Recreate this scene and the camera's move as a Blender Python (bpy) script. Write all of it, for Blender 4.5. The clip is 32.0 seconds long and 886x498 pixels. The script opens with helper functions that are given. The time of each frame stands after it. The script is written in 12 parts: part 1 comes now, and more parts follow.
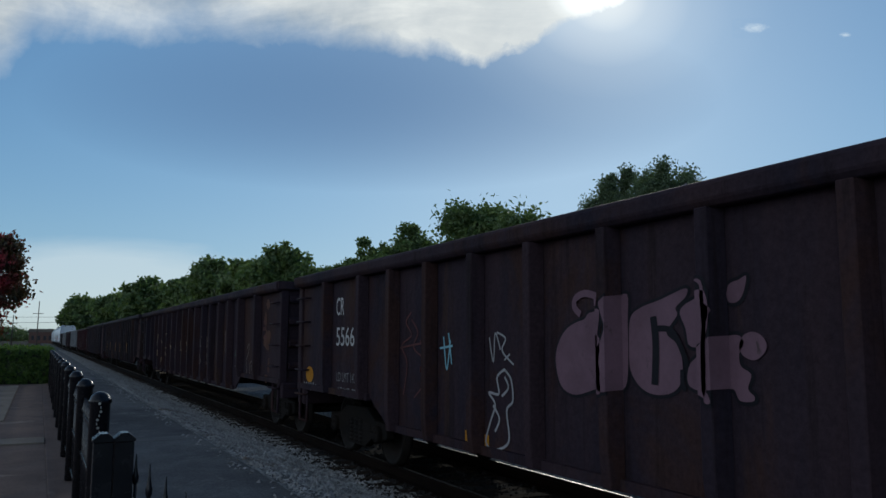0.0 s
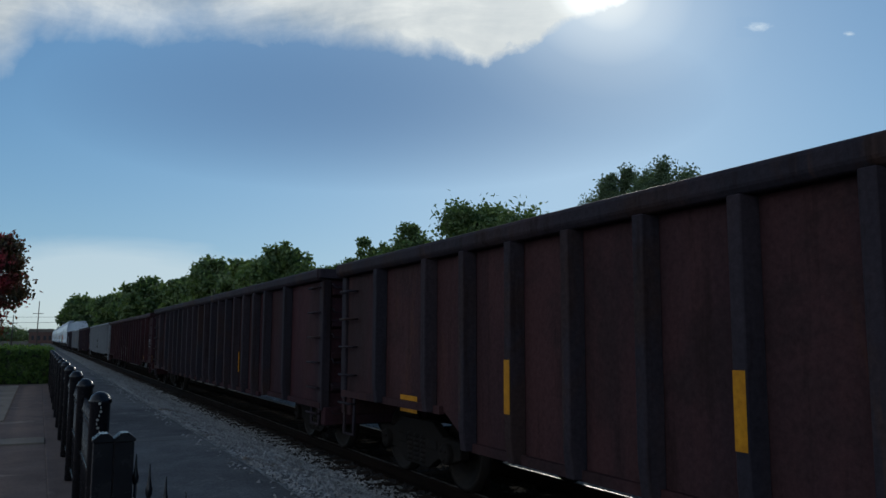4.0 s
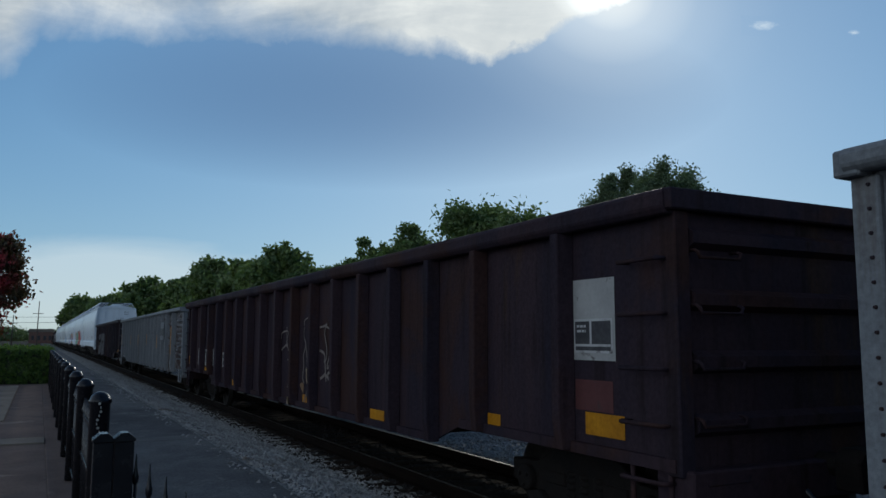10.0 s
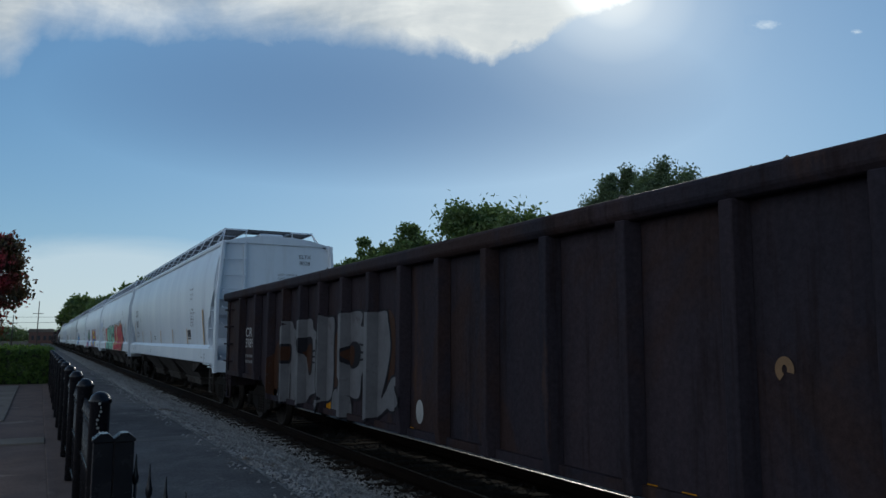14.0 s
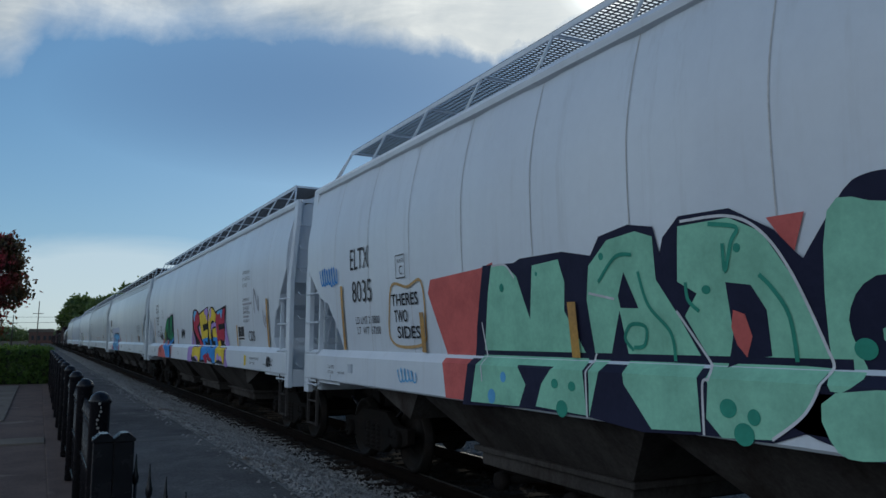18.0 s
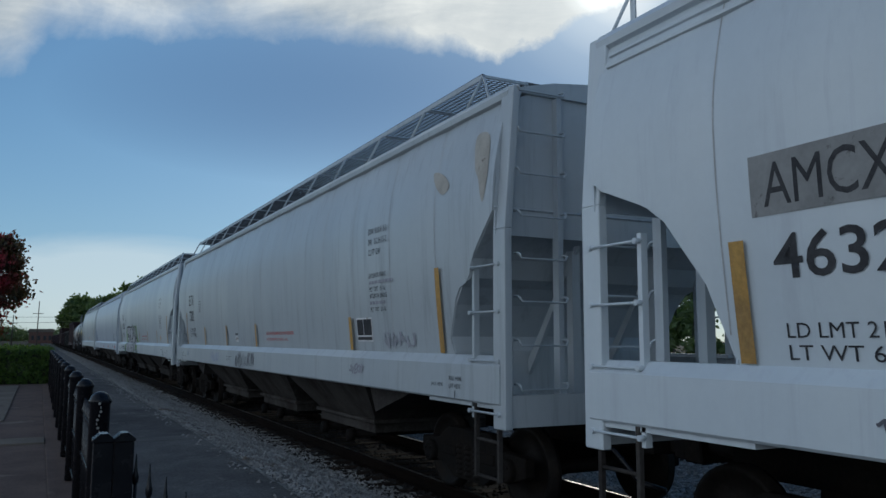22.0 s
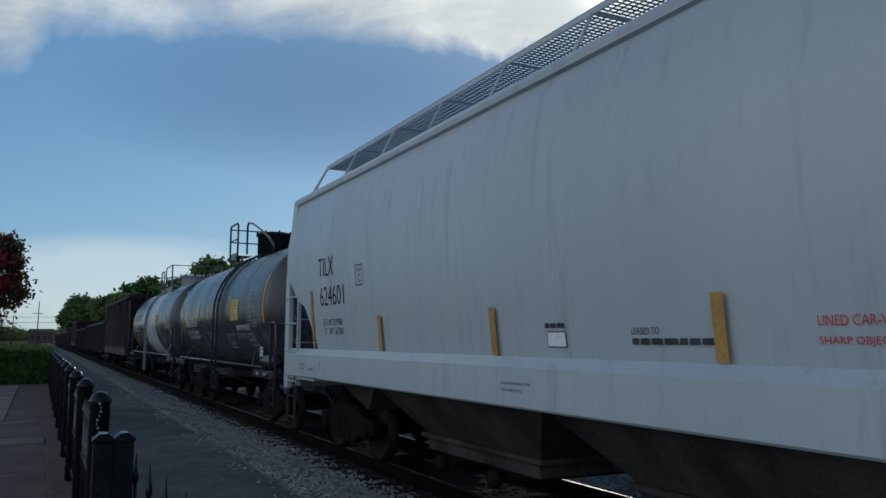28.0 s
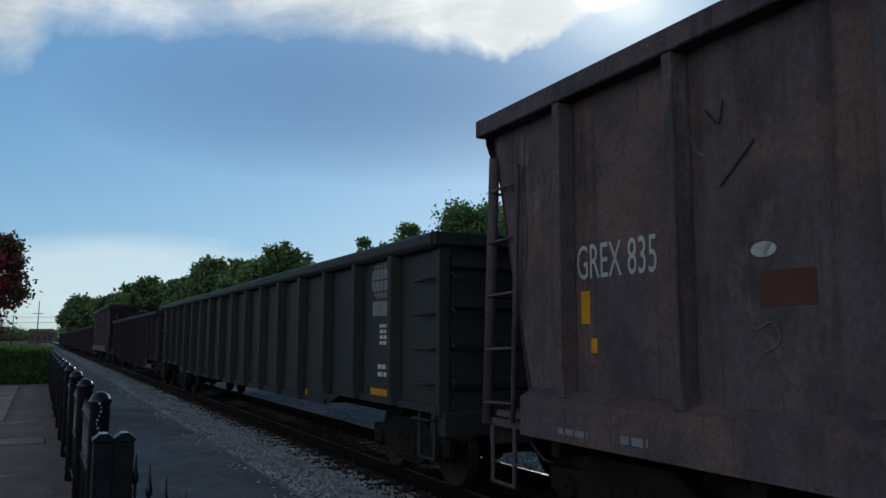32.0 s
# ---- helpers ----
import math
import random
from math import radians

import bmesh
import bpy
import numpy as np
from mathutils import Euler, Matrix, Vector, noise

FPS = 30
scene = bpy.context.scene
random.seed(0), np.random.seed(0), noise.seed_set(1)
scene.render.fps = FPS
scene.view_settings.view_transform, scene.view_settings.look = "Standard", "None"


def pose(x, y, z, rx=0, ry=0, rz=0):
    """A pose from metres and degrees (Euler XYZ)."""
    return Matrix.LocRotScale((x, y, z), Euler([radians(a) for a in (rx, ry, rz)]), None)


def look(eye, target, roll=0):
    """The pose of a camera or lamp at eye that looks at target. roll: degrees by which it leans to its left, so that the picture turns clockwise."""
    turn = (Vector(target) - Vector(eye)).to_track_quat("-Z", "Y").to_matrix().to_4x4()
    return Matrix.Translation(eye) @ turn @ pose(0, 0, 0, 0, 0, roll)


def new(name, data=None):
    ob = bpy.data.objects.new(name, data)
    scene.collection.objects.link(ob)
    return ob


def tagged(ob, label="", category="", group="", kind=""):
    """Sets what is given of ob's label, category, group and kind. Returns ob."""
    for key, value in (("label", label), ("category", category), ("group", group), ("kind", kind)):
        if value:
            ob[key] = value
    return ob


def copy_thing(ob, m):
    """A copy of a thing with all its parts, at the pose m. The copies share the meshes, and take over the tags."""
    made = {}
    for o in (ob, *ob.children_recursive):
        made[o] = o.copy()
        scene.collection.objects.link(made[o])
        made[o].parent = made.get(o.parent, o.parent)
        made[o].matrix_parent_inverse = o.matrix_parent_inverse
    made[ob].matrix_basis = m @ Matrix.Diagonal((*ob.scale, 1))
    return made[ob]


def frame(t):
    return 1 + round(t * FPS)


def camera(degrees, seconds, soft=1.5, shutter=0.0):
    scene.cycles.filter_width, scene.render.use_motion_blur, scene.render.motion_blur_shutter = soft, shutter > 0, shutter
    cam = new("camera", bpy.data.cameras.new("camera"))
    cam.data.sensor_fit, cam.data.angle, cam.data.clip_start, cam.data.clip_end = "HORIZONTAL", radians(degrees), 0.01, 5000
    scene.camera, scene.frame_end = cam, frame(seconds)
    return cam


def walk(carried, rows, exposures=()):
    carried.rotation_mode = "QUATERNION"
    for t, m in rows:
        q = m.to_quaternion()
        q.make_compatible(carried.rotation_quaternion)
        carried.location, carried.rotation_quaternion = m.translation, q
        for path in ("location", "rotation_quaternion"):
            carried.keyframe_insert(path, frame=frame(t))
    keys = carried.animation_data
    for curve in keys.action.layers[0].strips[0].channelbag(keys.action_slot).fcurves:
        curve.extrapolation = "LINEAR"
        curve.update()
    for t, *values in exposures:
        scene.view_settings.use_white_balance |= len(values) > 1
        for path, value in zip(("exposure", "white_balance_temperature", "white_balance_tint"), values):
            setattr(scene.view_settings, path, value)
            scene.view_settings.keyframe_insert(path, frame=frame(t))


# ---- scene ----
cam = camera(59.03, 32.0, soft=1.5)
EYE = (-5.5, 0.0, 1.82)
AIM = (0.45243, 0.88425, 0.11582)
CAM_POSE = look(EYE, [e + 100 * a for e, a in zip(EYE, AIM)], 0.2)
walk(cam, [(0.0, CAM_POSE), (32.0, CAM_POSE)], exposures=[(0, 0.06, 6200, 6), (28, 0.06, 6200, 6), (29, 0.22, 6200, 6), (32, 0.26, 6200, 6)])


def train_run(t):
    """How far the train has come since the start: a slowly rising speed."""
    at, run = 0.0, 0.0
    for t0, t1, v0, v1 in ((0, 14, 12.22, 12.25), (14, 22, 12.25, 12.42), (22, 28, 12.42, 12.5), (28, 32, 12.5, 13.0)):
        d = min(max(t - t0, 0.0), t1 - t0)
        run += v0 * d + (v1 - v0) / (t1 - t0) * d * d / 2
    return run + 12.22 * min(t, 0.0)


# ---- world, sun ----
SUN_ELEV, SUN_AZ = 23.8, 38.0


def build_world():
    w = bpy.data.worlds.new("sky")
    scene.world = w
    w.use_nodes = True
    nt = w.node_tree
    nt.nodes.clear()
    out = nt.nodes.new("ShaderNodeOutputWorld")
    bg = nt.nodes.new("ShaderNodeBackground")
    sky = nt.nodes.new("ShaderNodeTexSky")
    sky.sky_type = "NISHITA"
    sky.sun_disc = False
    sky.sun_elevation, sky.sun_rotation = radians(SUN_ELEV), radians(SUN_AZ)
    sky.air_density, sky.dust_density, sky.ozone_density = 1.0, 0.3, 3.0
    bg.inputs["Strength"].default_value = 1.0

    def vec(op, x, y):
        n = nt.nodes.new("ShaderNodeVectorMath")
        n.operation = op
        for sock, v in zip(n.inputs, (x, y)):
            if isinstance(v, bpy.types.NodeSocket):
                nt.links.new(v, sock)
            else:
                sock.default_value = v
        return n
    # the hazy air evens out the brightness round the sun
    raw = vec("MULTIPLY", sky.outputs["Color"], (0.071, 0.0975, 0.119)).outputs[0]
    even = vec("DIVIDE", raw, vec("ADD", vec("MULTIPLY", raw, (0.95, 0.85, 0.72)).outputs[0], (1, 1, 1)).outputs[0]).outputs[0]
    # bright low sky away from the sun, added out of view for fill
    tc = nt.nodes.new("ShaderNodeTexCoord")
    away = vec("DOT_PRODUCT", tc.outputs["Generated"], (-0.97, -0.24, 0.0)).outputs["Value"]
    up = vec("DOT_PRODUCT", tc.outputs["Generated"], (0, 0, 1)).outputs["Value"]

    def smooth(v, lo, hi, a, b):
        mr = nt.nodes.new("ShaderNodeMapRange")
        mr.interpolation_type = "SMOOTHSTEP"
        nt.links.new(v, mr.inputs["Value"])
        mr.inputs["From Min"].default_value, mr.inputs["From Max"].default_value = lo, hi
        mr.inputs["To Min"].default_value, mr.inputs["To Max"].default_value = a, b
        return mr.outputs[0]
    low = nt.nodes.new("ShaderNodeMath")
    low.operation = "MULTIPLY"
    nt.links.new(smooth(away, 0.05, 0.75, 0.0, 1.0), low.inputs[0])
    nt.links.new(smooth(up, 0.25, 0.9, 1.0, 0.2), low.inputs[1])
    mx = nt.nodes.new("ShaderNodeMix")
    mx.data_type = "RGBA"
    nt.links.new(low.outputs[0], mx.inputs[0])
    nt.links.new(even, mx.inputs[6])
    mx.inputs[7].default_value = FILL_SKY
    nt.links.new(mx.outputs[2], bg.inputs["Color"])
    nt.links.new(bg.outputs[0], out.inputs[0])


FILL_SKY = (0.80, 0.89, 1.01, 1)
build_world()
sun = new("sun", bpy.data.lights.new("sun", "SUN"))
sun.data.energy, sun.data.angle, sun.data.color = 2.6, radians(3.0), (1.0, 0.93, 0.82)
ce, se = math.cos(radians(SUN_ELEV)), math.sin(radians(SUN_ELEV))
SUN_DIR = Vector((ce * math.sin(radians(SUN_AZ)), ce * math.cos(radians(SUN_AZ)), se))
sun.matrix_world = look(SUN_DIR * 300, (0, 0, 0))


# ---- materials ----
class Nodes:
    """A small node writer."""

    def __init__(self, name):
        self.m = bpy.data.materials.new(name)
        self.m.use_nodes = True
        self.t = self.m.node_tree
        self.bsdf = self.t.nodes["Principled BSDF"]
        self.out = self.t.nodes["Material Output"]

    def add(self, kind, **props):
        n = self.t.nodes.new(kind)
        for k, v in props.items():
            if k == "operation":
                n.operation = v
            elif k == "blend_type":
                n.blend_type = v
            elif k == "data_type":
                n.data_type = v
        return n

    def put(self, socket, v):
        if isinstance(v, bpy.types.NodeSocket):
            self.t.links.new(v, socket)
        elif isinstance(v, (tuple, list)) and len(v) == 3 and len(socket.default_value) == 4:
            socket.default_value = (*v, 1)
        else:
            socket.default_value = v

    def math(self, op, a, b=0.0, c=None):
        n = self.add("ShaderNodeMath", operation=op)
        self.put(n.inputs[0], a)
        self.put(n.inputs[1], b)
        if c is not None:
            self.put(n.inputs[2], c)
        return n.outputs[0]

    def mix(self, f, a, b, blend="MIX"):
        n = self.add("ShaderNodeMix", data_type="RGBA", blend_type=blend)
        self.put(n.inputs["Factor"], f)
        self.put(n.inputs[6], a)
        self.put(n.inputs[7], b)
        return n.outputs[2]

    def coord(self, stretch=(1, 1, 1), shift_random=True):
        tc = self.add("ShaderNodeTexCoord")
        mp = self.add("ShaderNodeMapping")
        self.put(mp.inputs["Scale"], stretch)
        src = tc.outputs["Object"]
        if shift_random:
            oi = self.add("ShaderNodeObjectInfo")
            va = self.add("ShaderNodeVectorMath", operation="ADD")
            sc = self.math("MULTIPLY", oi.outputs["Random"], 57.0)
            self.put(va.inputs[0], src)
            self.t.links.new(sc, va.inputs[1])
            src = va.outputs[0]
        self.t.links.new(src, mp.inputs["Vector"])
        return mp.outputs[0]

    def noise(self, vec, scale, detail=4.0, rough=0.6, distort=0.0):
        n = self.add("ShaderNodeTexNoise")
        self.put(n.inputs["Vector"], vec)
        self.put(n.inputs["Scale"], scale)
        self.put(n.inputs["Detail"], detail)
        self.put(n.inputs["Roughness"], rough)
        self.put(n.inputs["Distortion"], distort)
        return n.outputs["Fac"]

    def ramp(self, f, stops):
        n = self.add("ShaderNodeValToRGB")
        self.put(n.inputs[0], f)
        el = n.color_ramp.elements
        el.remove(el[1])
        for i, (p, c) in enumerate(stops):
            e = el[0] if i == 0 else el.new(p)
            e.position = p
            e.color = (c, c, c, 1) if isinstance(c, (int, float)) else (*c, 1)
        return n.outputs[0]

    def bump(self, height, strength=0.3, dist=0.02):
        n = self.add("ShaderNodeBump")
        self.put(n.inputs["Strength"], strength)
        self.put(n.inputs["Distance"], dist)
        self.put(n.inputs["Height"], height)
        self.t.links.new(n.outputs[0], self.bsdf.inputs["Normal"])


def surf(name, base, alt, wear=None, scale=1.5, stretch=(1, 1, 1), rough=0.6, metal=0.0, bump=0.25, fine=25.0,
         lo=0.4, hi=0.65, wear_lo=0.6, wear_hi=0.68, wear_scale=0.9, dist=0.01, random_tone=0.0, spec=0.5, grain_tone=(0.72, 1.18), stain=None, blotch=None, dents=0.0):
    """A worn surface: two tones by a coarse noise, fine grain, and patches of a third colour."""
    n = Nodes(name)
    co = n.coord(stretch)
    coarse = n.noise(co, scale, 5.0, 0.62)
    grain = n.noise(n.coord((1, 1, 1)), fine, 3.0, 0.7)
    col = n.mix(n.ramp(coarse, [(lo, 0.0), (hi, 1.0)]), base, alt)
    if wear is not None:
        patch = n.noise(co, wear_scale, 6.0, 0.7, 0.4)
        col = n.mix(n.ramp(patch, [(wear_lo, 0.0), (wear_hi, 1.0)]), col, wear)
    if blotch is not None:
        big = n.noise(n.coord((1, 0.9, 0.7)), 0.55, 7.0, 0.68, 0.6)
        col = n.mix(n.math("MULTIPLY", n.ramp(big, [(0.50, 0.0), (0.60, 1.0)]), 0.75), col, blotch)
    if stain is not None:
        run = n.noise(n.coord((1.0, 1.0, 0.07)), 5.5, 5.0, 0.7)
        col = n.mix(n.math("MULTIPLY", n.ramp(run, [(0.54, 0.0), (0.68, 1.0)]), 0.7), col, stain)
    shade = n.ramp(grain, [(0.25, grain_tone[0]), (0.75, grain_tone[1])])
    col = n.mix(1.0, col, shade, "MULTIPLY")
    if random_tone:
        oi = n.add("ShaderNodeObjectInfo")
        tone = n.math("MULTIPLY_ADD", oi.outputs["Random"], 2 * random_tone, 1 - random_tone)
        col = n.mix(1.0, col, n.mix(tone, (0, 0, 0), (1, 1, 1)), "MULTIPLY")
    n.put(n.bsdf.inputs["Base Color"], col)
    rr = n.math("MULTIPLY_ADD", coarse, 0.3, rough - 0.15)
    n.put(n.bsdf.inputs["Roughness"], rr)
    n.put(n.bsdf.inputs["Metallic"], metal)
    n.put(n.bsdf.inputs["Specular IOR Level"], spec)
    if bump:
        height = n.math("ADD", grain, n.math("MULTIPLY", coarse, 2.0))
        if dents:
            height = n.math("ADD", height, n.math("MULTIPLY", n.noise(n.coord((1, 1, 1)), 1.9, 3.0, 0.5), dents))
        n.bump(height, bump, dist)
    return n.m


def leafy(name, c1, c2, c3=None, trans=0.45, rough=0.5):
    """Leaves: tone by island, and light that comes through them."""
    n = Nodes(name)
    geo = n.add("ShaderNodeNewGeometry")
    rnd = geo.outputs["Random Per Island"]
    col = n.mix(rnd, c1, c2)
    if c3 is not None:
        col = n.mix(n.ramp(n.noise(n.coord((1, 1, 1), False), 0.8), [(0.45, 0.0), (0.6, 1.0)]), col, c3)
    n.put(n.bsdf.inputs["Base Color"], col)
    n.put(n.bsdf.inputs["Roughness"], rough)
    tr = n.add("ShaderNodeBsdfTranslucent")
    n.put(tr.inputs["Color"], n.mix(1.0, col, (1.4, 1.42, 0.75), "MULTIPLY"))
    mx = n.add("ShaderNodeMixShader")
    n.put(mx.inputs[0], trans)
    n.t.links.new(n.bsdf.outputs[0], mx.inputs[1])
    n.t.links.new(tr.outputs[0], mx.inputs[2])
    n.t.links.new(mx.outputs[0], n.out.inputs[0])
    return n.m


STREAK = (1.0, 1.0, 0.16)
M_BROWN = surf("oxide_brown_paint", (0.03465, 0.023, 0.02814), (0.02079, 0.01759, 0.02604), (0.0461, 0.0284, 0.0217), 1.2, STREAK, 0.65, 0, 0.35, spec=0.03, stain=(0.014, 0.010, 0.010), blotch=(0.040, 0.021, 0.017), dents=9.0)
M_DARK = surf("weathered_black_paint", (0.02354, 0.02125, 0.02768), (0.03663, 0.02763, 0.03216), (0.05929, 0.03413, 0.02528), 1.2, STREAK, 0.62, 0, 0.35, spec=0.03, stain=(0.016, 0.010, 0.009), blotch=(0.036, 0.022, 0.019), dents=9.0)
M_RED = surf("faded_red_brown_paint", (0.044, 0.01943, 0.02275), (0.026, 0.01628, 0.0215), (0.058, 0.0273, 0.02063), 1.1, STREAK, 0.62, 0, 0.35, spec=0.03, stain=(0.022, 0.012, 0.012), blotch=(0.030, 0.016, 0.016), dents=9.0)
M_OXBLOOD = surf("oxblood_paint", (0.05, 0.02415, 0.0252), (0.032, 0.0189, 0.0216), (0.066, 0.0315, 0.024), 1.2, STREAK, 0.65, 0, 0.35, spec=0.03, stain=(0.020, 0.012, 0.012), blotch=(0.026, 0.017, 0.018), dents=9.0)
# grating steel, its tone darkened to stand in for backlight
M_GRATE = surf("backlit_galvanised_grating", (0.11, 0.115, 0.12), (0.075, 0.08, 0.085), None, 3.0, (1, 1, 1), 0.6, 0.3, 0.0)
M_RUST = surf("heavy_rust", (0.074, 0.058, 0.061), (0.046, 0.038, 0.042), (0.135, 0.098, 0.084), 1.8, (1, 1, 0.5), 0.75, 0, 0.6, wear_lo=0.58, wear_hi=0.7, spec=0.08, stain=(0.030, 0.021, 0.022), blotch=(0.105, 0.066, 0.056), dents=16.0)
M_RUST_RED = surf("dark_red_rust", (0.0403, 0.0267, 0.0257), (0.0273, 0.0198, 0.0208), (0.0585, 0.039, 0.0325), 1.8, (1, 1, 0.35), 0.8, 0, 0.5, wear_lo=0.62, wear_hi=0.75, spec=0.05, stain=(0.025, 0.016, 0.015), blotch=(0.050, 0.032, 0.028), dents=12.0)
M_WHITE = surf("weathered_white_paint", (0.16, 0.171, 0.184), (0.148, 0.159, 0.17), (0.0863, 0.0552, 0.0375), 1.1, STREAK, 0.6, 0, 0.3, wear_lo=0.68, wear_hi=0.74, spec=0.06, stain=(0.115, 0.105, 0.100), dents=5.0)
M_PATCHY = surf("rusting_white_paint", (0.153, 0.162, 0.169), (0.099, 0.09, 0.0846), (0.038, 0.0224, 0.019), 1.6, (1, 0.8, 1.4), 0.65, 0, 0.4, lo=0.46, hi=0.62, wear_lo=0.47, wear_hi=0.55, wear_scale=1.5, spec=0.05)
M_RIB = surf("worn_rib_paint", (0.15, 0.156, 0.168), (0.076, 0.062, 0.06), (0.021, 0.0144, 0.0144), 2.2, (1, 1, 1.6), 0.65, 0, 0.4, lo=0.42, hi=0.56, wear_lo=0.515, wear_hi=0.57, wear_scale=2.1, spec=0.05)
M_HOPPER = surf("light_gray_paint", (0.581, 0.634, 0.686), (0.533, 0.584, 0.644), (0.407, 0.43, 0.448), 0.7, (1, 1, 0.22), 0.36, 0, 0.04, fine=8.0, wear_lo=0.62, wear_hi=0.9, grain_tone=(0.97, 1.02), spec=0.8, stain=(0.50, 0.54, 0.58))
M_HOPPER_B = surf("cream_gray_paint", (0.593, 0.643, 0.669), (0.538, 0.591, 0.629), (0.408, 0.432, 0.435), 0.6, (1, 1, 0.22), 0.36, 0, 0.04, fine=8.0, wear_lo=0.62, wear_hi=0.9, grain_tone=(0.97, 1.02), spec=0.8, stain=(0.50, 0.54, 0.58))
M_HOPPER_E = surf("chalky_gray_paint", (0.516, 0.559, 0.583), (0.468, 0.514, 0.547), (0.355, 0.375, 0.378), 0.6, (1, 1, 0.22), 0.36, 0, 0.04, fine=8.0, wear_lo=0.62, wear_hi=0.9, grain_tone=(0.97, 1.02), spec=0.8, stain=(0.35, 0.37, 0.40))
M_HOPPER_D = surf("dulled_gray_paint", (0.426, 0.461, 0.48), (0.386, 0.424, 0.451), (0.293, 0.31, 0.311), 0.6, (1, 1, 0.22), 0.36, 0, 0.04, fine=8.0, wear_lo=0.62, wear_hi=0.9, grain_tone=(0.97, 1.02), spec=0.8, stain=(0.29, 0.31, 0.33))
M_HOPPER_C = surf("bluish_gray_paint", (0.398, 0.45, 0.52), (0.358, 0.406, 0.476), (0.302, 0.327, 0.353), 0.8, (1, 1, 0.22), 0.36, 0, 0.04, fine=8.0, wear_lo=0.62, wear_hi=0.9, grain_tone=(0.97, 1.02), spec=0.8, stain=(0.24, 0.26, 0.29))
M_TANK = surf("black_tank_paint", (0.03, 0.0315, 0.0375), (0.045, 0.045, 0.051), (0.09, 0.075, 0.0675), 0.9, STREAK, 0.27, 0, 0.04, fine=8.0, wear_lo=0.66, wear_hi=0.9, grain_tone=(0.95, 1.04), spec=0.5)
M_TANK_W = surf("white_tank_band", (0.5148, 0.5148, 0.5148), (0.4752, 0.4686, 0.462), (0.3564, 0.2904, 0.2376), 0.9, STREAK, 0.4, 0, 0.05, fine=8.0, wear_lo=0.66, wear_hi=0.85, grain_tone=(0.95, 1.04))
M_GONBLACK = surf("dark_gray_green_paint", (0.0227, 0.0255, 0.0261), (0.0312, 0.0323, 0.0317), (0.0397, 0.0284, 0.0227), 1.1, STREAK, 0.5, 0, 0.2, spec=0.05, stain=(0.030, 0.030, 0.030), dents=4.0)
M_TRUCK = surf("grimy_cast_steel", (0.0106, 0.00987, 0.0096), (0.0167, 0.0138, 0.0121), None, 3.0, (1, 1, 1), 0.75, 0, 0.3, spec=0.04)
M_WHEEL = surf("wheel_steel", (0.0139, 0.013, 0.0126), (0.0237, 0.0192, 0.0163), None, 4.0, (1, 1, 1), 0.6, 0.4, 0.2, spec=0.06)
M_TREAD = surf("polished_steel", (0.55, 0.53, 0.5), (0.42, 0.40, 0.38), None, 6.0, (1, 1, 1), 0.32, 1.0, 0.05)
M_RAIL = surf("rusty_rail_steel", (0.0102, 0.00576, 0.00384), (0.0066, 0.00432, 0.00336), None, 5.0, (1, 0.2, 1), 0.75, 0.1, 0.25, spec=0.05)
M_HEAD = surf("worn_rail_head", (0.24, 0.225, 0.21), (0.15, 0.14, 0.13), None, 5.0, (1, 0.2, 1), 0.42, 0.85, 0.1, spec=0.3)
M_TIE = surf("creosoted_timber", (0.0431, 0.0315, 0.0239), (0.0244, 0.0193, 0.0162), (0.0863, 0.0711, 0.0584), 2.0, (0.35, 3.0, 2.0), 0.85, 0, 0.6, random_tone=0.25, spec=0.03)
M_STONE = surf("crushed_granite", (0.3341, 0.329, 0.3179), (0.1895, 0.1836, 0.1785), (0.1224, 0.08925, 0.06681), 3.0, (1, 1, 1), 0.85, 0, 0.4, wear_lo=0.58, wear_hi=0.7, spec=0.04)
# ballast stone darkened in its colour to stand in for the train's shade
M_SHADED_STONE = surf("shaded_ballast", (0.0435, 0.0406, 0.0391), (0.0261, 0.0247, 0.0247), (0.0725, 0.0653, 0.058), 3.0, (1, 1, 1), 0.9, 0, 0.4, wear_lo=0.62, wear_hi=0.72, spec=0.03)
M_ASPHALT = surf("worn_asphalt", (0.1334, 0.1279, 0.1233), (0.06624, 0.0644, 0.0644), (0.2208, 0.2042, 0.1886), 0.7, (1, 0.7, 1), 0.85, 0, 0.8, fine=42.0, spec=0.08, wear_lo=0.56, wear_hi=0.78, wear_scale=2.2, grain_tone=(0.5, 1.5), blotch=(0.09, 0.087, 0.084))
M_CONCRETE = surf("gray_concrete", (0.1944, 0.1654, 0.1365), (0.141, 0.1232, 0.1029), (0.09976, 0.0858, 0.0721), 0.8, (1, 1, 1), 0.85, 0, 0.3, fine=50.0, spec=0.04)
M_BAND = surf("patched_asphalt", (0.0899, 0.0841, 0.0783), (0.0696, 0.0653, 0.0623), (0.0508, 0.0479, 0.0449), 0.8, (1, 1, 1), 0.85, 0, 0.4, fine=50.0)
M_BRICK = surf("clay_paver", (0.19, 0.10, 0.075), (0.13, 0.075, 0.06), (0.24, 0.15, 0.115), 3.0, (1, 1, 1), 0.85, 0, 0.35, random_tone=0.3)
M_SOIL = surf("gravelly_soil", (0.0853, 0.0711, 0.0568), (0.0568, 0.0483, 0.0398), (0.0398, 0.0483, 0.0199), 0.35, (1, 1, 1), 0.95, 0, 0.6, fine=18.0, wear_lo=0.5, wear_hi=0.62, wear_scale=0.08, spec=0.03)
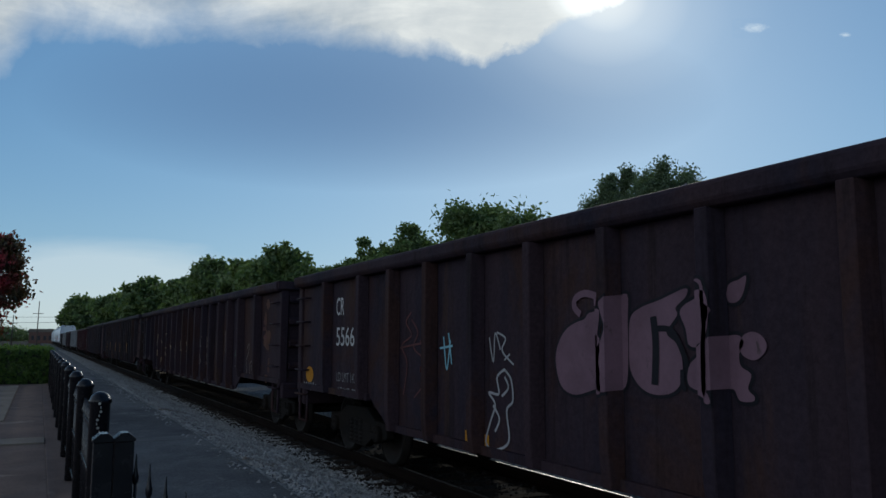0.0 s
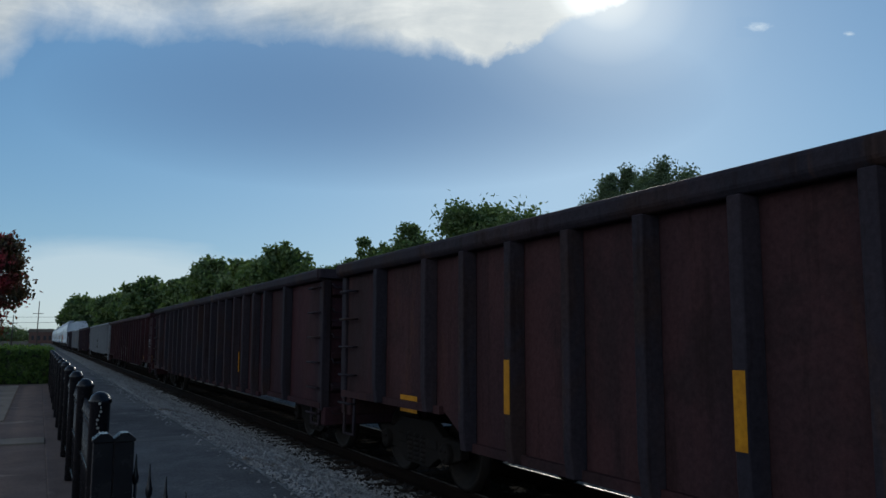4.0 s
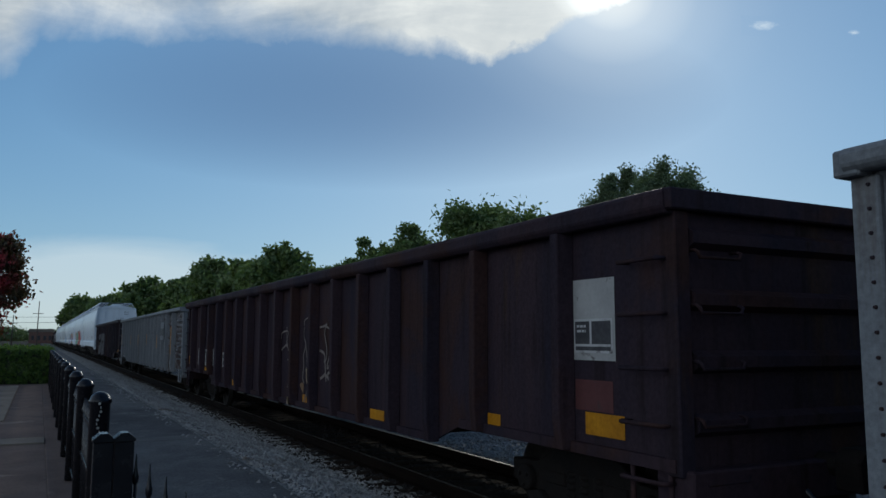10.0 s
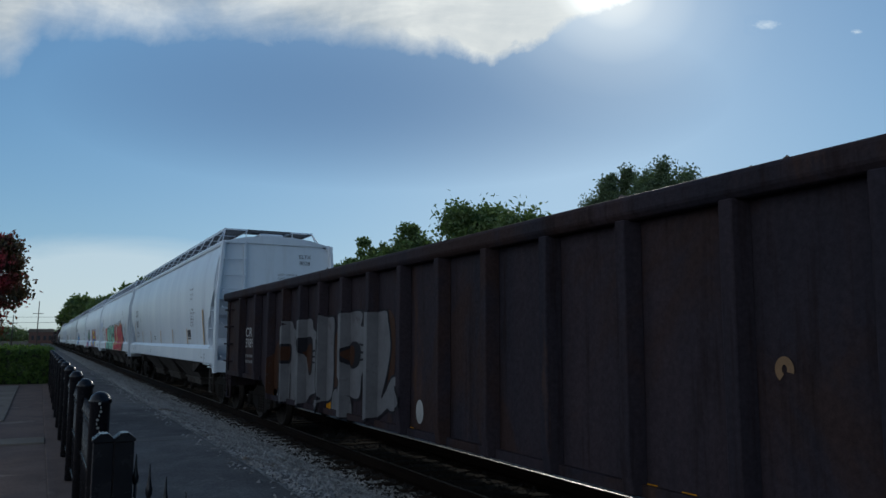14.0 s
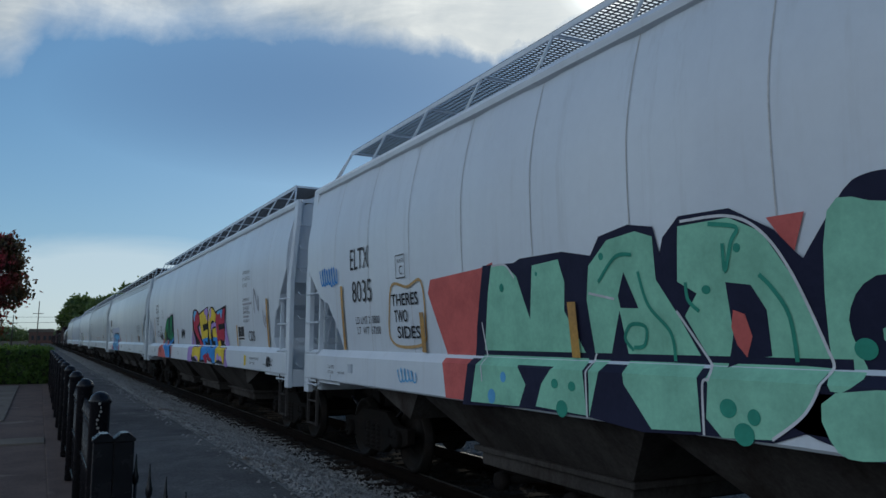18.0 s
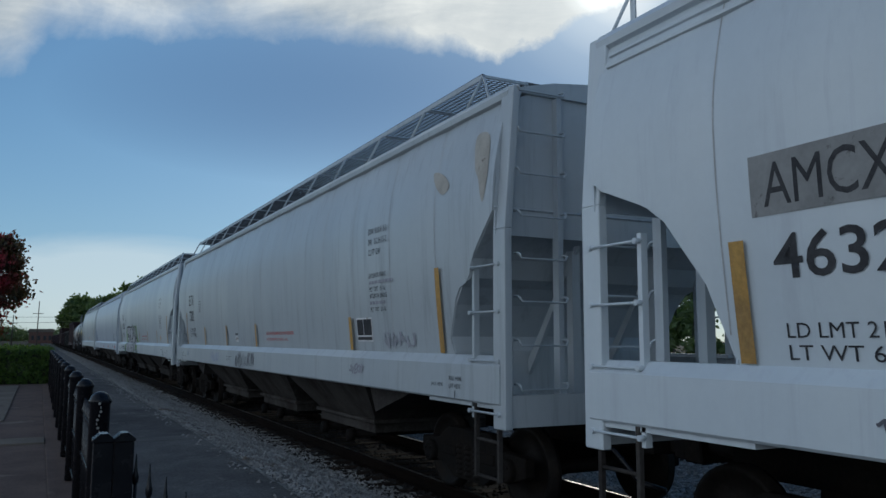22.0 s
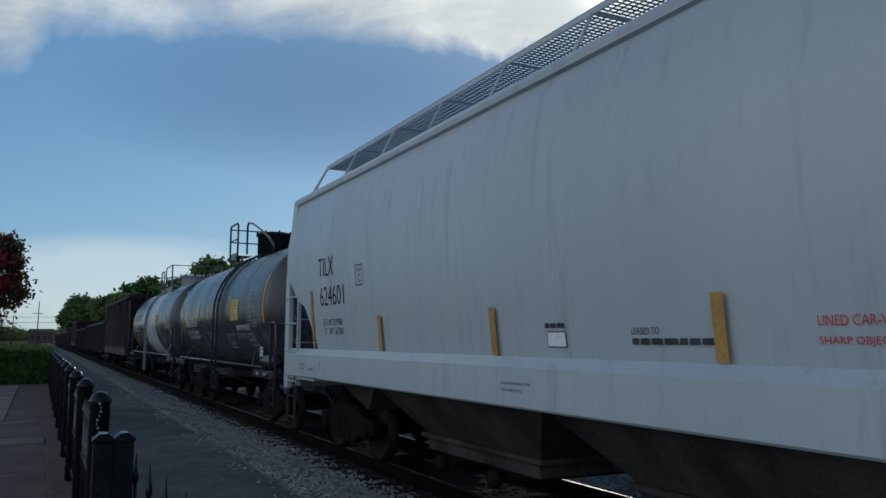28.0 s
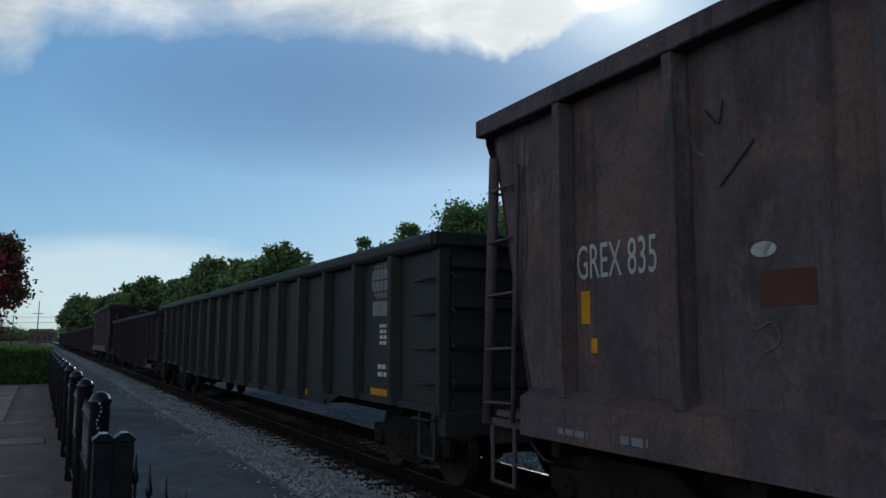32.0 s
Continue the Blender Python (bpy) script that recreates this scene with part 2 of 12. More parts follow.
M_IRON = surf("black_painted_iron", (0.008, 0.0085, 0.011), (0.012, 0.0122, 0.015), None, 4.0, (1, 1, 1), 0.26, 0, 0.12, fine=40.0, spec=0.25)
M_YELLOW = surf("yellow_reflector", (0.78, 0.41, 0.04), (0.68, 0.32, 0.04), (0.4, 0.24, 0.08), 2.5, (1, 1, 1), 0.5, 0, 0.05, wear_lo=0.62, wear_hi=0.75, spec=0.1)
M_OCHRE = surf("dusty_yellow_reflector", (0.50, 0.28, 0.06), (0.40, 0.22, 0.06), (0.2, 0.13, 0.07), 2.5, (1, 1, 1), 0.55, 0, 0.05, wear_lo=0.5, wear_hi=0.8)
M_INK_W = surf("white_stencil_paint", (0.78, 0.78, 0.78), (0.78, 0.78, 0.78), (0.34, 0.289, 0.255), 6.0, (1, 1, 1), 0.6, 0, 0.0, wear_lo=0.58, wear_hi=0.66, wear_scale=5.0, spec=0.06)
M_INK_B = surf("black_stencil_paint", (0.045, 0.045, 0.0495), (0.075, 0.075, 0.078), None, 3.0, (1, 1, 1), 0.55, 0, 0.0, spec=0.06)
M_INK_R = surf("red_stencil_paint", (0.652, 0.0725, 0.058), (0.522, 0.0725, 0.0653), None, 3.0, (1, 1, 1), 0.55, 0, 0.0, spec=0.06)
M_PAVER = surf("brown_brick_walk", (0.1564, 0.1135, 0.09579), (0.1135, 0.08567, 0.07567), (0.2139, 0.1713, 0.146), 0.9, (1, 1, 1), 0.85, 0, 0.3, fine=40.0, spec=0.04)
M_BARK = surf("bark", (0.10, 0.08, 0.065), (0.06, 0.05, 0.042), None, 3.0, (3, 3, 0.6), 0.9, 0, 0.8)
M_LEAF = leafy("green_foliage", (0.0795, 0.13, 0.04888), (0.15, 0.1988, 0.07112))
M_LEAF_D = leafy("dark_foliage", (0.06379, 0.1016, 0.05366), (0.1171, 0.1569, 0.07509), trans=0.35)
M_LEAF_R = leafy("red_blossom_foliage", (0.06, 0.05, 0.025), (0.09, 0.055, 0.03), (0.33, 0.04, 0.055), 0.4)
M_HEDGE = leafy("hedge_foliage", (0.05715, 0.1185, 0.02608), (0.127, 0.1996, 0.03912), trans=0.45)
M_TWIG = surf("shaded_twigs", (0.025, 0.035, 0.014), (0.04, 0.045, 0.02), None, 4.0, (1, 1, 1), 0.95, 0, 0.0)
M_SCRAP = surf("scrap_metal", (0.09, 0.06, 0.045), (0.16, 0.14, 0.125), (0.05, 0.04, 0.035), 3.0, (1, 1, 1), 0.6, 0.3, 0.4)


def gravel(name, light, dark):
    """Crushed stone seen from afar: lumps of two tones with deep joints."""
    n = Nodes(name)
    co = n.coord((1, 1, 1), False)
    v = n.add("ShaderNodeTexVoronoi")
    n.put(v.inputs["Vector"], co)
    n.put(v.inputs["Scale"], 17.0)
    sep = n.add("ShaderNodeSeparateColor")
    n.t.links.new(v.outputs["Color"], sep.inputs[0])
    col = n.mix(sep.outputs[0], dark, light)
    col = n.mix(n.ramp(n.noise(co, 0.7, 5.0), [(0.42, 0.0), (0.66, 0.55)]), col, tuple(0.45 * c for c in light))
    n.put(n.bsdf.inputs["Base Color"], col)
    n.put(n.bsdf.inputs["Roughness"], 0.9)
    n.put(n.bsdf.inputs["Specular IOR Level"], 0.05)
    n.bump(n.math("SUBTRACT", 1.0, v.outputs["Distance"]), 1.0, 0.05)
    return n.m


M_GRAVEL = gravel("ballast_bed", (0.30, 0.295, 0.28), (0.10, 0.097, 0.092))


# ---- mesh helpers ----
def box(bm, x0, x1, y0, y1, z0, z1):
    v = [bm.verts.new(p) for p in ((x0, y0, z0), (x1, y0, z0), (x1, y1, z0), (x0, y1, z0),
                                   (x0, y0, z1), (x1, y0, z1), (x1, y1, z1), (x0, y1, z1))]
    for f in ((0, 3, 2, 1), (4, 5, 6, 7), (0, 1, 5, 4), (1, 2, 6, 5), (2, 3, 7, 6), (3, 0, 4, 7)):
        bm.faces.new([v[i] for i in f])
    return v


def rod(bm, p0, p1, r, seg=8, r1=None, caps=True):
    """A round or tapered bar between two points."""
    p0, p1 = Vector(p0), Vector(p1)
    q = (p1 - p0).to_track_quat("Z", "Y")
    r1 = r if r1 is None else r1
    rings = []
    for p, rad in ((p0, r), (p1, r1)):
        rings.append([bm.verts.new(p + q @ Vector((rad * math.cos(a), rad * math.sin(a), 0)))
                      for a in (2 * math.pi * i / seg for i in range(seg))])
    for i in range(seg):
        f = bm.faces.new((rings[0][i], rings[0][(i + 1) % seg], rings[1][(i + 1) % seg], rings[1][i]))
        f.smooth = True
    if caps:
        bm.faces.new(rings[0][::-1])
        bm.faces.new(rings[1])


def pipe(bm, pts, r, seg=8):
    """A bent bar: straight runs with mitred corners."""
    pts = [Vector(p) for p in pts]
    rings = []
    side = None
    for i, p in enumerate(pts):
        a = (p - pts[i - 1]).normalized() if i else (pts[1] - p).normalized()
        b = (pts[i + 1] - p).normalized() if i < len(pts) - 1 else a
        d = (a + b).normalized()
        k = 1 / max(0.5, d.dot(a))
        if side is None:
            side = d.orthogonal().normalized()
        side = (side - d * side.dot(d)).normalized()
        up = d.cross(side)
        ring = []
        for j in range(seg):
            w = 2 * math.pi * j / seg
            ring.append(bm.verts.new(p + (side * math.cos(w) + up * math.sin(w)) * r * (k if 0 < i < len(pts) - 1 else 1)))
        rings.append(ring)
    for s, t in zip(rings, rings[1:]):
        for j in range(seg):
            bm.faces.new((s[j], s[(j + 1) % seg], t[(j + 1) % seg], t[j])).smooth = True
    bm.faces.new(rings[0][::-1])
    bm.faces.new(rings[-1])


def prism(bm, outline, a0, a1, axis="y"):
    """An outline, given in the two other axes, drawn out along one axis."""
    def at(p, a):
        return {"y": (p[0], a, p[1]), "x": (a, p[0], p[1]), "z": (p[0], p[1], a)}[axis]
    lo = [bm.verts.new(at(p, a0)) for p in outline]
    hi = [bm.verts.new(at(p, a1)) for p in outline]
    n = len(outline)
    for i in range(n):
        bm.faces.new((lo[i], lo[(i + 1) % n], hi[(i + 1) % n], hi[i]))
    bm.faces.new(lo[::-1])
    bm.faces.new(hi)


def lathe(bm, profile, seg=20, axis="x", centre=(0, 0, 0), smooth=True):
    """A profile of (along, radius) turned round an axis."""
    rings = []
    for a, r in profile:
        ring = []
        for j in range(seg):
            w = 2 * math.pi * j / seg
            c, s = r * math.cos(w), r * math.sin(w)
            p = {"x": (a, c, s), "y": (s, a, c), "z": (c, s, a)}[axis]
            ring.append(bm.verts.new(Vector(p) + Vector(centre)))
        rings.append(ring)
    for s, t in zip(rings, rings[1:]):
        for j in range(seg):
            bm.faces.new((s[j], s[(j + 1) % seg], t[(j + 1) % seg], t[j])).smooth = smooth
    bm.faces.new(rings[0][::-1])
    bm.faces.new(rings[-1])


def finish(bm, bevel=0.0):
    bmesh.ops.recalc_face_normals(bm, faces=bm.faces)
    if bevel:
        es = [e for e in bm.edges if len(e.link_faces) == 2 and e.calc_face_angle(0) > 0.6]
        bmesh.ops.bevel(bm, geom=es, offset=bevel, segments=1, affect="EDGES", clamp_overlap=True)


def mesh_of(name, bm, *mats, bevel=0.0):
    finish(bm, bevel)
    me = bpy.data.meshes.new(name)
    bm.to_mesh(me)
    bm.free()
    for m in mats:
        me.materials.append(m)
    return me


def part(name, data, material, parent, label="", at=None, bevel=0.0):
    """Links a bmesh or a shared mesh as one mesh object under a thing or a part."""
    me = data if isinstance(data, bpy.types.Mesh) else mesh_of(name, data, material, bevel=bevel)
    ob = new(name, me)
    ob.parent = parent
    if at is not None:
        ob.matrix_basis = at if isinstance(at, Matrix) else Matrix.Translation(at)
    if label:
        tagged(ob, label)
    return ob


def thing(name, label, category, group="", kind="", at=(0, 0, 0)):
    ob = new(name)
    ob.empty_display_size = 0.2
    ob.location = at
    return tagged(ob, label, category, group, kind)


def structure(name, bm, mats, label="", bevel=0.0, parent=None):
    me = mesh_of(name, bm, *mats, bevel=bevel)
    ob = new(name, me)
    if parent:
        ob.parent = parent
    return tagged(ob, label, kind="structure")


def cloud_mesh(name, verts, faces, mat, smooth=False):
    me = bpy.data.meshes.new(name)
    me.from_pydata(verts, [], faces)
    me.materials.append(mat)
    me.update()
    return me


# ---- ground, tracks, path ----
def loft(name, profile, y0, y1, mat, label, step=0):
    bm = bmesh.new()
    ys = [y0, y1]
    rows = [[bm.verts.new((x, y, z)) for x, z in profile] for y in ys]
    for a, b in zip(rows, rows[1:]):
        for i in range(len(profile) - 1):
            bm.faces.new((a[i], a[i + 1], b[i + 1], b[i]))
    return structure(name, bm, [mat], label)


loft("ground", [(-3000, 0.14), (-2.75, 0.14), (-2.2, 0.0), (-1.5, -0.2), (1.6, -0.2), (2.6, -0.3), (3.6, -0.3), (4.0, -0.2),
                (6.8, -0.22), (7.8, -0.45), (9.5, 0.0), (3000, 0.2)], -400, 3000, M_SOIL, "gravelly soil with thin grass along the tracks")
TRACKS = (0.0, 5.56)
# dark strip under the near track: the train's shade put into its colour
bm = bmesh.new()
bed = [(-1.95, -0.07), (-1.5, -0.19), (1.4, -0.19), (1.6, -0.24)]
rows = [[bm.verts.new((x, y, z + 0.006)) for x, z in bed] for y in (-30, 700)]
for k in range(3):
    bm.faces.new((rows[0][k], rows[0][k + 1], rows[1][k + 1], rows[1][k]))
structure("track_bed", bm, [M_SHADED_STONE], "stone bed under the near track, darkened for the train's shade")


for profile, lab in (([(-3.02, 0.206), (-2.8, 0.196), (-2.2, 0.006), (-1.5, -0.182), (-0.95, -0.184)], "gray crushed stone shoulder beside the near track"),
                     ([(0.9, -0.185), (1.6, -0.19), (2.6, -0.29), (3.6, -0.29), (4.0, -0.19), (6.8, -0.21), (7.4, -0.33)], "gray crushed stone between and under the tracks")):
    bm = bmesh.new()
    rows = [[bm.verts.new((x, y, z)) for x, z in profile] for y in (-30, 700)]
    for a, b in zip(zip(*rows), list(zip(*rows))[1:]):
        bm.faces.new((a[0], b[0], b[1], a[1]))
    structure("ballast_bed", bm, [M_GRAVEL], lab)


def rail_profile():
    half = [(0.075, -0.17), (0.075, -0.158), (0.012, -0.14), (0.012, -0.05), (0.037, -0.035), (0.037, -0.004), (0.030, 0.0)]
    return half + [(-x, z) for x, z in half[::-1]]


def build_track(x, first, last, own):
    track = thing("railway_track", "steel rails on dark timber sleepers in gray ballast", "railway track", kind="structure")
    track.location = (x, 0, 0)
    for sx in (-0.755, 0.755):
        bm = bmesh.new()
        prism(bm, [(px + sx, pz) for px, pz in rail_profile()], first, last)
        rail = part("rail", bm, M_RAIL, track)
        bm = bmesh.new()
        prism(bm, [(sx - 0.024, 0.0005), (sx + 0.024, 0.0005), (sx + 0.02, 0.003), (sx - 0.02, 0.003)], first, last)
        part("railhead", bm, M_HEAD, rail, "polished running surface")
    bm = bmesh.new()
    box(bm, -1.3, 1.3, -0.115, 0.115, -0.33, -0.172)
    me = mesh_of("sleeper", bm, M_TIE, bevel=0.012)
    bm = bmesh.new()
    box(bm, -0.1, 0.1, -0.09, 0.09, -0.172, -0.158)
    plate = mesh_of("tie_plate", bm, M_RAIL)
    rng = random.Random(5)
    y, n = first + 0.3, 0
    far = bmesh.new()
    while y < last:
        if own[0] < y < own[1]:
            tie = part("sleeper", me, None, track, at=pose(rng.uniform(-0.05, 0.05), y, rng.uniform(-0.01, 0.01), 0, 0, rng.uniform(-1, 1)))
            if y < 26:
                for sx in (-0.755, 0.755):
                    part("tie_plate", plate, None, tie, at=(sx, 0, 0))
        else:
            box(far, -1.3, 1.3, y - 0.115, y + 0.115, -0.33, -0.175)
        y += 0.52
    part("far_sleepers", far, M_TIE, track)["kind"] = "stuff"
    return track


build_track(TRACKS[0], -30, 700, (1.5, 90))
build_track(TRACKS[1], -30, 700, (2.0, 32))

bm = bmesh.new()
box(bm, -4.98, -2.78, -12, 620, 0.02, 0.2)
structure("path", bm, [M_ASPHALT], "worn gray asphalt path beside the railway")
bm = bmesh.new()
box(bm, -5.34, -4.98, -12, 33.0, 0.02, 0.19)
structure("kerb", bm, [M_PAVER], "dark brick kerb strip under the fence", 0.015)
bm = bmesh.new()
box(bm, -30, -5.34, -12, 34, 0.02, 0.185)
structure("pavement", bm, [M_PAVER], "sand-filled bed under brick pavers")
bm = bmesh.new()
box(bm, -30, -5.345, 14.0, 14.75, 0.1, 0.212)
structure("pavement_band", bm, [M_CONCRETE], "pale concrete band across the brick walk", 0.006)
for k, (a, b) in enumerate(((13.5, 14.05), (21.4, 22.1))):
    bm = bmesh.new()
    box(bm, -4.975, -2.79, a, b, 0.1, 0.205)
    structure("path_band", bm, [M_BAND], "faint pale strip across the asphalt path", 0.004)
bm = bmesh.new()
box(bm, -30, -6.05, 18.0, 31.0, 0.1, 0.213)
structure("pavement_slab", bm, [M_CONCRETE], "pale concrete slab beside the brick walk", 0.006)


def stones(name, spots, size, mat, label):
    """Broken stones lying on the ground: small irregular lumps in one mesh."""
    rng = np.random.default_rng(11)
    base = np.array([(1, 0, 0), (-1, 0, 0), (0, 1, 0), (0, -1, 0), (0, 0, 1), (0, 0, -1)], float)
    tri = np.array([(0, 2, 4), (2, 1, 4), (1, 3, 4), (3, 0, 4), (2, 0, 5), (1, 2, 5), (3, 1, 5), (0, 3, 5)])
    n = len(spots)
    v = base[None] * rng.uniform(0.55, 1.2, (n, 6, 1)) + rng.normal(0, 0.28, (n, 6, 3))
    v *= (size * rng.uniform(0.5, 1.15, (n, 1, 1)))
    a = rng.uniform(0, 6.28, n)
    c, s = np.cos(a)[:, None], np.sin(a)[:, None]
    v = np.stack([v[..., 0] * c - v[..., 1] * s, v[..., 0] * s + v[..., 1] * c, v[..., 2] * 0.8], -1) + spots[:, None, :]
    f = (tri[None] + 6 * np.arange(n)[:, None, None]).reshape(-1, 3)
    ob = new(name, cloud_mesh(name, v.reshape(-1, 3).tolist(), f.tolist(), mat))
    return tagged(ob, label, "ballast", kind="stuff")


def slope_z(x):
    return np.interp(x, [-3.0, -2.78, -2.2, -1.5, 1.6, 2.6, 3.6, 4.0, 7.0], [0.2, 0.17, 0.01, -0.2, -0.2, -0.3, -0.3, -0.2, -0.22])


def scatter(n, x0, x1, y0, y1, seed, power=1.0):
    rng = np.random.default_rng(seed)
    x = rng.uniform(x0, x1, n)
    y = y0 + (y1 - y0) * rng.uniform(0, 1, n) ** power
    return np.stack([x, y, slope_z(x) + rng.uniform(-0.005, 0.03, n)], -1)


edge = scatter(900, -3.25, -2.75, 4, 45, 21, 1.6)
edge[:, 2] = 0.205
near = scatter(22000, -2.95, -1.15, 4, 30, 22, 1.25)
stones("ballast", np.concatenate([near, edge[:600]]), 0.031, M_STONE, "gray crushed stone ballast beside the rails")
# near-rail stones coloured dark for the shade beside the train
stones("ballast", scatter(9000, -1.45, 0.9, 3, 34, 26, 1.3), 0.038, M_SHADED_STONE, "dark ballast round the near rails, the train's shade in its colour")
stones("ballast", scatter(15000, -2.95, -1.2, 28, 130, 23, 1.5), 0.05, M_STONE, "gray crushed stone ballast along the railway")
stones("ballast", scatter(16000, 0.85, 3.9, 2.5, 30, 24, 1.2), 0.04, M_STONE, "gray crushed stone between the two tracks")
stones("ballast", scatter(9000, 3.6, 7.4, 2.0, 30, 25, 1.2), 0.045, M_STONE, "gray crushed stone under the empty track")


# ---- fence ----
FENCE_X = -5.09


def build_fence():
    bm = bmesh.new()
    lathe(bm, [(0.2, 0.068), (1.36, 0.068), (1.372, 0.078), (1.39, 0.078), (1.40, 0.07), (1.425, 0.058), (1.442, 0.036), (1.45, 0.012)], 14, "z", smooth=True)
    post = mesh_of("post", bm, M_IRON)
    bm = bmesh.new()
    rod(bm, (0, 0, 0.32), (0, 0, 1.16), 0.011, 6)
    lathe(bm, [(1.15, 0.011), (1.16, 0.026), (1.18, 0.03), (1.20, 0.02), (1.28, 0.004)], 6, "z")
    picket = mesh_of("picket", bm, M_IRON)
    fence = thing("iron_fence", "black painted iron fence with ball-topped posts and spiked pickets", "fence")
    ys = [6.14 + 2.05 * i for i in range(14)]
    for y in ys:
        part("post", post, None, fence, at=(FENCE_X, y, 0))
    for z in (0.34, 0.78, 1.13):
        bm = bmesh.new()
        box(bm, FENCE_X - 0.02, FENCE_X + 0.02, 6.14, ys[-1], z - 0.018, z + 0.018)
        part("fence_rail", bm, M_IRON, fence, bevel=0.004)
    for a, b in zip(ys, ys[1:]):
        for k in range(1, 14):
            if a > 16 and k % 2:
                continue
            part("picket", picket, None, fence, at=(FENCE_X, a + (b - a) * k / 14, 0))
    # chain hanging on the first post
    bm = bmesh.new()
    for k in range(11):
        lathe(bm, [(-0.003, 0.010), (0.003, 0.010)], 6, "x" if k % 2 else "y", (FENCE_X - 0.01 + 0.012 * math.sin(k), 6.06, 1.37 - 0.028 * k))
    part("chain", bm, M_TREAD, fence, "bright steel chain")
    gate = thing("iron_gate", "black iron gate with twin square posts and low spiked pickets", "gate")
    for x in (-5.175, -5.075):
        bm = bmesh.new()
        box(bm, x - 0.048, x + 0.048, 4.46, 4.556, 0.19, 1.29)
        p = part("gate_post", bm, M_IRON, gate, bevel=0.004)
        bm = bmesh.new()
        prism(bm, [(x - 0.054, 1.29), (x + 0.054, 1.29), (x + 0.054, 1.305), (x + 0.018, 1.335), (x - 0.018, 1.335), (x - 0.054, 1.305)], 4.454, 4.562)
        part("cap", bm, M_IRON, p, "pyramid cap", bevel=0.003)
    bm = bmesh.new()
    rod(bm, (0, 0, 0.3), (0, 0, 1.10), 0.009, 6)
    lathe(bm, [(1.06, 0.009), (1.075, 0.015), (1.10, 0.017), (1.12, 0.012), (1.16, 0.006), (1.22, 0.003)], 8, "z")
    spike = mesh_of("spike", bm, M_IRON)
    for k in range(7):
        part("spike", spike, None, gate, at=(-5.03 + 0.02 * k, 4.9 - 0.40 * k, 0))
    for z in (0.4, 0.98):
        bm = bmesh.new()
        rod(bm, (-5.05, 4.5, z), (-4.9, 2.3, z), 0.016, 6)
        part("gate_rail", bm, M_IRON, gate)
    return fence


build_fence()


# ---- plants ----
def leaf_mesh(name, centres, radius, per, size, mat, seed, flat=1.0):
    """Many small leaves, as bent pairs of triangles, round clump centres."""
    rng = np.random.default_rng(seed)
    n = len(centres) * per
    c = np.repeat(np.asarray(centres, float), per, 0)
    d = rng.normal(0, 1, (n, 3))
    d /= np.linalg.norm(d, axis=1)[:, None]
    rad = np.repeat(np.asarray(radius, float), per)
    p = c + d * (rad * np.minimum(0.15 + np.abs(rng.normal(0, 0.55, n)), 1.2))[:, None] * np.array([1, 1, flat])
    a = rng.normal(0, 1, (n, 3))
    a /= np.linalg.norm(a, axis=1)[:, None]
    b = np.cross(a, rng.normal(0, 1, (n, 3)))
    b /= np.linalg.norm(b, axis=1)[:, None]
    s = (size * rng.uniform(0.6, 1.3, n))[:, None]
    nrm = np.cross(a, b)
    v = np.stack([p - a * s, p + b * s * 0.55 + nrm * s * 0.2, p + a * s, p - b * s * 0.55 + nrm * s * 0.2], 1)
    base = 4 * np.arange(n)[:, None]
    f = np.concatenate([base + np.array([[0, 1, 2]]), base + np.array([[0, 2, 3]])], 1).reshape(-1, 3)
    return cloud_mesh(name, v.reshape(-1, 3).tolist(), f.tolist(), mat)


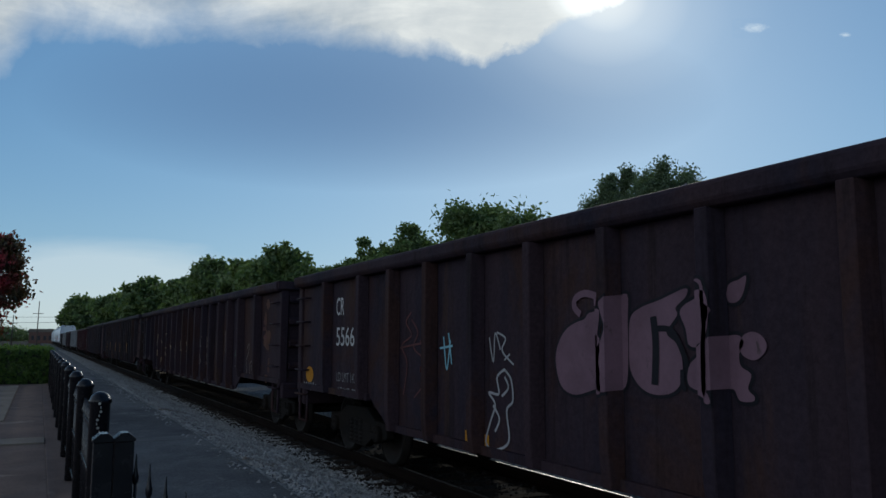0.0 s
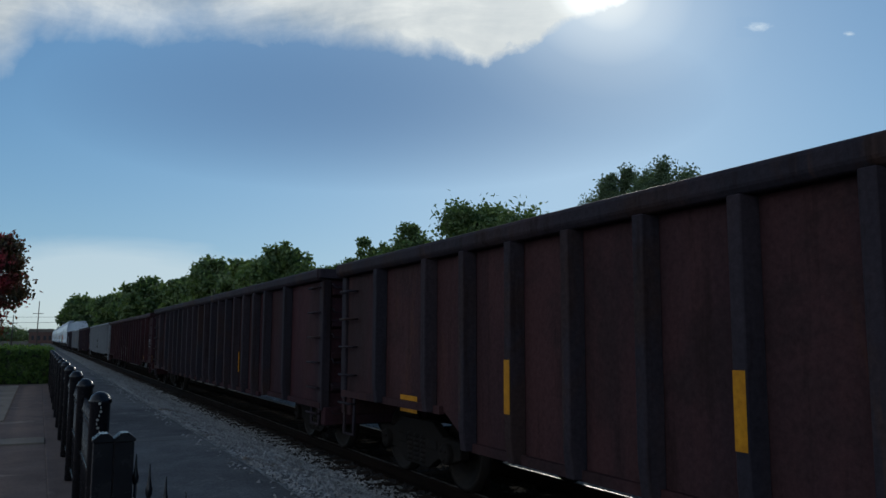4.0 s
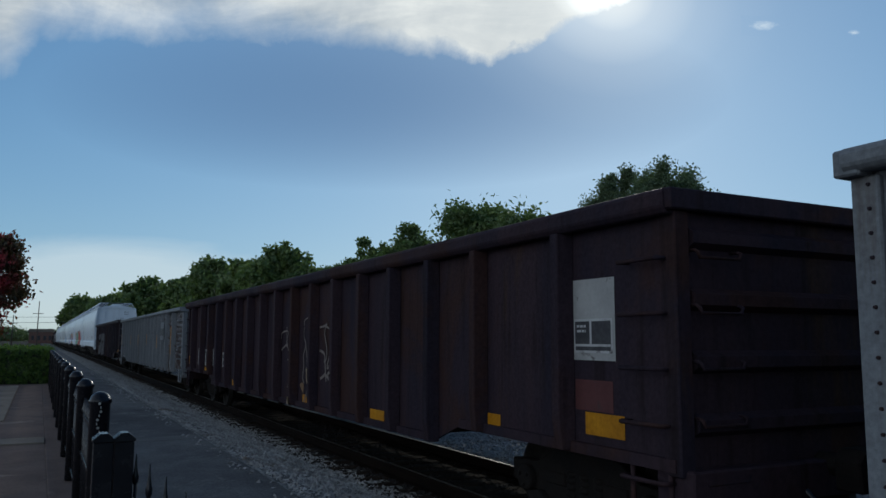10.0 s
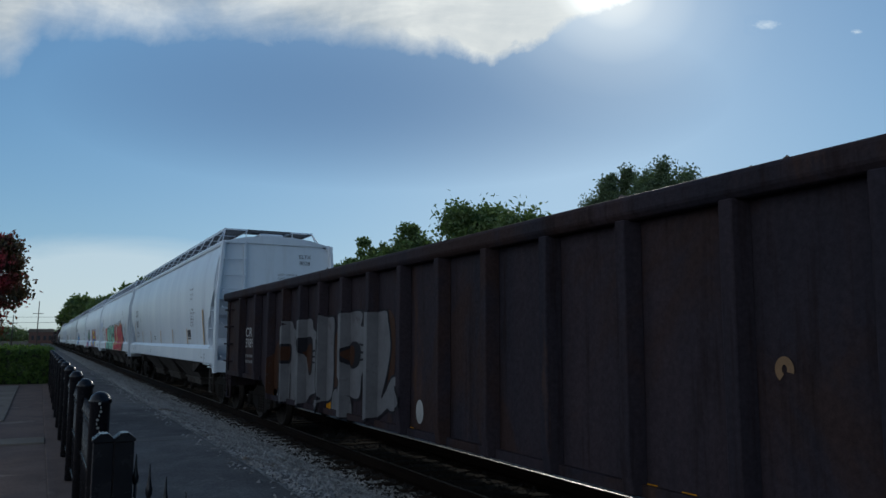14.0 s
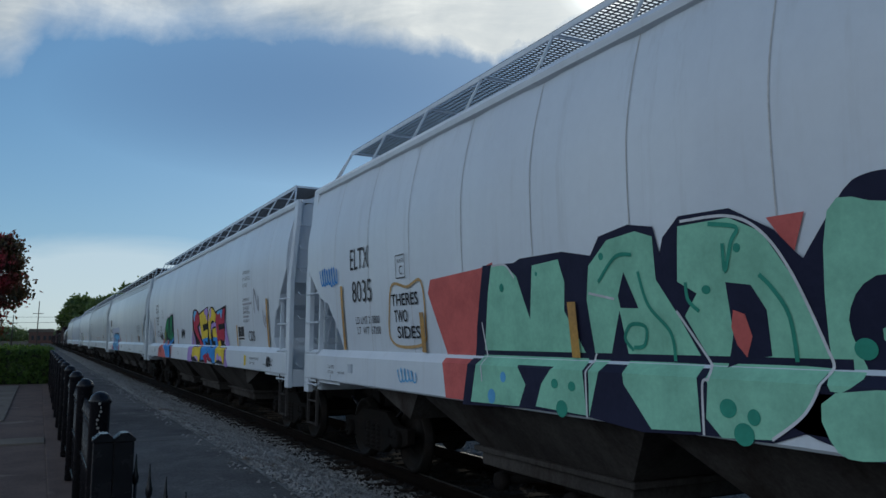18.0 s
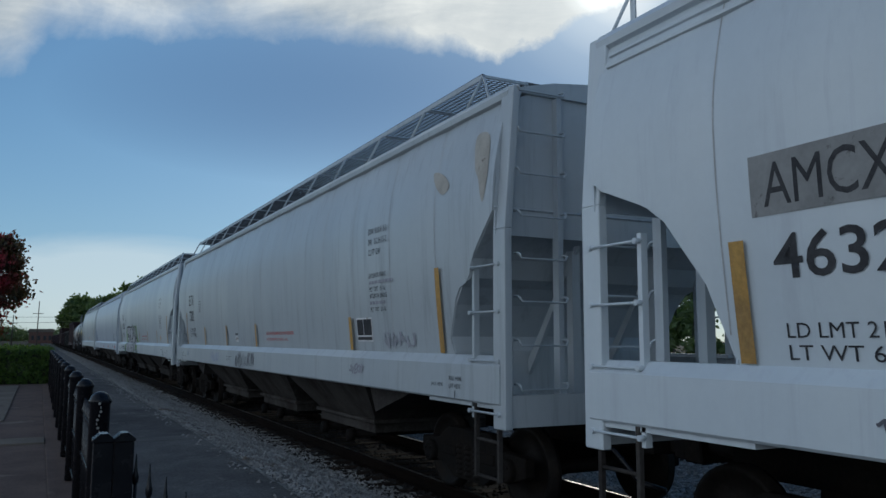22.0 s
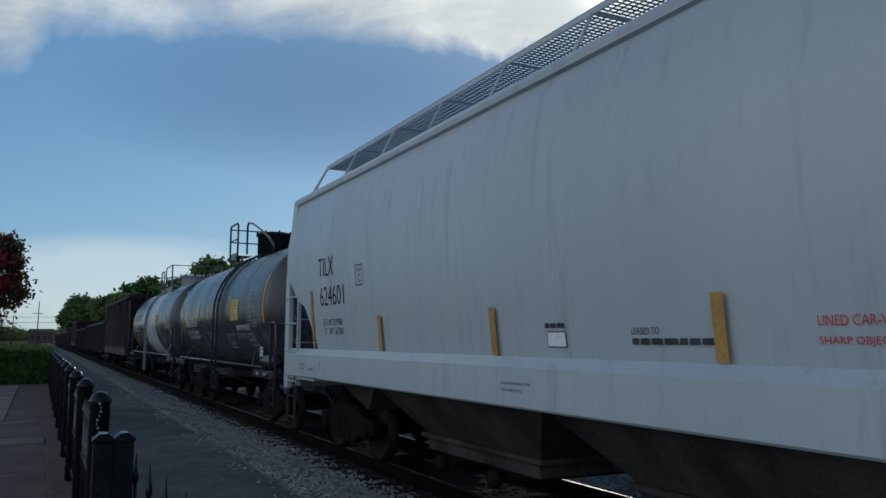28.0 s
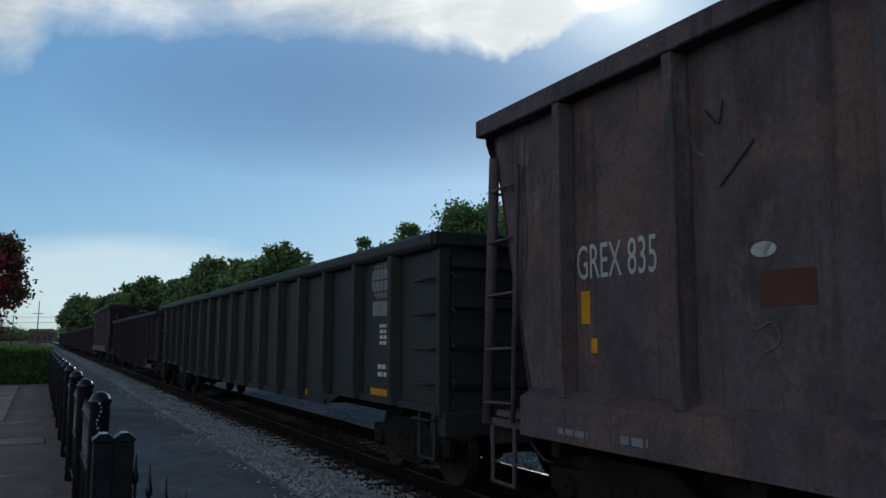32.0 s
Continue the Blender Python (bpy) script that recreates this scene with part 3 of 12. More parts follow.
def build_tree(name, label, x, y, top, r, mat, seed, leaf=0.16, clumps=46, per=70, ground=0.0, low=0.3, squash=1.0, category="tree"):
    rng = random.Random(seed)
    tree = thing(name, label, category, "trees behind the tracks" if x > 0 else "", at=(x, y, ground))
    h = top - ground
    bm = bmesh.new()
    trunk_top = h * 0.45
    rod(bm, (0, 0, -0.1), (0.1 * r, 0, trunk_top), 0.055 * r + 0.04, 8, 0.035 * r + 0.02)
    centres, radii = [], []
    zc, rz = h * (1 + low) / 2, h * (1 - low) / 2
    for k in range(clumps):
        while True:
            d = Vector((rng.uniform(-1, 1), rng.uniform(-1, 1), rng.uniform(-1, 1)))
            if 0.3 < d.length < 0.95:
                break
        wobble = 0.86 + 0.34 * noise.noise(d * 1.7 + Vector((seed, 0, 0)))
        q = Vector((d.x * r * wobble, d.y * r * wobble, zc + d.z * rz * wobble * squash))
        centres.append(q)
        radii.append(r * rng.uniform(0.2, 0.36))
        if k % 3 == 0:
            start = Vector((0.1 * r * 0.8, 0, trunk_top * rng.uniform(0.6, 1.0)))
            mid = start.lerp(q, 0.5) + Vector((0, 0, 0.08 * r))
            rod(bm, start, mid, 0.022 * r + 0.01, 5, 0.014 * r + 0.006, caps=False)
            rod(bm, mid, q, 0.014 * r + 0.006, 5, 0.004 * r, caps=False)
    # sprays of leaves that break the outline
    for k in range(clumps):
        a, up = rng.uniform(0, 2 * math.pi), rng.uniform(-0.2, 1.0)
        d = Vector((math.cos(a) * math.sqrt(1 - up * up), math.sin(a) * math.sqrt(1 - up * up), up))
        wobble = (0.86 + 0.34 * noise.noise(d * 1.7 + Vector((seed, 0, 0)))) * rng.uniform(0.80, 0.97)
        centres.append(Vector((d.x * r * wobble, d.y * r * wobble, zc + d.z * rz * wobble * squash)))
        radii.append(r * rng.uniform(0.12, 0.24))
    part("trunk", bm, M_BARK, tree)
    crown = part("crown", leaf_mesh("crown", centres, radii, per, leaf, mat, seed), None, tree)
    crown["kind"] = "stuff"
    return tree


TREES = [
    (6.5, 272.2, 14.8, 5.4),
    (8.5, 181.3, 11.7, 3.4),
    (9.5, 131.3, 11.4, 3.4),
    (10.5, 104.3, 9.8, 2.2),
    (11.5, 88.9, 11.0, 2.6),
    (12.5, 77.5, 10.1, 2.1),
    (12.5, 65.3, 10.1, 2.5),
    (12.5, 55.1, 7.2, 1.2),
    (12.5, 48.6, 7.3, 1.1),
    (11.5, 41.8, 7.6, 1.3),
    (12.5, 39.0, 8.2, 1.65),
    (12.5, 30.7, 8.5, 2.2),
    (13.5, 22.8, 8.5, 1.2),
    (13.5, 20.3, 8.3, 1.6),
]
for i, (tx, ty, tz, tr) in enumerate(TREES):
    near_tree = ty < 60
    build_tree("tree", "tall green broadleaf tree with a dense leafy crown" if i < 12 else "tall dark-leaved oak tree with fine foliage",
               tx, ty, tz * (1.04 if i < 12 else 1.0), tr * 1.38, M_LEAF if i < 12 else M_LEAF_D, 40 + i,
               leaf=(0.115 if i < 12 else 0.058) if near_tree else 0.0022 * ty + 0.10,
               clumps=85 if near_tree else 60, per=(190 if i < 12 else 640) if near_tree else 110, low=0.12)
# shrubs behind the far track
rng = random.Random(3)
for i in range(16):
    by = 6 + 3.4 * i
    bx, bt, br = 10.0 + rng.uniform(-0.6, 1.0), rng.uniform(2.5, 3.5), rng.uniform(1.6, 2.1)
    bush = thing("shrub", "dense green shrub on the far side of the tracks", "shrub", "shrubs behind the tracks", at=(bx, by, 0))
    cs, rs = [], []
    for k in range(26):
        a, hh = rng.uniform(0, 6.28), rng.uniform(0.1, 0.85)
        w = br * math.sqrt(1 - hh * hh) * rng.uniform(0.4, 0.9)
        cs.append((w * math.cos(a), w * math.sin(a), bt * hh))
        rs.append(br * rng.uniform(0.2, 0.32))
    bm = bmesh.new()
    for k in range(7):
        rod(bm, (0.05 * k, 0, -0.05), cs[k * 3], 0.03, 5, 0.01, caps=False)
    part("stem", bm, M_BARK, bush)
    part("foliage", leaf_mesh("foliage", cs, rs, 70, 0.12, M_LEAF, 300 + i), None, bush)["kind"] = "stuff"

# clipped hedge beyond the brick walk
hedge = thing("clipped_hedge", "dense clipped green hedge with a bright leafy top", "hedge", at=(0, 0, 0))
bm = bmesh.new()
box(bm, -15.4, -5.15, 32.6, 34.6, 0.15, 1.42)
part("inner_bush", bm, M_TWIG, hedge, bevel=0.1)
hr = np.random.default_rng(9)
cs = []
for k in range(1500):
    x = hr.uniform(-10.5, -5.08)
    f = hr.uniform(0, 1)
    if f < 0.45:
        cs.append((x, 32.55 + hr.uniform(-0.04, 0.08), hr.uniform(0.2, 1.42)))
    elif f < 0.9:
        cs.append((x, hr.uniform(32.6, 34.5), 1.42 + hr.uniform(-0.05, 0.06)))
    else:
        cs.append((-5.08, hr.uniform(32.6, 34.5), hr.uniform(0.2, 1.4)))
part("leaves", leaf_mesh("leaves", cs, [0.13] * len(cs), 22, 0.045, M_HEDGE, 10), None, hedge)["kind"] = "stuff"

build_tree("crape_myrtle", "crape myrtle tree with dark leaves and red blossom", -8.1, 38.0, 7.2, 2.15, M_LEAF_R, 77, leaf=0.10, clumps=90, per=110, low=0.12)

# distant woods, poles and wires down the line
far_rng = random.Random(8)
cs, rs = [], []
for k in range(420):
    x, y = far_rng.uniform(-95, 14), far_rng.uniform(560, 640)
    if -14 < x < 8:
        y += 190
    h = 5 + 6 * abs(noise.noise(Vector((x * 0.05, 0.3, 0)))) + far_rng.uniform(0, 2)
    for zz in (0.25, 0.6, 0.9):
        cs.append((x + far_rng.uniform(-2, 2), y, h * zz))
        rs.append(far_rng.uniform(2.0, 3.4))
woods = new("distant_woods", leaf_mesh("distant_woods", cs, rs, 26, 0.9, M_LEAF_D, 12))
tagged(woods, "distant low line of green woods", "woods", kind="stuff")
for px_, py_, ph in ((-6.1, 200.0, 10.2), (-11.5, 215.0, 7.4)):
    pole = thing("utility_pole", "thin wooden utility pole with a crossarm", "pole", "poles down the line", at=(px_, py_, 0.1))
    bm = bmesh.new()
    rod(bm, (0, 0, 0), (0.12, 0, ph), 0.13, 8, 0.09)
    part("shaft", bm, M_BARK, pole)
    bm = bmesh.new()
    box(bm, -1.1, 1.1, -0.06, 0.06, ph * 0.72, ph * 0.72 + 0.12)
    part("crossarm", bm, M_BARK, pole)
for wz in (5.4, 6.6):
    bm = bmesh.new()
    pts = [(-60 + 10 * k, 200.05, wz + 0.0009 * (k * 10 - 45) ** 2) for k in range(10)]
    pipe(bm, pts, 0.035, 5)
    ob = new("overhead_wire", mesh_of("overhead_wire", bm, M_IRON))
    tagged(ob, "thin black overhead wire across the line", "wire")


hall = thing("station_building", "small far-off brick building with a pale roof beside the line", "building", at=(-4.6, 330.0, 0.1))
bm = bmesh.new()
box(bm, -4.5, 3.5, -3.0, 3.0, 0, 4.2)
part("wall", bm, M_BRICK, hall)
bm = bmesh.new()
prism(bm, [(-5.0, 4.2), (4.0, 4.2), (3.4, 5.4), (-4.4, 5.4)], -3.4, 3.4)
part("roof", bm, M_CONCRETE, hall, bevel=0.05)
for wx in (-3.2, -1.2, 0.8, 2.5):
    bm = bmesh.new()
    box(bm, wx - 0.45, wx + 0.45, -3.05, -2.98, 1.2, 2.9)
    part("window", bm, M_INK_B, hall)


# ---- cloud bank, far off, drifting slowly ----
def build_cloud():
    n = Nodes("cloud_vapour")
    tc = n.add("ShaderNodeTexCoord")
    sep = n.add("ShaderNodeSeparateXYZ")
    n.t.links.new(tc.outputs["Object"], sep.inputs[0])
    x, y = sep.outputs[0], sep.outputs[1]
    co = tc.outputs["Object"]
    big = n.noise(co, 4.5, 7.0, 0.58, 0.3)
    fine = n.noise(co, 16.0, 6.0, 0.62, 0.4)
    mp = n.add("ShaderNodeMapping")
    n.t.links.new(co, mp.inputs[0])
    n.put(mp.inputs["Scale"], (0.7, 2.2, 1.0))
    wisp = n.noise(mp.outputs[0], 4.0, 8.0, 0.62, 0.5)
    # the cloud's lower edge as a height over x
    t = n.math("DIVIDE", n.math("ADD", x, 1.0), 2.2)
    edge = n.ramp(t, [(0.0527, 0.291), (0.0982, 0.301), (0.1255, 0.366), (0.2345, 0.371), (0.3255, 0.353), (0.4164, 0.339), (0.4618, 0.334), (0.4868, 0.316), (0.5027, 0.338), (0.5255, 0.351), (0.5527, 0.389), (0.5755, 0.405), (0.5982, 0.433), (0.6209, 0.471), (0.8109, 0.641)])
    rough_edge = n.math("ADD", n.math("MULTIPLY", n.math("SUBTRACT", big, 0.5), 0.075), n.math("MULTIPLY", n.math("SUBTRACT", fine, 0.5), 0.05))
    depth = n.math("ADD", n.math("SUBTRACT", y, edge), rough_edge)
    soft = n.ramp(t, [(0.0, 0.10), (0.30, 0.085), (0.44, 0.04), (0.50, 0.018), (1.0, 0.02)])
    body = n.math("MINIMUM", n.math("MAXIMUM", n.math("DIVIDE", depth, soft), 0.0), 1.0)
    # dark blue below the cloud: its shade on the air, painted in
    dx = n.math("DIVIDE", n.math("SUBTRACT", x, -0.12), 0.62)
    dy = n.math("DIVIDE", n.math("SUBTRACT", y, 0.27), 0.17)
    rr = n.math("ADD", n.math("MULTIPLY", dx, dx), n.math("MULTIPLY", dy, dy))
    cloud_shade = n.math("MULTIPLY", n.ramp(rr, [(0.0, 1.0), (1.0, 0.0)]), 0.62)
    # pale bank over the horizon
    hx = n.math("DIVIDE", n.math("SUBTRACT", x, -0.66), 0.40)
    hy = n.math("DIVIDE", n.math("SUBTRACT", y, -0.07), 0.10)
    hr_ = n.math("ADD", n.math("MULTIPLY", hx, hx), n.math("MULTIPLY", hy, hy))
    bank = n.math("MULTIPLY", n.ramp(n.math("ADD", hr_, n.math("MULTIPLY", n.math("SUBTRACT", wisp, 0.5), 1.2)), [(0.2, 1.0), (1.0, 0.0)]), 0.55)
    sx = n.math("DIVIDE", n.math("SUBTRACT", x, 0.29), 0.11)
    sy = n.math("DIVIDE", n.math("SUBTRACT", y, 0.445), 0.055)
    sr = n.math("ADD", n.math("MULTIPLY", sx, sx), n.math("MULTIPLY", sy, sy))
    bright = n.ramp(sr, [(0.0, 1.0), (0.12, 0.6), (0.35, 0.25), (0.65, 0.08), (1.0, 0.0)])
    gx = n.math("DIVIDE", n.math("SUBTRACT", x, 0.25), 0.5)
    glow = n.ramp(n.math("MULTIPLY", gx, gx), [(0.0, 1.0), (1.0, 0.0)])
    tone = n.ramp(n.math("ADD", n.math("MULTIPLY", wisp, 0.6), n.math("MULTIPLY", big, 0.4)), [(0.38, (0.36, 0.41, 0.46)), (0.5, (0.58, 0.60, 0.61)), (0.62, (0.84, 0.83, 0.79))])
    col = n.mix(n.math("MULTIPLY", glow, 0.35), tone, (0.95, 0.92, 0.84))
    col = n.mix(bright, col, (3.2, 3.1, 2.9))
    em = n.add("ShaderNodeEmission")
    n.put(em.inputs["Color"], col)
    em2 = n.add("ShaderNodeEmission")
    n.put(em2.inputs["Color"], (0.09, 0.17, 0.32))
    em3 = n.add("ShaderNodeEmission")
    n.put(em3.inputs["Color"], (0.66, 0.72, 0.74))
    tr = n.add("ShaderNodeBsdfTransparent")
    def over(f, a, b):
        m = n.add("ShaderNodeMixShader")
        n.put(m.inputs[0], f)
        n.t.links.new(a, m.inputs[1])
        n.t.links.new(b, m.inputs[2])
        return m.outputs[0]
    sh = over(bank, over(cloud_shade, tr.outputs[0], em2.outputs[0]), em3.outputs[0])
    thin = n.math("SUBTRACT", 1.0, n.math("MULTIPLY", bright, 0.45))
    sh = over(n.math("MULTIPLY", body, n.math("MULTIPLY", thin, 0.93)), sh, em.outputs[0])
    # bright air round the sun
    ax = n.math("DIVIDE", n.math("SUBTRACT", x, 0.29), 0.30)
    ay = n.math("DIVIDE", n.math("SUBTRACT", y, 0.44), 0.24)
    ar = n.math("ADD", n.math("MULTIPLY", ax, ax), n.math("MULTIPLY", ay, ay))
    em4 = n.add("ShaderNodeEmission")
    n.put(em4.inputs["Color"], (0.98, 0.97, 0.93))
    sh = over(n.ramp(ar, [(0.0, 0.7), (0.06, 0.34), (0.25, 0.11), (0.55, 0.03), (1.0, 0.0)]), sh, em4.outputs[0])
    n.t.links.new(sh, n.out.inputs[0])
    bm = bmesh.new()
    v = [bm.verts.new(p) for p in ((-1.0, -0.155, 0), (1.2, -0.155, 0), (1.2, 0.75, 0), (-1.0, 0.75, 0))]
    bm.faces.new(v)
    me = mesh_of("cloud_backdrop", bm, n.m)
    ob = new("cloud_backdrop", me)
    tagged(ob, "sunlit cloud bank drifting across a blue sky", kind="structure")
    ob.scale = (1444.0,) * 3
    # small fair-weather clouds
    n2 = Nodes("small_cloud_vapour")
    tc = n2.add("ShaderNodeTexCoord")
    ln = n2.add("ShaderNodeVectorMath", operation="LENGTH")
    mp = n2.add("ShaderNodeMapping")
    n2.put(mp.inputs["Scale"], (1.0, 2.6, 1.0))
    n2.t.links.new(tc.outputs["Object"], mp.inputs[0])
    n2.t.links.new(mp.outputs[0], ln.inputs[0])
    nz = n2.noise(n2.coord((1, 2.2, 1)), 3.0, 6.0, 0.65, 0.4)
    a = n2.ramp(n2.math("ADD", ln.outputs["Value"], n2.math("MULTIPLY", n2.math("SUBTRACT", nz, 0.5), 1.0)), [(0.1, 0.7), (0.62, 0.0)])
    e = n2.add("ShaderNodeEmission")
    n2.put(e.inputs["Color"], (0.62, 0.70, 0.78))
    t2 = n2.add("ShaderNodeBsdfTransparent")
    m = n2.add("ShaderNodeMixShader")
    n2.t.links.new(a, m.inputs[0])
    n2.t.links.new(t2.outputs[0], m.inputs[1])
    n2.t.links.new(e.outputs[0], m.inputs[2])
    n2.t.links.new(m.outputs[0], n2.out.inputs[0])
    small = []
    for sx_ in (0.040, 0.018):
        bm = bmesh.new()
        bm.faces.new([bm.verts.new(p) for p in ((-1, -0.45, 0), (1, -0.45, 0), (1, 0.45, 0), (-1, 0.45, 0))])
        s = new("cloud_backdrop", mesh_of("cloud_wisp", bm, n2.m))
        s.scale = (1444.0 * sx_,) * 3
        small.append(tagged(s, "small white wisp of cloud in the blue sky", kind="structure"))
    return ob, small


CLOUD, WISPS = build_cloud()
CLOUD_DIST = 2000.0


def sky_pose(u, v):
    """A place on the far plane that faces the eye, u right and v up of the view's middle, in thousandths of the picture."""
    return CAM_POSE @ pose(u * 1444.0, v * 1444.0, -CLOUD_DIST)


# ---- rolling stock: shared running gear ----
def truck_meshes():
    g = {}
    bm = bmesh.new()
    box(bm, -0.95, 0.95, -0.2, 0.2, 0.36, 0.66)
    box(bm, -0.25, 0.25, -0.25, 0.25, 0.62, 0.76)
    g["bolster"] = mesh_of("truck", bm, M_TRUCK, bevel=0.02)
    bm = bmesh.new()
    outer = [(-1.2, 0.62), (-0.75, 0.64), (-0.45, 0.80), (0.45, 0.80), (0.75, 0.64), (1.2, 0.62), (1.2, 0.42), (1.0, 0.36),
             (0.62, 0.36), (0.36, 0.22), (-0.36, 0.22), (-0.62, 0.36), (-1.0, 0.36), (-1.2, 0.42)]
    prism(bm, outer, -0.06, 0.06, "x")
    for y in (-0.9, 0.9):
        lathe(bm, [(-0.13, 0.10), (-0.12, 0.13), (0.02, 0.13)], 12, "x", (0, y, 0.46))
        for k in range(3):
            w = 2.09 * k + 0.5
            rod(bm, (-0.15, y + 0.07 * math.cos(w), 0.46 + 0.07 * math.sin(w)), (-0.1, y + 0.07 * math.cos(w), 0.46 + 0.07 * math.sin(w)), 0.022, 6)
    for y0, y1 in ((-0.60, -0.28), (0.28, 0.60)):
        box(bm, -0.075, 0.075, y0, y1, 0.46, 0.58)
    g["frame"] = mesh_of("side_frame", bm, M_TRUCK, bevel=0.012)
    bm = bmesh.new()
    coil = []
    for k in range(6):
        coil += [(0.26 + 0.06 * k, 0.075), (0.275 + 0.06 * k, 0.094), (0.30 + 0.06 * k, 0.094), (0.315 + 0.06 * k, 0.075)]
    lathe(bm, coil, 10, "z", (0, 0, 0))
    g["spring"] = mesh_of("spring", bm, M_TRUCK)
    bm = bmesh.new()
    for s in (-1, 1):
        lathe(bm, [(s * 0.70, 0.30), (s * 0.70, 0.46), (s * 0.745, 0.462), (s * 0.75, 0.452), (s * 0.83, 0.45), (s * 0.835, 0.40),
                   (s * 0.79, 0.38), (s * 0.77, 0.20), (s * 0.84, 0.13), (s * 0.86, 0.09)], 32, "x", (0, 0, 0))
    rod(bm, (-0.95, 0, 0), (0.95, 0, 0), 0.075, 12)
    g["wheelset"] = mesh_of("wheelset", bm, M_WHEEL)
    bm = bmesh.new()
    for s in (-1, 1):
        lathe(bm, [(s * 0.752, 0.4535), (s * 0.828, 0.4515), (s * 0.828, 0.4495), (s * 0.752, 0.4505)], 32, "x", (0, 0, 0))
    g["tread"] = mesh_of("wheel_tread", bm, M_TREAD)
    bm = bmesh.new()
    rod(bm, (0, 0, 0.88), (0, 0.55, 0.88), 0.10, 8, 0.085)
    prism(bm, [(-0.16, 0.72), (0.16, 0.72), (0.18, 0.95), (0.1, 1.03), (-0.12, 1.03), (-0.18, 0.95)], 0.50, 0.72)
    box(bm, -0.17, -0.06, 0.70, 0.84, 0.74, 1.02)
    g["coupler"] = mesh_of("coupler", bm, M_TRUCK, bevel=0.015)
    bm = bmesh.new()
    pipe(bm, [(0.32, 0.1, 0.82), (0.32, 0.35, 0.72), (0.22, 0.6, 0.45), (0.1, 0.82, 0.40)], 0.028, 6)
    g["hose"] = mesh_of("air_hose", bm, M_IRON)
    return g


GEAR = truck_meshes()
WHEELSETS = []


def running_gear(car, half, inset):
    """Two trucks and the couplers of one car, half its length to the pulling face."""
    for s in (-1, 1):
        truck = part("truck", GEAR["bolster"], None, car, "grimy cast steel truck", at=(0, s * (half - inset), 0))
        for sx in (-1, 1):
            part("side_frame", GEAR["frame"], None, truck, at=pose(sx * 0.98, 0, 0, 0, 0, 0 if sx < 0 else 180))
            for y in (-0.2, 0.0, 0.2):
                part("spring", GEAR["spring"], None, truck, at=(sx * 0.98, y, 0))
        for y in (-0.9, 0.9):
            w = part("wheelset", GEAR["wheelset"], None, truck, at=(0, y, 0.455))
            WHEELSETS.append((car, w, s * (half - inset) + y, y))
        part("coupler", GEAR["coupler"], None, car, at=pose(0, s * (half - 0.86), 0, 0, 0, 0 if s > 0 else 180))
        part("air_hose", GEAR["hose"], None, car, at=pose(0, s * (half - 0.86), 0, 0, 0, 0 if s > 0 else 180))


def ladder(car, x, y0, y1, zs, mat, stiles=True, r=0.013, out=0.09):
    """Rungs along a side, on two stiles or as grab irons with bent ends."""
    s = -1 if x < 0 else 1
    bm = bmesh.new()
    if stiles:
        for y in (y0, y1):
            bs = bmesh.new()
            box(bs, min(x, x + s * 0.05), max(x, x + s * 0.05), y - 0.022, y + 0.022, zs[0] - 0.12, zs[-1] + 0.15)
            part("ladder_stile", bs, mat, car)
        rod(bm, (0, y0, 0), (0, y1, 0), r, 6)
    else:
        d = -s * (out + 0.02)
        pipe(bm, [(d, y0, 0), (0, y0, 0), (0, y1, 0), (d, y1, 0)], r, 6)
    me = mesh_of("rung", bm, mat)
    for z in zs:
        part("rung" if stiles else "grab_iron", me, None, car, at=(x + s * (out if not stiles else 0.07), 0, z))


def end_ladder(car, x0, x1, y, zs, mat, r=0.013, stiles=True):
    s = 1 if y > 0 else -1
    bm = bmesh.new()
    if stiles:
        for x in (x0, x1):
            bs = bmesh.new()
            box(bs, x - 0.022, x + 0.022, y - 0.025, y + 0.025, zs[0] - 0.1, zs[-1] + 0.12)
            part("ladder_stile", bs, mat, car)
        rod(bm, (x0, 0, 0), (x1, 0, 0), r, 6)
    else:
        bolt = [(0, -s * 0.10, 0.055), (0, -s * 0.03, 0.055), (0, 0, 0.04)]
        pipe(bm, [(x0 + a, b, c) for a, b, c in bolt] + [(x0 + 0.02, 0, 0), (x1 - 0.02, 0, 0)] + [(x1 + a, b, c) for a, b, c in bolt[::-1]], r, 6)
    me = mesh_of("rung", bm, mat)
    for z in zs:
        part("rung" if stiles else "grab_iron", me, None, car, at=(0, y + s * 0.05, z))


POST_ROWS = {}


def relief(car, y, edge):
    """How far the posts of a car stand out of its side at y; edge: where their flanks end."""
    if car.name not in POST_ROWS:
        return 0.0
    ys, depth, hw = POST_ROWS[car.name]
    d = min(abs(y - v) for v in ys)
    return depth if d < 0.056 else max(0.0, depth * (edge - d) / (edge - 0.056))


# ---- lettering and painted marks, laid 6 mm off a side ----
def flat_side(x):
    return lambda z: x


def text_mesh(body, size, mat, bold=0.0, spacing=1.0, squeeze=1.0):
    cu = bpy.data.curves.new("lettering", "FONT")
    cu.body, cu.size, cu.offset, cu.space_character = body, size, bold, spacing
    cu.extrude = 0.0
    cu.resolution_u = 3
    ob = bpy.data.objects.new("lettering", cu)
    me = bpy.data.meshes.new_from_object(ob)
    bpy.data.objects.remove(ob)
    bpy.data.curves.remove(cu)
    for v in me.vertices:
        v.co.x *= squeeze
    return me


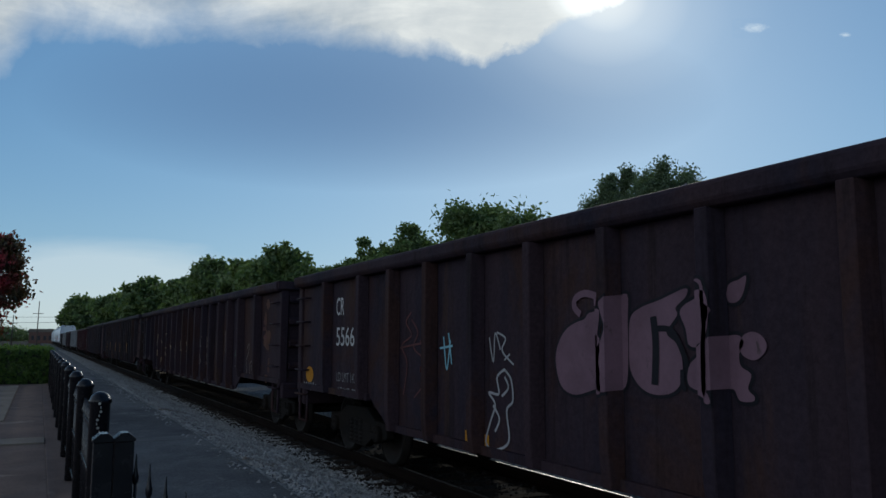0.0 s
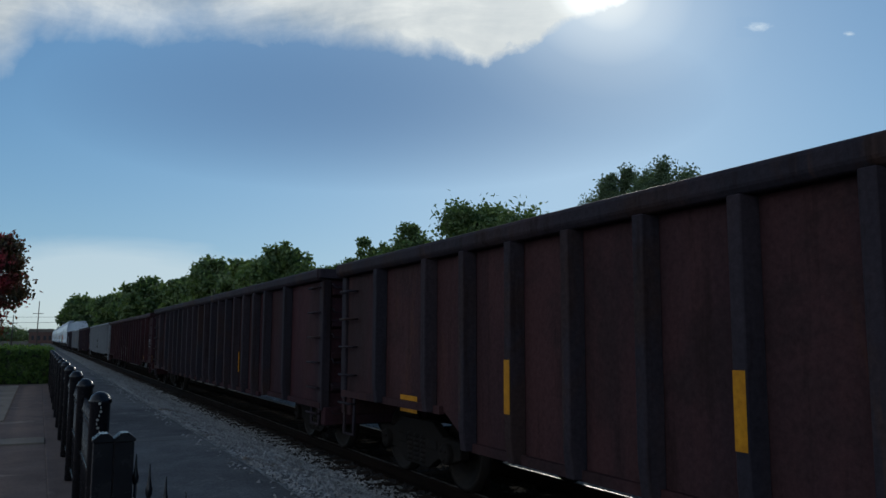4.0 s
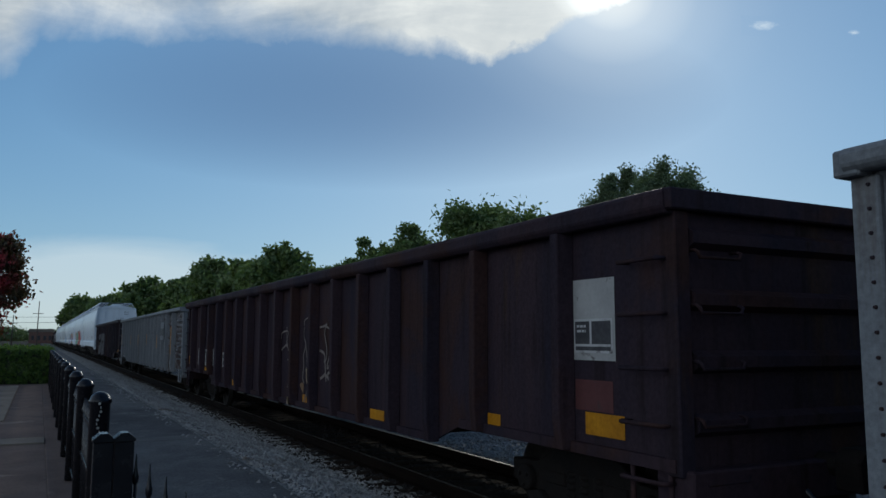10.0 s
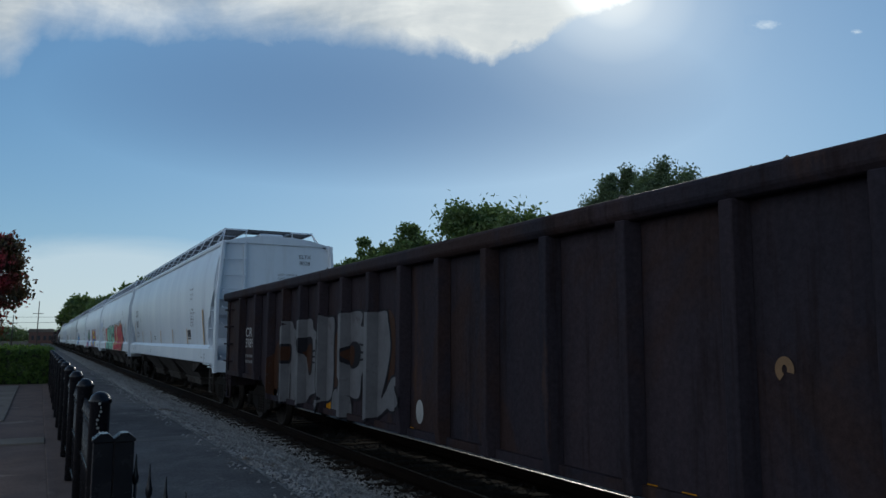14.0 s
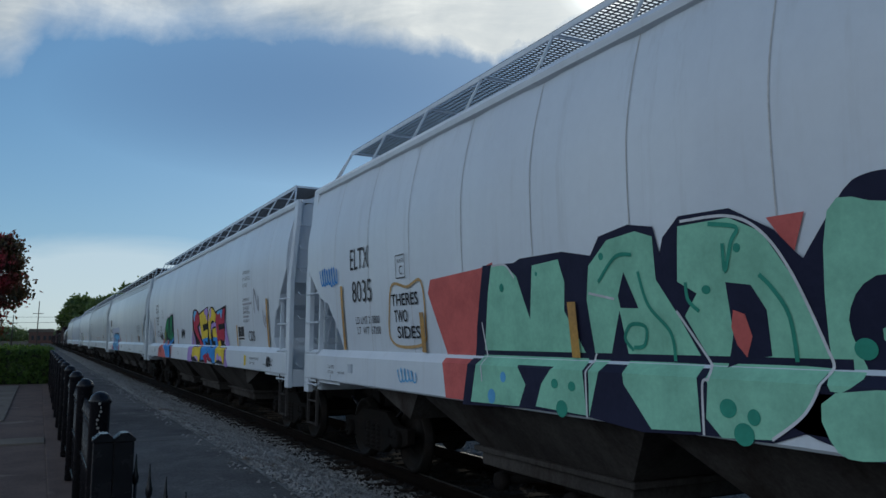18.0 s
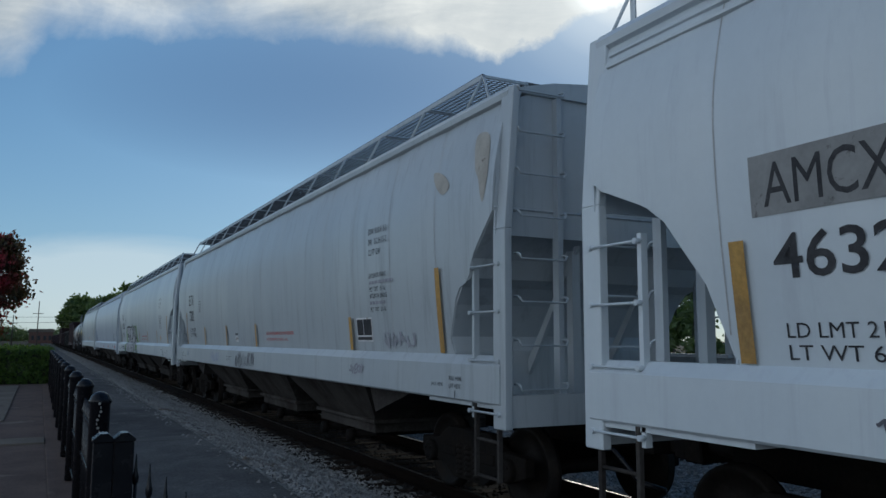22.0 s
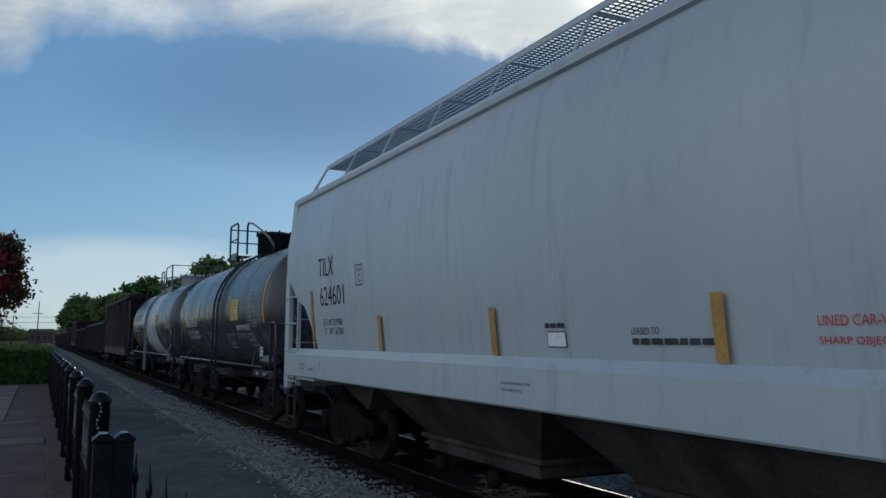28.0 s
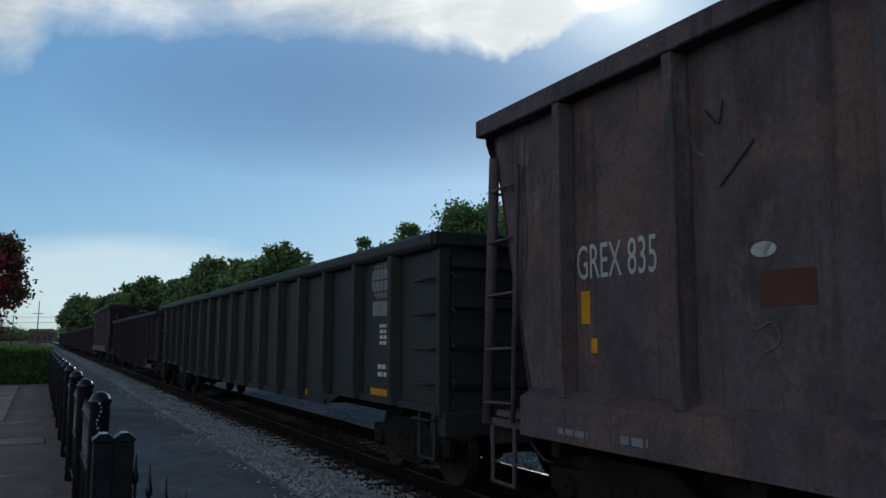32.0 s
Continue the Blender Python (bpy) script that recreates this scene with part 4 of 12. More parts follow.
def lay(me, y, z, side, off=0.006, cuts=0.0, mats=(), slant=0.0, band=None):
    """Bends flat lettering, which runs towards -y, onto a side of the given outline."""
    bm = bmesh.new()
    bm.from_mesh(me)
    bpy.data.meshes.remove(me)
    if cuts:
        lo, hi = min(v.co.y for v in bm.verts), max(v.co.y for v in bm.verts)
        k = lo + cuts
        while k < hi:
            bmesh.ops.bisect_plane(bm, geom=bm.verts[:] + bm.edges[:] + bm.faces[:], plane_co=(0, k, 0), plane_no=(0, 1, 0))
            k += cuts
    if band:
        for f in bm.faces:
            c = f.calc_center_median()
            f.material_index = band(c.x, c.y)
    for v in bm.verts:
        zz = z + v.co.y
        yy = y - v.co.x - slant * v.co.y
        v.co = (-(side(zz) + off), yy, zz)
    out = bpy.data.meshes.new("lettering")
    bm.to_mesh(out)
    bm.free()
    for m in mats:
        out.materials.append(m)
    return out


def patch(car, name, y0, y1, z0, z1, mat, side, off=0.005, label="", lean=0.0):
    """A painted or stuck-on panel, a few millimetres thick, that follows the side."""
    bm = bmesh.new()
    n = max(1, int((z1 - z0) / 0.12))
    rows = []
    for i in range(n + 1):
        z = z0 + (z1 - z0) * i / n
        x = -(side(z) + off)
        rows.append([bm.verts.new((x, y + lean * (z - z0), z)) for y in (y0, y1)])
    for a, b in zip(rows, rows[1:]):
        bm.faces.new((a[0], a[1], b[1], b[0]))
    return part(name, bm, mat, car, label)


def shape(car, pts, mat, side, off=0.006, name="graffiti_field"):
    """A painted area of any outline, bent onto the side."""
    bm = bmesh.new()
    bm.faces.new([bm.verts.new((0, y, z)) for y, z in pts])
    bm.normal_update()
    bmesh.ops.triangulate(bm, faces=bm.faces[:], ngon_method="EAR_CLIP")
    lo, hi = min(p[1] for p in pts), max(p[1] for p in pts)
    for k in [lo + 0.12 * i for i in range(1, int((hi - lo) / 0.12) + 1)] + [1.58, 1.66]:
        bmesh.ops.bisect_plane(bm, geom=bm.verts[:] + bm.edges[:] + bm.faces[:], plane_co=(0, 0, k), plane_no=(0, 0, 1))
    for v in bm.verts:
        v.co.x = -(side(v.co.z) + off)
    return part(name, bm, mat, car)


def blob(car, pts, mat, side, off, smooth=4):
    """A painted area with a softly rounded outline."""
    out = []
    n = len(pts)
    for i in range(n):
        p0, p1, p2, p3 = (Vector(pts[(i + k) % n]) for k in (-1, 0, 1, 2))
        out.append(p1)
        for k in range(1, smooth):
            t = k / smooth
            out.append(p1 + 0.5 * ((p2 - p0) * t + (2 * p0 - 5 * p1 + 4 * p2 - p3) * t * t + (3 * p1 - p0 - 3 * p2 + p3) * t ** 3))
    return shape(car, [(q.x, q.y) for q in out], mat, side, off)


def bars(car, y, z, widths, height, gap, mat, side, name="lettering"):
    """Lines of writing too small to read, as plain bars."""
    bm = bmesh.new()
    for i, w in enumerate(widths):
        zz = z - i * (height + gap)
        k, yy = 0, y
        while yy > y - w:
            l = min(height * (1.6 + 1.3 * ((i * 3 + k * 5) % 4) / 3), yy - (y - w))
            x = -(side(zz) + 0.006)
            vs = [bm.verts.new((x, a, b)) for a, b in ((yy, zz - height), (yy - l, zz - height), (yy - l, zz), (yy, zz))]
            bm.faces.new(vs)
            yy -= l + height * 0.5
            k += 1
    return part(name, bm, mat, car)


def stroke(car, pts, width, mat, side, name="graffiti", off=0.009, closed=False, label=""):
    """A spray line along a smooth curve through points (y, z)."""
    pts = [Vector(p) for p in pts]
    if closed:
        pts = pts + pts[:1]
    dense = []
    for i in range(len(pts) - 1):
        p0 = pts[i - 1] if i else (pts[-2] if closed else pts[0])
        p1, p2 = pts[i], pts[i + 1]
        p3 = pts[i + 2] if i + 2 < len(pts) else (pts[1] if closed else p2)
        steps = max(6, int((p2 - p1).length / 0.025))
        for k in range(steps):
            t = k / steps
            dense.append(0.5 * ((2 * p1) + (p2 - p0) * t + (2 * p0 - 5 * p1 + 4 * p2 - p3) * t * t + (3 * p1 - p0 - 3 * p2 + p3) * t ** 3))
    dense.append(pts[-1])
    bm = bmesh.new()
    prev = None
    for i, p in enumerate(dense):
        d = dense[min(i + 1, len(dense) - 1)] - dense[max(i - 1, 0)]
        if d.length < 1e-6:
            continue
        nrm = Vector((-d.y, d.x)).normalized() * width / 2
        lift = off + 0.003 * i / len(dense)
        row = [bm.verts.new((-(side(q.y) + lift), q.x, q.y)) for q in (p + nrm, p - nrm)]
        if prev:
            bm.faces.new((prev[0], prev[1], row[1], row[0]))
        prev = row
    return part(name, bm, mat, car, label)


# ---- open gondola ----
def scrap_load(car, hw, hb, z0, z1, seed):
    rng = random.Random(seed)
    bm = bmesh.new()
    nx, ny = 6, max(12, int(hb * 3))
    g = []
    for j in range(ny + 1):
        row = []
        for i in range(nx + 1):
            x, y = -hw + 2 * hw * i / nx, -hb + 2 * hb * j / ny
            e = min(1, 1.6 * (1 - abs(2 * i / nx - 1)))
            row.append(bm.verts.new((x, y, z0 + (z1 - z0) * e * (0.45 + 0.75 * noise.noise(Vector((x * 0.9, y * 0.7, seed)))) + rng.uniform(-0.05, 0.05))))
        g.append(row)
    for j in range(ny):
        for i in range(nx):
            bm.faces.new((g[j][i], g[j][i + 1], g[j + 1][i + 1], g[j + 1][i]))
    for k in range(int(hb * 5)):
        x, y = rng.uniform(-hw * 0.85, hw * 0.85), rng.uniform(-hb * 0.97, hb * 0.97)
        z = z0 + (z1 - z0) * rng.uniform(0.3, 0.8)
        a, l, w = rng.uniform(0, 3.1), rng.uniform(0.15, 0.55), rng.uniform(0.03, 0.12)
        c, s = math.cos(a) * l, math.sin(a) * l
        d = rng.uniform(-0.12, 0.12)
        rod(bm, (x - c / 2, y - s / 2, z - d), (x + c / 2, y + s / 2, z + d), w, 5)
    part("scrap_load", bm, M_SCRAP, car, "heap of rusty scrap metal")["kind"] = "stuff"


M_DULLW = surf("worn_white_stencil", (0.44, 0.44, 0.44), (0.3, 0.3, 0.3), (0.1, 0.08, 0.08), 6.0, (1, 1, 1), 0.7, 0, 0.0, wear_lo=0.55, wear_hi=0.62, wear_scale=5.0)


def battered_end(car, s, hb, hw, top, lean, mat):
    """An end that slopes inwards to its foot, its upper lip bent and torn, with leaning ladders."""
    bm = bmesh.new()
    prism(bm, [(s * hb, top), (s * (hb - 0.04), top), (s * (hb - lean - 0.04), 1.0), (s * (hb - lean), 1.0)], -hw, hw, "x")
    wall = part("end_wall", bm, M_RUST_RED, car)
    bm = bmesh.new()
    for z in (1.9, 2.75):
        f = lean * (top - z) / (top - 1.0)
        prism(bm, [(s * (hb - f - 0.02), z - 0.10), (s * (hb - f + 0.06), z - 0.05), (s * (hb - f + 0.06), z + 0.05), (s * (hb - f - 0.02), z + 0.10)], -hw + 0.5, hw - 0.1, "x")
    part("end_rib", bm, M_RUST_RED, wall)
    bm = bmesh.new()
    n = 30
    prev = None
    for k in range(n + 1):
        x = -hw - 0.05 + (2 * hw + 0.1) * k / n
        torn = 0.30 if 23 <= k <= 24 else 0.0
        crest = top + 0.05 + 0.012 * math.sin(2.3 * k) * math.sin(0.8 * k) + 0.04 * math.sin(0.33 * k - 1) * min(1.0, k / 6) - torn - 0.003 * k
        bulge = (0.12 + 0.05 * math.sin(0.55 * k + 1)) * min(1.0, 0.25 + k / 6)
        col = [bm.verts.new((x, s * (hb + d), z)) for d, z in ((-0.09, top - 0.42), (0.02, top - 0.22), (bulge * 0.7, top - 0.12), (bulge, crest), (bulge - 0.03, crest), (-0.03, top - 0.15))]
        if prev:
            for p, q, u, v in zip(prev, prev[1:], col, col[1:]):
                bm.faces.new((p, q, v, u)).smooth = True
        prev = col
    part("bent_lip", bm, M_RUST_RED, wall, "bent and torn upper lip")
    if s < 0:
        me = text_mesh("GREX 835", 0.165, M_INK_W, 0.004, 1.0, 0.72)
        me.materials.append(M_DULLW)
        part("lettering", me, None, car, at=pose(0.33, -hb + 0.055, 3.665, 90 + math.degrees(math.atan(0.11 / 0.2)), 0, 0))
    bm = bmesh.new()
    box(bm, -hw, hw, *sorted((s * (hb - lean - 0.1), s * (hb + 0.05))), 0.98, 1.06)
    box(bm, -hw, hw, *sorted((s * (hb - 0.02), s * (hb + 0.05))), 0.80, 0.982)
    part("end_platform", bm, mat, car, bevel=0.012)
    bm = bmesh.new()
    rod(bm, (-hw - 0.02, s * (hb + 0.06), 1.0), (-hw - 0.02, s * (hb - 0.10), 3.66), 0.055, 8)
    part("corner_stile", bm, mat, car)
    bm = bmesh.new()
    rod(bm, (-hw - 0.06, s * (hb - 0.48), 1.05), (-hw - 0.06, s * (hb - 0.60), 3.5), 0.028, 6)
    part("ladder_stile", bm, mat, car)
    bm = bmesh.new()
    rod(bm, (-hw + 0.55, s * (hb + 0.05), 1.0), (-hw + 0.42, s * (hb + 0.02), 3.5), 0.03, 6)
    part("ladder_stile", bm, mat, car)
    for z in (1.21, 1.73, 2.26, 2.79, 3.31):
        f = (z - 1.0) / 2.66
        bm = bmesh.new()
        yc = hb + 0.06 - 0.16 * f
        pipe(bm, [(-hw - 0.06, s * (hb - 0.48 - 0.12 * f), z + 0.02), (-hw - 0.06, s * yc, z), (-hw + 0.53, s * (hb + 0.05), z - 0.02)], 0.013, 6)
        part("rung", bm, mat, car)
    bm = bmesh.new()
    pipe(bm, [(-hw - 0.02, s * (hb - 0.45), 1.0), (-hw - 0.02, s * (hb - 0.45), 0.46), (-hw - 0.02, s * (hb - 0.05), 0.46), (-hw - 0.02, s * (hb - 0.05), 1.0)], 0.02, 6)
    part("step", bm, mat, car)


def gondola(label, L, top, mat, load=True, belly=0.70, shoulder=1.02, inset=2.25, chord=None, post_mat=None, ribs=False, tall=False, hw=1.45, gap=0.50, row=None, gear=True, nose=3.25, rim=0.17, riveted=False):
    """An open steel freight car: sides with posts and a top chord, ends, floor, load, ladders and running gear."""
    car = thing("gondola_car", label, "freight car", "cars of the train")
    hb = L / 2 - gap
    side = [(-hb, shoulder), (-hb + nose, shoulder), (-hb + nose + 0.6, belly), (hb - 3.85, belly), (hb - 3.25, shoulder), (hb, shoulder), (hb, top), (-hb, top)]
    lean = 0.75 if tall else 0.0
    if tall:
        side = [(lean - hb, 1.0), (hb - lean, 1.0), (hb - lean, 1.25), (hb, top), (-hb, top), (lean - hb, 1.25)]
    post_mat = post_mat or mat
    chord = chord or mat
    for s in (-1, 1):
        bm = bmesh.new()
        prism(bm, side, s * hw, s * (hw - 0.03), "x")
        part("side_wall", bm, mat, car)
        bm = bmesh.new()
        if tall:
            box(bm, *sorted((s * (hw - 0.05), s * (hw + 0.16))), -hb - 0.05, hb + 0.05, top - 0.16, top + 0.02)
        else:
            prism(bm, [(s * (hw - 0.06), top - rim), (s * (hw + 0.11), top - rim), (s * (hw + 0.15), top - rim * 0.7), (s * (hw + 0.15), top - 0.01),
                       (s * (hw + 0.12), top + 0.02), (s * (hw - 0.06), top + 0.02)], -hb - 0.04, hb + 0.04)
        part("top_chord", bm, chord, car, bevel=0.012)
        bm = bmesh.new()
        if tall:
            prism(bm, [(s * hw, 0.96), (s * (hw + 0.15), 0.98), (s * (hw + 0.15), 1.32), (s * hw, 1.40)], lean - hb, hb - lean)
            part("side_sill", bm, mat, car)
            continue
        box(bm, *sorted((s * (hw - 0.01), s * (hw + 0.05))), -hb + nose + 0.65, hb - 3.9, belly - 0.02, belly + 0.07)
        for e in (-1, 1):
            box(bm, *sorted((s * (hw - 0.01), s * (hw + 0.05))), *sorted((e * hb, e * (hb - (3.2 if e > 0 else nose - 0.05)))), shoulder - 0.02, shoulder + 0.07)
        part("side_sill", bm, mat, car)
    # posts
    depth = 0.15

    def post_mesh(zb, zt):
        bm = bmesh.new()
        a, b = (0.085, 0.055) if not tall else (0.075, 0.05)
        lo, hi = [], []
        for z, dd, lst in ((zb, depth * 0.8, lo), (zb + 0.25, depth, hi)):
            for x, y in ((0, -a), (-dd, -b), (-dd, b), (0, a)):
                lst.append(bm.verts.new((x, y, z)))
        tp = [bm.verts.new((x, y, zt)) for x, y in ((0, -a), (-depth, -b), (-depth, b), (0, a))]
        for p, q in ((lo, hi), (hi, tp)):
            for i in range(4):
                bm.faces.new((p[i], p[(i + 1) % 4], q[(i + 1) % 4], q[i]))
        bm.faces.new(lo[::-1])
        bm.faces.new(tp)
        return mesh_of("side_post", bm, post_mat, bevel=0.008)
    long_post, short_post = post_mesh(belly - 0.01, top - rim + 0.005), post_mesh(shoulder - 0.01, top - rim + 0.005)
    p0, q0, q1, p1, pitch = row or (hb - 1.5, hb - 2.9, 2.9 - hb, 1.5 - hb, 1.05)
    n = max(1, round((q0 - q1) / pitch))
    ys = [p0] + [q0 + (q1 - q0) * k / n for k in range(n + 1)] + [p1]
    POST_ROWS[car.name] = (ys, depth, hw)
    for y in ys:
        short = y > hb - 3.8 or y < -hb + nose + 0.55
        for s in (-1, 1):
            part("side_post", short_post if short else long_post, None, car, at=pose(s * hw, y, 0, 0, 0, 0 if s < 0 else 180))
    if riveted:
        # riveted flange along the leading edge of each post
        for y in ys:
            bm = bmesh.new()
            box(bm, -hw - 0.012, -hw, y - 0.185, y - 0.07, belly + 0.05, top - rim)
            flange = part("flange", bm, mat, car)
            bm = bmesh.new()
            for k in range(11):
                z = belly + 0.12 + (top - rim - belly - 0.2) * k / 10
                rod(bm, (-hw - 0.01, y - 0.135, z), (-hw - 0.026, y - 0.135, z), 0.012, 6, 0.008)
            part("rivets", bm, M_DARK, flange)["kind"] = "stuff"
            bm = bmesh.new()
            box(bm, -hw - 0.006, -hw, y - 0.197, y - 0.186, belly + 0.05, top - rim)
            part("seam", bm, M_DARK, flange)
    if ribs:
        bm = bmesh.new()
        rr = random.Random(L * 10)
        for a, b in zip([hb - 0.1] + ys, ys + [-hb + 0.1]):
            y0, y1 = a - 0.11, b + 0.11
            z = shoulder + 0.42 if (a + b) / 2 > hb - 3.8 or (a + b) / 2 < -hb + nose + 0.55 else belly + 0.55
            while z < top - 0.2:
                w = 0.045 + rr.uniform(-0.012, 0.015)
                d = 0.045 + rr.uniform(0, 0.05)
                vs = []
                for k in range(7):
                    yy = y0 + (y1 - y0) * k / 6
                    dd = 0.12 if k in (0, 6) else rr.uniform(0.35, 1.25)
                    zz = z + rr.uniform(-0.016, 0.016)
                    vs.append([bm.verts.new((-hw - e * d * dd, yy, zz + h)) for e, h in ((0, -w * 1.5), (0.8, -w * 0.5), (1, w * 0.25), (0.45, w * 0.9), (0, w * 1.6))])
                for p, q in zip(vs, vs[1:]):
                    for i in range(4):
                        f = bm.faces.new((p[i], p[i + 1], q[i + 1], q[i]))
                        f.smooth = True
                z += 0.155 + rr.uniform(-0.012, 0.012)
        for f in bm.faces:
            p = f.calc_center_median()
            if 1.42 < p.z < 2.38 and (7.62 < p.y < 8.56 or 6.55 < p.y < 7.42):
                f.material_index = 1
        part("pressed_ribs", mesh_of("pressed_ribs", bm, M_RIB, M_DARK), None, car, "dented pressed ribs")
    # ends
    for s in (-1, 1):
        if tall:
            battered_end(car, s, hb, hw, top, lean, mat)
            continue
        bm = bmesh.new()
        box(bm, -hw, hw, *sorted((s * hb, s * (hb - 0.04))), shoulder, top)
        # the riveted car's white end is coloured black to stand in for shade
        wall = part("end_wall", bm, M_DARK if riveted else mat, car)
        for k in range(4):
            z = shoulder + 0.3 + k * (top - shoulder - 0.45) / 3.4
            bm = bmesh.new()
            prism(bm, [(s * (hb - 0.01), z - 0.09), (s * (hb + 0.07), z - 0.04), (s * (hb + 0.07), z + 0.04), (s * (hb - 0.01), z + 0.09)], -hw + 0.12, hw - 0.12, "x")
            part("end_rib", bm, M_DARK if riveted else mat, wall)
        bm = bmesh.new()
        box(bm, -hw - 0.12, hw + 0.12, *sorted((s * (hb - 0.06), s * (hb + 0.10))), top - 0.14, top + 0.016)
        part("end_chord", bm, chord, car, bevel=0.012)
        for sx in (-1, 1):
            bm = bmesh.new()
            box(bm, *sorted((sx * (hw - 0.1), sx * (hw + 0.04))), *sorted((s * (hb - 0.12), s * (hb + 0.05))), shoulder - 0.05, top - 0.14)
            part("corner_post", bm, post_mat, car, bevel=0.01)
        bm = bmesh.new()
        box(bm, -hw, hw, *sorted((s * (hb - 0.25), s * (hb + 0.12))), shoulder - 0.28, shoulder)
        # near-black sill on the riveted car paints in shade below the body
        part("end_sill", bm, M_TRUCK if riveted else mat, car, bevel=0.015)
        zs = [shoulder - 0.1 + 0.40 * k for k in range(int((top - shoulder) / 0.40) + 1)]
        y = s * (hb - 0.28)
        if riveted:
            ladder(car, -hw - 0.06, s * (hb - 0.31), s * (hb - 0.85), [1.03, 1.47, 1.92, 2.36, 2.75], post_mat, 0.014)
            bm = bmesh.new()
            for yy in (hb - 0.18, hb - 0.06):
                for k in range(13):
                    z = 1.0 + 0.135 * k + (0.06 if yy > hb - 0.1 else 0)
                    rod(bm, (-hw - 0.03, s * yy, z), (-hw - 0.055, s * yy, z), 0.015, 6, 0.009)
            part("rivets", bm, M_DARK, car)["kind"] = "stuff"
        else:
            ladder(car, -hw - 0.02, y - 0.22, y + 0.22, zs, post_mat, stiles=tall, out=0.09)
        end_ladder(car, -hw + 0.12, -hw + 0.55, s * (hb + 0.06), zs, post_mat, stiles=tall)
        # stirrup step
        bm = bmesh.new()
        pipe(bm, [(-hw - 0.02, y - 0.2, shoulder), (-hw - 0.02, y - 0.2, 0.48), (-hw - 0.02, y + 0.2, 0.48), (-hw - 0.02, y + 0.2, shoulder)], 0.02, 6)
        part("step", bm, post_mat, car)
    bm = bmesh.new()
    box(bm, -hw + 0.03, hw - 0.03, -hb + 0.04, hb - 0.04, 1.08, 1.14)
    part("floor", bm, mat, car)
    bm = bmesh.new()
    box(bm, -0.17, 0.17, -L / 2 + 0.75, L / 2 - 0.75, 0.62, 1.08)
    part("underframe", bm, M_TRUCK, car)
    bm = bmesh.new()
    box(bm, -hw + 0.04, hw - 0.04, -0.06, 0.06, 0.80, 1.078)
    me = mesh_of("crossbearer", bm, M_TRUCK)
    for k in range(-3, 4):
        part("crossbearer", me, None, car, at=(0, k * min(2.2, hb / 3.4), 0))
    bm = bmesh.new()
    lathe(bm, [(-0.03, 0.04), (-0.03, 0.28), (0.0, 0.29), (0.03, 0.28), (0.03, 0.04)], 16, "y", (0.75, hb + 0.18, 1.9 if not tall else 2.3))
    part("brake_wheel", bm, M_TRUCK, car)
    if load:
        rng = random.Random(int(L * 1000))
        vs, fs = [], []
        for k in range(110):
            y, r = rng.uniform(-hb, hb), rng.choice((0.012, 0.016, 0.02, 0.032))
            x = -hw - rng.uniform(-0.05, 0.11)
            for j in range(4):
                a = 2.1 * j + rng.uniform(-0.5, 0.5)
                vs.append((x, y, top + 0.015 + r * rng.uniform(0.5, 1.0)) if j == 3 else (x + r * math.cos(a), y + r * rng.uniform(0.8, 2.2) * math.sin(a), top + 0.012))
            fs += [(4 * k + a, 4 * k + b, 4 * k + 3) for a, b in ((0, 1), (1, 2), (2, 0))]
        part("crumbs", cloud_mesh("crumbs", vs, fs, M_SCRAP), None, car, "crumbs of scrap along the rim")["kind"] = "stuff"
        scrap_load(car, hw - 0.06, hb - 0.1, top - 0.35, top + 0.12, int(L * 100) % 97)
    if gear:
        running_gear(car, L / 2, inset)
    return car, hb, flat_side(hw)


# ---- covered hopper ----
EAVE, SILL = 4.27, 1.66


def barrel(z):
    """Half-width of the hopper's bowed side, and of its side sill below."""
    if z < SILL:
        return 1.60 if z < 1.58 else 1.60 - (z - 1.58) * 1.1
    t = (z - SILL) / (EAVE - SILL)
    return 1.505 + 0.115 * math.sin(min(1.0, t / 0.62) * math.pi / 2) if t < 0.62 else 1.62 - 0.2 * ((t - 0.62) / 0.38) ** 1.6


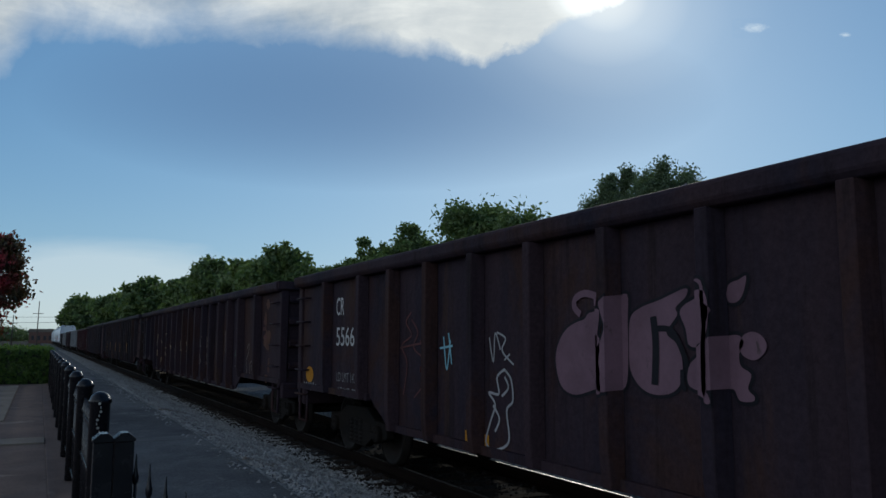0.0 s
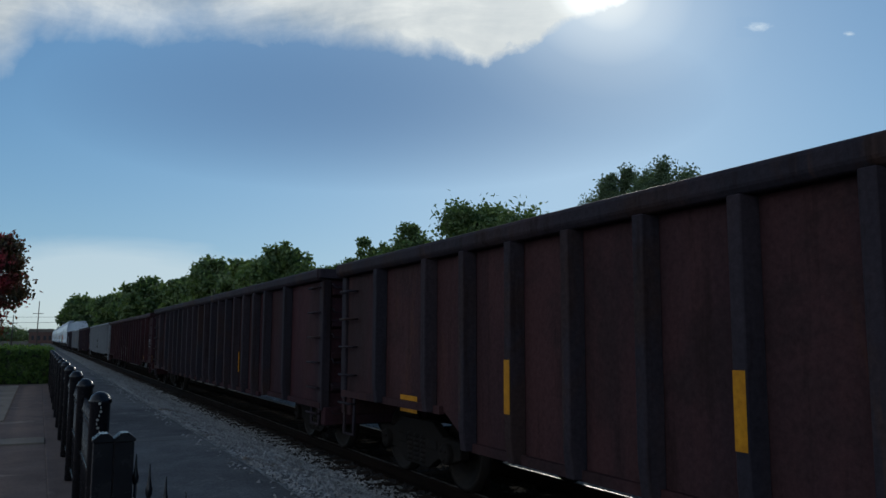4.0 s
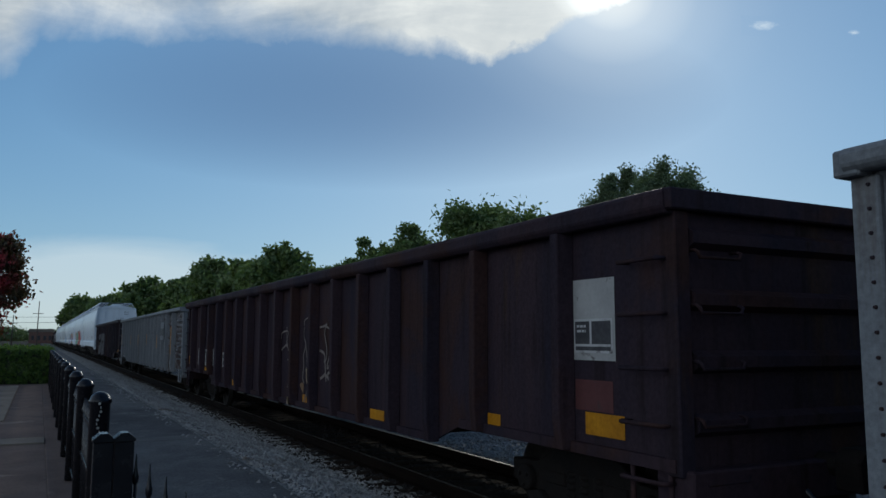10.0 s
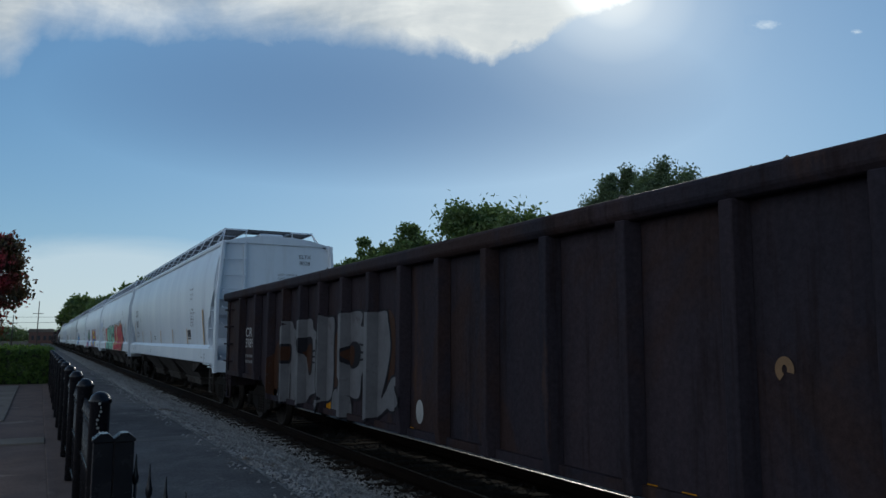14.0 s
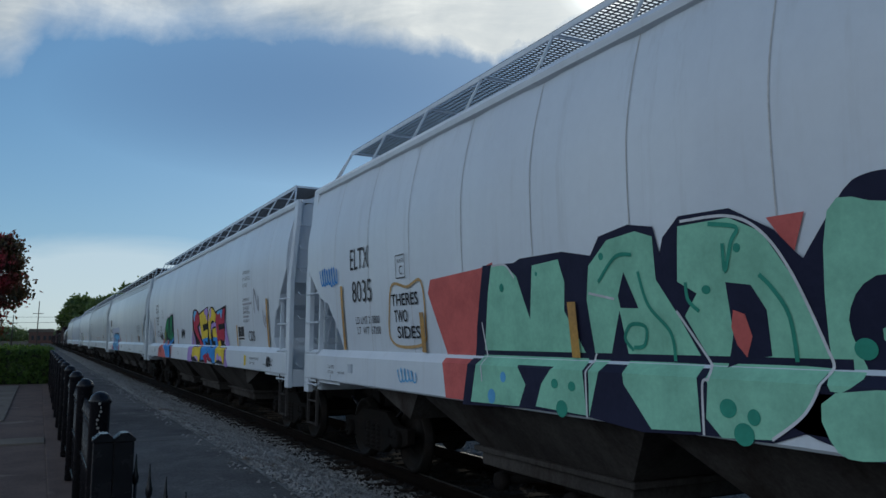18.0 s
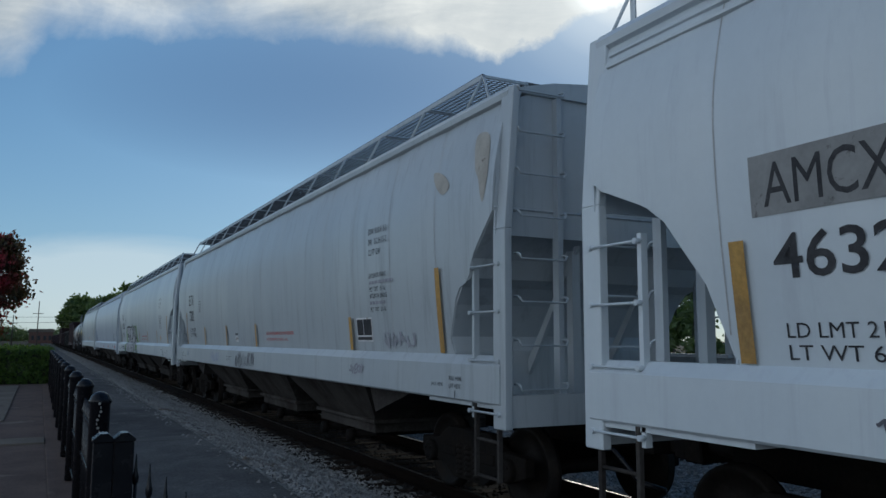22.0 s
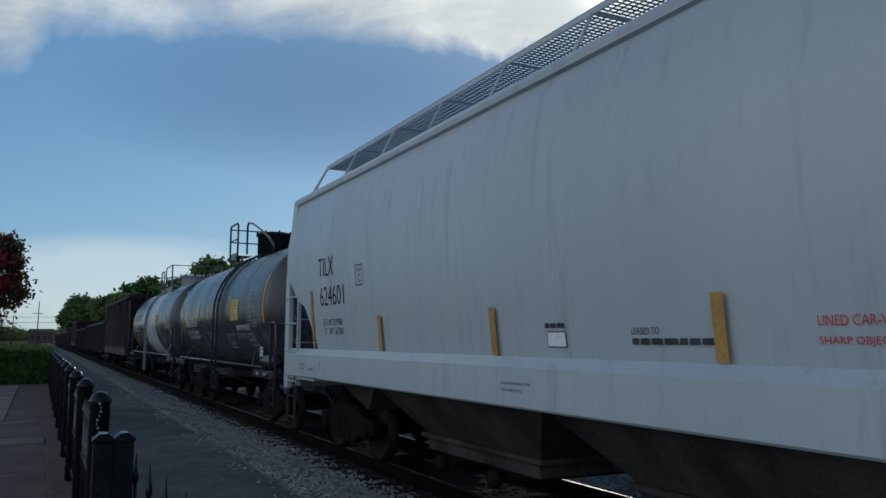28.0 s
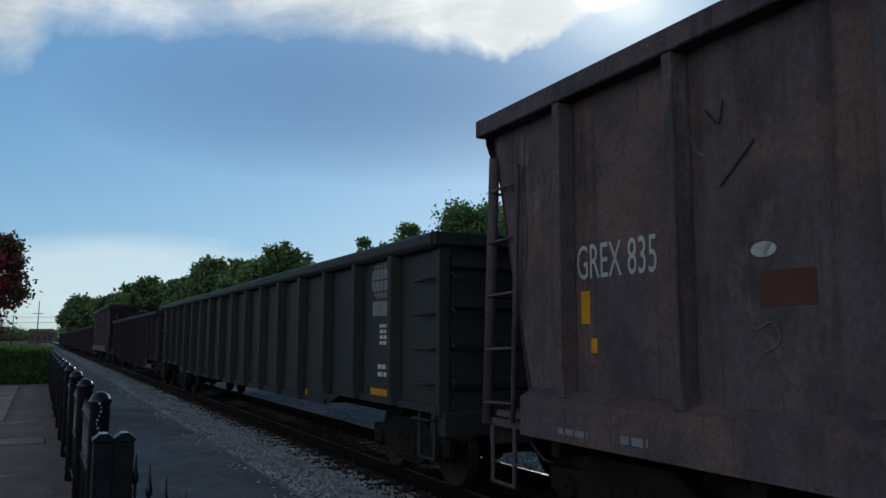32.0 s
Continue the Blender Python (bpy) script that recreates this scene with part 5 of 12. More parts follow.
def hopper(label, L, mat, seed=1, ribs=True, cut="slant", deck="open"):
    car = thing("covered_hopper_car", label, "freight car", "cars of the train")
    hb = L / 2 - 0.60
    # roof walk: height of its top and where it stops
    wz, stop = {"open": (4.81, hb - 1.0), "solid": (4.83, hb - 0.22), "low": (4.60, hb - 0.6)}[deck]
    # sides: a bowed shell, cut away towards the lower corners
    zs = sorted([SILL + (EAVE - SILL) * k / 22 for k in range(23)] + [1.86, 2.42])

    def reach(z, s):
        if s > 0:
            if cut == "round":
                return hb - 0.10 - float(np.interp(z, [SILL, 2.2, 2.75, 3.05], [1.35, 1.15, 0.75, 0.0]))
            return hb - 0.10 - float(np.interp(z, [SILL, 1.8, 2.38, 2.46, 3.0], [1.50, 1.46, 0.95, 0.62, 0.0]))
        if cut == "round":
            return hb - 0.10 - float(np.interp(z, [SILL, 1.75, 1.95, 2.1, 2.35, 2.75, 2.85], [1.18, 1.30, 1.36, 1.34, 1.05, 0.45, 0.0]))
        return hb - 0.10 - float(np.interp(z, [SILL, 1.75, 1.86, 2.35, 2.44, 2.66, 3.1], [0.98, 1.04, 1.06, 0.82, 0.55, 0.46, 0.0]))
    for sx in (-1, 1):
        bm = bmesh.new()
        seams = 15
        cols = []
        most = hb - 0.10
        grid = [-most + 0.16 * k for k in range(int(2.4 / 0.16))]
        inner = [(k / (seams * 4) * 2 - 1) * most for k in range(seams * 4 + 1)]
        grid = sorted(grid + [-v for v in grid] + [v for v in inner if abs(v) < most - 2.3])
        sew = [(k / seams * 2 - 1) * most for k in range(1, seams)]
        for y0 in grid:
            col = []
            for z in zs:
                y = max(-reach(z, -1), min(reach(z, 1), y0))
                x = barrel(z)
                if ribs:
                    near = min(abs(y - v) for v in sew)
                    x -= 0.014 * max(0.0, 1 - near / 0.25)
                x += 0.006 * noise.noise(Vector((y * 0.7, z * 0.8, seed))) + 0.003 * noise.noise(Vector((y * 2.7, z * 1.4, seed + 5)))
                col.append(bm.verts.new((sx * x, y, z)))
            cols.append(col)
        for a, b in zip(cols, cols[1:]):
            for i in range(len(zs) - 1):
                if b[i].co.y - a[i].co.y + b[i + 1].co.y - a[i + 1].co.y > 1e-4:
                    bm.faces.new((a[i], b[i], b[i + 1], a[i + 1])).smooth = True
        bmesh.ops.remove_doubles(bm, verts=bm.verts[:], dist=1e-5)
        for v in [v for v in bm.verts if not v.link_faces]:
            bm.verts.remove(v)
        bmesh.ops.solidify(bm, geom=bm.faces[:], thickness=0.02 * sx)
        part("side_sheet", bm, mat, car).data.set_sharp_from_angle(angle=math.radians(35))
        if ribs and sx < 0:
            for y in sew:
                bm = bmesh.new()
                pts = [(sx * (barrel(z) - 0.0085 + 0.006 * noise.noise(Vector((y * 0.7, z * 0.8, seed))) + 0.003 * noise.noise(Vector((y * 2.7, z * 1.4, seed + 5)))), y, z) for z in zs if -reach(z, -1) < y < reach(z, 1)]
                for p, q in zip(pts, pts[1:]):
                    d = 0.006
                    bm.faces.new([bm.verts.new(v) for v in ((p[0], p[1] - d, p[2]), (p[0], p[1] + d, p[2]), (q[0], q[1] + d, q[2]), (q[0], q[1] - d, q[2]))])
                bmesh.ops.remove_doubles(bm, verts=bm.verts[:], dist=1e-5)
                part("weld_seam", bm, M_SEAM, car)
        # side sill: a deep folded beam
        bm = bmesh.new()
        prof = [(1.40, SILL + 0.01), (1.515, SILL + 0.01), (1.60, 1.575), (1.60, 1.22), (1.58, 1.20), (1.42, 1.20), (1.42, 1.235), (1.57, 1.24), (1.57, 1.56), (1.50, SILL - 0.03), (1.40, SILL - 0.03)]
        prism(bm, [(sx * x, z) for x, z in prof], -hb + 0.02, hb - 0.02)
        part("side_sill", bm, mat, car)
        bm = bmesh.new()
        prof = [(1.33, EAVE - 0.02), (1.415, EAVE - 0.06), (1.475, EAVE - 0.03), (1.485, EAVE + 0.03), (1.45, EAVE + 0.085), (1.36, EAVE + 0.10), (1.30, EAVE + 0.07)]
        prism(bm, [(sx * x, z) for x, z in prof], -hb + 0.04, hb - 0.04)
        part("eave_rail", bm, mat, car)
        # roof walk
        n = int(2 * stop / 1.38)
        pan = 2 * stop / n
        bm = bmesh.new()
        if deck == "solid":
            box(bm, 0.62, 1.20, -pan / 2 + 0.005, pan / 2 - 0.005, -0.006, 0.0)
        else:
            for k in range(9):
                x = 0.62 + 0.58 * k / 8
                box(bm, x - 0.005, x + 0.005, -pan / 2 + 0.01, pan / 2 - 0.01, -0.009, 0.0)
            for k in range(24):
                y = -pan / 2 + pan * (k + 0.5) / 24
                box(bm, 0.61, 1.21, y - 0.007, y + 0.007, -0.007, 0.002)
        box(bm, 1.195, 1.215, -pan / 2, pan / 2, -0.05, 0.004)
        box(bm, 0.605, 0.62, -pan / 2, pan / 2, -0.05, 0.004)
        # dark tones paint in the shaded underside of the walk
        grate = mesh_of("grating", bm, M_UNDER if deck == "solid" else M_GRATE)
        bm = bmesh.new()
        if deck == "solid":
            box(bm, 1.216, 1.232, -0.03, 0.03, EAVE + 0.08, wz)
        else:
            rod(bm, (1.43, 0, EAVE + 0.07), (1.19, 0, wz - 0.005), 0.016, 6)
            rod(bm, (0.64, 0, EAVE + 0.26), (0.64, 0, wz - 0.005), 0.014, 6)
        box(bm, 0.62, 1.20, -0.02, 0.02, wz - 0.04, wz - 0.018)
        brk = mesh_of("bracket", bm, mat)
        rw = pose(0, 0, 0, 0, 0, 0 if sx > 0 else 180)
        bm = bmesh.new()
        for x in (0.60, 1.21):
            box(bm, x - 0.008, x + 0.008, -stop, stop, wz - 0.06, wz - 0.005)
        walk_part = part("roof_walk", bm, mat, car, "solid steel roof walk" if deck == "solid" else "perforated steel roof walk", at=rw)
        for k in range(n):
            part("grating", grate, None, walk_part, at=(0, -stop + pan * (k + 0.5), wz))
        for k in range(n + 1):
            part("bracket", brk, None, walk_part, at=(0, -stop + pan * k, 0))
        for e in (-1, 1):
            bm = bmesh.new()
            rod(bm, (1.20, e * stop, wz - 0.02), (1.36, e * min(stop + 0.42, hb - 0.08), EAVE + 0.09), 0.016, 6)
            rod(bm, (0.61, e * stop, wz - 0.02), (1.20, e * stop, wz - 0.02), 0.016, 6)
            part("end_brace", bm, mat, walk_part)
        if deck == "solid":
            for z in (EAVE - 0.13, EAVE - 0.23):
                bm = bmesh.new()
                x = barrel(z)
                prism(bm, [(sx * (x - 0.01), z - 0.03), (sx * (x + 0.022), z - 0.012), (sx * (x + 0.022), z + 0.012), (sx * (x - 0.01), z + 0.03)], -hb + 0.2, hb - 0.2)
                part("eave_strake", bm, mat, car)
    # cross walks between the two runs at each end
    bm = bmesh.new()
    for k in range(24):
        x = -0.6 + 1.2 * k / 23
        box(bm, x - 0.006, x + 0.006, -0.3, 0.3, -0.008, 0.0)
    for k in range(13):
        y = -0.3 + 0.6 * k / 12
        box(bm, -0.6, 0.6, y - 0.006, y + 0.006, -0.007, 0.002)
    for y in (-0.31, 0.31):
        box(bm, -0.6, 0.6, y - 0.008, y + 0.008, -0.05, 0.004)
    me = mesh_of("cross_walk", bm, M_GRATE)
    for e in (-1, 1):
        part("cross_walk", me, None, car, "perforated steel cross walk", at=(0, e * (stop - 0.32), wz - 0.003))
    # roof
    bm = bmesh.new()
    arch = [(-1.36, EAVE + 0.09), (-0.9, EAVE + 0.2), (-0.4, EAVE + 0.26), (0.4, EAVE + 0.26), (0.9, EAVE + 0.2), (1.36, EAVE + 0.09), (1.36, EAVE + 0.05), (-1.36, EAVE + 0.05)]
    prism(bm, arch, -hb + 0.06, hb - 0.06)
    part("roof", bm, mat, car)
    for k in range(4):
        bm = bmesh.new()
        y = (k - 1.5) * hb * 0.47
        box(bm, -0.32, 0.32, y - hb * 0.22, y + hb * 0.22, EAVE + 0.24, EAVE + 0.42)
        part("hatch", bm, mat, car, bevel=0.03)
    # ends: upper wall, slope sheet, corner posts, platform, ladders
    for s in (-1, 1):
        bm = bmesh.new()
        wall = [(barrel(z) - 0.02, z) for z in (2.85, 3.2, 3.6, 3.9, 4.22)]
        outline = wall + [(0.9, EAVE + 0.19), (0.0, EAVE + 0.25), (-0.9, EAVE + 0.19)] + [(-x, z) for x, z in wall[::-1]]
        prism(bm, outline, s * (hb - 0.12), s * (hb - 0.10))
        part("end_wall", bm, mat, car)
        bm = bmesh.new()
        line = [(reach(z, s) + 0.015, z) for z in (3.12, 3.0, 2.8, 2.66, 2.46, 2.38, 2.2, 2.0, 1.86, 1.7)] + [(reach(1.67, s) + 0.01, 1.2)]
        rows = [[bm.verts.new((e * (barrel(z) - 0.012), s * (y - d), z + d)) for d, e in ((0, -1), (0, 1), (0.02, 1), (0.02, -1))] for y, z in line]
        for p, q in zip(rows, rows[1:]):
            for i in range(4):
                bm.faces.new((p[i], p[(i + 1) % 4], q[(i + 1) % 4], q[i]))
        bm.faces.new(rows[0])
        bm.faces.new(rows[-1][::-1])
        part("slope_sheet", bm, mat, car)
        bm = bmesh.new()
        box(bm, -1.56, 1.56, *sorted((s * (hb - 1.6), s * (hb + 0.02))), 1.16, 1.20)
        box(bm, -1.56, 1.56, *sorted((s * (hb - 0.04), s * (hb + 0.04))), 1.0, 1.3)
        part("end_platform", bm, mat, car)
        for x in (-0.55, 0.55):
            bm = bmesh.new()
            prism(bm, [(s * (hb - 0.14), 2.8), (s * (hb - 0.2), 2.8), (s * (hb - 1.4), 1.2), (s * (hb - 1.25), 1.2)], x - 0.02, x + 0.02, "x")
            box(bm, x - 0.05, x + 0.05, *sorted((s * (hb - 0.3), s * (hb - 0.2))), 1.2, 2.75)
            part("end_brace", bm, mat, car)
        for sx in (-1, 1):
            bm = bmesh.new()
            box(bm, *sorted((sx * 1.50, sx * 1.585)), *sorted((s * (hb - 0.16), s * (hb + 0.06))), 0.98, 2.9)
            prism(bm, [(sx * 1.585, 2.9), (sx * 1.50, 2.9), (sx * 1.385, 4.34), (sx * 1.47, 4.34)], *sorted((s * (hb - 0.16), s * (hb + 0.06))))
            part("corner_post", bm, mat, car, bevel=0.008)
            bm = bmesh.new()
            box(bm, *sorted((sx * 1.50, sx * 1.56)), *sorted((s * (hb - 0.62), s * (hb - 0.575))), 1.05, 2.62)
            part("ladder_stile", bm, mat, car)
            bm = bmesh.new()
            rod(bm, (0, s * (hb - 0.62), 0), (0, s * (hb - 0.03), 0), 0.012, 6)
            for e in (0.60, 0.05):
                rod(bm, (sx * 0.022, s * (hb - e), 0), (-sx * 0.04, s * (hb - e), 0), 0.024, 6)
            me = mesh_of("rung", bm, mat)
            for z in (1.12, 1.62, 2.10, 2.56):
                part("rung", me, None, car, at=(sx * 1.59, 0, z))
        end_ladder(car, -1.42, -0.86, s * (hb + 0.02), [1.35 + 0.42 * k for k in range(8)], mat, 0.011, stiles=False)
        bm = bmesh.new()
        box(bm, -0.90, -0.84, *sorted((s * (hb - 0.12), s * (hb - 0.02))), 1.2, 4.3)
        part("end_stile", bm, mat, car)
        # steps below the sill, dark tone standing in for shade on light gray
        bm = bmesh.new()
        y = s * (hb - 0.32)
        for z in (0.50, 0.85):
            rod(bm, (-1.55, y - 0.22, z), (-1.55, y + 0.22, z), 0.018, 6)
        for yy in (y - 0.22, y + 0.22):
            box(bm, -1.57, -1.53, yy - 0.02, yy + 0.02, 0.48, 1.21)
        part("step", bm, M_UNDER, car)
    bm = bmesh.new()
    pipe(bm, [(0.5 - 0.27 * math.cos(math.pi * k / 10), hb + 0.12, 2.25 - 0.27 * math.sin(math.pi * k / 10)) for k in range(21)], 0.018, 6)
    for k in range(4):
        a = math.pi * k / 4
        rod(bm, (0.5 - 0.26 * math.cos(a), hb + 0.12, 2.25 - 0.26 * math.sin(a)), (0.5 + 0.26 * math.cos(a), hb + 0.12, 2.25 + 0.26 * math.sin(a)), 0.014, 6)
    part("brake_wheel", bm, M_TRUCK, car)
    # hopper bottoms with their gates, grime darkened for the shade under the car
    for k in range(3):
        y = (k - 1) * 4.0
        bm = bmesh.new()
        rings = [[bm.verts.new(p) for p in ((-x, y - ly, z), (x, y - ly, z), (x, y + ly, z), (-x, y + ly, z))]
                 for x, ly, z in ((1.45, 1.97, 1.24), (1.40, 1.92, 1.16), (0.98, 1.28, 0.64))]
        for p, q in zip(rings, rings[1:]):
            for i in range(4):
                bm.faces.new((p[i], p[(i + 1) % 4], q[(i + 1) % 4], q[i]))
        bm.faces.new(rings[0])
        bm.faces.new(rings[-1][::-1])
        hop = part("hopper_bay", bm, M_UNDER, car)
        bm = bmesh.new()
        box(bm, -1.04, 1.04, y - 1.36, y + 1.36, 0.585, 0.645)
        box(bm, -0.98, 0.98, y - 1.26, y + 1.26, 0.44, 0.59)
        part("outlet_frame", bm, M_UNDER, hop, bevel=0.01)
        for dy in (-0.62, 0.62):
            bm = bmesh.new()
            rod(bm, (-1.10, y + dy, 0.36), (1.10, y + dy, 0.36), 0.045, 8)
            lathe(bm, [(-1.18, 0.05), (-1.17, 0.10), (-1.08, 0.10), (-1.07, 0.05)], 8, "x", (0, y + dy, 0.36))
            box(bm, -0.9, 0.9, y + dy - 0.5, y + dy + 0.42, 0.395, 0.442)
            part("outlet_gate", bm, M_TRUCK, hop)
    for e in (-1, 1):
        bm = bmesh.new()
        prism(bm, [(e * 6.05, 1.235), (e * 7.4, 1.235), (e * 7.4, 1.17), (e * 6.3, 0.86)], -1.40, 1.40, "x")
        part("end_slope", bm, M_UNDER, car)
    for a, b in ((hb - 2.6, L / 2 - 0.8), (-L / 2 + 0.8, -hb + 2.6)):
        bm = bmesh.new()
        box(bm, -0.25, 0.25, a, b, 0.72, 1.16)
        part("stub_sill", bm, M_TRUCK, car)
    running_gear(car, L / 2, 2.25)
    return car, hb


M_SEAM = surf("seam_gray", (0.42, 0.42, 0.42), (0.546, 0.546, 0.546), None, 2.0, (1, 1, 0.3), 0.6, 0, 0.0)
# grimy brown-gray, darkened further to paint in the shade below the sill
M_UNDER = surf("grimy_shaded_gray_paint", (0.0675, 0.0616, 0.0572), (0.0405, 0.0364, 0.0347), (0.027, 0.0211, 0.018), 1.4, (1, 1, 0.5), 0.8, 0, 0.2, spec=0.05, wear_lo=0.5, wear_hi=0.66)


# ---- tank car ----
TANK_Z, TANK_R = 2.48, 1.53


def tank_side(z):
    d = max(-1.0, min(1.0, (z - TANK_Z) / TANK_R))
    return TANK_R * math.sqrt(max(0.0, 1 - d * d))


HEAD_D = 0.42


def tank(label, L, trail_gap, lead_gap, rail_mat, band=None, lad_y=0.0, man_y=-0.2, rails=(0.84, -0.08, -1.15, -2.05, -3.53, 0.88)):
    car = thing("tank_car", label, "freight car", "cars of the train")
    y1, y0 = L / 2 - trail_gap, -L / 2 + lead_gap
    bm = bmesh.new()
    dish = [(HEAD_D * (1 - (1 - f ** 2.5) ** 0.4), max(0.02, TANK_R * f)) for f in (math.sin(math.pi / 2 * k / 12) for k in range(13))]
    stops = [y0 + HEAD_D + (y1 - y0 - 2 * HEAD_D) * k / 24 for k in range(1, 24)] + list(band or ())
    prof = [(y0 + d, r) for d, r in dish] + [(y, TANK_R) for y in sorted(stops)] + [(y1 - d, r) for d, r in dish[::-1]]
    lathe(bm, prof, 64, "y", (0, 0, TANK_Z))
    mats = [M_TANK, M_TANK_W]
    if band:
        for f in bm.faces:
            if band[0] < f.calc_center_median().y < band[1]:
                f.material_index = 1
    part("tank_shell", mesh_of("tank_shell", bm, *mats), None, car, "gloss black riveted shell" if not band else "black shell with a broad white band")
    for y in [y0 + HEAD_D, y1 - HEAD_D] + [y0 + (y1 - y0) * k / 5 for k in range(1, 5)]:
        bm = bmesh.new()
        lathe(bm, [(y - 0.012, TANK_R - 0.01), (y - 0.009, TANK_R + 0.004), (y + 0.009, TANK_R + 0.004), (y + 0.012, TANK_R - 0.01)], 64, "y", (0, 0, TANK_Z))
        part("weld_seam", mesh_of("weld_seam", bm, M_TANK_W if band and band[0] < y < band[1] else M_TANK), None, car)
    # saddles, end platforms, side rails
    for s in (-1, 1):
        ys = s * (L / 2 - 2.1)
        bm = bmesh.new()
        prism(bm, [(-1.25, 1.72), (-0.75, 0.95), (0.75, 0.95), (1.25, 1.72), (1.0, 1.32), (-1.0, 1.32)][:4], ys - 0.18, ys + 0.18)
        part("saddle", bm, M_TANK, car)
        bm = bmesh.new()
        box(bm, -0.3, 0.3, *sorted((ys - s * 1.2, s * (L / 2 - 0.78))), 0.72, 1.12)
        box(bm, -1.5, 1.5, *sorted((s * (L / 2 - 1.15), s * (L / 2 - (0.56 if band else 0.72)))), 1.08, 1.13)
        part("end_platform", bm, M_TANK, car)
        bm = bmesh.new()
        box(bm, -1.5, -1.46, *sorted((s * (L / 2 - 0.35), s * (L / 2 - 1.95))), 1.06, 1.21)
        part("side_plate", bm, M_TANK, car, bevel=0.006)
        step, tall = (0.58, 2.29) if band else (0.74, 2.15)
        for sx in (-1, 1):
            bm = bmesh.new()
            ya, yb = s * (L / 2 - 1.15), s * (L / 2 - step)
            if s < 0:
                ya, yb = (0.95 - L / 2, 0.45 - L / 2) if band else (0.70 - L / 2, 0.32 - L / 2)
            x = sx * 1.46
            pipe(bm, [(x, ya, 0.55), (x, ya, tall - 0.1), (x, ya + (yb - ya) * 0.15, tall), (x, yb - (yb - ya) * 0.15, tall), (x, yb, tall - 0.1), (x, yb, 0.55)], 0.026, 8)
            for z in (0.6, 0.88):
                rod(bm, (x, ya, z), (x, yb, z), 0.018, 6)
            part("handrail", bm, M_TANK, car)
        bm = bmesh.new()
        yb = s * (L / 2 - 1.15) if s > 0 else (0.95 if band else 0.70) - L / 2
        rod(bm, (-1.46, yb, tall - 0.02), (1.46, yb, tall - 0.02), 0.024, 8)
        for x in (-0.62, 0.62):
            rod(bm, (x, yb, 1.1), (x, yb, tall - 0.02), 0.02, 8)
        part("end_rail", bm, M_TANK, car)
        bm = bmesh.new()
        box(bm, -0.58, -0.26, *sorted((yb - 0.04, yb + 0.10)), 1.12, tall + 0.04)
        part("brake_stand", bm, M_TANK, car, bevel=0.02)
        bm = bmesh.new()
        for z in (tall - 0.14, tall - 0.5):
            rod(bm, (0.62, yb, z), (1.46, yb, z), 0.016, 6)
        part("end_rung", bm, M_TANK, car)
    for sx in (-1, 1):
        bm = bmesh.new()
        rod(bm, (sx * 1.48, -L / 2 + 1.2, 1.27), (sx * 1.48, L / 2 - 1.2, 1.27), 0.028, 8)
        for s in (-1, 1):
            yy = s * (L / 2 - 2.1)
            rod(bm, (sx * 1.48, yy, 1.27), (sx * 1.25, yy + s * -0.5, 1.68), 0.02, 6)
        part("side_rail", bm, rail_mat, car)
        # ladder up the side to the platform
        bm = bmesh.new()
        run = TANK_R + 0.07
        pts = [(sx * run, 0.58)] + [(sx * run * math.cos(a), TANK_Z + run * math.sin(a)) for a in (math.radians(10 * k) for k in range(0, 8))]
        for y in (-0.23, 0.23):
            for p, q in zip(pts, pts[1:]):
                u = Vector((p[0], 0, p[1] - TANK_Z if p[1] > TANK_Z else 0)).normalized() * 0.027
                w = Vector((q[0], 0, q[1] - TANK_Z if q[1] > TANK_Z else 0)).normalized() * 0.027
                ring8 = [bm.verts.new((b[0] + e * g.x, y + lad_y + h, b[1] + e * g.z)) for b, g in ((p, u), (q, w)) for e, h in ((-1, -0.007), (1, -0.007), (1, 0.007), (-1, 0.007))]
                for i in range(4):
                    j = (i + 1) % 4
                    bm.faces.new((ring8[i], ring8[j], ring8[4 + j], ring8[4 + i]))
        bmesh.ops.remove_doubles(bm, verts=bm.verts[:], dist=1e-5)
        lad = part("ladder", bm, rail_mat, car)
        bm = bmesh.new()
        rod(bm, (-sx * 0.01, lad_y - 0.25, 0), (-sx * 0.01, lad_y + 0.25, 0), 0.013, 6)
        for y in (-0.25, 0.25):
            rod(bm, (-sx * 0.01, lad_y + y - 0.018, 0), (-sx * 0.01, lad_y + y + 0.018, 0), 0.024, 6)
        me = mesh_of("rung", bm, rail_mat)
        for z in [0.66 + 0.36 * k for k in range(9)]:
            px = np.interp(z, [p[1] for p in pts], [abs(p[0]) for p in pts])
            part("rung", me, None, lad, at=(sx * float(px), 0, z))
    # manway, platform and its rails
    zt = TANK_Z + TANK_R
    bm = bmesh.new()
    rise = 0.36 if band else 0.57
    lathe(bm, [(zt - 0.1, 0.44), (zt + rise, 0.44), (zt + rise, 0.48), (zt + rise + 0.05, 0.48), (zt + rise + 0.09, 0.40)], 24, "z", (0, man_y, 0))
    dome = part("manway", bm, M_TANK_W if band else M_GONBLACK, car, "round manway with a bolted lid")
    bm = bmesh.new()
    rod(bm, (0, 0, zt + rise - 0.04), (0, 0, zt + rise + 0.11), 0.025, 6)
    me = mesh_of("bolt", bm, M_TRUCK)
    for k in range(8):
        a = math.pi * k / 4
        part("bolt", me, None, dome, at=(0.47 * math.cos(a), man_y + 0.47 * math.sin(a), 0))
    ya, yb, yc, yp, yd, peak = rails
    zp = 3.66 if band else zt + 0.02
    inner, zd = (0.68, zp + 0.21) if band else (0.52, zp + 0.02)
    for sx in (1, -1):
        x = sx * 0.95
        bm = bmesh.new()
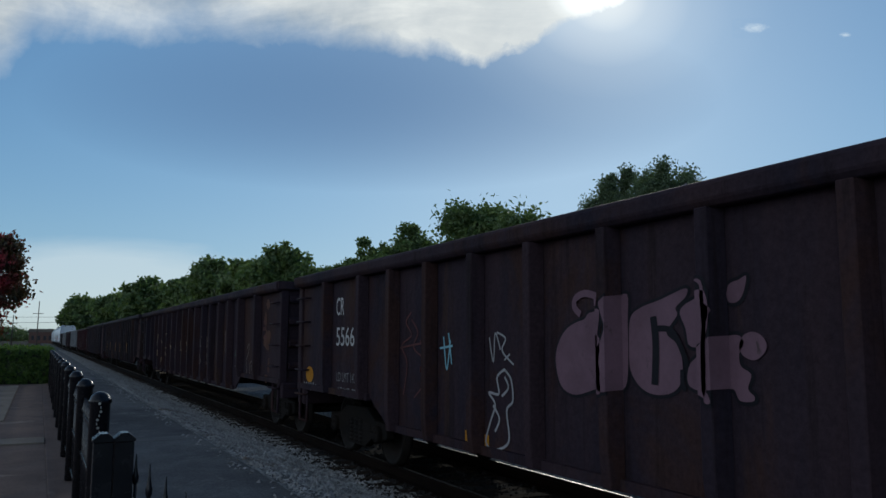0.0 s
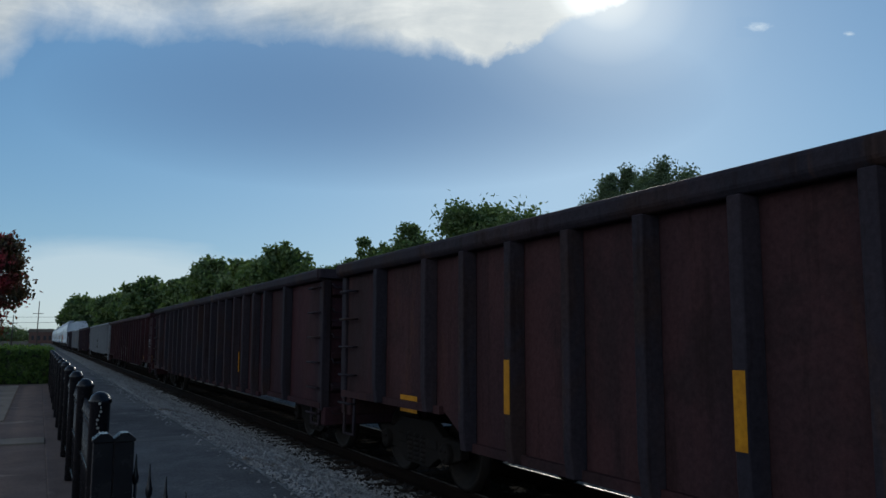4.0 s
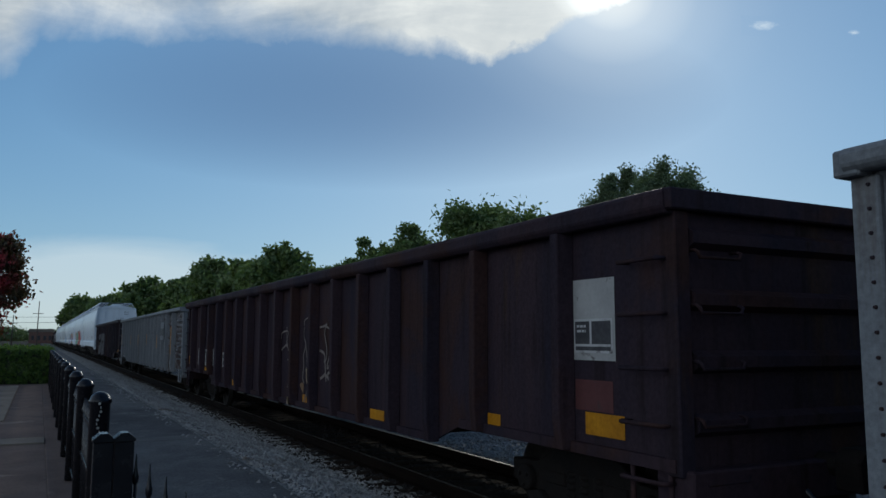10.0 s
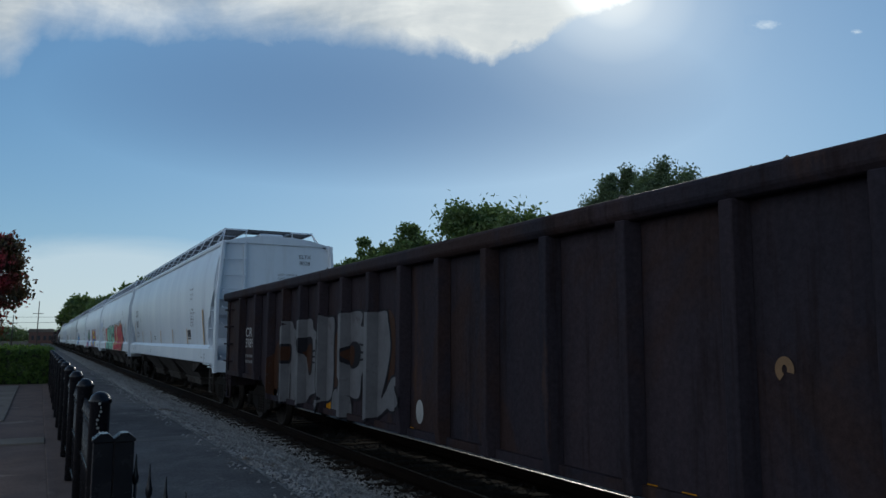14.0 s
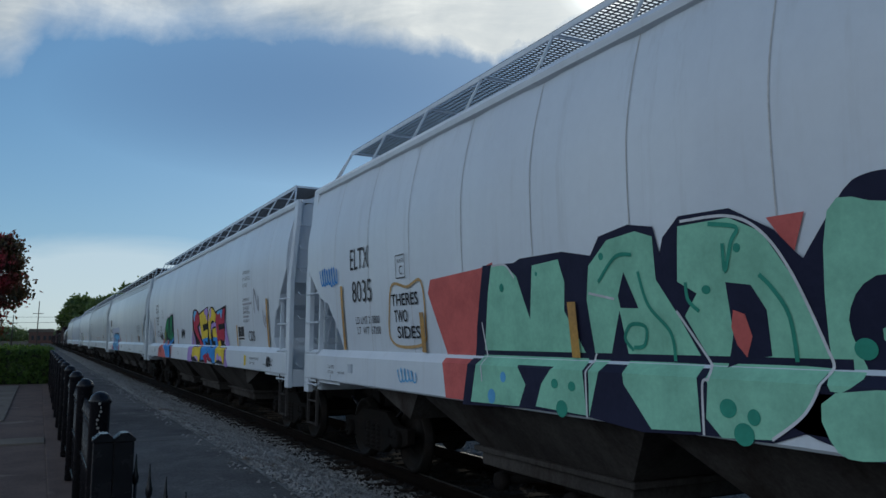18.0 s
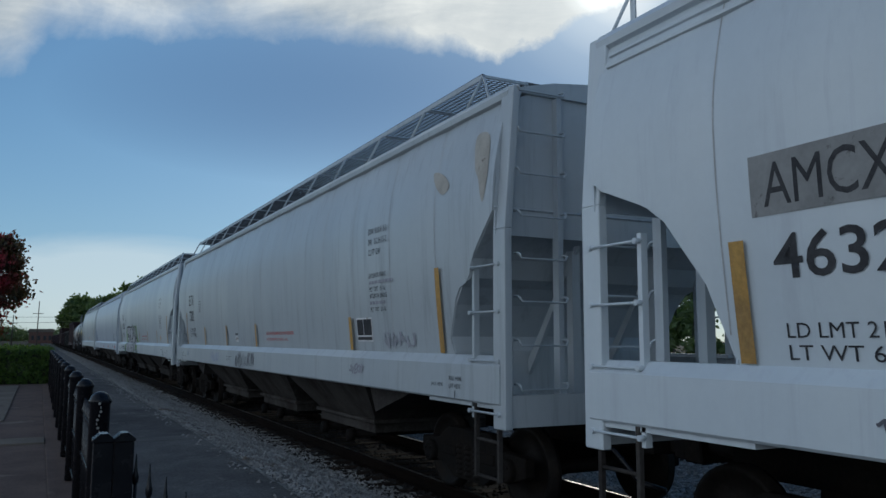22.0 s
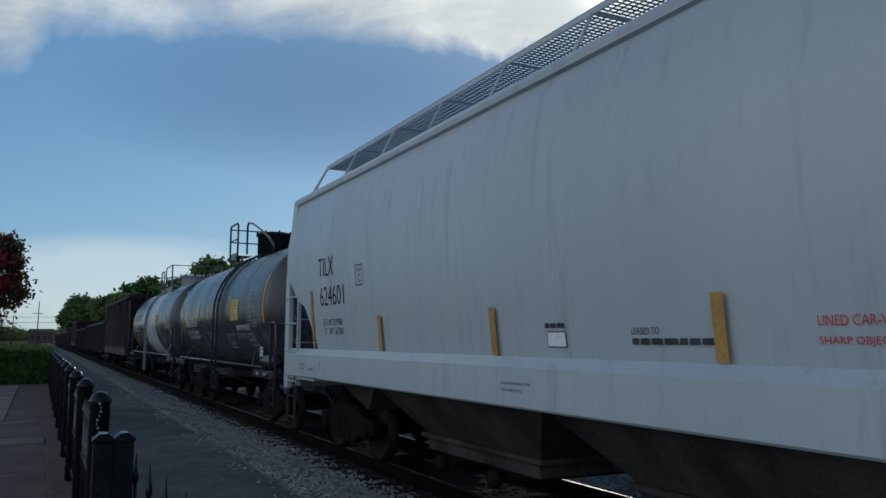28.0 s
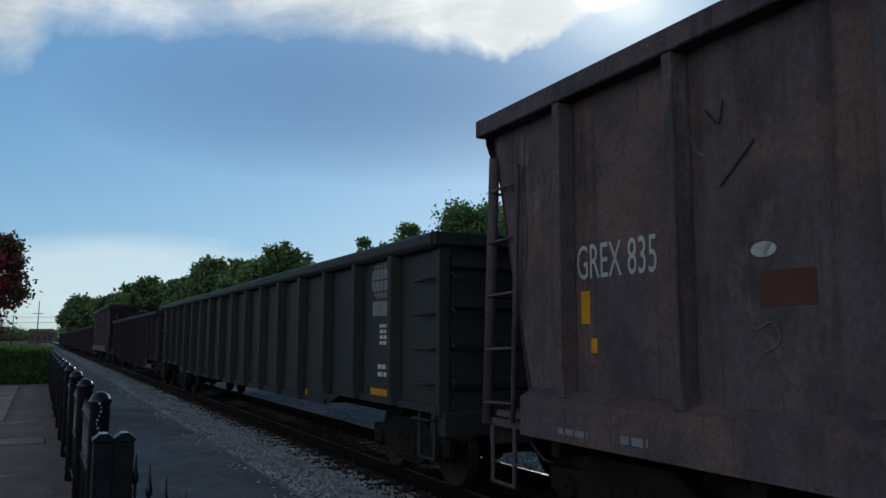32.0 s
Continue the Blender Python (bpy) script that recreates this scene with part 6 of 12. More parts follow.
        for k in range(10):
            xx = sx * (inner + (0.92 - inner) * k / 9)
            box(bm, xx - 0.006, xx + 0.006, yp - 0.05, ya, zd, zd + 0.015)
        for k in range(44):
            y = yp + (ya - yp) * (k + 0.5) / 44
            box(bm, *sorted((sx * inner, sx * 0.92)), y - 0.007, y + 0.007, zd, zd + 0.013)
        box(bm, *sorted((x, x - sx * 0.02)), yp - 0.05, ya, zd - 0.19 if band else zd - 0.08, zd + 0.03 if band else zd + 0.08)
        for y in (yp + 0.2, ya - 0.3):
            rod(bm, (sx * 0.8, y, zp - 0.35), (sx * 0.8, y, zp + 0.02), 0.03, 6)
        plat = part("platform", bm, rail_mat, car, "grated walkway round the manway")
        bm = bmesh.new()
        pipe(bm, [(x, ya, zp - 0.1), (x, ya, zt + 0.82 if not band else 4.58), (x, ya - 0.08, zt + 0.9 if not band else 4.66), (x, yb + 0.08, zt + 0.9 if not band else 4.66), (x, yb, zt + 0.82 if not band else 4.58), (x, yb, zp)], 0.024, 8)
        rod(bm, (x, ya, zp + 0.45), (x, yb, zp + 0.45), 0.018, 6)
        part("handrail", bm, rail_mat, plat)
        if band:
            for top, y in ((4.75, yc), (4.28, yc - 0.12)):
                bm = bmesh.new()
                pipe(bm, [(x, y, zp), (x, y, top - 0.16), (x, y - 0.05, top - 0.05), (x, y - 0.16, top), (x, yp, top)], 0.022, 8)
                part("handrail", bm, rail_mat, plat)
            bm = bmesh.new()
            box(bm, x - 0.028, x + 0.028, yp - 0.028, yp + 0.028, zp - 0.28, 4.77)
            part("rail_post", bm, rail_mat, plat)
        elif sx < 0:
            bm = bmesh.new()
            pipe(bm, [(x, yc, zt - 0.05), (x, yc, zt + peak - 0.1)] + [(x, yc - 0.1 + (yd - yc + 0.1) * f, zt + peak * h) for f, h in ((0, 0.98), (0.21, 0.86), (0.57, 0.5), (0.8, 0.24), (1.0, -0.04))] + [(x * 0.95, yd + 0.04, zt - 0.25)], 0.024, 8)
            part("handrail", bm, rail_mat, plat)
    for y, z in ((ya, zp + 0.8), (ya, zp + 0.45)) + (((yp, 4.75), (yp, 4.28)) if band else ()):
        bm = bmesh.new()
        rod(bm, (-0.95, y, z), (0.95, y, z), 0.018, 6)
        part("cross_rail", bm, rail_mat, plat)
    # brake cylinder and outlet under the belly
    if not band:
        bm = bmesh.new()
        lathe(bm, [(-L / 2 + 0.92, 0.05), (-L / 2 + 0.96, 0.14), (-L / 2 + 1.56, 0.14), (-L / 2 + 1.6, 0.05)], 20, "y", (-1.27, 0, 1.38))
        part("air_tank", bm, M_TANK, car)
    bm = bmesh.new()
    lathe(bm, [(0.55, 0.14), (0.8, 0.14), (1.0, 0.25)], 12, "z", (0, 0, 0))
    rod(bm, (-0.9, 1.2, 0.85), (-0.9, -1.6, 0.8), 0.02, 6)
    part("outlet_valve", bm, M_TRUCK, car)
    running_gear(car, L / 2, 2.1)
    return car, y0, y1


# ---- the train: cars from the front to the tail, each by its coupling points ----
TRAIN = []


def couple(car, front, back):
    TRAIN.append((car, (front + back) / 2))
    car.location = (0, (front + back) / 2, 0)


M_PIPE = surf("galvanised_pipe", (0.24, 0.25, 0.264), (0.17, 0.18, 0.19), None, 4.0, (1, 1, 1), 0.5, 0.3, 0.05)
JOINTS = [-8.3, 13.85, 37.08, 60.5, 81.58, 103.97, 125.19, 147.7, 169.28, 190.98, 212.67, 233.74, 254.62, 275.7, 296.92, 317.72, 338.23, 359.33, 372.0, 386.67, 403.21, 426.31, 448.83, 469.92, 490.82, 511.82, 532.82, 553.82, 574.82, 595.82]
GON = [
    ("dark brown gondola with posts along its sides, loaded with scrap", 2.88, M_BROWN, {"row": (8.98, 7.48, -7.48, -8.98, 1.07)}),
    ("rust brown gondola with faded lettering, loaded with scrap", 2.9, M_BROWN, {"row": (8.99, 7.56, -7.78, -9.28, 1.08)}),
    ("weathered dark gondola with yellow reflectors, loaded with scrap", 2.92, M_OXBLOOD, {"nose": 1.9, "post_mat": M_DARK, "chord": M_DARK, "row": (9.71, 8.24, -8.24, -9.71, 0.925)}),
    ("red-brown gondola with white stencilled patches, loaded with scrap", 2.94, M_RED, {"shoulder": 0.76, "post_mat": M_DARK, "chord": M_DARK, "row": (8.26, 6.76, -6.76, -8.17, 0.92)}),
    ("faded red-brown gondola with outlined spray lettering", 2.86, M_RED, {"shoulder": 0.88, "row": (8.61, 7.23, -7.4, -8.92, 1.05)}),
    ("weathered white gondola with black spray lettering", 2.87, M_WHITE, {"belly": 0.82, "shoulder": 0.89, "rim": 0.12, "riveted": True, "row": (8.65, 7.29, -7.13, -8.64, 0.961)}),
    ("dark red-brown gondola with white spray lettering", 2.9, M_BROWN, {"shoulder": 0.92, "row": (9.5, 8.08, -7.15, -8.6, 1.06)}),
    ("rusting white gondola with dented ribbed panels", 2.83, M_PATCHY, {"ribs": True, "nose": 1.0, "shoulder": 0.9, "rim": 0.12, "post_mat": M_WHITE, "chord": M_WHITE, "belly": 0.74, "row": (8.88, 7.42, -7.18, -8.64, 1.012)}),
    ("black weathered gondola with silver spray lettering", 2.9, M_DARK, {"row": (8.7, 7.3, -7.3, -8.7, 1.05)}),
]
# where the body of each car begins and ends
BODIES = [(-7.8, 13.3), (14.54, 36.17), (37.67, 60.0), (61.0, 81.11), (82.42, 103.13), (104.27, 125.07), (126.55, 147.14), (148.22, 168.89), (170.21, 190.5),
          (191.52, 212.04), (212.95, 233.12), (234.07, 254.25), (255.23, 275.12), (276.33, 296.2), (297.17, 317.19), (318.06, 337.7), (338.77, 358.6)]
SLIP = {}
CARS = []


def place(k):
    """Length over the couplers, middle of the body, and how far that lies from the middle between the joints."""
    a, b = BODIES[k]
    return b - a + 1.2, (a + b) / 2, (JOINTS[k] + JOINTS[k + 1] - a - b) / 2


for i, (lab, top, m, kw) in enumerate(GON):
    L, mid, slip = place(i)
    row = [v + slip for v in kw["row"][:4]] + [kw["row"][4]]
    car, hb, side = gondola(lab, L, top, m, gap=0.6, **{**kw, "row": row})
    couple(car, mid, mid)
    SLIP[car.name] = slip
    CARS.append((car, hb, side))
HOP = [
    ("light gray covered hopper with plain bowed sides", M_HOPPER, "slant"),
    ("light gray covered hopper with red and green graffiti", M_HOPPER, "slant"),
    ("light gray covered hopper with multicolour graffiti letters", M_HOPPER, "slant"),
    ("light gray covered hopper with blue bubble graffiti", M_HOPPER_B, "round"),
    ("dulled gray covered hopper with faint spray scribbles", M_HOPPER_D, "slant"),
    ("cream gray covered hopper with white outlined graffiti", M_HOPPER_E, "round"),
    ("bluish gray covered hopper with smooth plain sides", M_HOPPER_C, "slant"),
    ("light gray covered hopper with clean plain sides", M_HOPPER_D, "slant"),
]
for i, (lab, m, cut) in enumerate(HOP):
    k = 9 + i
    L, mid, slip = place(k)
    car, hb = hopper(lab, L - 0.12, m, i, i not in (5, 6, 7), cut, {3: "solid", 6: "low"}.get(i, "open"))
    couple(car, mid, mid)
    SLIP[car.name] = slip
    CARS.append((car, hb, barrel))
for i, (lab, m, band, ly, my, rl) in enumerate((("black tank car with yellow stripes and a domed manway", M_TANK, None, -0.73, -0.2, (0.84, -0.08, -1.15, 0.2, -3.65, 0.76)),
                                    ("black tank car with a broad white middle band", M_PIPE, (-2.3, 1.02), 0.1, -1.15, (0.84, 0.04, -0.5, -2.16, 0.0, 0.0)))):
    k = 17 + i
    L = JOINTS[k + 1] - JOINTS[k]
    car, y0, y1 = tank(lab, L, 0.6 if i == 0 else 1.15, 0.605 if i == 0 else 0.695, m, band, ly, my, rl)
    couple(car, JOINTS[k], JOINTS[k + 1])
    CARS.append((car, y1, tank_side))
L = JOINTS[20] - JOINTS[19]
car, hb, side = gondola("tall battered rusty gondola with bent ladders", L, 4.05, M_RUST, load=False, belly=1.35, shoulder=1.35, tall=True, row=(6.28, 4.91, -4.72, -6.06, 1.6), gap=0.65)
couple(car, JOINTS[19], JOINTS[20])
CARS.append((car, hb, side))
L = JOINTS[21] - JOINTS[20]
car, hb, side = gondola("clean dark gray gondola with a pale globe emblem", L, 3.04, M_GONBLACK, load=False, belly=0.84, row=(9.9, 8.6, -8.6, -9.9, 1.3))
couple(car, JOINTS[20], JOINTS[21])
CARS.append((car, hb, side))
for k in range(21, 29):
    src = CARS[(k * 4) % 3][0] if k % 3 else CARS[8][0]
    if k == 22:
        src = CARS[19][0]
    c = copy_thing(src, Matrix.Identity(4))
    tagged(c, "weathered dark gondola far down the train", "freight car", "cars of the train")
    couple(c, JOINTS[k], JOINTS[k + 1])


# ---- lettering, reflectors and spray paint on the cars ----
def ink(name, c, rough=0.55, worn=False):
    d = tuple(0.8 * v for v in c)
    return surf(name, c, d, (0.05, 0.04, 0.04) if worn else None, 3.0, (1, 1, 1), rough, 0, 0.0, wear_lo=0.6, wear_hi=0.7, wear_scale=4.0, grain_tone=(0.9, 1.05), spec=0.06)


P_TAN = ink("tan_spray", (0.285, 0.214, 0.143), worn=True)
P_SCRAWL = ink("dusty_spray", (0.162, 0.138, 0.126), worn=True)
P_LABEL = ink("sun_bleached_yellow", (0.76, 0.57, 0.133), worn=True)
P_BLEED = ink("rust_bleed", (0.076, 0.0351, 0.0238), worn=True)
P_MOSS = ink("faded_green_spray", (0.0475, 0.0855, 0.057), worn=True)
P_BUFF = ink("dull_ochre_spray", (0.19, 0.118, 0.0665), worn=True)
P_PLUM = ink("dull_red_spray", (0.085, 0.035, 0.035), worn=True)
P_PALE = ink("pale_spray", (0.293, 0.293, 0.306), worn=True)
P_PINK = ink("pink_spray", (0.142, 0.0855, 0.11), worn=True)
P_SILVER = ink("silver_spray", (0.12, 0.12, 0.128), 0.4, worn=True)
P_BLACK = ink("black_spray", (0.014, 0.014, 0.018))
P_NAVY = ink("navy_spray", (0.022, 0.024, 0.05))
P_RUSTY = ink("rust_stained_spray", (0.042, 0.01904, 0.0112), worn=True)
P_RED = ink("red_spray", (0.444, 0.042, 0.078))
P_CORAL = ink("coral_spray", (0.56, 0.1344, 0.1232))
P_YELL = ink("yellow_spray", (0.72, 0.54, 0.06))
P_GOLD = ink("ochre_spray", (0.5, 0.33, 0.15))
P_BLUE = ink("blue_spray", (0.048, 0.264, 0.648))
P_SKY = ink("sky_blue_spray", (0.1344, 0.4032, 0.6944))
P_MINT = ink("mint_spray", (0.2684, 0.5734, 0.4148))
P_TEAL = ink("teal_spray", (0.05, 0.28, 0.2))
P_PINE = ink("pine_green_marker", (0.02, 0.10, 0.085))
P_SEEP = ink("rust_seep", (0.47, 0.44, 0.39), worn=True)
P_GREEN = ink("green_spray", (0.03, 0.21, 0.09))
P_LIME = ink("lime_spray", (0.31, 0.47, 0.22))
P_LILAC = ink("lilac_spray", (0.4032, 0.28, 0.6048))
P_WHITE = ink("white_spray", (0.62, 0.63, 0.66))
P_GRAY = ink("gray_scrawl", (0.39, 0.39, 0.429))
P_PENCIL = ink("dark_marker", (0.13, 0.13, 0.15))
P_HAZE = ink("buffed_patch", (0.47, 0.51, 0.62))
P_CYAN = ink("cyan_scrawl", (0.19, 0.38, 0.456))
K_FAINT = ink("faded_stencil_patch", (0.0855, 0.0779, 0.076), worn=True)
K_PATCH = ink("gray_stencil_patch", (0.152, 0.148, 0.152), worn=True)
K_WHITE = ink("white_stencil_patch", (0.308, 0.308, 0.302), worn=True)
K_GREEN = ink("green_patch", (0.0855, 0.162, 0.114), worn=True)
K_DULL = ink("dull_stencil_paint", (0.41, 0.41, 0.41), worn=True)
K_YELL = surf("dull_yellow_reflector", (0.399, 0.175, 0.0076), (0.314, 0.133, 0.0076), (0.19, 0.114, 0.038), 2.5, (1, 1, 1), 0.5, 0, 0.0, wear_lo=0.62, wear_hi=0.7, spec=0.1)


def sign(car, body, y0, y1, z0, z1, mat, side, bold=0.0, name="lettering", off=0.006, cuts=0.0, mats=None, band=None):
    """A word fitted into a box on a side, from y0 at its start to y1 at its end."""
    me = text_mesh(body, 1.0, mat, bold, 1.0, 1.0)
    xs, ys = [v.co.x for v in me.vertices], [v.co.y for v in me.vertices]
    kx, ky = (y0 - y1) / (max(xs) - min(xs)), (z1 - z0) / (max(ys) - min(ys))
    mx, my = min(xs), min(ys)
    for v in me.vertices:
        v.co.x, v.co.y = (v.co.x - mx) * kx, (v.co.y - my) * ky
    return part(name, lay(me, y0, z0, side, off, cuts, mats or (mat,), 0.0, band), None, car)


def scribble(car, y0, y1, z0, z1, mat, side, width=0.025, loops=6, seed=1, angular=False):
    """A scrawled tag that nobody can read: a line that winds along the side."""
    r = random.Random(seed)
    pts = []
    n = loops * 4
    for k in range(n + 1):
        f = k / n
        y = y0 + (y1 - y0) * f + (y0 - y1) / loops * 0.45 * (r.uniform(-1, 1) if angular else math.sin(k * 1.57))
        z = z0 + (z1 - z0) * (0.5 + 0.5 * math.sin(k * 1.57 + 0.8) * r.uniform(0.55, 1.0))
        pts.append((y, z))
        if angular:
            pts.append((y, z0 + (z1 - z0) * r.choice((0.05, 0.35, 0.65, 0.95))))
    return stroke(car, pts, width, mat, side, "graffiti_line")


def ring(car, y, z, ry, rz, width, mat, side, a0=0, a1=360, name="graffiti_line"):
    n = 18
    pts = [(y + ry * math.cos(math.radians(a0 + (a1 - a0) * k / n)), z + rz * math.sin(math.radians(a0 + (a1 - a0) * k / n))) for k in range(n + 1)]
    return stroke(car, pts, width, mat, side, name)


def disc(car, y, z, ry, rz, mat, side, name="graffiti_dot", off=0.007, a0=0, a1=360):
    bm = bmesh.new()
    n = 24
    vs = []
    for k in range(n + (0 if a1 - a0 == 360 else 1)):
        a = math.radians(a0 + (a1 - a0) * k / n)
        zz = z + rz * math.sin(a)
        vs.append(bm.verts.new((-(side(zz) + off), y + ry * math.cos(a), zz)))
    bm.faces.new(vs)
    return part(name, bm, mat, car)


def reflectors(car, rows, z0, z1, mat, side, width=0.49):
    for y in rows:
        patch(car, "reflector", y, y - width, z0, z1, mat, side, 0.006, "yellow reflector")


def placard(car, y0, y1, z0, z1, side, backing=None):
    """A black stencil panel with a white frame, its writing too small to read."""
    if backing:
        patch(car, "stencil_patch", y0 + 0.03, y1 - 0.03, z0 - 0.06, z1 + 0.33, backing, side, 0.004)
    patch(car, "stencil_frame", y0, y1, z0, z1, M_INK_W if side is barrel else K_DULL, side, 0.007)
    m = y0 + (y1 - y0) * 0.45
    d = 0.02
    h = z0 + (z1 - z0) * 0.26
    for a, b, c, e in ((y0 - d, m + d / 2, h, z1 - d), (m - d / 2, y1 + d, h, z1 - d), (y0 - d, y1 + d, z0 + d, h - d)):
        patch(car, "stencil_panel", a, b, c, e, M_INK_B, side, 0.010)
    bars(car, y0 - 0.05, z1 - 0.05, [0.12, 0.12], 0.02, 0.02, M_INK_W if side is barrel else K_DULL, flat_side(side((z0 + z1) / 2) + 0.008), "stencil_text")


def post_front(side):
    return flat_side(side(2.0) + 0.15)


def rivets(c, k, s):
    """A row of bolt heads low on each panel, and a few stray ones."""
    ys = POST_ROWS[c.name][0]
    rng = random.Random(k)
    bm = bmesh.new()
    for a, b in zip(ys, ys[1:]):
        for i in range(6):
            y = a - 0.16 - (a - b - 0.32) * i / 5
            z = 1.12 + rng.uniform(-0.015, 0.015)
            if rng.random() < 0.85:
                rod(bm, (-s(1), y, z), (-s(1) - 0.02, y, z), 0.019, 6, 0.012)
    part("rivets", bm, P_NAVY, c)["kind"] = "stuff"


def mark_gondolas():
    c, hb, s = CARS[0]
    sign(c, "CR", 7.77, 7.43, 2.19, 2.46, K_DULL, s)
    sign(c, "55662", 7.75, 6.78, 1.73, 2.01, K_DULL, s)
    sign(c, "LD LMT 147700", 7.71, 6.67, 1.20, 1.34, K_PATCH, s)
    sign(c, "LT WT  72300", 7.63, 6.65, 0.98, 1.12, K_PATCH, s)
    disc(c, 9.05, 1.25, 0.2, 0.13, K_YELL, s)
    scribble(c, 9.3, 8.7, 0.98, 1.14, P_PALE, s, 0.02, 5, 3)
    reflectors(c, (4.5,), 0.76, 0.88, K_YELL, s)

    c, hb, s = CARS[1]
    sign(c, "P C", 7.62, 7.14, 2.45, 2.64, K_DULL, s)
    sign(c, "598666", 7.76, 6.90, 1.97, 2.20, K_DULL, s)
    sign(c, "LD LMT 168300", 7.75, 6.90, 1.20, 1.32, K_DULL, s)
    sign(c, "LT WT  71700", 7.72, 6.90, 1.03, 1.15, K_DULL, s)
    patch(c, "stencil_patch", 7.82, 6.86, 0.98, 1.40, M_RED, s, 0.004)
    scribble(c, 5.1, 4.4, 1.1, 1.95, P_RUSTY, s, 0.03, 4, 14)
    ring(c, 4.75, 2.12, 0.07, 0.08, 0.02, P_TAN, s)
    scribble(c, -3.5, -4.5, 1.55, 1.95, P_SCRAWL, s, 0.018, 6, 11)
    scribble(c, -3.6, -4.4, 1.1, 1.5, P_SCRAWL, s, 0.018, 5, 12)
    scribble(c, -0.1, -1.0, 1.4, 1.85, P_TAN, s, 0.022, 5, 13)
    patch(c, "stencil_patch", -2.72, -3.1, 1.1, 1.55, M_RED, s, 0.005)
    placard(c, -7.2, -7.7, 1.2, 1.55, s)

    c, hb, s = CARS[2]
    for y in (6.1, 3.2, 0.3, -2.68, -5.6):
        patch(c, "reflector", y, y - 0.1, 1.14, 1.64, K_YELL, post_front(s), 0.006, "yellow reflector")
    placard(c, -8.12, -8.62, 1.47, 1.80, s, K_FAINT)
    reflectors(c, (8.6,), 0.95, 1.15, K_YELL, s)

    c, hb, s = CARS[3]
    patch(c, "stencil_patch", 7.02, 6.48, 2.02, 2.44, K_PATCH, s, 0.004)
    sign(c, "NS", 6.93, 6.50, 2.10, 2.37, K_DULL, s)
    patch(c, "stencil_patch", 7.02, 6.21, 1.55, 1.97, K_PATCH, s, 0.004)
    sign(c, "194", 6.93, 6.35, 1.62, 1.92, K_DULL, s)
    patch(c, "stencil_patch", 5.98, 5.33, 1.53, 2.02, K_PATCH, s, 0.004)
    sign(c, "863", 5.93, 5.38, 1.62, 1.94, K_DULL, s)
    patch(c, "stencil_patch", 6.92, 6.02, 0.72, 1.2, K_PATCH, s, 0.004)
    sign(c, "LD LMT 170850", 6.86, 6.08, 1.0, 1.14, K_DULL, s)
    sign(c, "LT WT 85200", 6.86, 6.08, 0.78, 0.92, K_DULL, s)
    patch(c, "stencil_patch", 8.42, 7.8, 1.25, 1.56, K_WHITE, s, 0.004)
    for y, z0, z1 in ((7.68, 1.28, 2.02), (4.2, 1.08, 1.58), (1.7, 1.1, 1.52), (-0.95, 1.32, 1.55), (-4.0, 1.1, 1.55)):
        patch(c, "reflector", y, y - 0.13, z0, z1, K_YELL, flat_side(1.47), 0.006, "yellow reflector")
    patch(c, "stencil_patch", 1.58, 1.10, 2.08, 2.42, K_WHITE, s, 0.004)

    c, hb, s = CARS[4]
    patch(c, "stencil_patch", 7.52, 6.80, 1.83, 2.30, M_BROWN, s, 0.004)
    sign(c, "CR", 7.65, 7.08, 1.91, 2.21, K_DULL, s)
    patch(c, "stencil_patch", 7.98, 6.75, 1.12, 1.60, M_BROWN, s, 0.004)
    sign(c, "55637", 7.88, 6.85, 1.20, 1.53, K_DULL, s)
    sign(c, "LD LMT", 5.56, 5.15, 1.44, 1.55, K_DULL, s)
    sign(c, "LT WT", 5.50, 5.15, 1.27, 1.38, K_DULL, s)
    sign(c, "147200", 4.59, 4.12, 1.43, 1.55, K_DULL, s)
    sign(c, "72800", 4.52, 4.10, 1.25, 1.37, K_DULL, s)
    scribble(c, 6.4, 6.0, 1.2, 1.6, P_PALE, s, 0.022, 3, 31, True)
    reflectors(c, (9.34, -9.74), 0.92, 1.18, K_YELL, s)
    reflectors(c, (7.2,), 0.98, 1.1, K_YELL, s)
    reflectors(c, (4.46, 1.4, -1.69, -4.52), 0.75, 0.90, K_YELL, s)
    reflectors(c, (-7.38,), 0.98, 1.1, K_YELL, s)
    placard(c, -9.0, -9.45, 1.5, 1.81, s, M_RED)

    c, hb, s = CARS[5]
    sign(c, "CR", 8.37, 7.92, 2.11, 2.40, P_BLACK, s)
    sign(c, "56", 9.38, 8.88, 1.64, 1.93, P_BLACK, s)
    sign(c, "206", 8.38, 7.66, 1.65, 1.94, P_BLACK, s)
    bars(c, 9.3, 1.52, [0.4], 0.07, 0.1, P_GRAY, s)
    bars(c, 8.3, 1.52, [0.5, 0.45], 0.07, 0.1, P_GRAY, s)
    sign(c, "BEZAR", -7.02, -7.78, 1.75, 2.0, P_BLACK, s, 0.02)
    sign(c, "ASO", -7.85, -8.22, 1.72, 2.0, P_BLACK, s, 0.02)
    ring(c, -7.25, 2.12, 0.1, 0.05, 0.03, P_BLACK, s)
    placard(c, -7.66, -8.22, 1.25, 1.65, s)
    patch(c, "stencil_panel", -7.28, -7.52, 1.37, 1.59, M_INK_B, s, 0.006)
    reflectors(c, (5.73, 2.8, -0.25, -3.05, -6.12), 0.95, 1.11, K_YELL, s)
    reflectors(c, (9.55,), 1.15, 1.38, K_YELL, s, 0.42)
    ring(c, -4.2, 1.86, 0.16, 0.22, 0.09, P_BLACK, s, name="emblem")
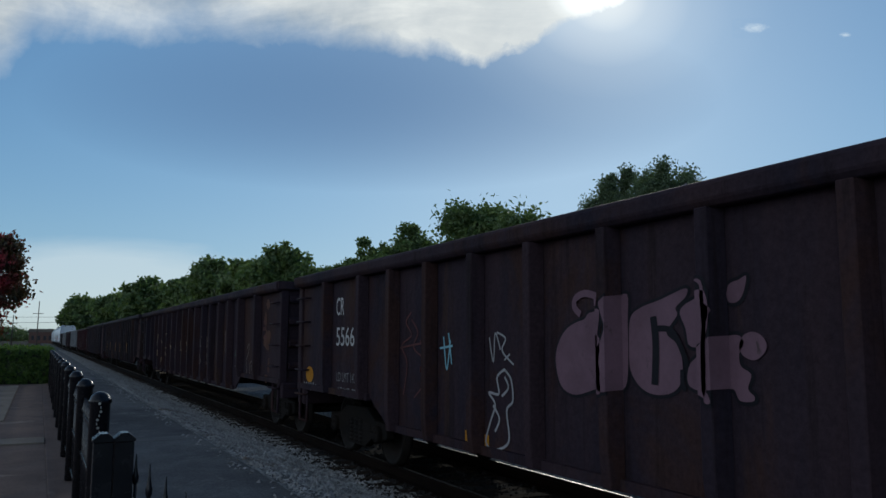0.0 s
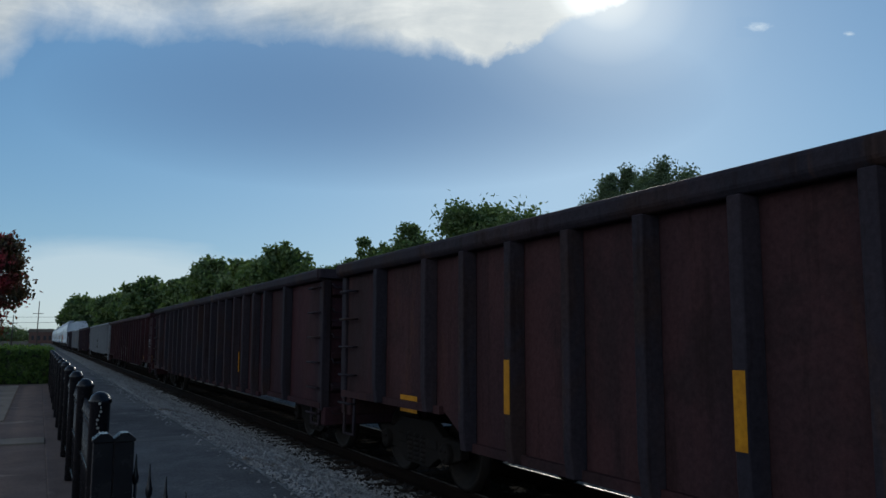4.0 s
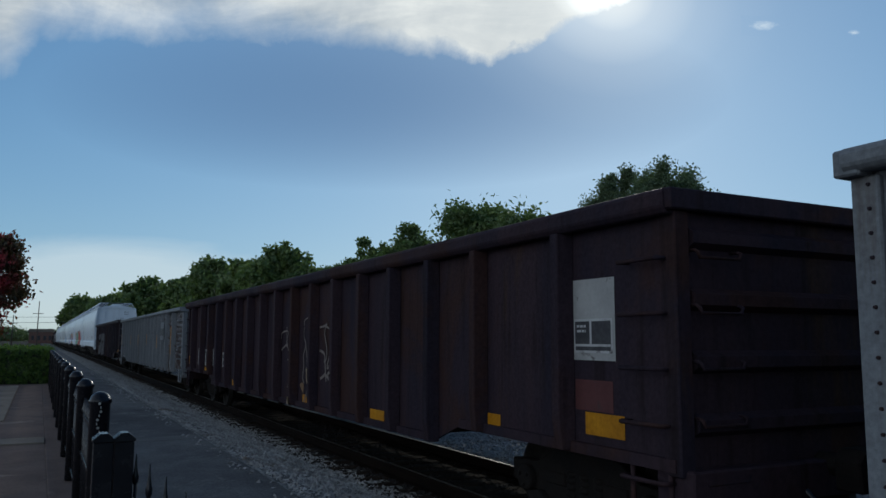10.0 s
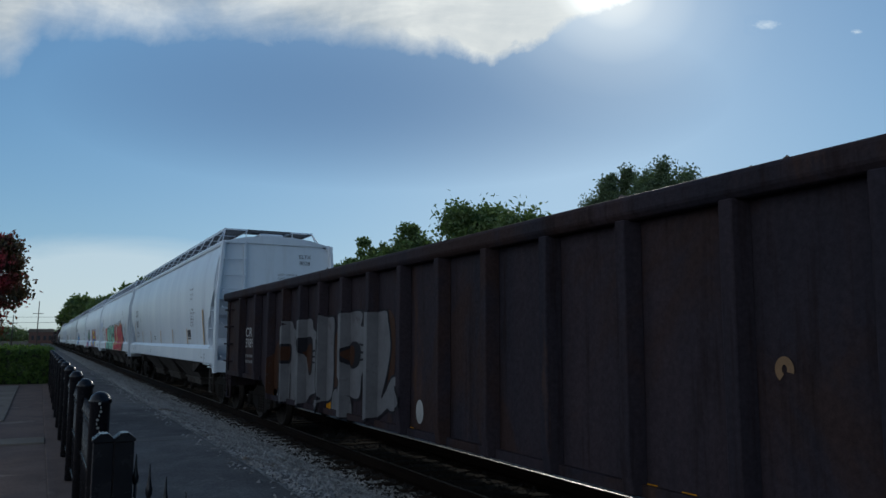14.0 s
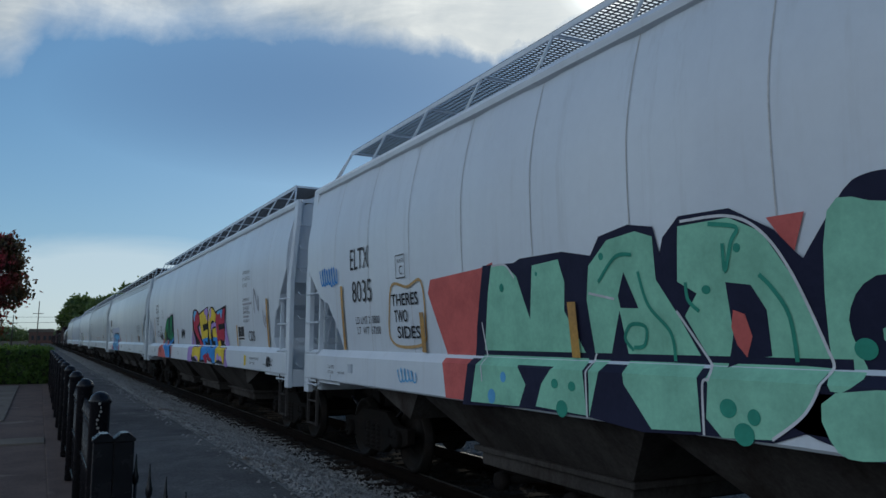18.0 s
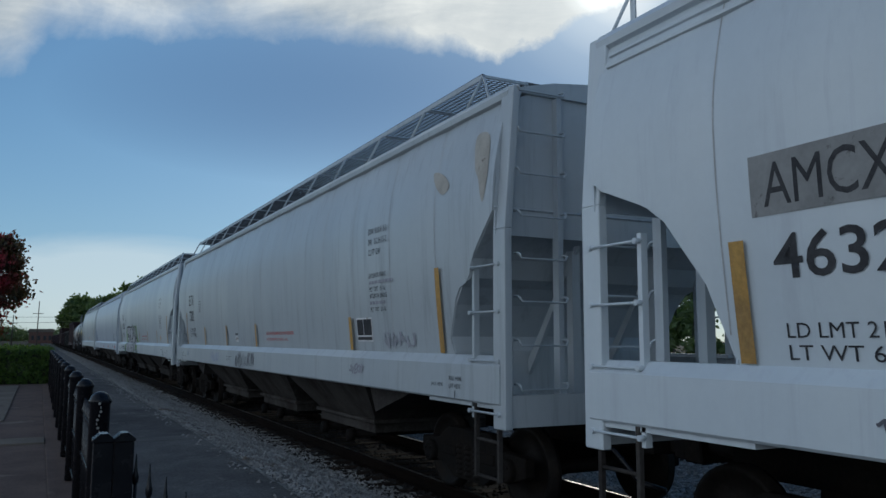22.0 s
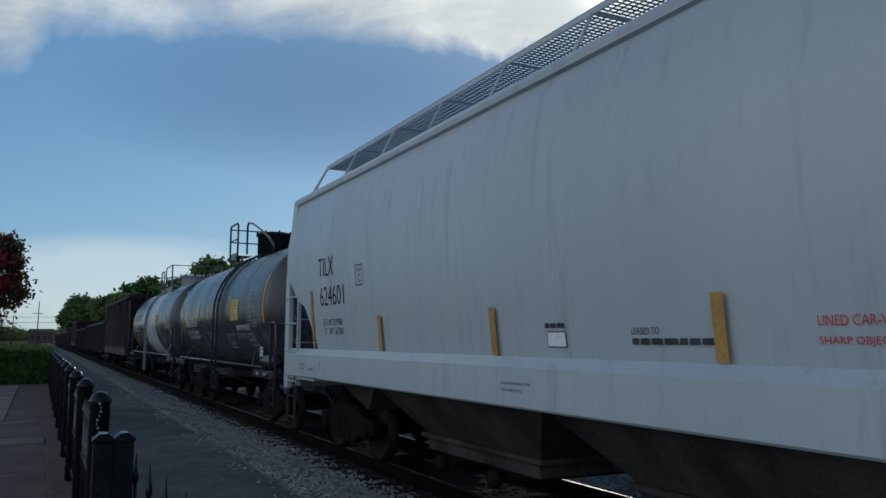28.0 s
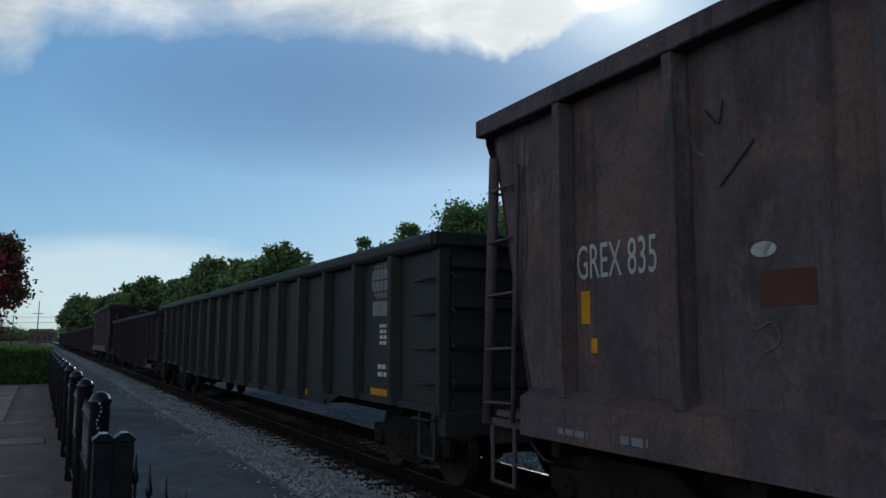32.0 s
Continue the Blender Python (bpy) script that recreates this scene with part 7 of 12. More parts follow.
    ring(c, -4.2, 1.86, 0.06, 0.09, 0.03, P_BLACK, s, name="emblem")
    sign(c, "QUALITY", -3.97, -4.48, 1.43, 1.52, P_BLACK, s)
    bars(c, -3.97, 2.25, [0.5], 0.08, 0.1, P_BLACK, s)
    sign(c, "IOWA", 5.98, 5.18, 1.48, 1.84, P_BLACK, s)
    sign(c, "ESE", 5.85, 5.35, 1.10, 1.38, P_BLACK, s)
    ring(c, 4.45, 1.95, 0.2, 0.2, 0.06, P_BLACK, s, -20, 200, "emblem")
    ring(c, 4.42, 1.95, 0.09, 0.1, 0.05, P_BLACK, s, -20, 200, "emblem")
    for z in (1.80, 1.90):
        patch(c, "emblem", 4.76, 4.30, z, z + 0.05, P_BLACK, s, 0.006)
    scribble(c, -5.6, -5.95, 1.5, 1.8, P_GRAY, s, 0.018, 4, 41)
    rivets(c, 5, s)

    c, hb, s = CARS[6]
    placard(c, -8.46, -8.96, 1.72, 2.0, s, K_WHITE)
    patch(c, "stencil_patch", -8.46, -8.95, 1.25, 1.5, P_PLUM, s, 0.004)
    reflectors(c, (-8.59,), 1.06, 1.24, K_YELL, s)
    reflectors(c, (-6.89,), 0.98, 1.1, K_YELL, s, 0.4)
    reflectors(c, (4.4, 1.9, -0.97, -3.97), 0.75, 0.90, K_YELL, s)
    reflectors(c, (7.93,), 0.98, 1.08, K_YELL, s)
    reflectors(c, (10.2,), 1.1, 1.33, K_YELL, s, 0.42)
    patch(c, "stencil_patch", 8.49, 7.89, 1.84, 2.24, K_WHITE, s, 0.004)
    sign(c, "CR", 8.42, 7.95, 1.90, 2.18, P_BLACK, s)
    patch(c, "stencil_patch", 8.79, 7.47, 1.12, 1.56, K_WHITE, s, 0.004)
    sign(c, "59877", 8.72, 7.55, 1.20, 1.50, P_BLACK, s)
    patch(c, "stencil_patch", 7.29, 6.62, 1.14, 1.58, K_WHITE, s, 0.004)
    sign(c, "1", 7.15, 7.05, 1.2, 1.5, P_BLACK, s)
    patch(c, "stencil_patch", 6.50, 5.93, 1.15, 1.52, K_WHITE, s, 0.004)
    bars(c, 6.45, 1.45, [0.4, 0.4], 0.05, 0.06, P_GRAY, s)
    patch(c, "stencil_patch", 5.54, 4.81, 1.15, 1.50, K_WHITE, s, 0.004)
    bars(c, 5.48, 1.45, [0.58, 0.5], 0.09, 0.06, P_BLACK, s)
    patch(c, "stencil_patch", 9.89, 9.25, 1.68, 2.0, K_GREEN, s, 0.004)
    bars(c, 4.0, 1.3, [0.3], 0.05, 0.06, K_PATCH, s)

    c, hb, s = CARS[7]
    pf = post_front(s)
    patch(c, "sign_board", -6.09, -6.98, 1.80, 2.42, M_WHITE, flat_side(1.62), 0.0, "white steel sign board")
    for a, b in ((-6.12, -6.32), (-6.42, -6.66), (-6.69, -6.93)):
        patch(c, "stencil_panel", a, b, 1.95, 2.2, M_INK_B, flat_side(1.62), 0.006)
    for y, z0, z1 in ((-8.5, 1.3, 2.24), (-4.95, 1.49, 1.98), (-1.94, 1.54, 2.02), (1.12, 1.52, 2.02), (4.2, 1.52, 2.0), (8.6, 1.51, 2.06)):
        patch(c, "reflector", y, y - 0.11, z0, z1, K_YELL, pf, 0.006, "yellow reflector")
    for a, b in ((8.9, 8.62), (8.42, 7.5), (7.3, 6.45)):
        patch(c, "buffed_patch", a, b, 1.42, 2.36, M_DARK, flat_side(1.455), 0.0)
    rivets(c, 7, s)

    c, hb, s = CARS[8]
    sign(c, "CR", 8.58, 8.0, 1.88, 2.08, K_DULL, s)
    sign(c, "598966", 8.58, 7.5, 1.65, 1.84, K_DULL, s)
    bars(c, 8.55, 1.5, [0.8, 0.7], 0.06, 0.06, K_PATCH, s)
    reflectors(c, (6.4, 3.2), 0.75, 0.89, K_YELL, s)
    reflectors(c, (-0.05, -4.22, -4.6), 0.68, 0.78, K_YELL, s, 0.14)
    disc(c, -0.35, 0.98, 0.1, 0.14, K_WHITE, s)
    disc(c, -0.9, 1.08, 0.08, 0.09, K_WHITE, s)
    ring(c, -5.5, 1.65, 0.045, 0.055, 0.05, P_BUFF, s, -60, 200)
    placard(c, -7.3, -7.6, 1.1, 1.35, s)
    reflectors(c, (-8.6,), 1.06, 1.22, K_YELL, s)


def hopper_marks(c, mark, number, lim, wt, strips, plant="", red=False, wide=False, block=True, plac=True):
    s = barrel
    k = dict(cuts=0.1)
    sign(c, mark, 7.82, 7.12, 2.80, 3.09, M_INK_B, s, **k)
    sign(c, number, 7.78, 6.70 if wide else 7.06, 2.34, 2.64, M_INK_B, s, **k)
    sign(c, "LD LMT " + lim, 7.70, 6.84, 2.04, 2.14, M_INK_B, s)
    sign(c, "LT  WT  " + wt, 7.66, 6.82, 1.90, 2.00, M_INK_B, s)
    stroke(c, [(6.2, 2.58), (6.2, 2.86)], 0.012, M_INK_B, s, "plate_mark")
    stroke(c, [(5.93, 2.58), (5.93, 2.86)], 0.012, M_INK_B, s, "plate_mark")
    for z in (2.58, 2.86):
        stroke(c, [(6.2, z), (5.93, z)], 0.012, M_INK_B, s, "plate_mark")
    sign(c, "PLATE", 6.16, 5.97, 2.77, 2.815, M_INK_B, s)
    sign(c, "C", 6.11, 6.02, 2.62, 2.73, M_INK_B, s)
    patch(c, "reflector", 8.24, 8.15, 1.68, 2.60, M_OCHRE, s, 0.02, "yellow reflector")
    patch(c, "reflector", -8.6, -8.71, 1.68, 2.62, M_OCHRE, s, 0.02, "yellow reflector")
    for y in strips:
        patch(c, "reflector", y, y - 0.11, 1.68, 2.14, M_OCHRE, s, 0.034, "yellow reflector")
    if block:
        for i, line in enumerate(("EXTERIOR PAINT", "", "PLT  " + plant, "INTERIOR LINING", "", "PLT  " + plant)):
            z = 2.70 - 0.09 * i
            if line:
                sign(c, line, -6.6, -7.12 if line.startswith("PLT") else -7.18, z - 0.06, z, M_INK_B, s)
            else:
                bars(c, -6.6, z - 0.01, [0.8 if i == 1 else 0.5], 0.042, 0.03, P_GRAY, s)
        for i, line in enumerate(("EXW 10-8 H  8-3", "EW   8-2 H 15-2", "CU FT  6241")):
            sign(c, line, -6.6, -7.22 if i < 2 else -7.0, 3.22 - 0.14 * i, 3.30 - 0.14 * i, M_INK_B, s)
    if plac:
        placard(c, -6.03, -6.6, 1.80, 2.12, s)
    sill = flat_side(1.60)
    for y in (8.75, -8.95):
        sign(c, "PULL HERE", y, y - 0.28, 1.40, 1.445, M_INK_B, sill)
        sign(c, "LIFT HERE", y, y - 0.26, 1.32, 1.365, M_INK_B, sill)
        stroke(c, [(y - 0.14, 1.30), (y - 0.14, 1.22)], 0.014, M_INK_B, sill, "arrow_mark")
    for y in (8.3, -8.52):
        sign(c, "JACK HERE", y, y - 0.28, 1.32, 1.365, M_INK_B, sill)
    sign(c, "CAR EQUIPPED WITH VENTED COVERS", 2.35, 1.85, 1.41, 1.44, M_INK_B, sill)
    sign(c, "CLEAR ALL SNOW AND ICE", 2.35, 1.98, 1.35, 1.38, M_INK_B, sill)
    bm = bmesh.new()
    box(bm, -1.615, -1.60, 7.7, 7.85, 1.36, 1.48)
    box(bm, -1.622, -1.60, 7.7, 7.85, 1.465, 1.48)
    part("card_holder", bm, M_HOPPER_C, c)
    if red:
        sign(c, "LINED CAR-WEAR RUBBER SHOES WHEN ENTERING CAR.", -1.0, -2.9, 1.91, 1.97, M_INK_R, s)
        sign(c, "SHARP OBJECTS MUST NOT CONTACT LINING.", -1.0, -2.5, 1.79, 1.85, M_INK_R, s)


def mark_hoppers():
    s, K = barrel, dict(cuts=0.05)
    sill = flat_side(1.60)
    c = CARS[9][0]
    hopper_marks(c, "ELTX", "8028", "218800", "67200", (5.4, 2.6, -0.2, -3.1, -6.0), "442 11-17")
    bars(c, 1.7, 1.95, [0.35, 0.3], 0.05, 0.04, M_INK_B, s)

    c = CARS[10][0]
    hopper_marks(c, "ELTX", "8035", "218800", "67200", (5.55, 2.64, -0.2, -3.1, -6.0), "442 11-17", plac=False)
    for i, w in enumerate(("THERES", "TWO", "SIDES")):
        sign(c, w, 6.4 - 0.06 * i, 5.62 if i != 1 else 5.95, 2.24 - 0.2 * i, 2.39 - 0.2 * i, P_BLACK, s, 0.01)
    stroke(c, [(6.5, 2.1), (6.35, 2.5), (5.9, 2.46), (5.5, 2.5), (5.45, 2.0), (5.55, 1.78), (6.2, 1.74), (6.5, 1.85), (6.5, 2.1)], 0.035, P_GOLD, s, "graffiti_line")
    for i, w in enumerate(("TO EVERY", "STORY")):
        sign(c, w, -7.5 - 0.12 * i, -8.3 + 0.1 * i, 2.2 - 0.24 * i, 2.38 - 0.24 * i, P_BLACK, s, 0.01)
    stroke(c, [(-7.4, 2.2), (-7.45, 2.42), (-7.75, 2.46), (-8.1, 2.43), (-8.4, 2.46), (-8.42, 2.2), (-8.32, 1.9), (-8.0, 1.84), (-7.7, 1.9), (-7.5, 1.88)], 0.035, P_CYAN, s, "graffiti_line", closed=True)
    scribble(c, 9.15, 8.4, 2.6, 2.95, P_BLUE, s, 0.03, 7, 81)
    scribble(c, 6.1, 5.6, 1.3, 1.5, P_SKY, sill, 0.02, 5, 82)

    c = CARS[11][0]
    hopper_marks(c, "ELTX", "7327", "219500", "66500", (5.4, 2.6, -0.2, -5.95), "442 07-15")
    sign(c, "GAMBLE", 6.9, 6.1, 1.80, 2.06, P_BLACK, s, 0.005)
    ring(c, 6.55, 2.2, 0.1, 0.08, 0.04, P_BLACK, s)
    sign(c, "STER", 6.7, 6.1, 1.36, 1.52, P_BLACK, sill, 0.005)
    sign(c, "CDS", -6.98, -7.52, 1.79, 2.0, P_BLACK, s, 0.004)
    scribble(c, 1.95, 1.4, 1.85, 2.15, P_BLACK, s, 0.03, 4, 83, True)
    for pts in ([(-7.62, 2.36), (-7.62, 2.86), (-7.95, 2.42), (-7.98, 2.7)], [(-8.3, 2.4), (-8.38, 2.15), (-8.5, 2.06)], [(-8.45, 2.3), (-8.52, 2.12)]):
        stroke(c, pts, 0.045, P_GRAY, s, "graffiti_line")
    scribble(c, -8.75, -9.05, 1.3, 1.5, P_BLACK, sill, 0.03, 3, 85, True)
    sign(c, "HAND BRAKE APPLIES ONLY", -7.39, -8.15, 1.41, 1.46, M_INK_B, sill)
    sign(c, "ON B END TRUCK", -7.39, -7.85, 1.32, 1.37, M_INK_B, sill)
    patch(c, "warning_label", -6.87, -7.05, 1.28, 1.49, P_YELL, sill, 0.004)

    c = CARS[12][0]
    patch(c, "stencil_patch", 8.3, 7.27, 2.58, 2.96, K_WHITE, s, 0.004)
    sign(c, "AMCX", 8.2, 7.35, 2.63, 2.90, M_INK_B, s, **K)
    sign(c, "463255", 8.17, 6.91, 2.19, 2.46, M_INK_B, s, 0.01, **K)
    sign(c, "LD LMT 219400", 8.13, 7.2, 1.84, 1.93, M_INK_B, s)
    sign(c, "LT WT 66600", 8.13, 7.2, 1.71, 1.80, M_INK_B, s)
    for z in (2.48, 2.74):
        stroke(c, [(6.48, z), (6.21, z)], 0.012, M_INK_B, s, "plate_mark")
    for y in (6.48, 6.21):
        stroke(c, [(y, 2.48), (y, 2.74)], 0.012, M_INK_B, s, "plate_mark")
    sign(c, "C", 6.40, 6.29, 2.52, 2.64, M_INK_B, s)
    disc(c, 1.9, 1.80, 0.13, 0.13, P_RED, s)
    disc(c, 6.4, 1.80, 0.12, 0.12, P_RED, s)
    disc(c, 1.95, 1.24, 0.3, 0.28, P_RED, sill, a0=0, a1=180)
    disc(c, 6.3, 1.24, 0.25, 0.25, P_RED, sill, a0=0, a1=180)
    for y, z1 in ((8.5, 2.45), (5.6, 2.0), (2.15, 2.05), (-1.3, 2.05), (-4.05, 2.05), (-7.0, 2.05), (-8.7, 2.5)):
        patch(c, "reflector", y, y - 0.12, 1.68, z1, M_OCHRE, s, 0.02, "yellow reflector")
    stroke(c, [(-3.13, 1.48), (-3.0, 1.36), (-3.13, 1.24), (-3.26, 1.36)], 0.012, M_INK_B, sill, "emblem", closed=True)
    sign(c, "PARAGOULD 10-1999 PH", -3.5, -4.4, 1.30, 1.37, M_INK_B, sill)
    sign(c, "2 INCH HF COMP SHOES", -8.3, -9.05, 1.28, 1.33, M_INK_B, sill)
    bars(c, 0.8, 1.48, [0.5, 0.7], 0.03, 0.03, M_INK_B, sill)
    placard(c, -7.03, -7.55, 1.69, 1.97, s)
    for i, (line, w) in enumerate((("CAUTION: DO NOT USE STEAM,", 1.1), ("BOILING WATER OR SHARP OBJECTS", 1.38), ("TO CLEAN. ENTER CAR WITH", 1.02), ("CLEAN SOFT SOLED SHOES.", 0.98))):
        sign(c, line, -6.45, -6.45 - w, 2.36 - 0.085 * i, 2.42 - 0.085 * i, M_INK_B, s, 0.012)
    bars(c, -6.4, 1.94, [0.5, 0.45], 0.04, 0.09, P_GRAY, s)
    scribble(c, 7.5, 7.1, 1.28, 1.45, P_PENCIL, sill, 0.02, 3, 86, True)

    c = CARS[13][0]
    hopper_marks(c, "ELTX", "7502", "218700", "67300", (5.38, 2.66, -0.2, -5.78), "TIVT   01-16", red=True)
    scribble(c, 1.4, 0.6, 1.22, 1.55, P_PENCIL, sill, 0.014, 6, 87, True)
    scribble(c, 0.5, -0.4, 1.22, 1.55, P_PENCIL, sill, 0.014, 6, 88, True)
    for y in (1.1, 0.85, 0.2, 0.0, -0.15):
        stroke(c, [(y, 1.69), (y + 0.08, 1.86)], 0.02, P_GRAY, s, "graffiti_line")
    scribble(c, -6.95, -7.9, 1.72, 1.92, P_GRAY, s, 0.022, 6, 91, True)
    blob(c, [(-8.5, 3.72), (-8.75, 3.66), (-8.95, 3.5), (-8.8, 3.42), (-8.6, 3.55)], P_SEEP, s, 0.004)
    blob(c, [(-9.42, 3.95), (-9.7, 3.9), (-9.78, 3.5), (-9.7, 3.2), (-9.6, 3.45), (-9.5, 3.6)], P_SEEP, s, 0.004)
    scribble(c, -5.9, -6.5, 1.36, 1.5, P_GRAY, sill, 0.025, 4, 89, True)
    scribble(c, 4.2, 3.3, 1.28, 1.5, P_HAZE, sill, 0.03, 5, 90, True)
    patch(c, "stencil_frame", 1.76, 1.48, 1.77, 1.90, M_INK_W, s, 0.006)
    bars(c, 1.75, 1.96, [0.26], 0.04, 0.03, M_INK_B, s)

    c = CARS[14][0]
    hopper_marks(c, "TILX", "623283", "219200", "66800", (-0.2, -3.1, -5.98), "442 04-20", red=True, wide=True, plac=False)
    sign(c, "EMPTY LOAD", -7.86, -8.25, 1.33, 1.39, M_INK_B, sill)
    sign(c, "NO ADJ. BLOCK", -7.86, -8.38, 1.24, 1.30, M_INK_B, sill)
    sign(c, "50% EMPTY LOAD DEVICE", -7.45, -8.1, 1.44, 1.48, M_INK_B, sill)
    disc(c, -6.85, 1.86, 0.07, 0.08, M_YELLOW, s)
    sign(c, "TEL DEFIKS", 0.98, -0.05, 1.2, 1.36, P_PINE, sill, 0.02)
    sign(c, "DIRTYBOX", 5.87, 5.14, 1.23, 1.38, P_PINE, sill, 0.006)
    scribble(c, 7.2, 6.0, 1.38, 1.49, P_PENCIL, sill, 0.014, 9, 89, True)

    c = CARS[15][0]
    bars(c, -6.75, 2.12, [0.66, 0.66, 0.5, 0.5], 0.06, 0.05, P_PENCIL, s)
    bars(c, 4.4, 2.0, [0.5, 0.5], 0.06, 0.05, P_HAZE, s)
    disc(c, -7.9, 1.97, 0.09, 0.11, M_INK_W, s)
    for a, b in ((0.4, 0.1), (-3.6, -4.1), (-8.2, -8.8)):
        patch(c, "reflector", a, b, 1.30, 1.42, P_CORAL, sill, 0.005)
    bars(c, -6.9, 1.46, [0.4, 0.4], 0.04, 0.04, P_PENCIL, sill)

    c = CARS[16][0]
    hopper_marks(c, "TILX", "624601", "219000", "67000", (5.45, 2.6, -0.25, -3.1, -5.95), "442 04-21", red=True, wide=True, plac=False)
    sign(c, "LEASED TO", 0.58, 0.28, 1.87, 1.92, M_INK_B, s)
    bars(c, 0.58, 1.84, [0.85], 0.045, 0.03, M_INK_B, s)
    patch(c, "stencil_frame", 1.68, 1.40, 1.76, 1.90, M_INK_B, s, 0.006)
    patch(c, "stencil_panel", 1.67, 1.41, 1.77, 1.89, M_INK_W, s, 0.009)
    bars(c, 1.70, 1.97, [0.3], 0.04, 0.03, M_INK_B, s)
    disc(c, -6.8, 1.86, 0.07, 0.08, M_YELLOW, s)


def mark_hopper_ends():
    """Reporting marks high on the leading end of the hoppers."""
    for k, mark, number in ((9, "ELTX", "8028"), (10, "ELTX", "8035"), (11, "ELTX", "7327"), (12, "AMCX", "463255"), (13, "ELTX", "7502"), (14, "TILX", "623283"), (16, "TILX", "624601")):
        c, hb = CARS[k][:2]
        for body, x, z, size in ((mark, 0.58, 3.98, 0.145), (number, 0.6, 3.81, 0.145), ("CAPY 177000 LB", 0.02, 3.50, 0.075), ("CU FT 6241", 0.02, 3.40, 0.075), ("UNLOADING GATES", 0.02, 3.30, 0.075)):
            me = text_mesh(body, size, M_INK_B)
            me.materials.append(M_INK_B)
            part("lettering", me, None, c, at=pose(x, -hb + 0.09, z, 90, 0, 0))


def diamond(c, y, z, r, number):
    s = tank_side
    bm = bmesh.new()
    x = -(s(1.6) + 0.03)
    prism(bm, [(y + r * 0.9, z), (y, z + r), (y - r * 0.9, z), (y, z - r)], x - 0.012, x, "x")
    pl = part("hazard_placard", bm, P_BLACK, c, "black and white diamond hazard placard")
    f = flat_side(-x + 0.006)
    bm = bmesh.new()
    bm.faces.new([bm.verts.new((x - 0.016, a, b)) for a, b in ((y + r * 0.42, z + 0.1), (y - r * 0.42, z + 0.1), (y, z + r * 0.93))])
    part("placard_top", bm, M_INK_W, pl)
    patch(pl, "placard_panel", y + 0.14, y - 0.14, z - 0.055, z + 0.075, M_INK_W, f, 0.008)
    sign(pl, number, y + 0.125, y - 0.125, z - 0.04, z + 0.06, M_INK_B, f, 0.0, off=0.013)
    sign(pl, "8", y + 0.025, y - 0.025, z - 0.17, z - 0.10, M_INK_W, f, 0.0, off=0.013)


def head_text(car, body, x0, x1, z, size, y0, mat, tilt=0.0):
    """Lettering on the dished head at the leading end of a tank; tilt turns it about its start."""
    me = text_mesh(body, size, mat)
    bm = bmesh.new()
    bm.from_mesh(me)
    bpy.data.meshes.remove(me)
    lo, hi = min(v.co.x for v in bm.verts), max(v.co.x for v in bm.verts)
    ca, sa = math.cos(tilt), math.sin(tilt)
    for v in bm.verts:
        u, w = (v.co.x - lo) / (hi - lo) * (x1 - x0), v.co.y
        x, zz = x0 + u * ca - w * sa, z + u * sa + w * ca
        f = min(0.999, math.hypot(x, zz - TANK_Z) / TANK_R)
        v.co = (x, y0 + HEAD_D * (1 - (1 - f ** 2.5) ** 0.4) - 0.008, zz)
    out = bpy.data.meshes.new("lettering")
    bm.to_mesh(out)
    bm.free()
    out.materials.append(mat)
    part("lettering", out, None, car)


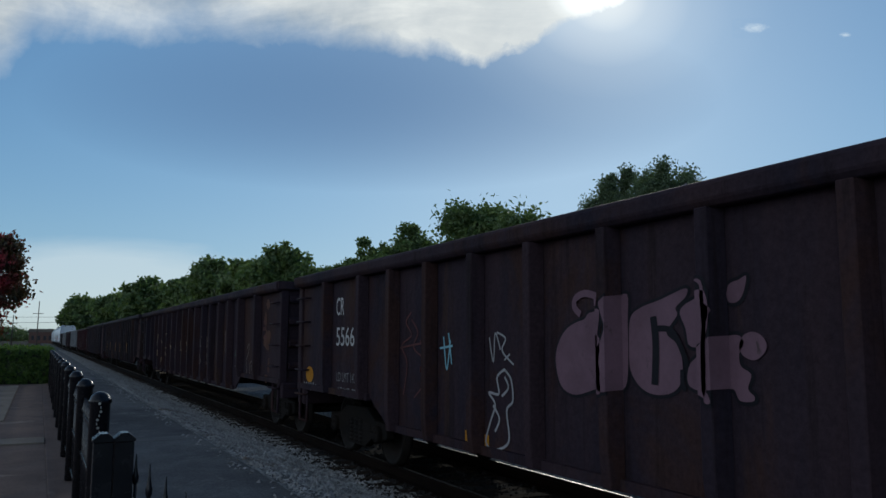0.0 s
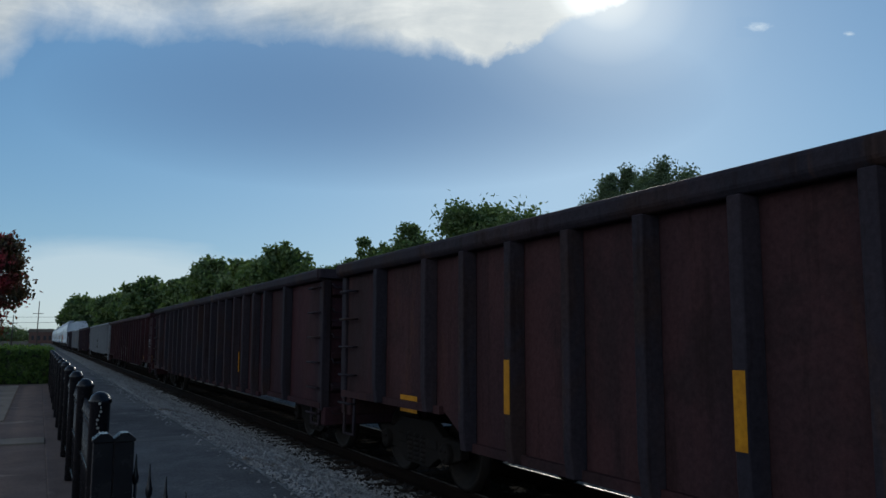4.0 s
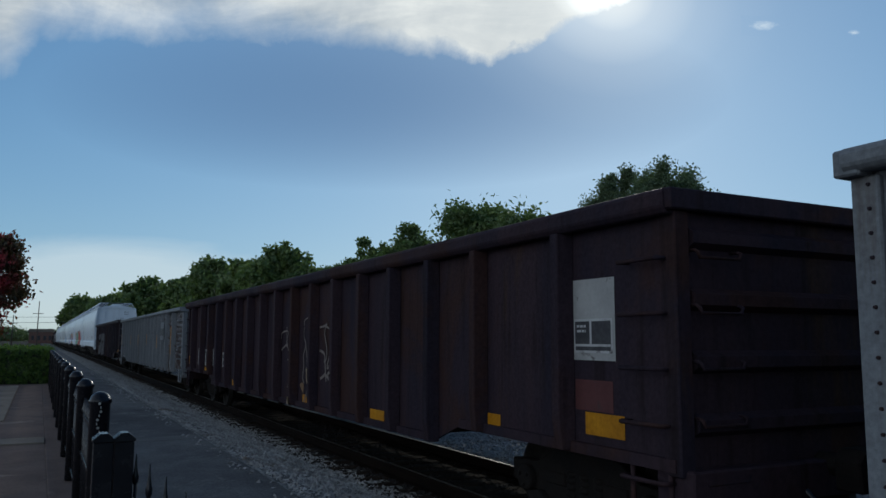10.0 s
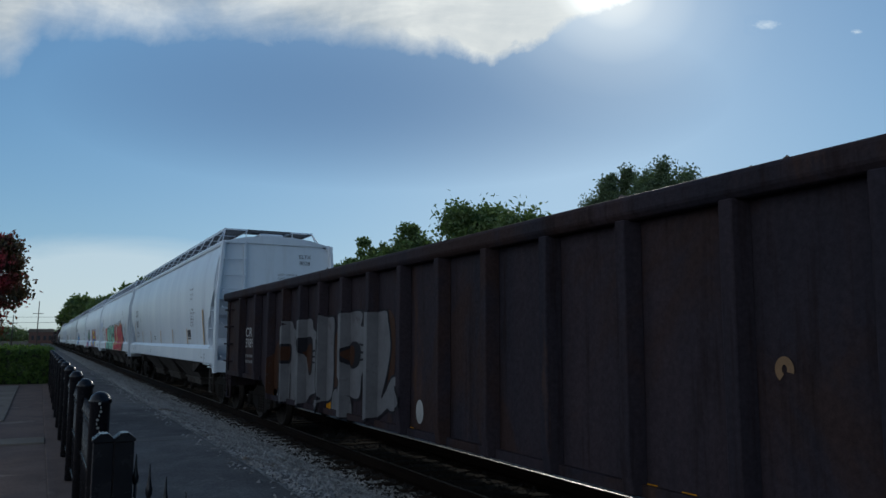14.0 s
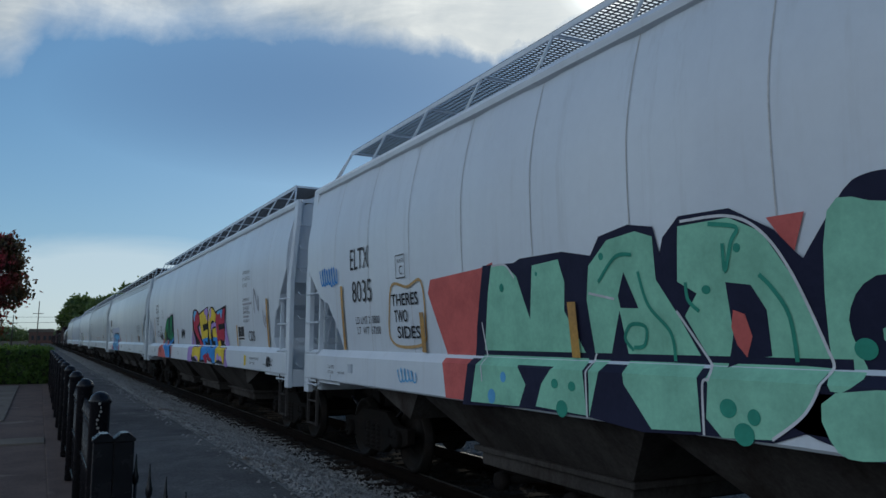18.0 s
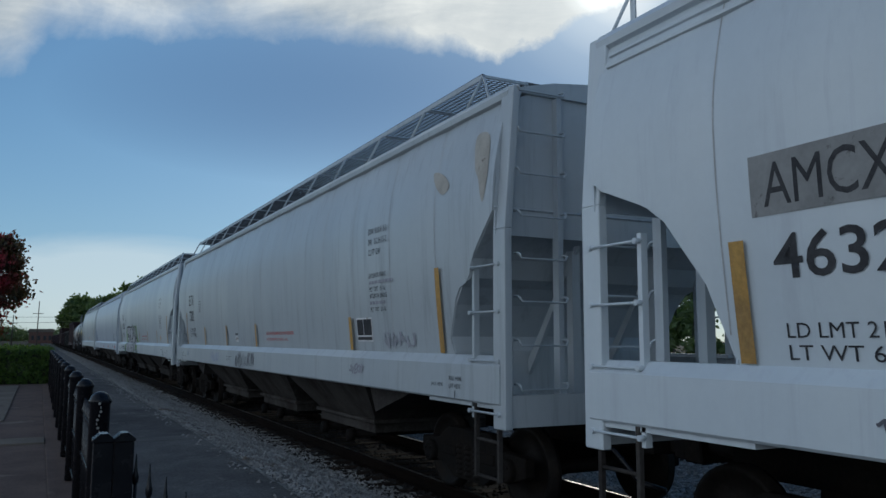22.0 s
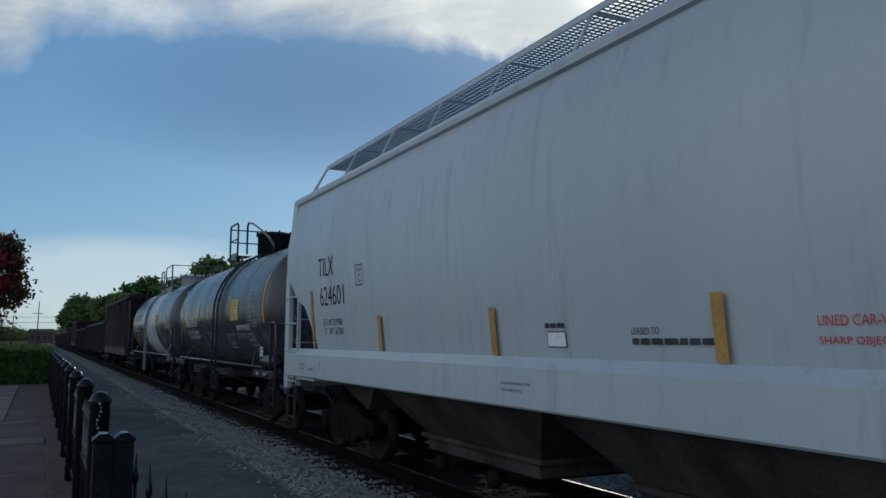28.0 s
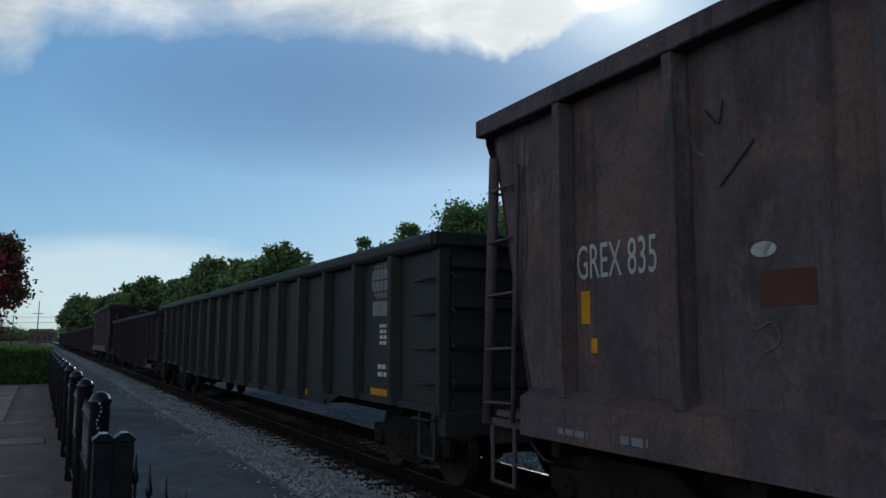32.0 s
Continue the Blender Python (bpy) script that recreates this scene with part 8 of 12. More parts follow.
def mark_rest():
    c = CARS[17][0]
    half = (JOINTS[18] - JOINTS[17]) / 2
    head_text(c, "FPAX 151113", -0.1, 0.9, 3.05, 0.15, 0.605 - half, M_INK_W)
    head_text(c, "CAPY 16350 GAL", -0.05, 0.68, 2.92, 0.10, 0.605 - half, M_INK_W)
    head_text(c, "61892 L", 0.2, 0.55, 2.79, 0.10, 0.605 - half, M_INK_W)
    s, K = tank_side, dict(cuts=0.06)
    sign(c, "FPAX 151113", 4.15, 2.25, 2.18, 2.46, M_INK_W, s, 0.01, **K)
    sign(c, "LD LMT 201400 LB 91350 KG", 3.9, 2.1, 1.98, 2.07, M_INK_W, s)
    sign(c, "LT WT 61600 LB 27950 KG", 3.8, 2.1, 1.84, 1.93, M_INK_W, s)
    sign(c, "50% SODIUM HYDROXIDE", -2.57, -3.88, 2.03, 2.15, M_INK_W, s, **K)
    for z in [2.16 + 0.09 * k for k in range(8)]:
        stroke(c, [(-3.80, z), (-4.92, z)], 0.01, P_GRAY, s, "stencil_frame")
    for y in (-3.80, -4.20, -4.43, -4.68, -4.92):
        stroke(c, [(y, 2.16), (y, 2.3), (y, 2.45), (y, 2.6), (y, 2.79)], 0.01, P_GRAY, s, "stencil_frame")
    for i in range(7):
        bars(c, -3.83, 2.77 - 0.09 * i, [0.30], 0.022, 0.03, P_GRAY, flat_side(s(2.75 - 0.09 * i) + 0.002))
        for y in (-4.24, -4.47, -4.72):
            bars(c, y, 2.77 - 0.09 * i, [0.15], 0.022, 0.03, P_GRAY, flat_side(s(2.75 - 0.09 * i) + 0.002))
    sign(c, "DOT 111A100W1", -3.8, -4.3, 2.83, 2.89, M_INK_W, s)
    patch(c, "warning_label", -2.09, -2.85, 2.26, 2.74, P_LABEL, s, 0.006)
    bars(c, -2.15, 2.70, [0.6, 0.55, 0.62, 0.5, 0.6, 0.58], 0.035, 0.04, P_PALE, flat_side(s(2.6) + 0.02))
    for y, z0, z1, w in ((-5.02, 2.16, 3.14, 0.11), (-1.9, 2.36, 2.84, 0.1), (0.66, 2.35, 2.80, 0.1), (1.98, 2.33, 2.78, 0.1), (4.55, 2.0, 2.9, 0.1)):
        patch(c, "reflector", y, y - w, z0, z1, M_YELLOW, s, 0.006, "yellow reflector")
    for k, (t, w) in enumerate((("BREAK VACUUM BEFORE UNLOADING", 0.98), ("CONSULT OWNER BEFORE REPAIRING TANK", 0.96), ("SHARP OBJECTS MUST NOT CONTACT LINING", 0.94), ("DO NOT STEAM OR CLEAN TANK WITH", 0.85), ("BOILING WATER", 0.36))):
        sign(c, t, 1.0 - 0.03 * k, 1.0 - 0.03 * k - w, 1.96 - 0.085 * k, 2.01 - 0.085 * k, K_DULL, s)
    for t, y, w, z in (("WAIVER OPERATING PRESSURE FOR", -1.15, 1.15, 1.96), ("HEATER COILS 15 PSI", -1.15, 0.7, 1.89), ("EXTERIOR HEATER PIPES", -1.25, 0.8, 1.80), ("NO INLET OR OUTLET", -1.3, 0.7, 1.73), ("PIPE CAPS REQUIRED", -1.33, 0.68, 1.66),
                       ("4 IN. FIBERGLASS INSULATION", -2.4, 0.85, 1.96), ("DO NOT EXCEED 450 F", -2.4, 0.7, 1.88), ("PAINT -  AMERON 385/450H", -3.25, 0.8, 1.96), ("TRN -  TXIX  08-2015", -3.25, 0.7, 1.88), ("LINING - PLASITE 9571", -4.0, 0.5, 2.19), ("APPLIED - TXIX  08-2015", -4.0, 0.52, 2.13),
                       ("EMPTY LOAD", -4.83, 0.28, 1.96), ("1/4 IN. ADJ BLOCK", -4.85, 0.34, 1.87), ("(WABTEC, ELLCON)", -4.87, 0.38, 1.78), ("NO ADJ BLOCK", -4.89, 0.3, 1.69), ("(NYABCO)", -4.91, 0.2, 1.60)):
        sign(c, t, y, y - w, z - 0.05, z, K_DULL, s)
    placard(c, -3.5, -4.1, 1.56, 1.82, s)
    diamond(c, -4.15, 1.52, 0.25, "1824")
    sign(c, "2 INCH HF", -4.54, -4.77, 1.11, 1.17, M_INK_W, flat_side(1.50))
    sign(c, "COMP SHOES", -5.09, -5.39, 1.11, 1.17, M_INK_W, flat_side(1.50))

    c = CARS[18][0]
    half = (JOINTS[19] - JOINTS[18]) / 2
    for t, x0, x1, z, size, tilt in (("PROX 42692", -1.03, -0.24, 3.32, 0.15, 0.56), ("PROX 42692", -0.15, 0.70, 3.26, 0.16, 0.0), ("CAPY 16200 GAL US", 0.02, 0.62, 3.16, 0.08, 0.0), ("CAPY 61 300 LTR", 0.03, 0.56, 3.07, 0.08, 0.0),
                                     ("SPRG D-5  7 OUTER  5 INNER", 0.05, 0.76, 2.99, 0.075, 0.0), ("36\" WHLS", 0.07, 0.33, 2.92, 0.075, 0.0), ("NO. 24 BRAKE BEAM", 0.1, 0.62, 2.84, 0.075, 0.0), ("12 LINE EXT HTRS", 0.12, 0.62, 2.76, 0.075, 0.0)):
        head_text(c, t, x0, x1, z, size, 0.695 - half, M_INK_W if size > 0.1 else K_DULL, tilt)
    # emblem: six leaning blocks, each with a slot
    for k in range(6):
        y = 5.28 - 0.485 * k
        block = [(y, 2.62), (y - 0.36, 2.62), (y - 0.44, 2.67), (y - 0.51, 2.93), (y - 0.45, 2.98), (y - 0.10, 2.98), (y - 0.05, 2.92)]
        shape(c, block, M_DULLW, s, 0.006, "emblem")
        shape(c, [(y - 0.15, 2.72), (y - 0.30, 2.72), (y - 0.34, 2.88), (y - 0.19, 2.88)], M_TANK, s, 0.011, "emblem")
    sign(c, "PROX 42692", 4.7, 3.1, 2.14, 2.40, M_INK_W, s, **K)
    sign(c, "LD LMT 218800 LB 99 200 KG", 4.5, 3.1, 1.98, 2.05, M_INK_W, s)
    sign(c, "LT WT 67200 LB 30 500 KG", 4.4, 3.1, 1.84, 1.91, M_INK_W, s)
    for y, z0, z1 in ((2.84, 2.0, 2.4), (1.3, 2.0, 2.4), (-1.45, 2.0, 2.48), (-3.0, 2.03, 2.46), (5.25, 1.6, 2.3), (-5.8, 1.67, 2.44)):
        patch(c, "reflector", y, y - 0.13, z0, z1, M_YELLOW, s, 0.006, "yellow reflector")
    # pale spray tag low on the shell
    for pts in ([(2.45, 2.02), (2.2, 1.82), (1.95, 1.55), (1.75, 1.42), (1.6, 1.4), (1.72, 1.62), (1.85, 1.8), (1.75, 1.86), (1.6, 1.74), (1.72, 1.64), (1.55, 1.6), (1.42, 1.72), (1.3, 1.86), (1.38, 1.6), (1.52, 1.5), (1.3, 1.48), (1.15, 1.66), (1.05, 1.8), (0.98, 1.66), (1.1, 1.52), (1.3, 1.46)],
                [(1.98, 1.85), (1.85, 1.6), (1.8, 1.45), (1.95, 1.52), (1.7, 1.9), (1.5, 1.88), (1.5, 1.55), (1.2, 1.84), (1.0, 1.86), (0.9, 1.6), (1.05, 1.45), (1.25, 1.42)],
                [(1.95, 1.5), (1.6, 1.36), (1.2, 1.34), (0.8, 1.28), (0.35, 1.2)], [(0.75, 1.6), (0.65, 1.45), (0.55, 1.3)]):
        stroke(c, pts, 0.032, P_SCRAWL, s)
    for pts in ([(-3.2, 2.2), (-3.3, 1.9), (-3.45, 1.65)], [(-3.0, 1.95), (-3.2, 1.75), (-3.5, 1.55), (-4.0, 1.4), (-4.5, 1.3)], [(-3.35, 2.1), (-3.4, 1.8), (-3.55, 1.6)]):
        stroke(c, pts, 0.03, P_SCRAWL, s)
    bars(c, 1.95, 1.98, [0.5], 0.025, 0.03, P_GRAY, s)
    bars(c, 1.9, 1.90, [0.35], 0.025, 0.03, P_GRAY, s)
    bars(c, 1.8, 1.70, [0.5], 0.025, 0.03, P_GRAY, s)
    bars(c, -3.6, 1.98, [0.2, 0.4, 0.42, 0.3, 0.4], 0.03, 0.035, P_GRAY, s)
    patch(c, "warning_label", -2.2, -2.98, 2.48, 2.76, M_YELLOW, s, 0.006)
    bars(c, -2.28, 2.71, [0.5, 0.6, 0.55], 0.04, 0.04, M_INK_B, flat_side(s(2.7) + 0.02))
    for k in range(10):
        z = 2.19 + 0.0545 * k
        stroke(c, [(-4.62, z), (-5.72, z)], 0.007, P_GRAY, s, "stencil_frame")
        if k < 9 and k != 3:
            for y, w in ((-4.65, 0.36), (-5.12, 0.16), (-5.33, 0.16), (-5.54, 0.14)):
                bars(c, y, z + 0.042, [w], 0.026, 0.03, P_GRAY, flat_side(s(z + 0.03) + 0.003))
    for y in (-4.62, -5.07, -5.28, -5.5, -5.72):
        stroke(c, [(y, 2.19), (y, 2.35), (y, 2.52), (y, 2.68)], 0.007, P_GRAY, s, "stencil_frame")
    sign(c, "AAR 211A100W6", -4.61, -5.0, 2.73, 2.78, K_DULL, s)
    sign(c, "EMPTY LOAD", -4.37, -4.76, 1.83, 1.89, K_DULL, s)
    sign(c, "1/4 IN. ADJ. BLOCK", -4.37, -4.98, 1.74, 1.80, K_DULL, s)
    diamond(c, -4.85, 1.54, 0.24, "1805")

    c, hb, s = CARS[19]
    sign(c, "GREX 835", 5.85, 4.88, 2.33, 2.62, K_WHITE, s)
    patch(c, "reflector", 5.78, 5.66, 1.96, 2.23, K_YELL, s, 0.006)
    patch(c, "reflector", 5.66, 5.58, 1.72, 1.84, K_YELL, s, 0.006)
    patch(c, "paint_patch", 4.05, 3.64, 2.04, 2.26, ink("faded_orange_paint", (0.07, 0.03, 0.022), worn=True), s, 0.005)
    patch(c, "reflector", 1.8, 1.45, 1.45, 1.53, K_YELL, s, 0.006)
    disc(c, 4.0, 2.4, 0.1, 0.05, K_WHITE, s)
    scribble(c, 2.6, 2.0, 3.1, 3.4, K_PATCH, s, 0.03, 5, 97)
    scuff = ink("bare_scuff", (0.095, 0.085, 0.082), worn=True)
    for pts, w, m in (([(4.32, 2.86), (4.18, 2.98), (4.02, 3.12)], 0.016, P_BLACK), ([(4.78, 3.2), (4.72, 3.44), (4.6, 3.36), (4.5, 3.16), (4.42, 3.1)], 0.02, scuff), ([(4.42, 3.42), (4.3, 3.3), (4.26, 3.46)], 0.014, P_BLACK),
                      ([(4.16, 1.98), (4.08, 1.9), (3.96, 1.94), (3.9, 1.84), (4.0, 1.76), (4.1, 1.82)], 0.012, scuff), ([(6.58, 3.8), (6.6, 3.4), (6.56, 2.9), (6.58, 2.5)], 0.03, scuff)):
        stroke(c, pts, w, m, s, "scuff")
    bars(c, 5.93, 1.1, [0.4], 0.05, 0.05, K_PATCH, flat_side(1.6))
    bars(c, 5.18, 1.12, [0.3], 0.06, 0.05, K_PATCH, flat_side(1.6))
    bars(c, 5.0, 1.33, [0.5, 0.4], 0.07, 0.2, K_PATCH, flat_side(1.5))

    c, hb, s = CARS[20]
    disc(c, -8.62, 2.62, 0.36, 0.27, K_PATCH, s, "emblem")
    for k in (-0.2, 0.0, 0.2):
        ring(c, -8.62, 2.62, 0.36 * (abs(k) * 2 + 0.2), 0.27, 0.02, M_GONBLACK, s, name="emblem")
        stroke(c, [(-8.62 + 0.34, 2.62 + k * 0.8), (-8.62 - 0.34, 2.62 + k * 0.8)], 0.02, M_GONBLACK, s, "emblem")
    patch(c, "emblem", -8.3, -9.05, 2.14, 2.34, K_PATCH, s, 0.006)
    bars(c, -8.55, 2.03, [0.4, 0.42, 0.36, 0.45], 0.045, 0.03, K_DULL, s)
    bars(c, -8.5, 1.5, [0.5, 0.55], 0.06, 0.04, K_DULL, s)
    reflectors(c, (-8.26,), 1.06, 1.18, K_YELL, s, 0.9)
    reflectors(c, (-5.3, -1.5, 2.4), 0.88, 1.0, K_YELL, s, 0.4)


def mark_murals():
    c, hb, s = CARS[1]
    stroke(c, [(3.74, 2.04), (4.19, 2.03), (4.24, 2.00), (4.35, 1.65), (4.75, 1.16), (4.75, 0.79), (4.59, 0.68), (4.21, 0.68), (4.09, 0.87)], 0.032, P_TAN, s, "graffiti_line")
    stroke(c, [(4.12, 1.83), (4.06, 1.58), (3.74, 1.40)], 0.032, P_TAN, s, "graffiti_line")
    stroke(c, [(4.13, 1.71), (4.23, 1.50), (4.24, 1.25), (4.22, 1.08), (4.13, 1.05)], 0.032, P_TAN, s, "graffiti_line")
    stroke(c, [(3.71, 2.05), (3.75, 1.62), (3.72, 1.05), (3.61, 0.70)], 0.032, P_TAN, s, "graffiti_line")
    stroke(c, [(3.66, 1.81), (3.50, 1.86), (3.14, 1.68), (3.14, 1.24), (3.21, 1.04), (3.60, 1.06), (3.67, 1.43), (3.66, 1.81)], 0.032, P_TAN, s, "graffiti_line")
    stroke(c, [(3.91, 1.15), (3.72, 0.86), (3.53, 0.67), (2.95, 0.62)], 0.032, P_TAN, s, "graffiti_line")
    stroke(c, [(3.02, 1.01), (3.01, 0.87), (3.09, 0.72), (2.86, 0.63)], 0.032, P_TAN, s, "graffiti_line")
    stroke(c, [(3.13, 1.64), (3.13, 1.94), (3.05, 2.05), (2.59, 2.01)], 0.032, P_TAN, s, "graffiti_line")
    stroke(c, [(2.88, 1.96), (2.84, 1.64)], 0.032, P_TAN, s, "graffiti_line")
    stroke(c, [(2.99, 1.55), (2.82, 1.64), (2.63, 1.57)], 0.032, P_TAN, s, "graffiti_line")
    stroke(c, [(2.60, 1.77), (2.35, 1.89), (2.07, 2.01), (1.82, 2.00), (1.66, 1.85), (1.61, 1.68), (1.58, 1.38), (1.48, 1.61), (1.35, 1.67), (1.19, 1.64)], 0.032, P_TAN, s, "graffiti_line")
    stroke(c, [(2.55, 1.31), (2.42, 1.49), (2.02, 1.52), (1.80, 1.40), (1.65, 1.26), (1.61, 1.09)], 0.032, P_TAN, s, "graffiti_line")
    stroke(c, [(2.37, 1.46), (2.03, 1.26), (1.99, 0.95)], 0.032, P_TAN, s, "graffiti_line")
    stroke(c, [(0.65, 2.01), (0.81, 1.99), (0.90, 1.91), (0.81, 1.80), (0.70, 1.70), (0.74, 1.63), (0.93, 1.60), (1.23, 1.64)], 0.032, P_TAN, s, "graffiti_line")
    stroke(c, [(1.00, 1.63), (0.94, 1.45), (0.94, 1.21), (0.95, 1.07)], 0.032, P_TAN, s, "graffiti_line")
    stroke(c, [(0.93, 1.57), (0.77, 1.58), (0.63, 1.50)], 0.032, P_TAN, s, "graffiti_line")
    stroke(c, [(1.43, 1.25), (1.42, 1.08)], 0.032, P_TAN, s, "graffiti_line")
    stroke(c, [(1.77, 2.06), (1.37, 2.05)], 0.05, P_RUSTY, s, "graffiti_line")
    stroke(c, [(1.31, 2.08), (0.92, 2.08), (0.59, 2.09)], 0.06, P_RUSTY, s, "graffiti_line")
    stroke(c, [(4.24, 2.01), (3.74, 2.04)], 0.05, P_RUSTY, s, "graffiti_line")
    stroke(c, [(2.04, 1.72), (1.81, 1.73)], 0.022, P_PALE, s, "graffiti_line")
    stroke(c, [(1.98, 1.83), (1.97, 1.67), (2.03, 1.58)], 0.022, P_PALE, s, "graffiti_line")
    stroke(c, [(1.97, 1.67), (1.87, 1.60)], 0.022, P_PALE, s, "graffiti_line")

    c, hb, s = CARS[4]
    stroke(c, [(5.49, 1.96), (5.27, 1.78)], 0.02, P_PALE, s, "graffiti_line")
    stroke(c, [(5.23, 1.98), (5.49, 1.76)], 0.02, P_PALE, s, "graffiti_line")
    stroke(c, [(5.49, 1.96), (5.41, 1.91), (5.23, 1.98)], 0.02, P_PALE, s, "graffiti_line")
    stroke(c, [(6.50, 1.09), (6.51, 1.65), (6.37, 1.31), (6.23, 1.65), (6.14, 1.13)], 0.02, P_PALE, s, "graffiti_line")

    c, hb, s = CARS[5]
    stroke(c, [(-0.20, 2.19), (-0.28, 2.03)], 0.022, P_BLACK, s, "graffiti_line")
    stroke(c, [(-0.42, 2.24), (-0.38, 1.85)], 0.022, P_BLACK, s, "graffiti_line")
    stroke(c, [(-0.40, 2.16), (-0.49, 2.10), (-0.49, 2.02), (-0.40, 1.96), (-0.31, 2.01), (-0.30, 2.10), (-0.40, 2.16)], 0.022, P_BLACK, s, "graffiti_line")
    stroke(c, [(-0.32, 1.93), (-0.31, 1.72), (-0.40, 1.57)], 0.022, P_BLACK, s, "graffiti_line")
    stroke(c, [(-0.22, 1.81), (-0.17, 1.66)], 0.022, P_BLACK, s, "graffiti_line")
    stroke(c, [(-0.23, 1.54), (-0.42, 1.53), (-0.50, 1.40), (-0.67, 1.43), (-0.69, 1.38), (-0.57, 1.28), (-0.41, 1.24)], 0.022, P_BLACK, s, "graffiti_line")
    stroke(c, [(-0.23, 1.54), (-0.20, 1.34), (-0.27, 1.16)], 0.022, P_BLACK, s, "graffiti_line")
    shape(c, [(-0.43, 1.83), (-0.61, 1.82), (-0.73, 1.67), (-0.60, 1.58), (-0.53, 1.65), (-0.34, 1.54), (-0.30, 1.66)], P_BLACK, s, 0.007)
    shape(c, [(-0.21, 1.32), (-0.41, 1.24), (-0.56, 1.28), (-0.71, 1.31), (-0.68, 1.19), (-0.48, 1.10), (-0.28, 1.15)], P_BLACK, s, 0.007)
    stroke(c, [(-1.22, 2.13), (-1.10, 2.06), (-1.08, 1.89), (-1.11, 1.68), (-1.23, 1.65), (-1.34, 1.75), (-1.36, 1.98), (-1.24, 2.13)], 0.05, P_BLACK, s, "graffiti_line")
    stroke(c, [(-1.37, 1.96), (-1.59, 1.91), (-1.73, 1.73), (-1.78, 1.46), (-1.75, 1.23), (-1.63, 0.97)], 0.05, P_BLACK, s, "graffiti_line")
    stroke(c, [(-1.64, 1.96), (-1.76, 1.89), (-1.97, 1.91)], 0.05, P_BLACK, s, "graffiti_line")
    stroke(c, [(-1.36, 1.53), (-1.35, 1.62), (-1.12, 1.61), (-1.13, 1.31), (-1.31, 1.32), (-1.29, 1.23), (-1.15, 1.18), (-1.18, 1.03), (-1.35, 0.89)], 0.05, P_BLACK, s, "graffiti_line")
    stroke(c, [(-1.38, 1.56), (-1.41, 1.31), (-1.48, 1.04)], 0.05, P_BLACK, s, "graffiti_line")
    stroke(c, [(-1.47, 1.72), (-1.53, 1.25)], 0.03, P_BLACK, s, "graffiti_line")
    stroke(c, [(-1.37, 1.56), (-1.62, 1.34)], 0.03, P_BLACK, s, "graffiti_line")
    stroke(c, [(-1.26, 1.43), (-1.71, 1.46)], 0.03, P_BLACK, s, "graffiti_line")
    stroke(c, [(-1.57, 1.63), (-1.43, 1.33)], 0.03, P_BLACK, s, "graffiti_line")
    stroke(c, [(5.91, 1.79), (5.69, 1.57), (5.96, 1.49), (5.57, 1.27), (5.94, 1.11), (5.62, 1.05)], 0.018, P_BLACK, s, "graffiti_line")
    stroke(c, [(5.97, 1.79), (5.93, 1.33)], 0.018, P_BLACK, s, "graffiti_line")
    stroke(c, [(4.92, 2.01), (4.57, 2.04), (4.65, 1.80), (4.95, 1.80)], 0.018, P_BLACK, s, "graffiti_line")
    stroke(c, [(3.94, 1.83), (3.91, 1.54), (3.80, 1.80), (3.55, 1.68), (3.73, 1.55)], 0.018, P_BLACK, s, "graffiti_line")
    stroke(c, [(3.95, 1.48), (3.73, 1.30), (3.50, 1.49), (3.62, 1.30)], 0.018, P_BLACK, s, "graffiti_line")
    stroke(c, [(3.91, 1.22), (3.73, 1.08), (3.47, 1.22)], 0.018, P_BLACK, s, "graffiti_line")
    stroke(c, [(-1.50, 2.17), (-1.45, 2.11), (-1.55, 2.23)], 0.05, P_NAVY, s, "graffiti_line")
    stroke(c, [(-1.58, 2.31), (-1.57, 2.17)], 0.02, P_NAVY, s, "graffiti_line")
    stroke(c, [(0.57, 2.20), (0.56, 2.10)], 0.04, P_NAVY, s, "graffiti_line")
    stroke(c, [(0.55, 1.50), (0.43, 1.51)], 0.02, P_NAVY, s, "graffiti_line")
    stroke(c, [(0.50, 1.51), (0.50, 1.43)], 0.02, P_NAVY, s, "graffiti_line")
    stroke(c, [(-1.59, 2.60), (-1.60, 2.56)], 0.05, P_NAVY, s, "graffiti_line")
    stroke(c, [(-1.33, 2.59), (-1.37, 2.63)], 0.04, P_NAVY, s, "graffiti_line")
    stroke(c, [(-1.13, 2.61), (-1.14, 1.80), (-1.13, 1.02)], 0.014, P_BLACK, s, "graffiti_line")
    stroke(c, [(-0.08, 2.70), (-0.12, 1.76), (-0.12, 0.87)], 0.014, P_BLACK, s, "graffiti_line")
    stroke(c, [(0.93, 2.63), (0.90, 1.66), (0.87, 0.72)], 0.014, P_BLACK, s, "graffiti_line")
    stroke(c, [(1.94, 2.66), (1.88, 1.70), (1.91, 0.77)], 0.014, P_BLACK, s, "graffiti_line")
    stroke(c, [(2.94, 2.63), (2.85, 1.75), (2.87, 0.88)], 0.014, P_BLACK, s, "graffiti_line")

    c, s, sill = CARS[11][0], barrel, flat_side(1.60)
    shape(c, [(5.87, 1.87), (6.09, 1.83), (6.37, 1.64), (6.84, 1.49), (6.93, 1.19), (5.69, 1.20), (4.90, 1.20), (3.70, 1.20), (3.70, 1.63), (4.79, 1.72), (5.52, 1.75)], P_CORAL, s, 0.004)
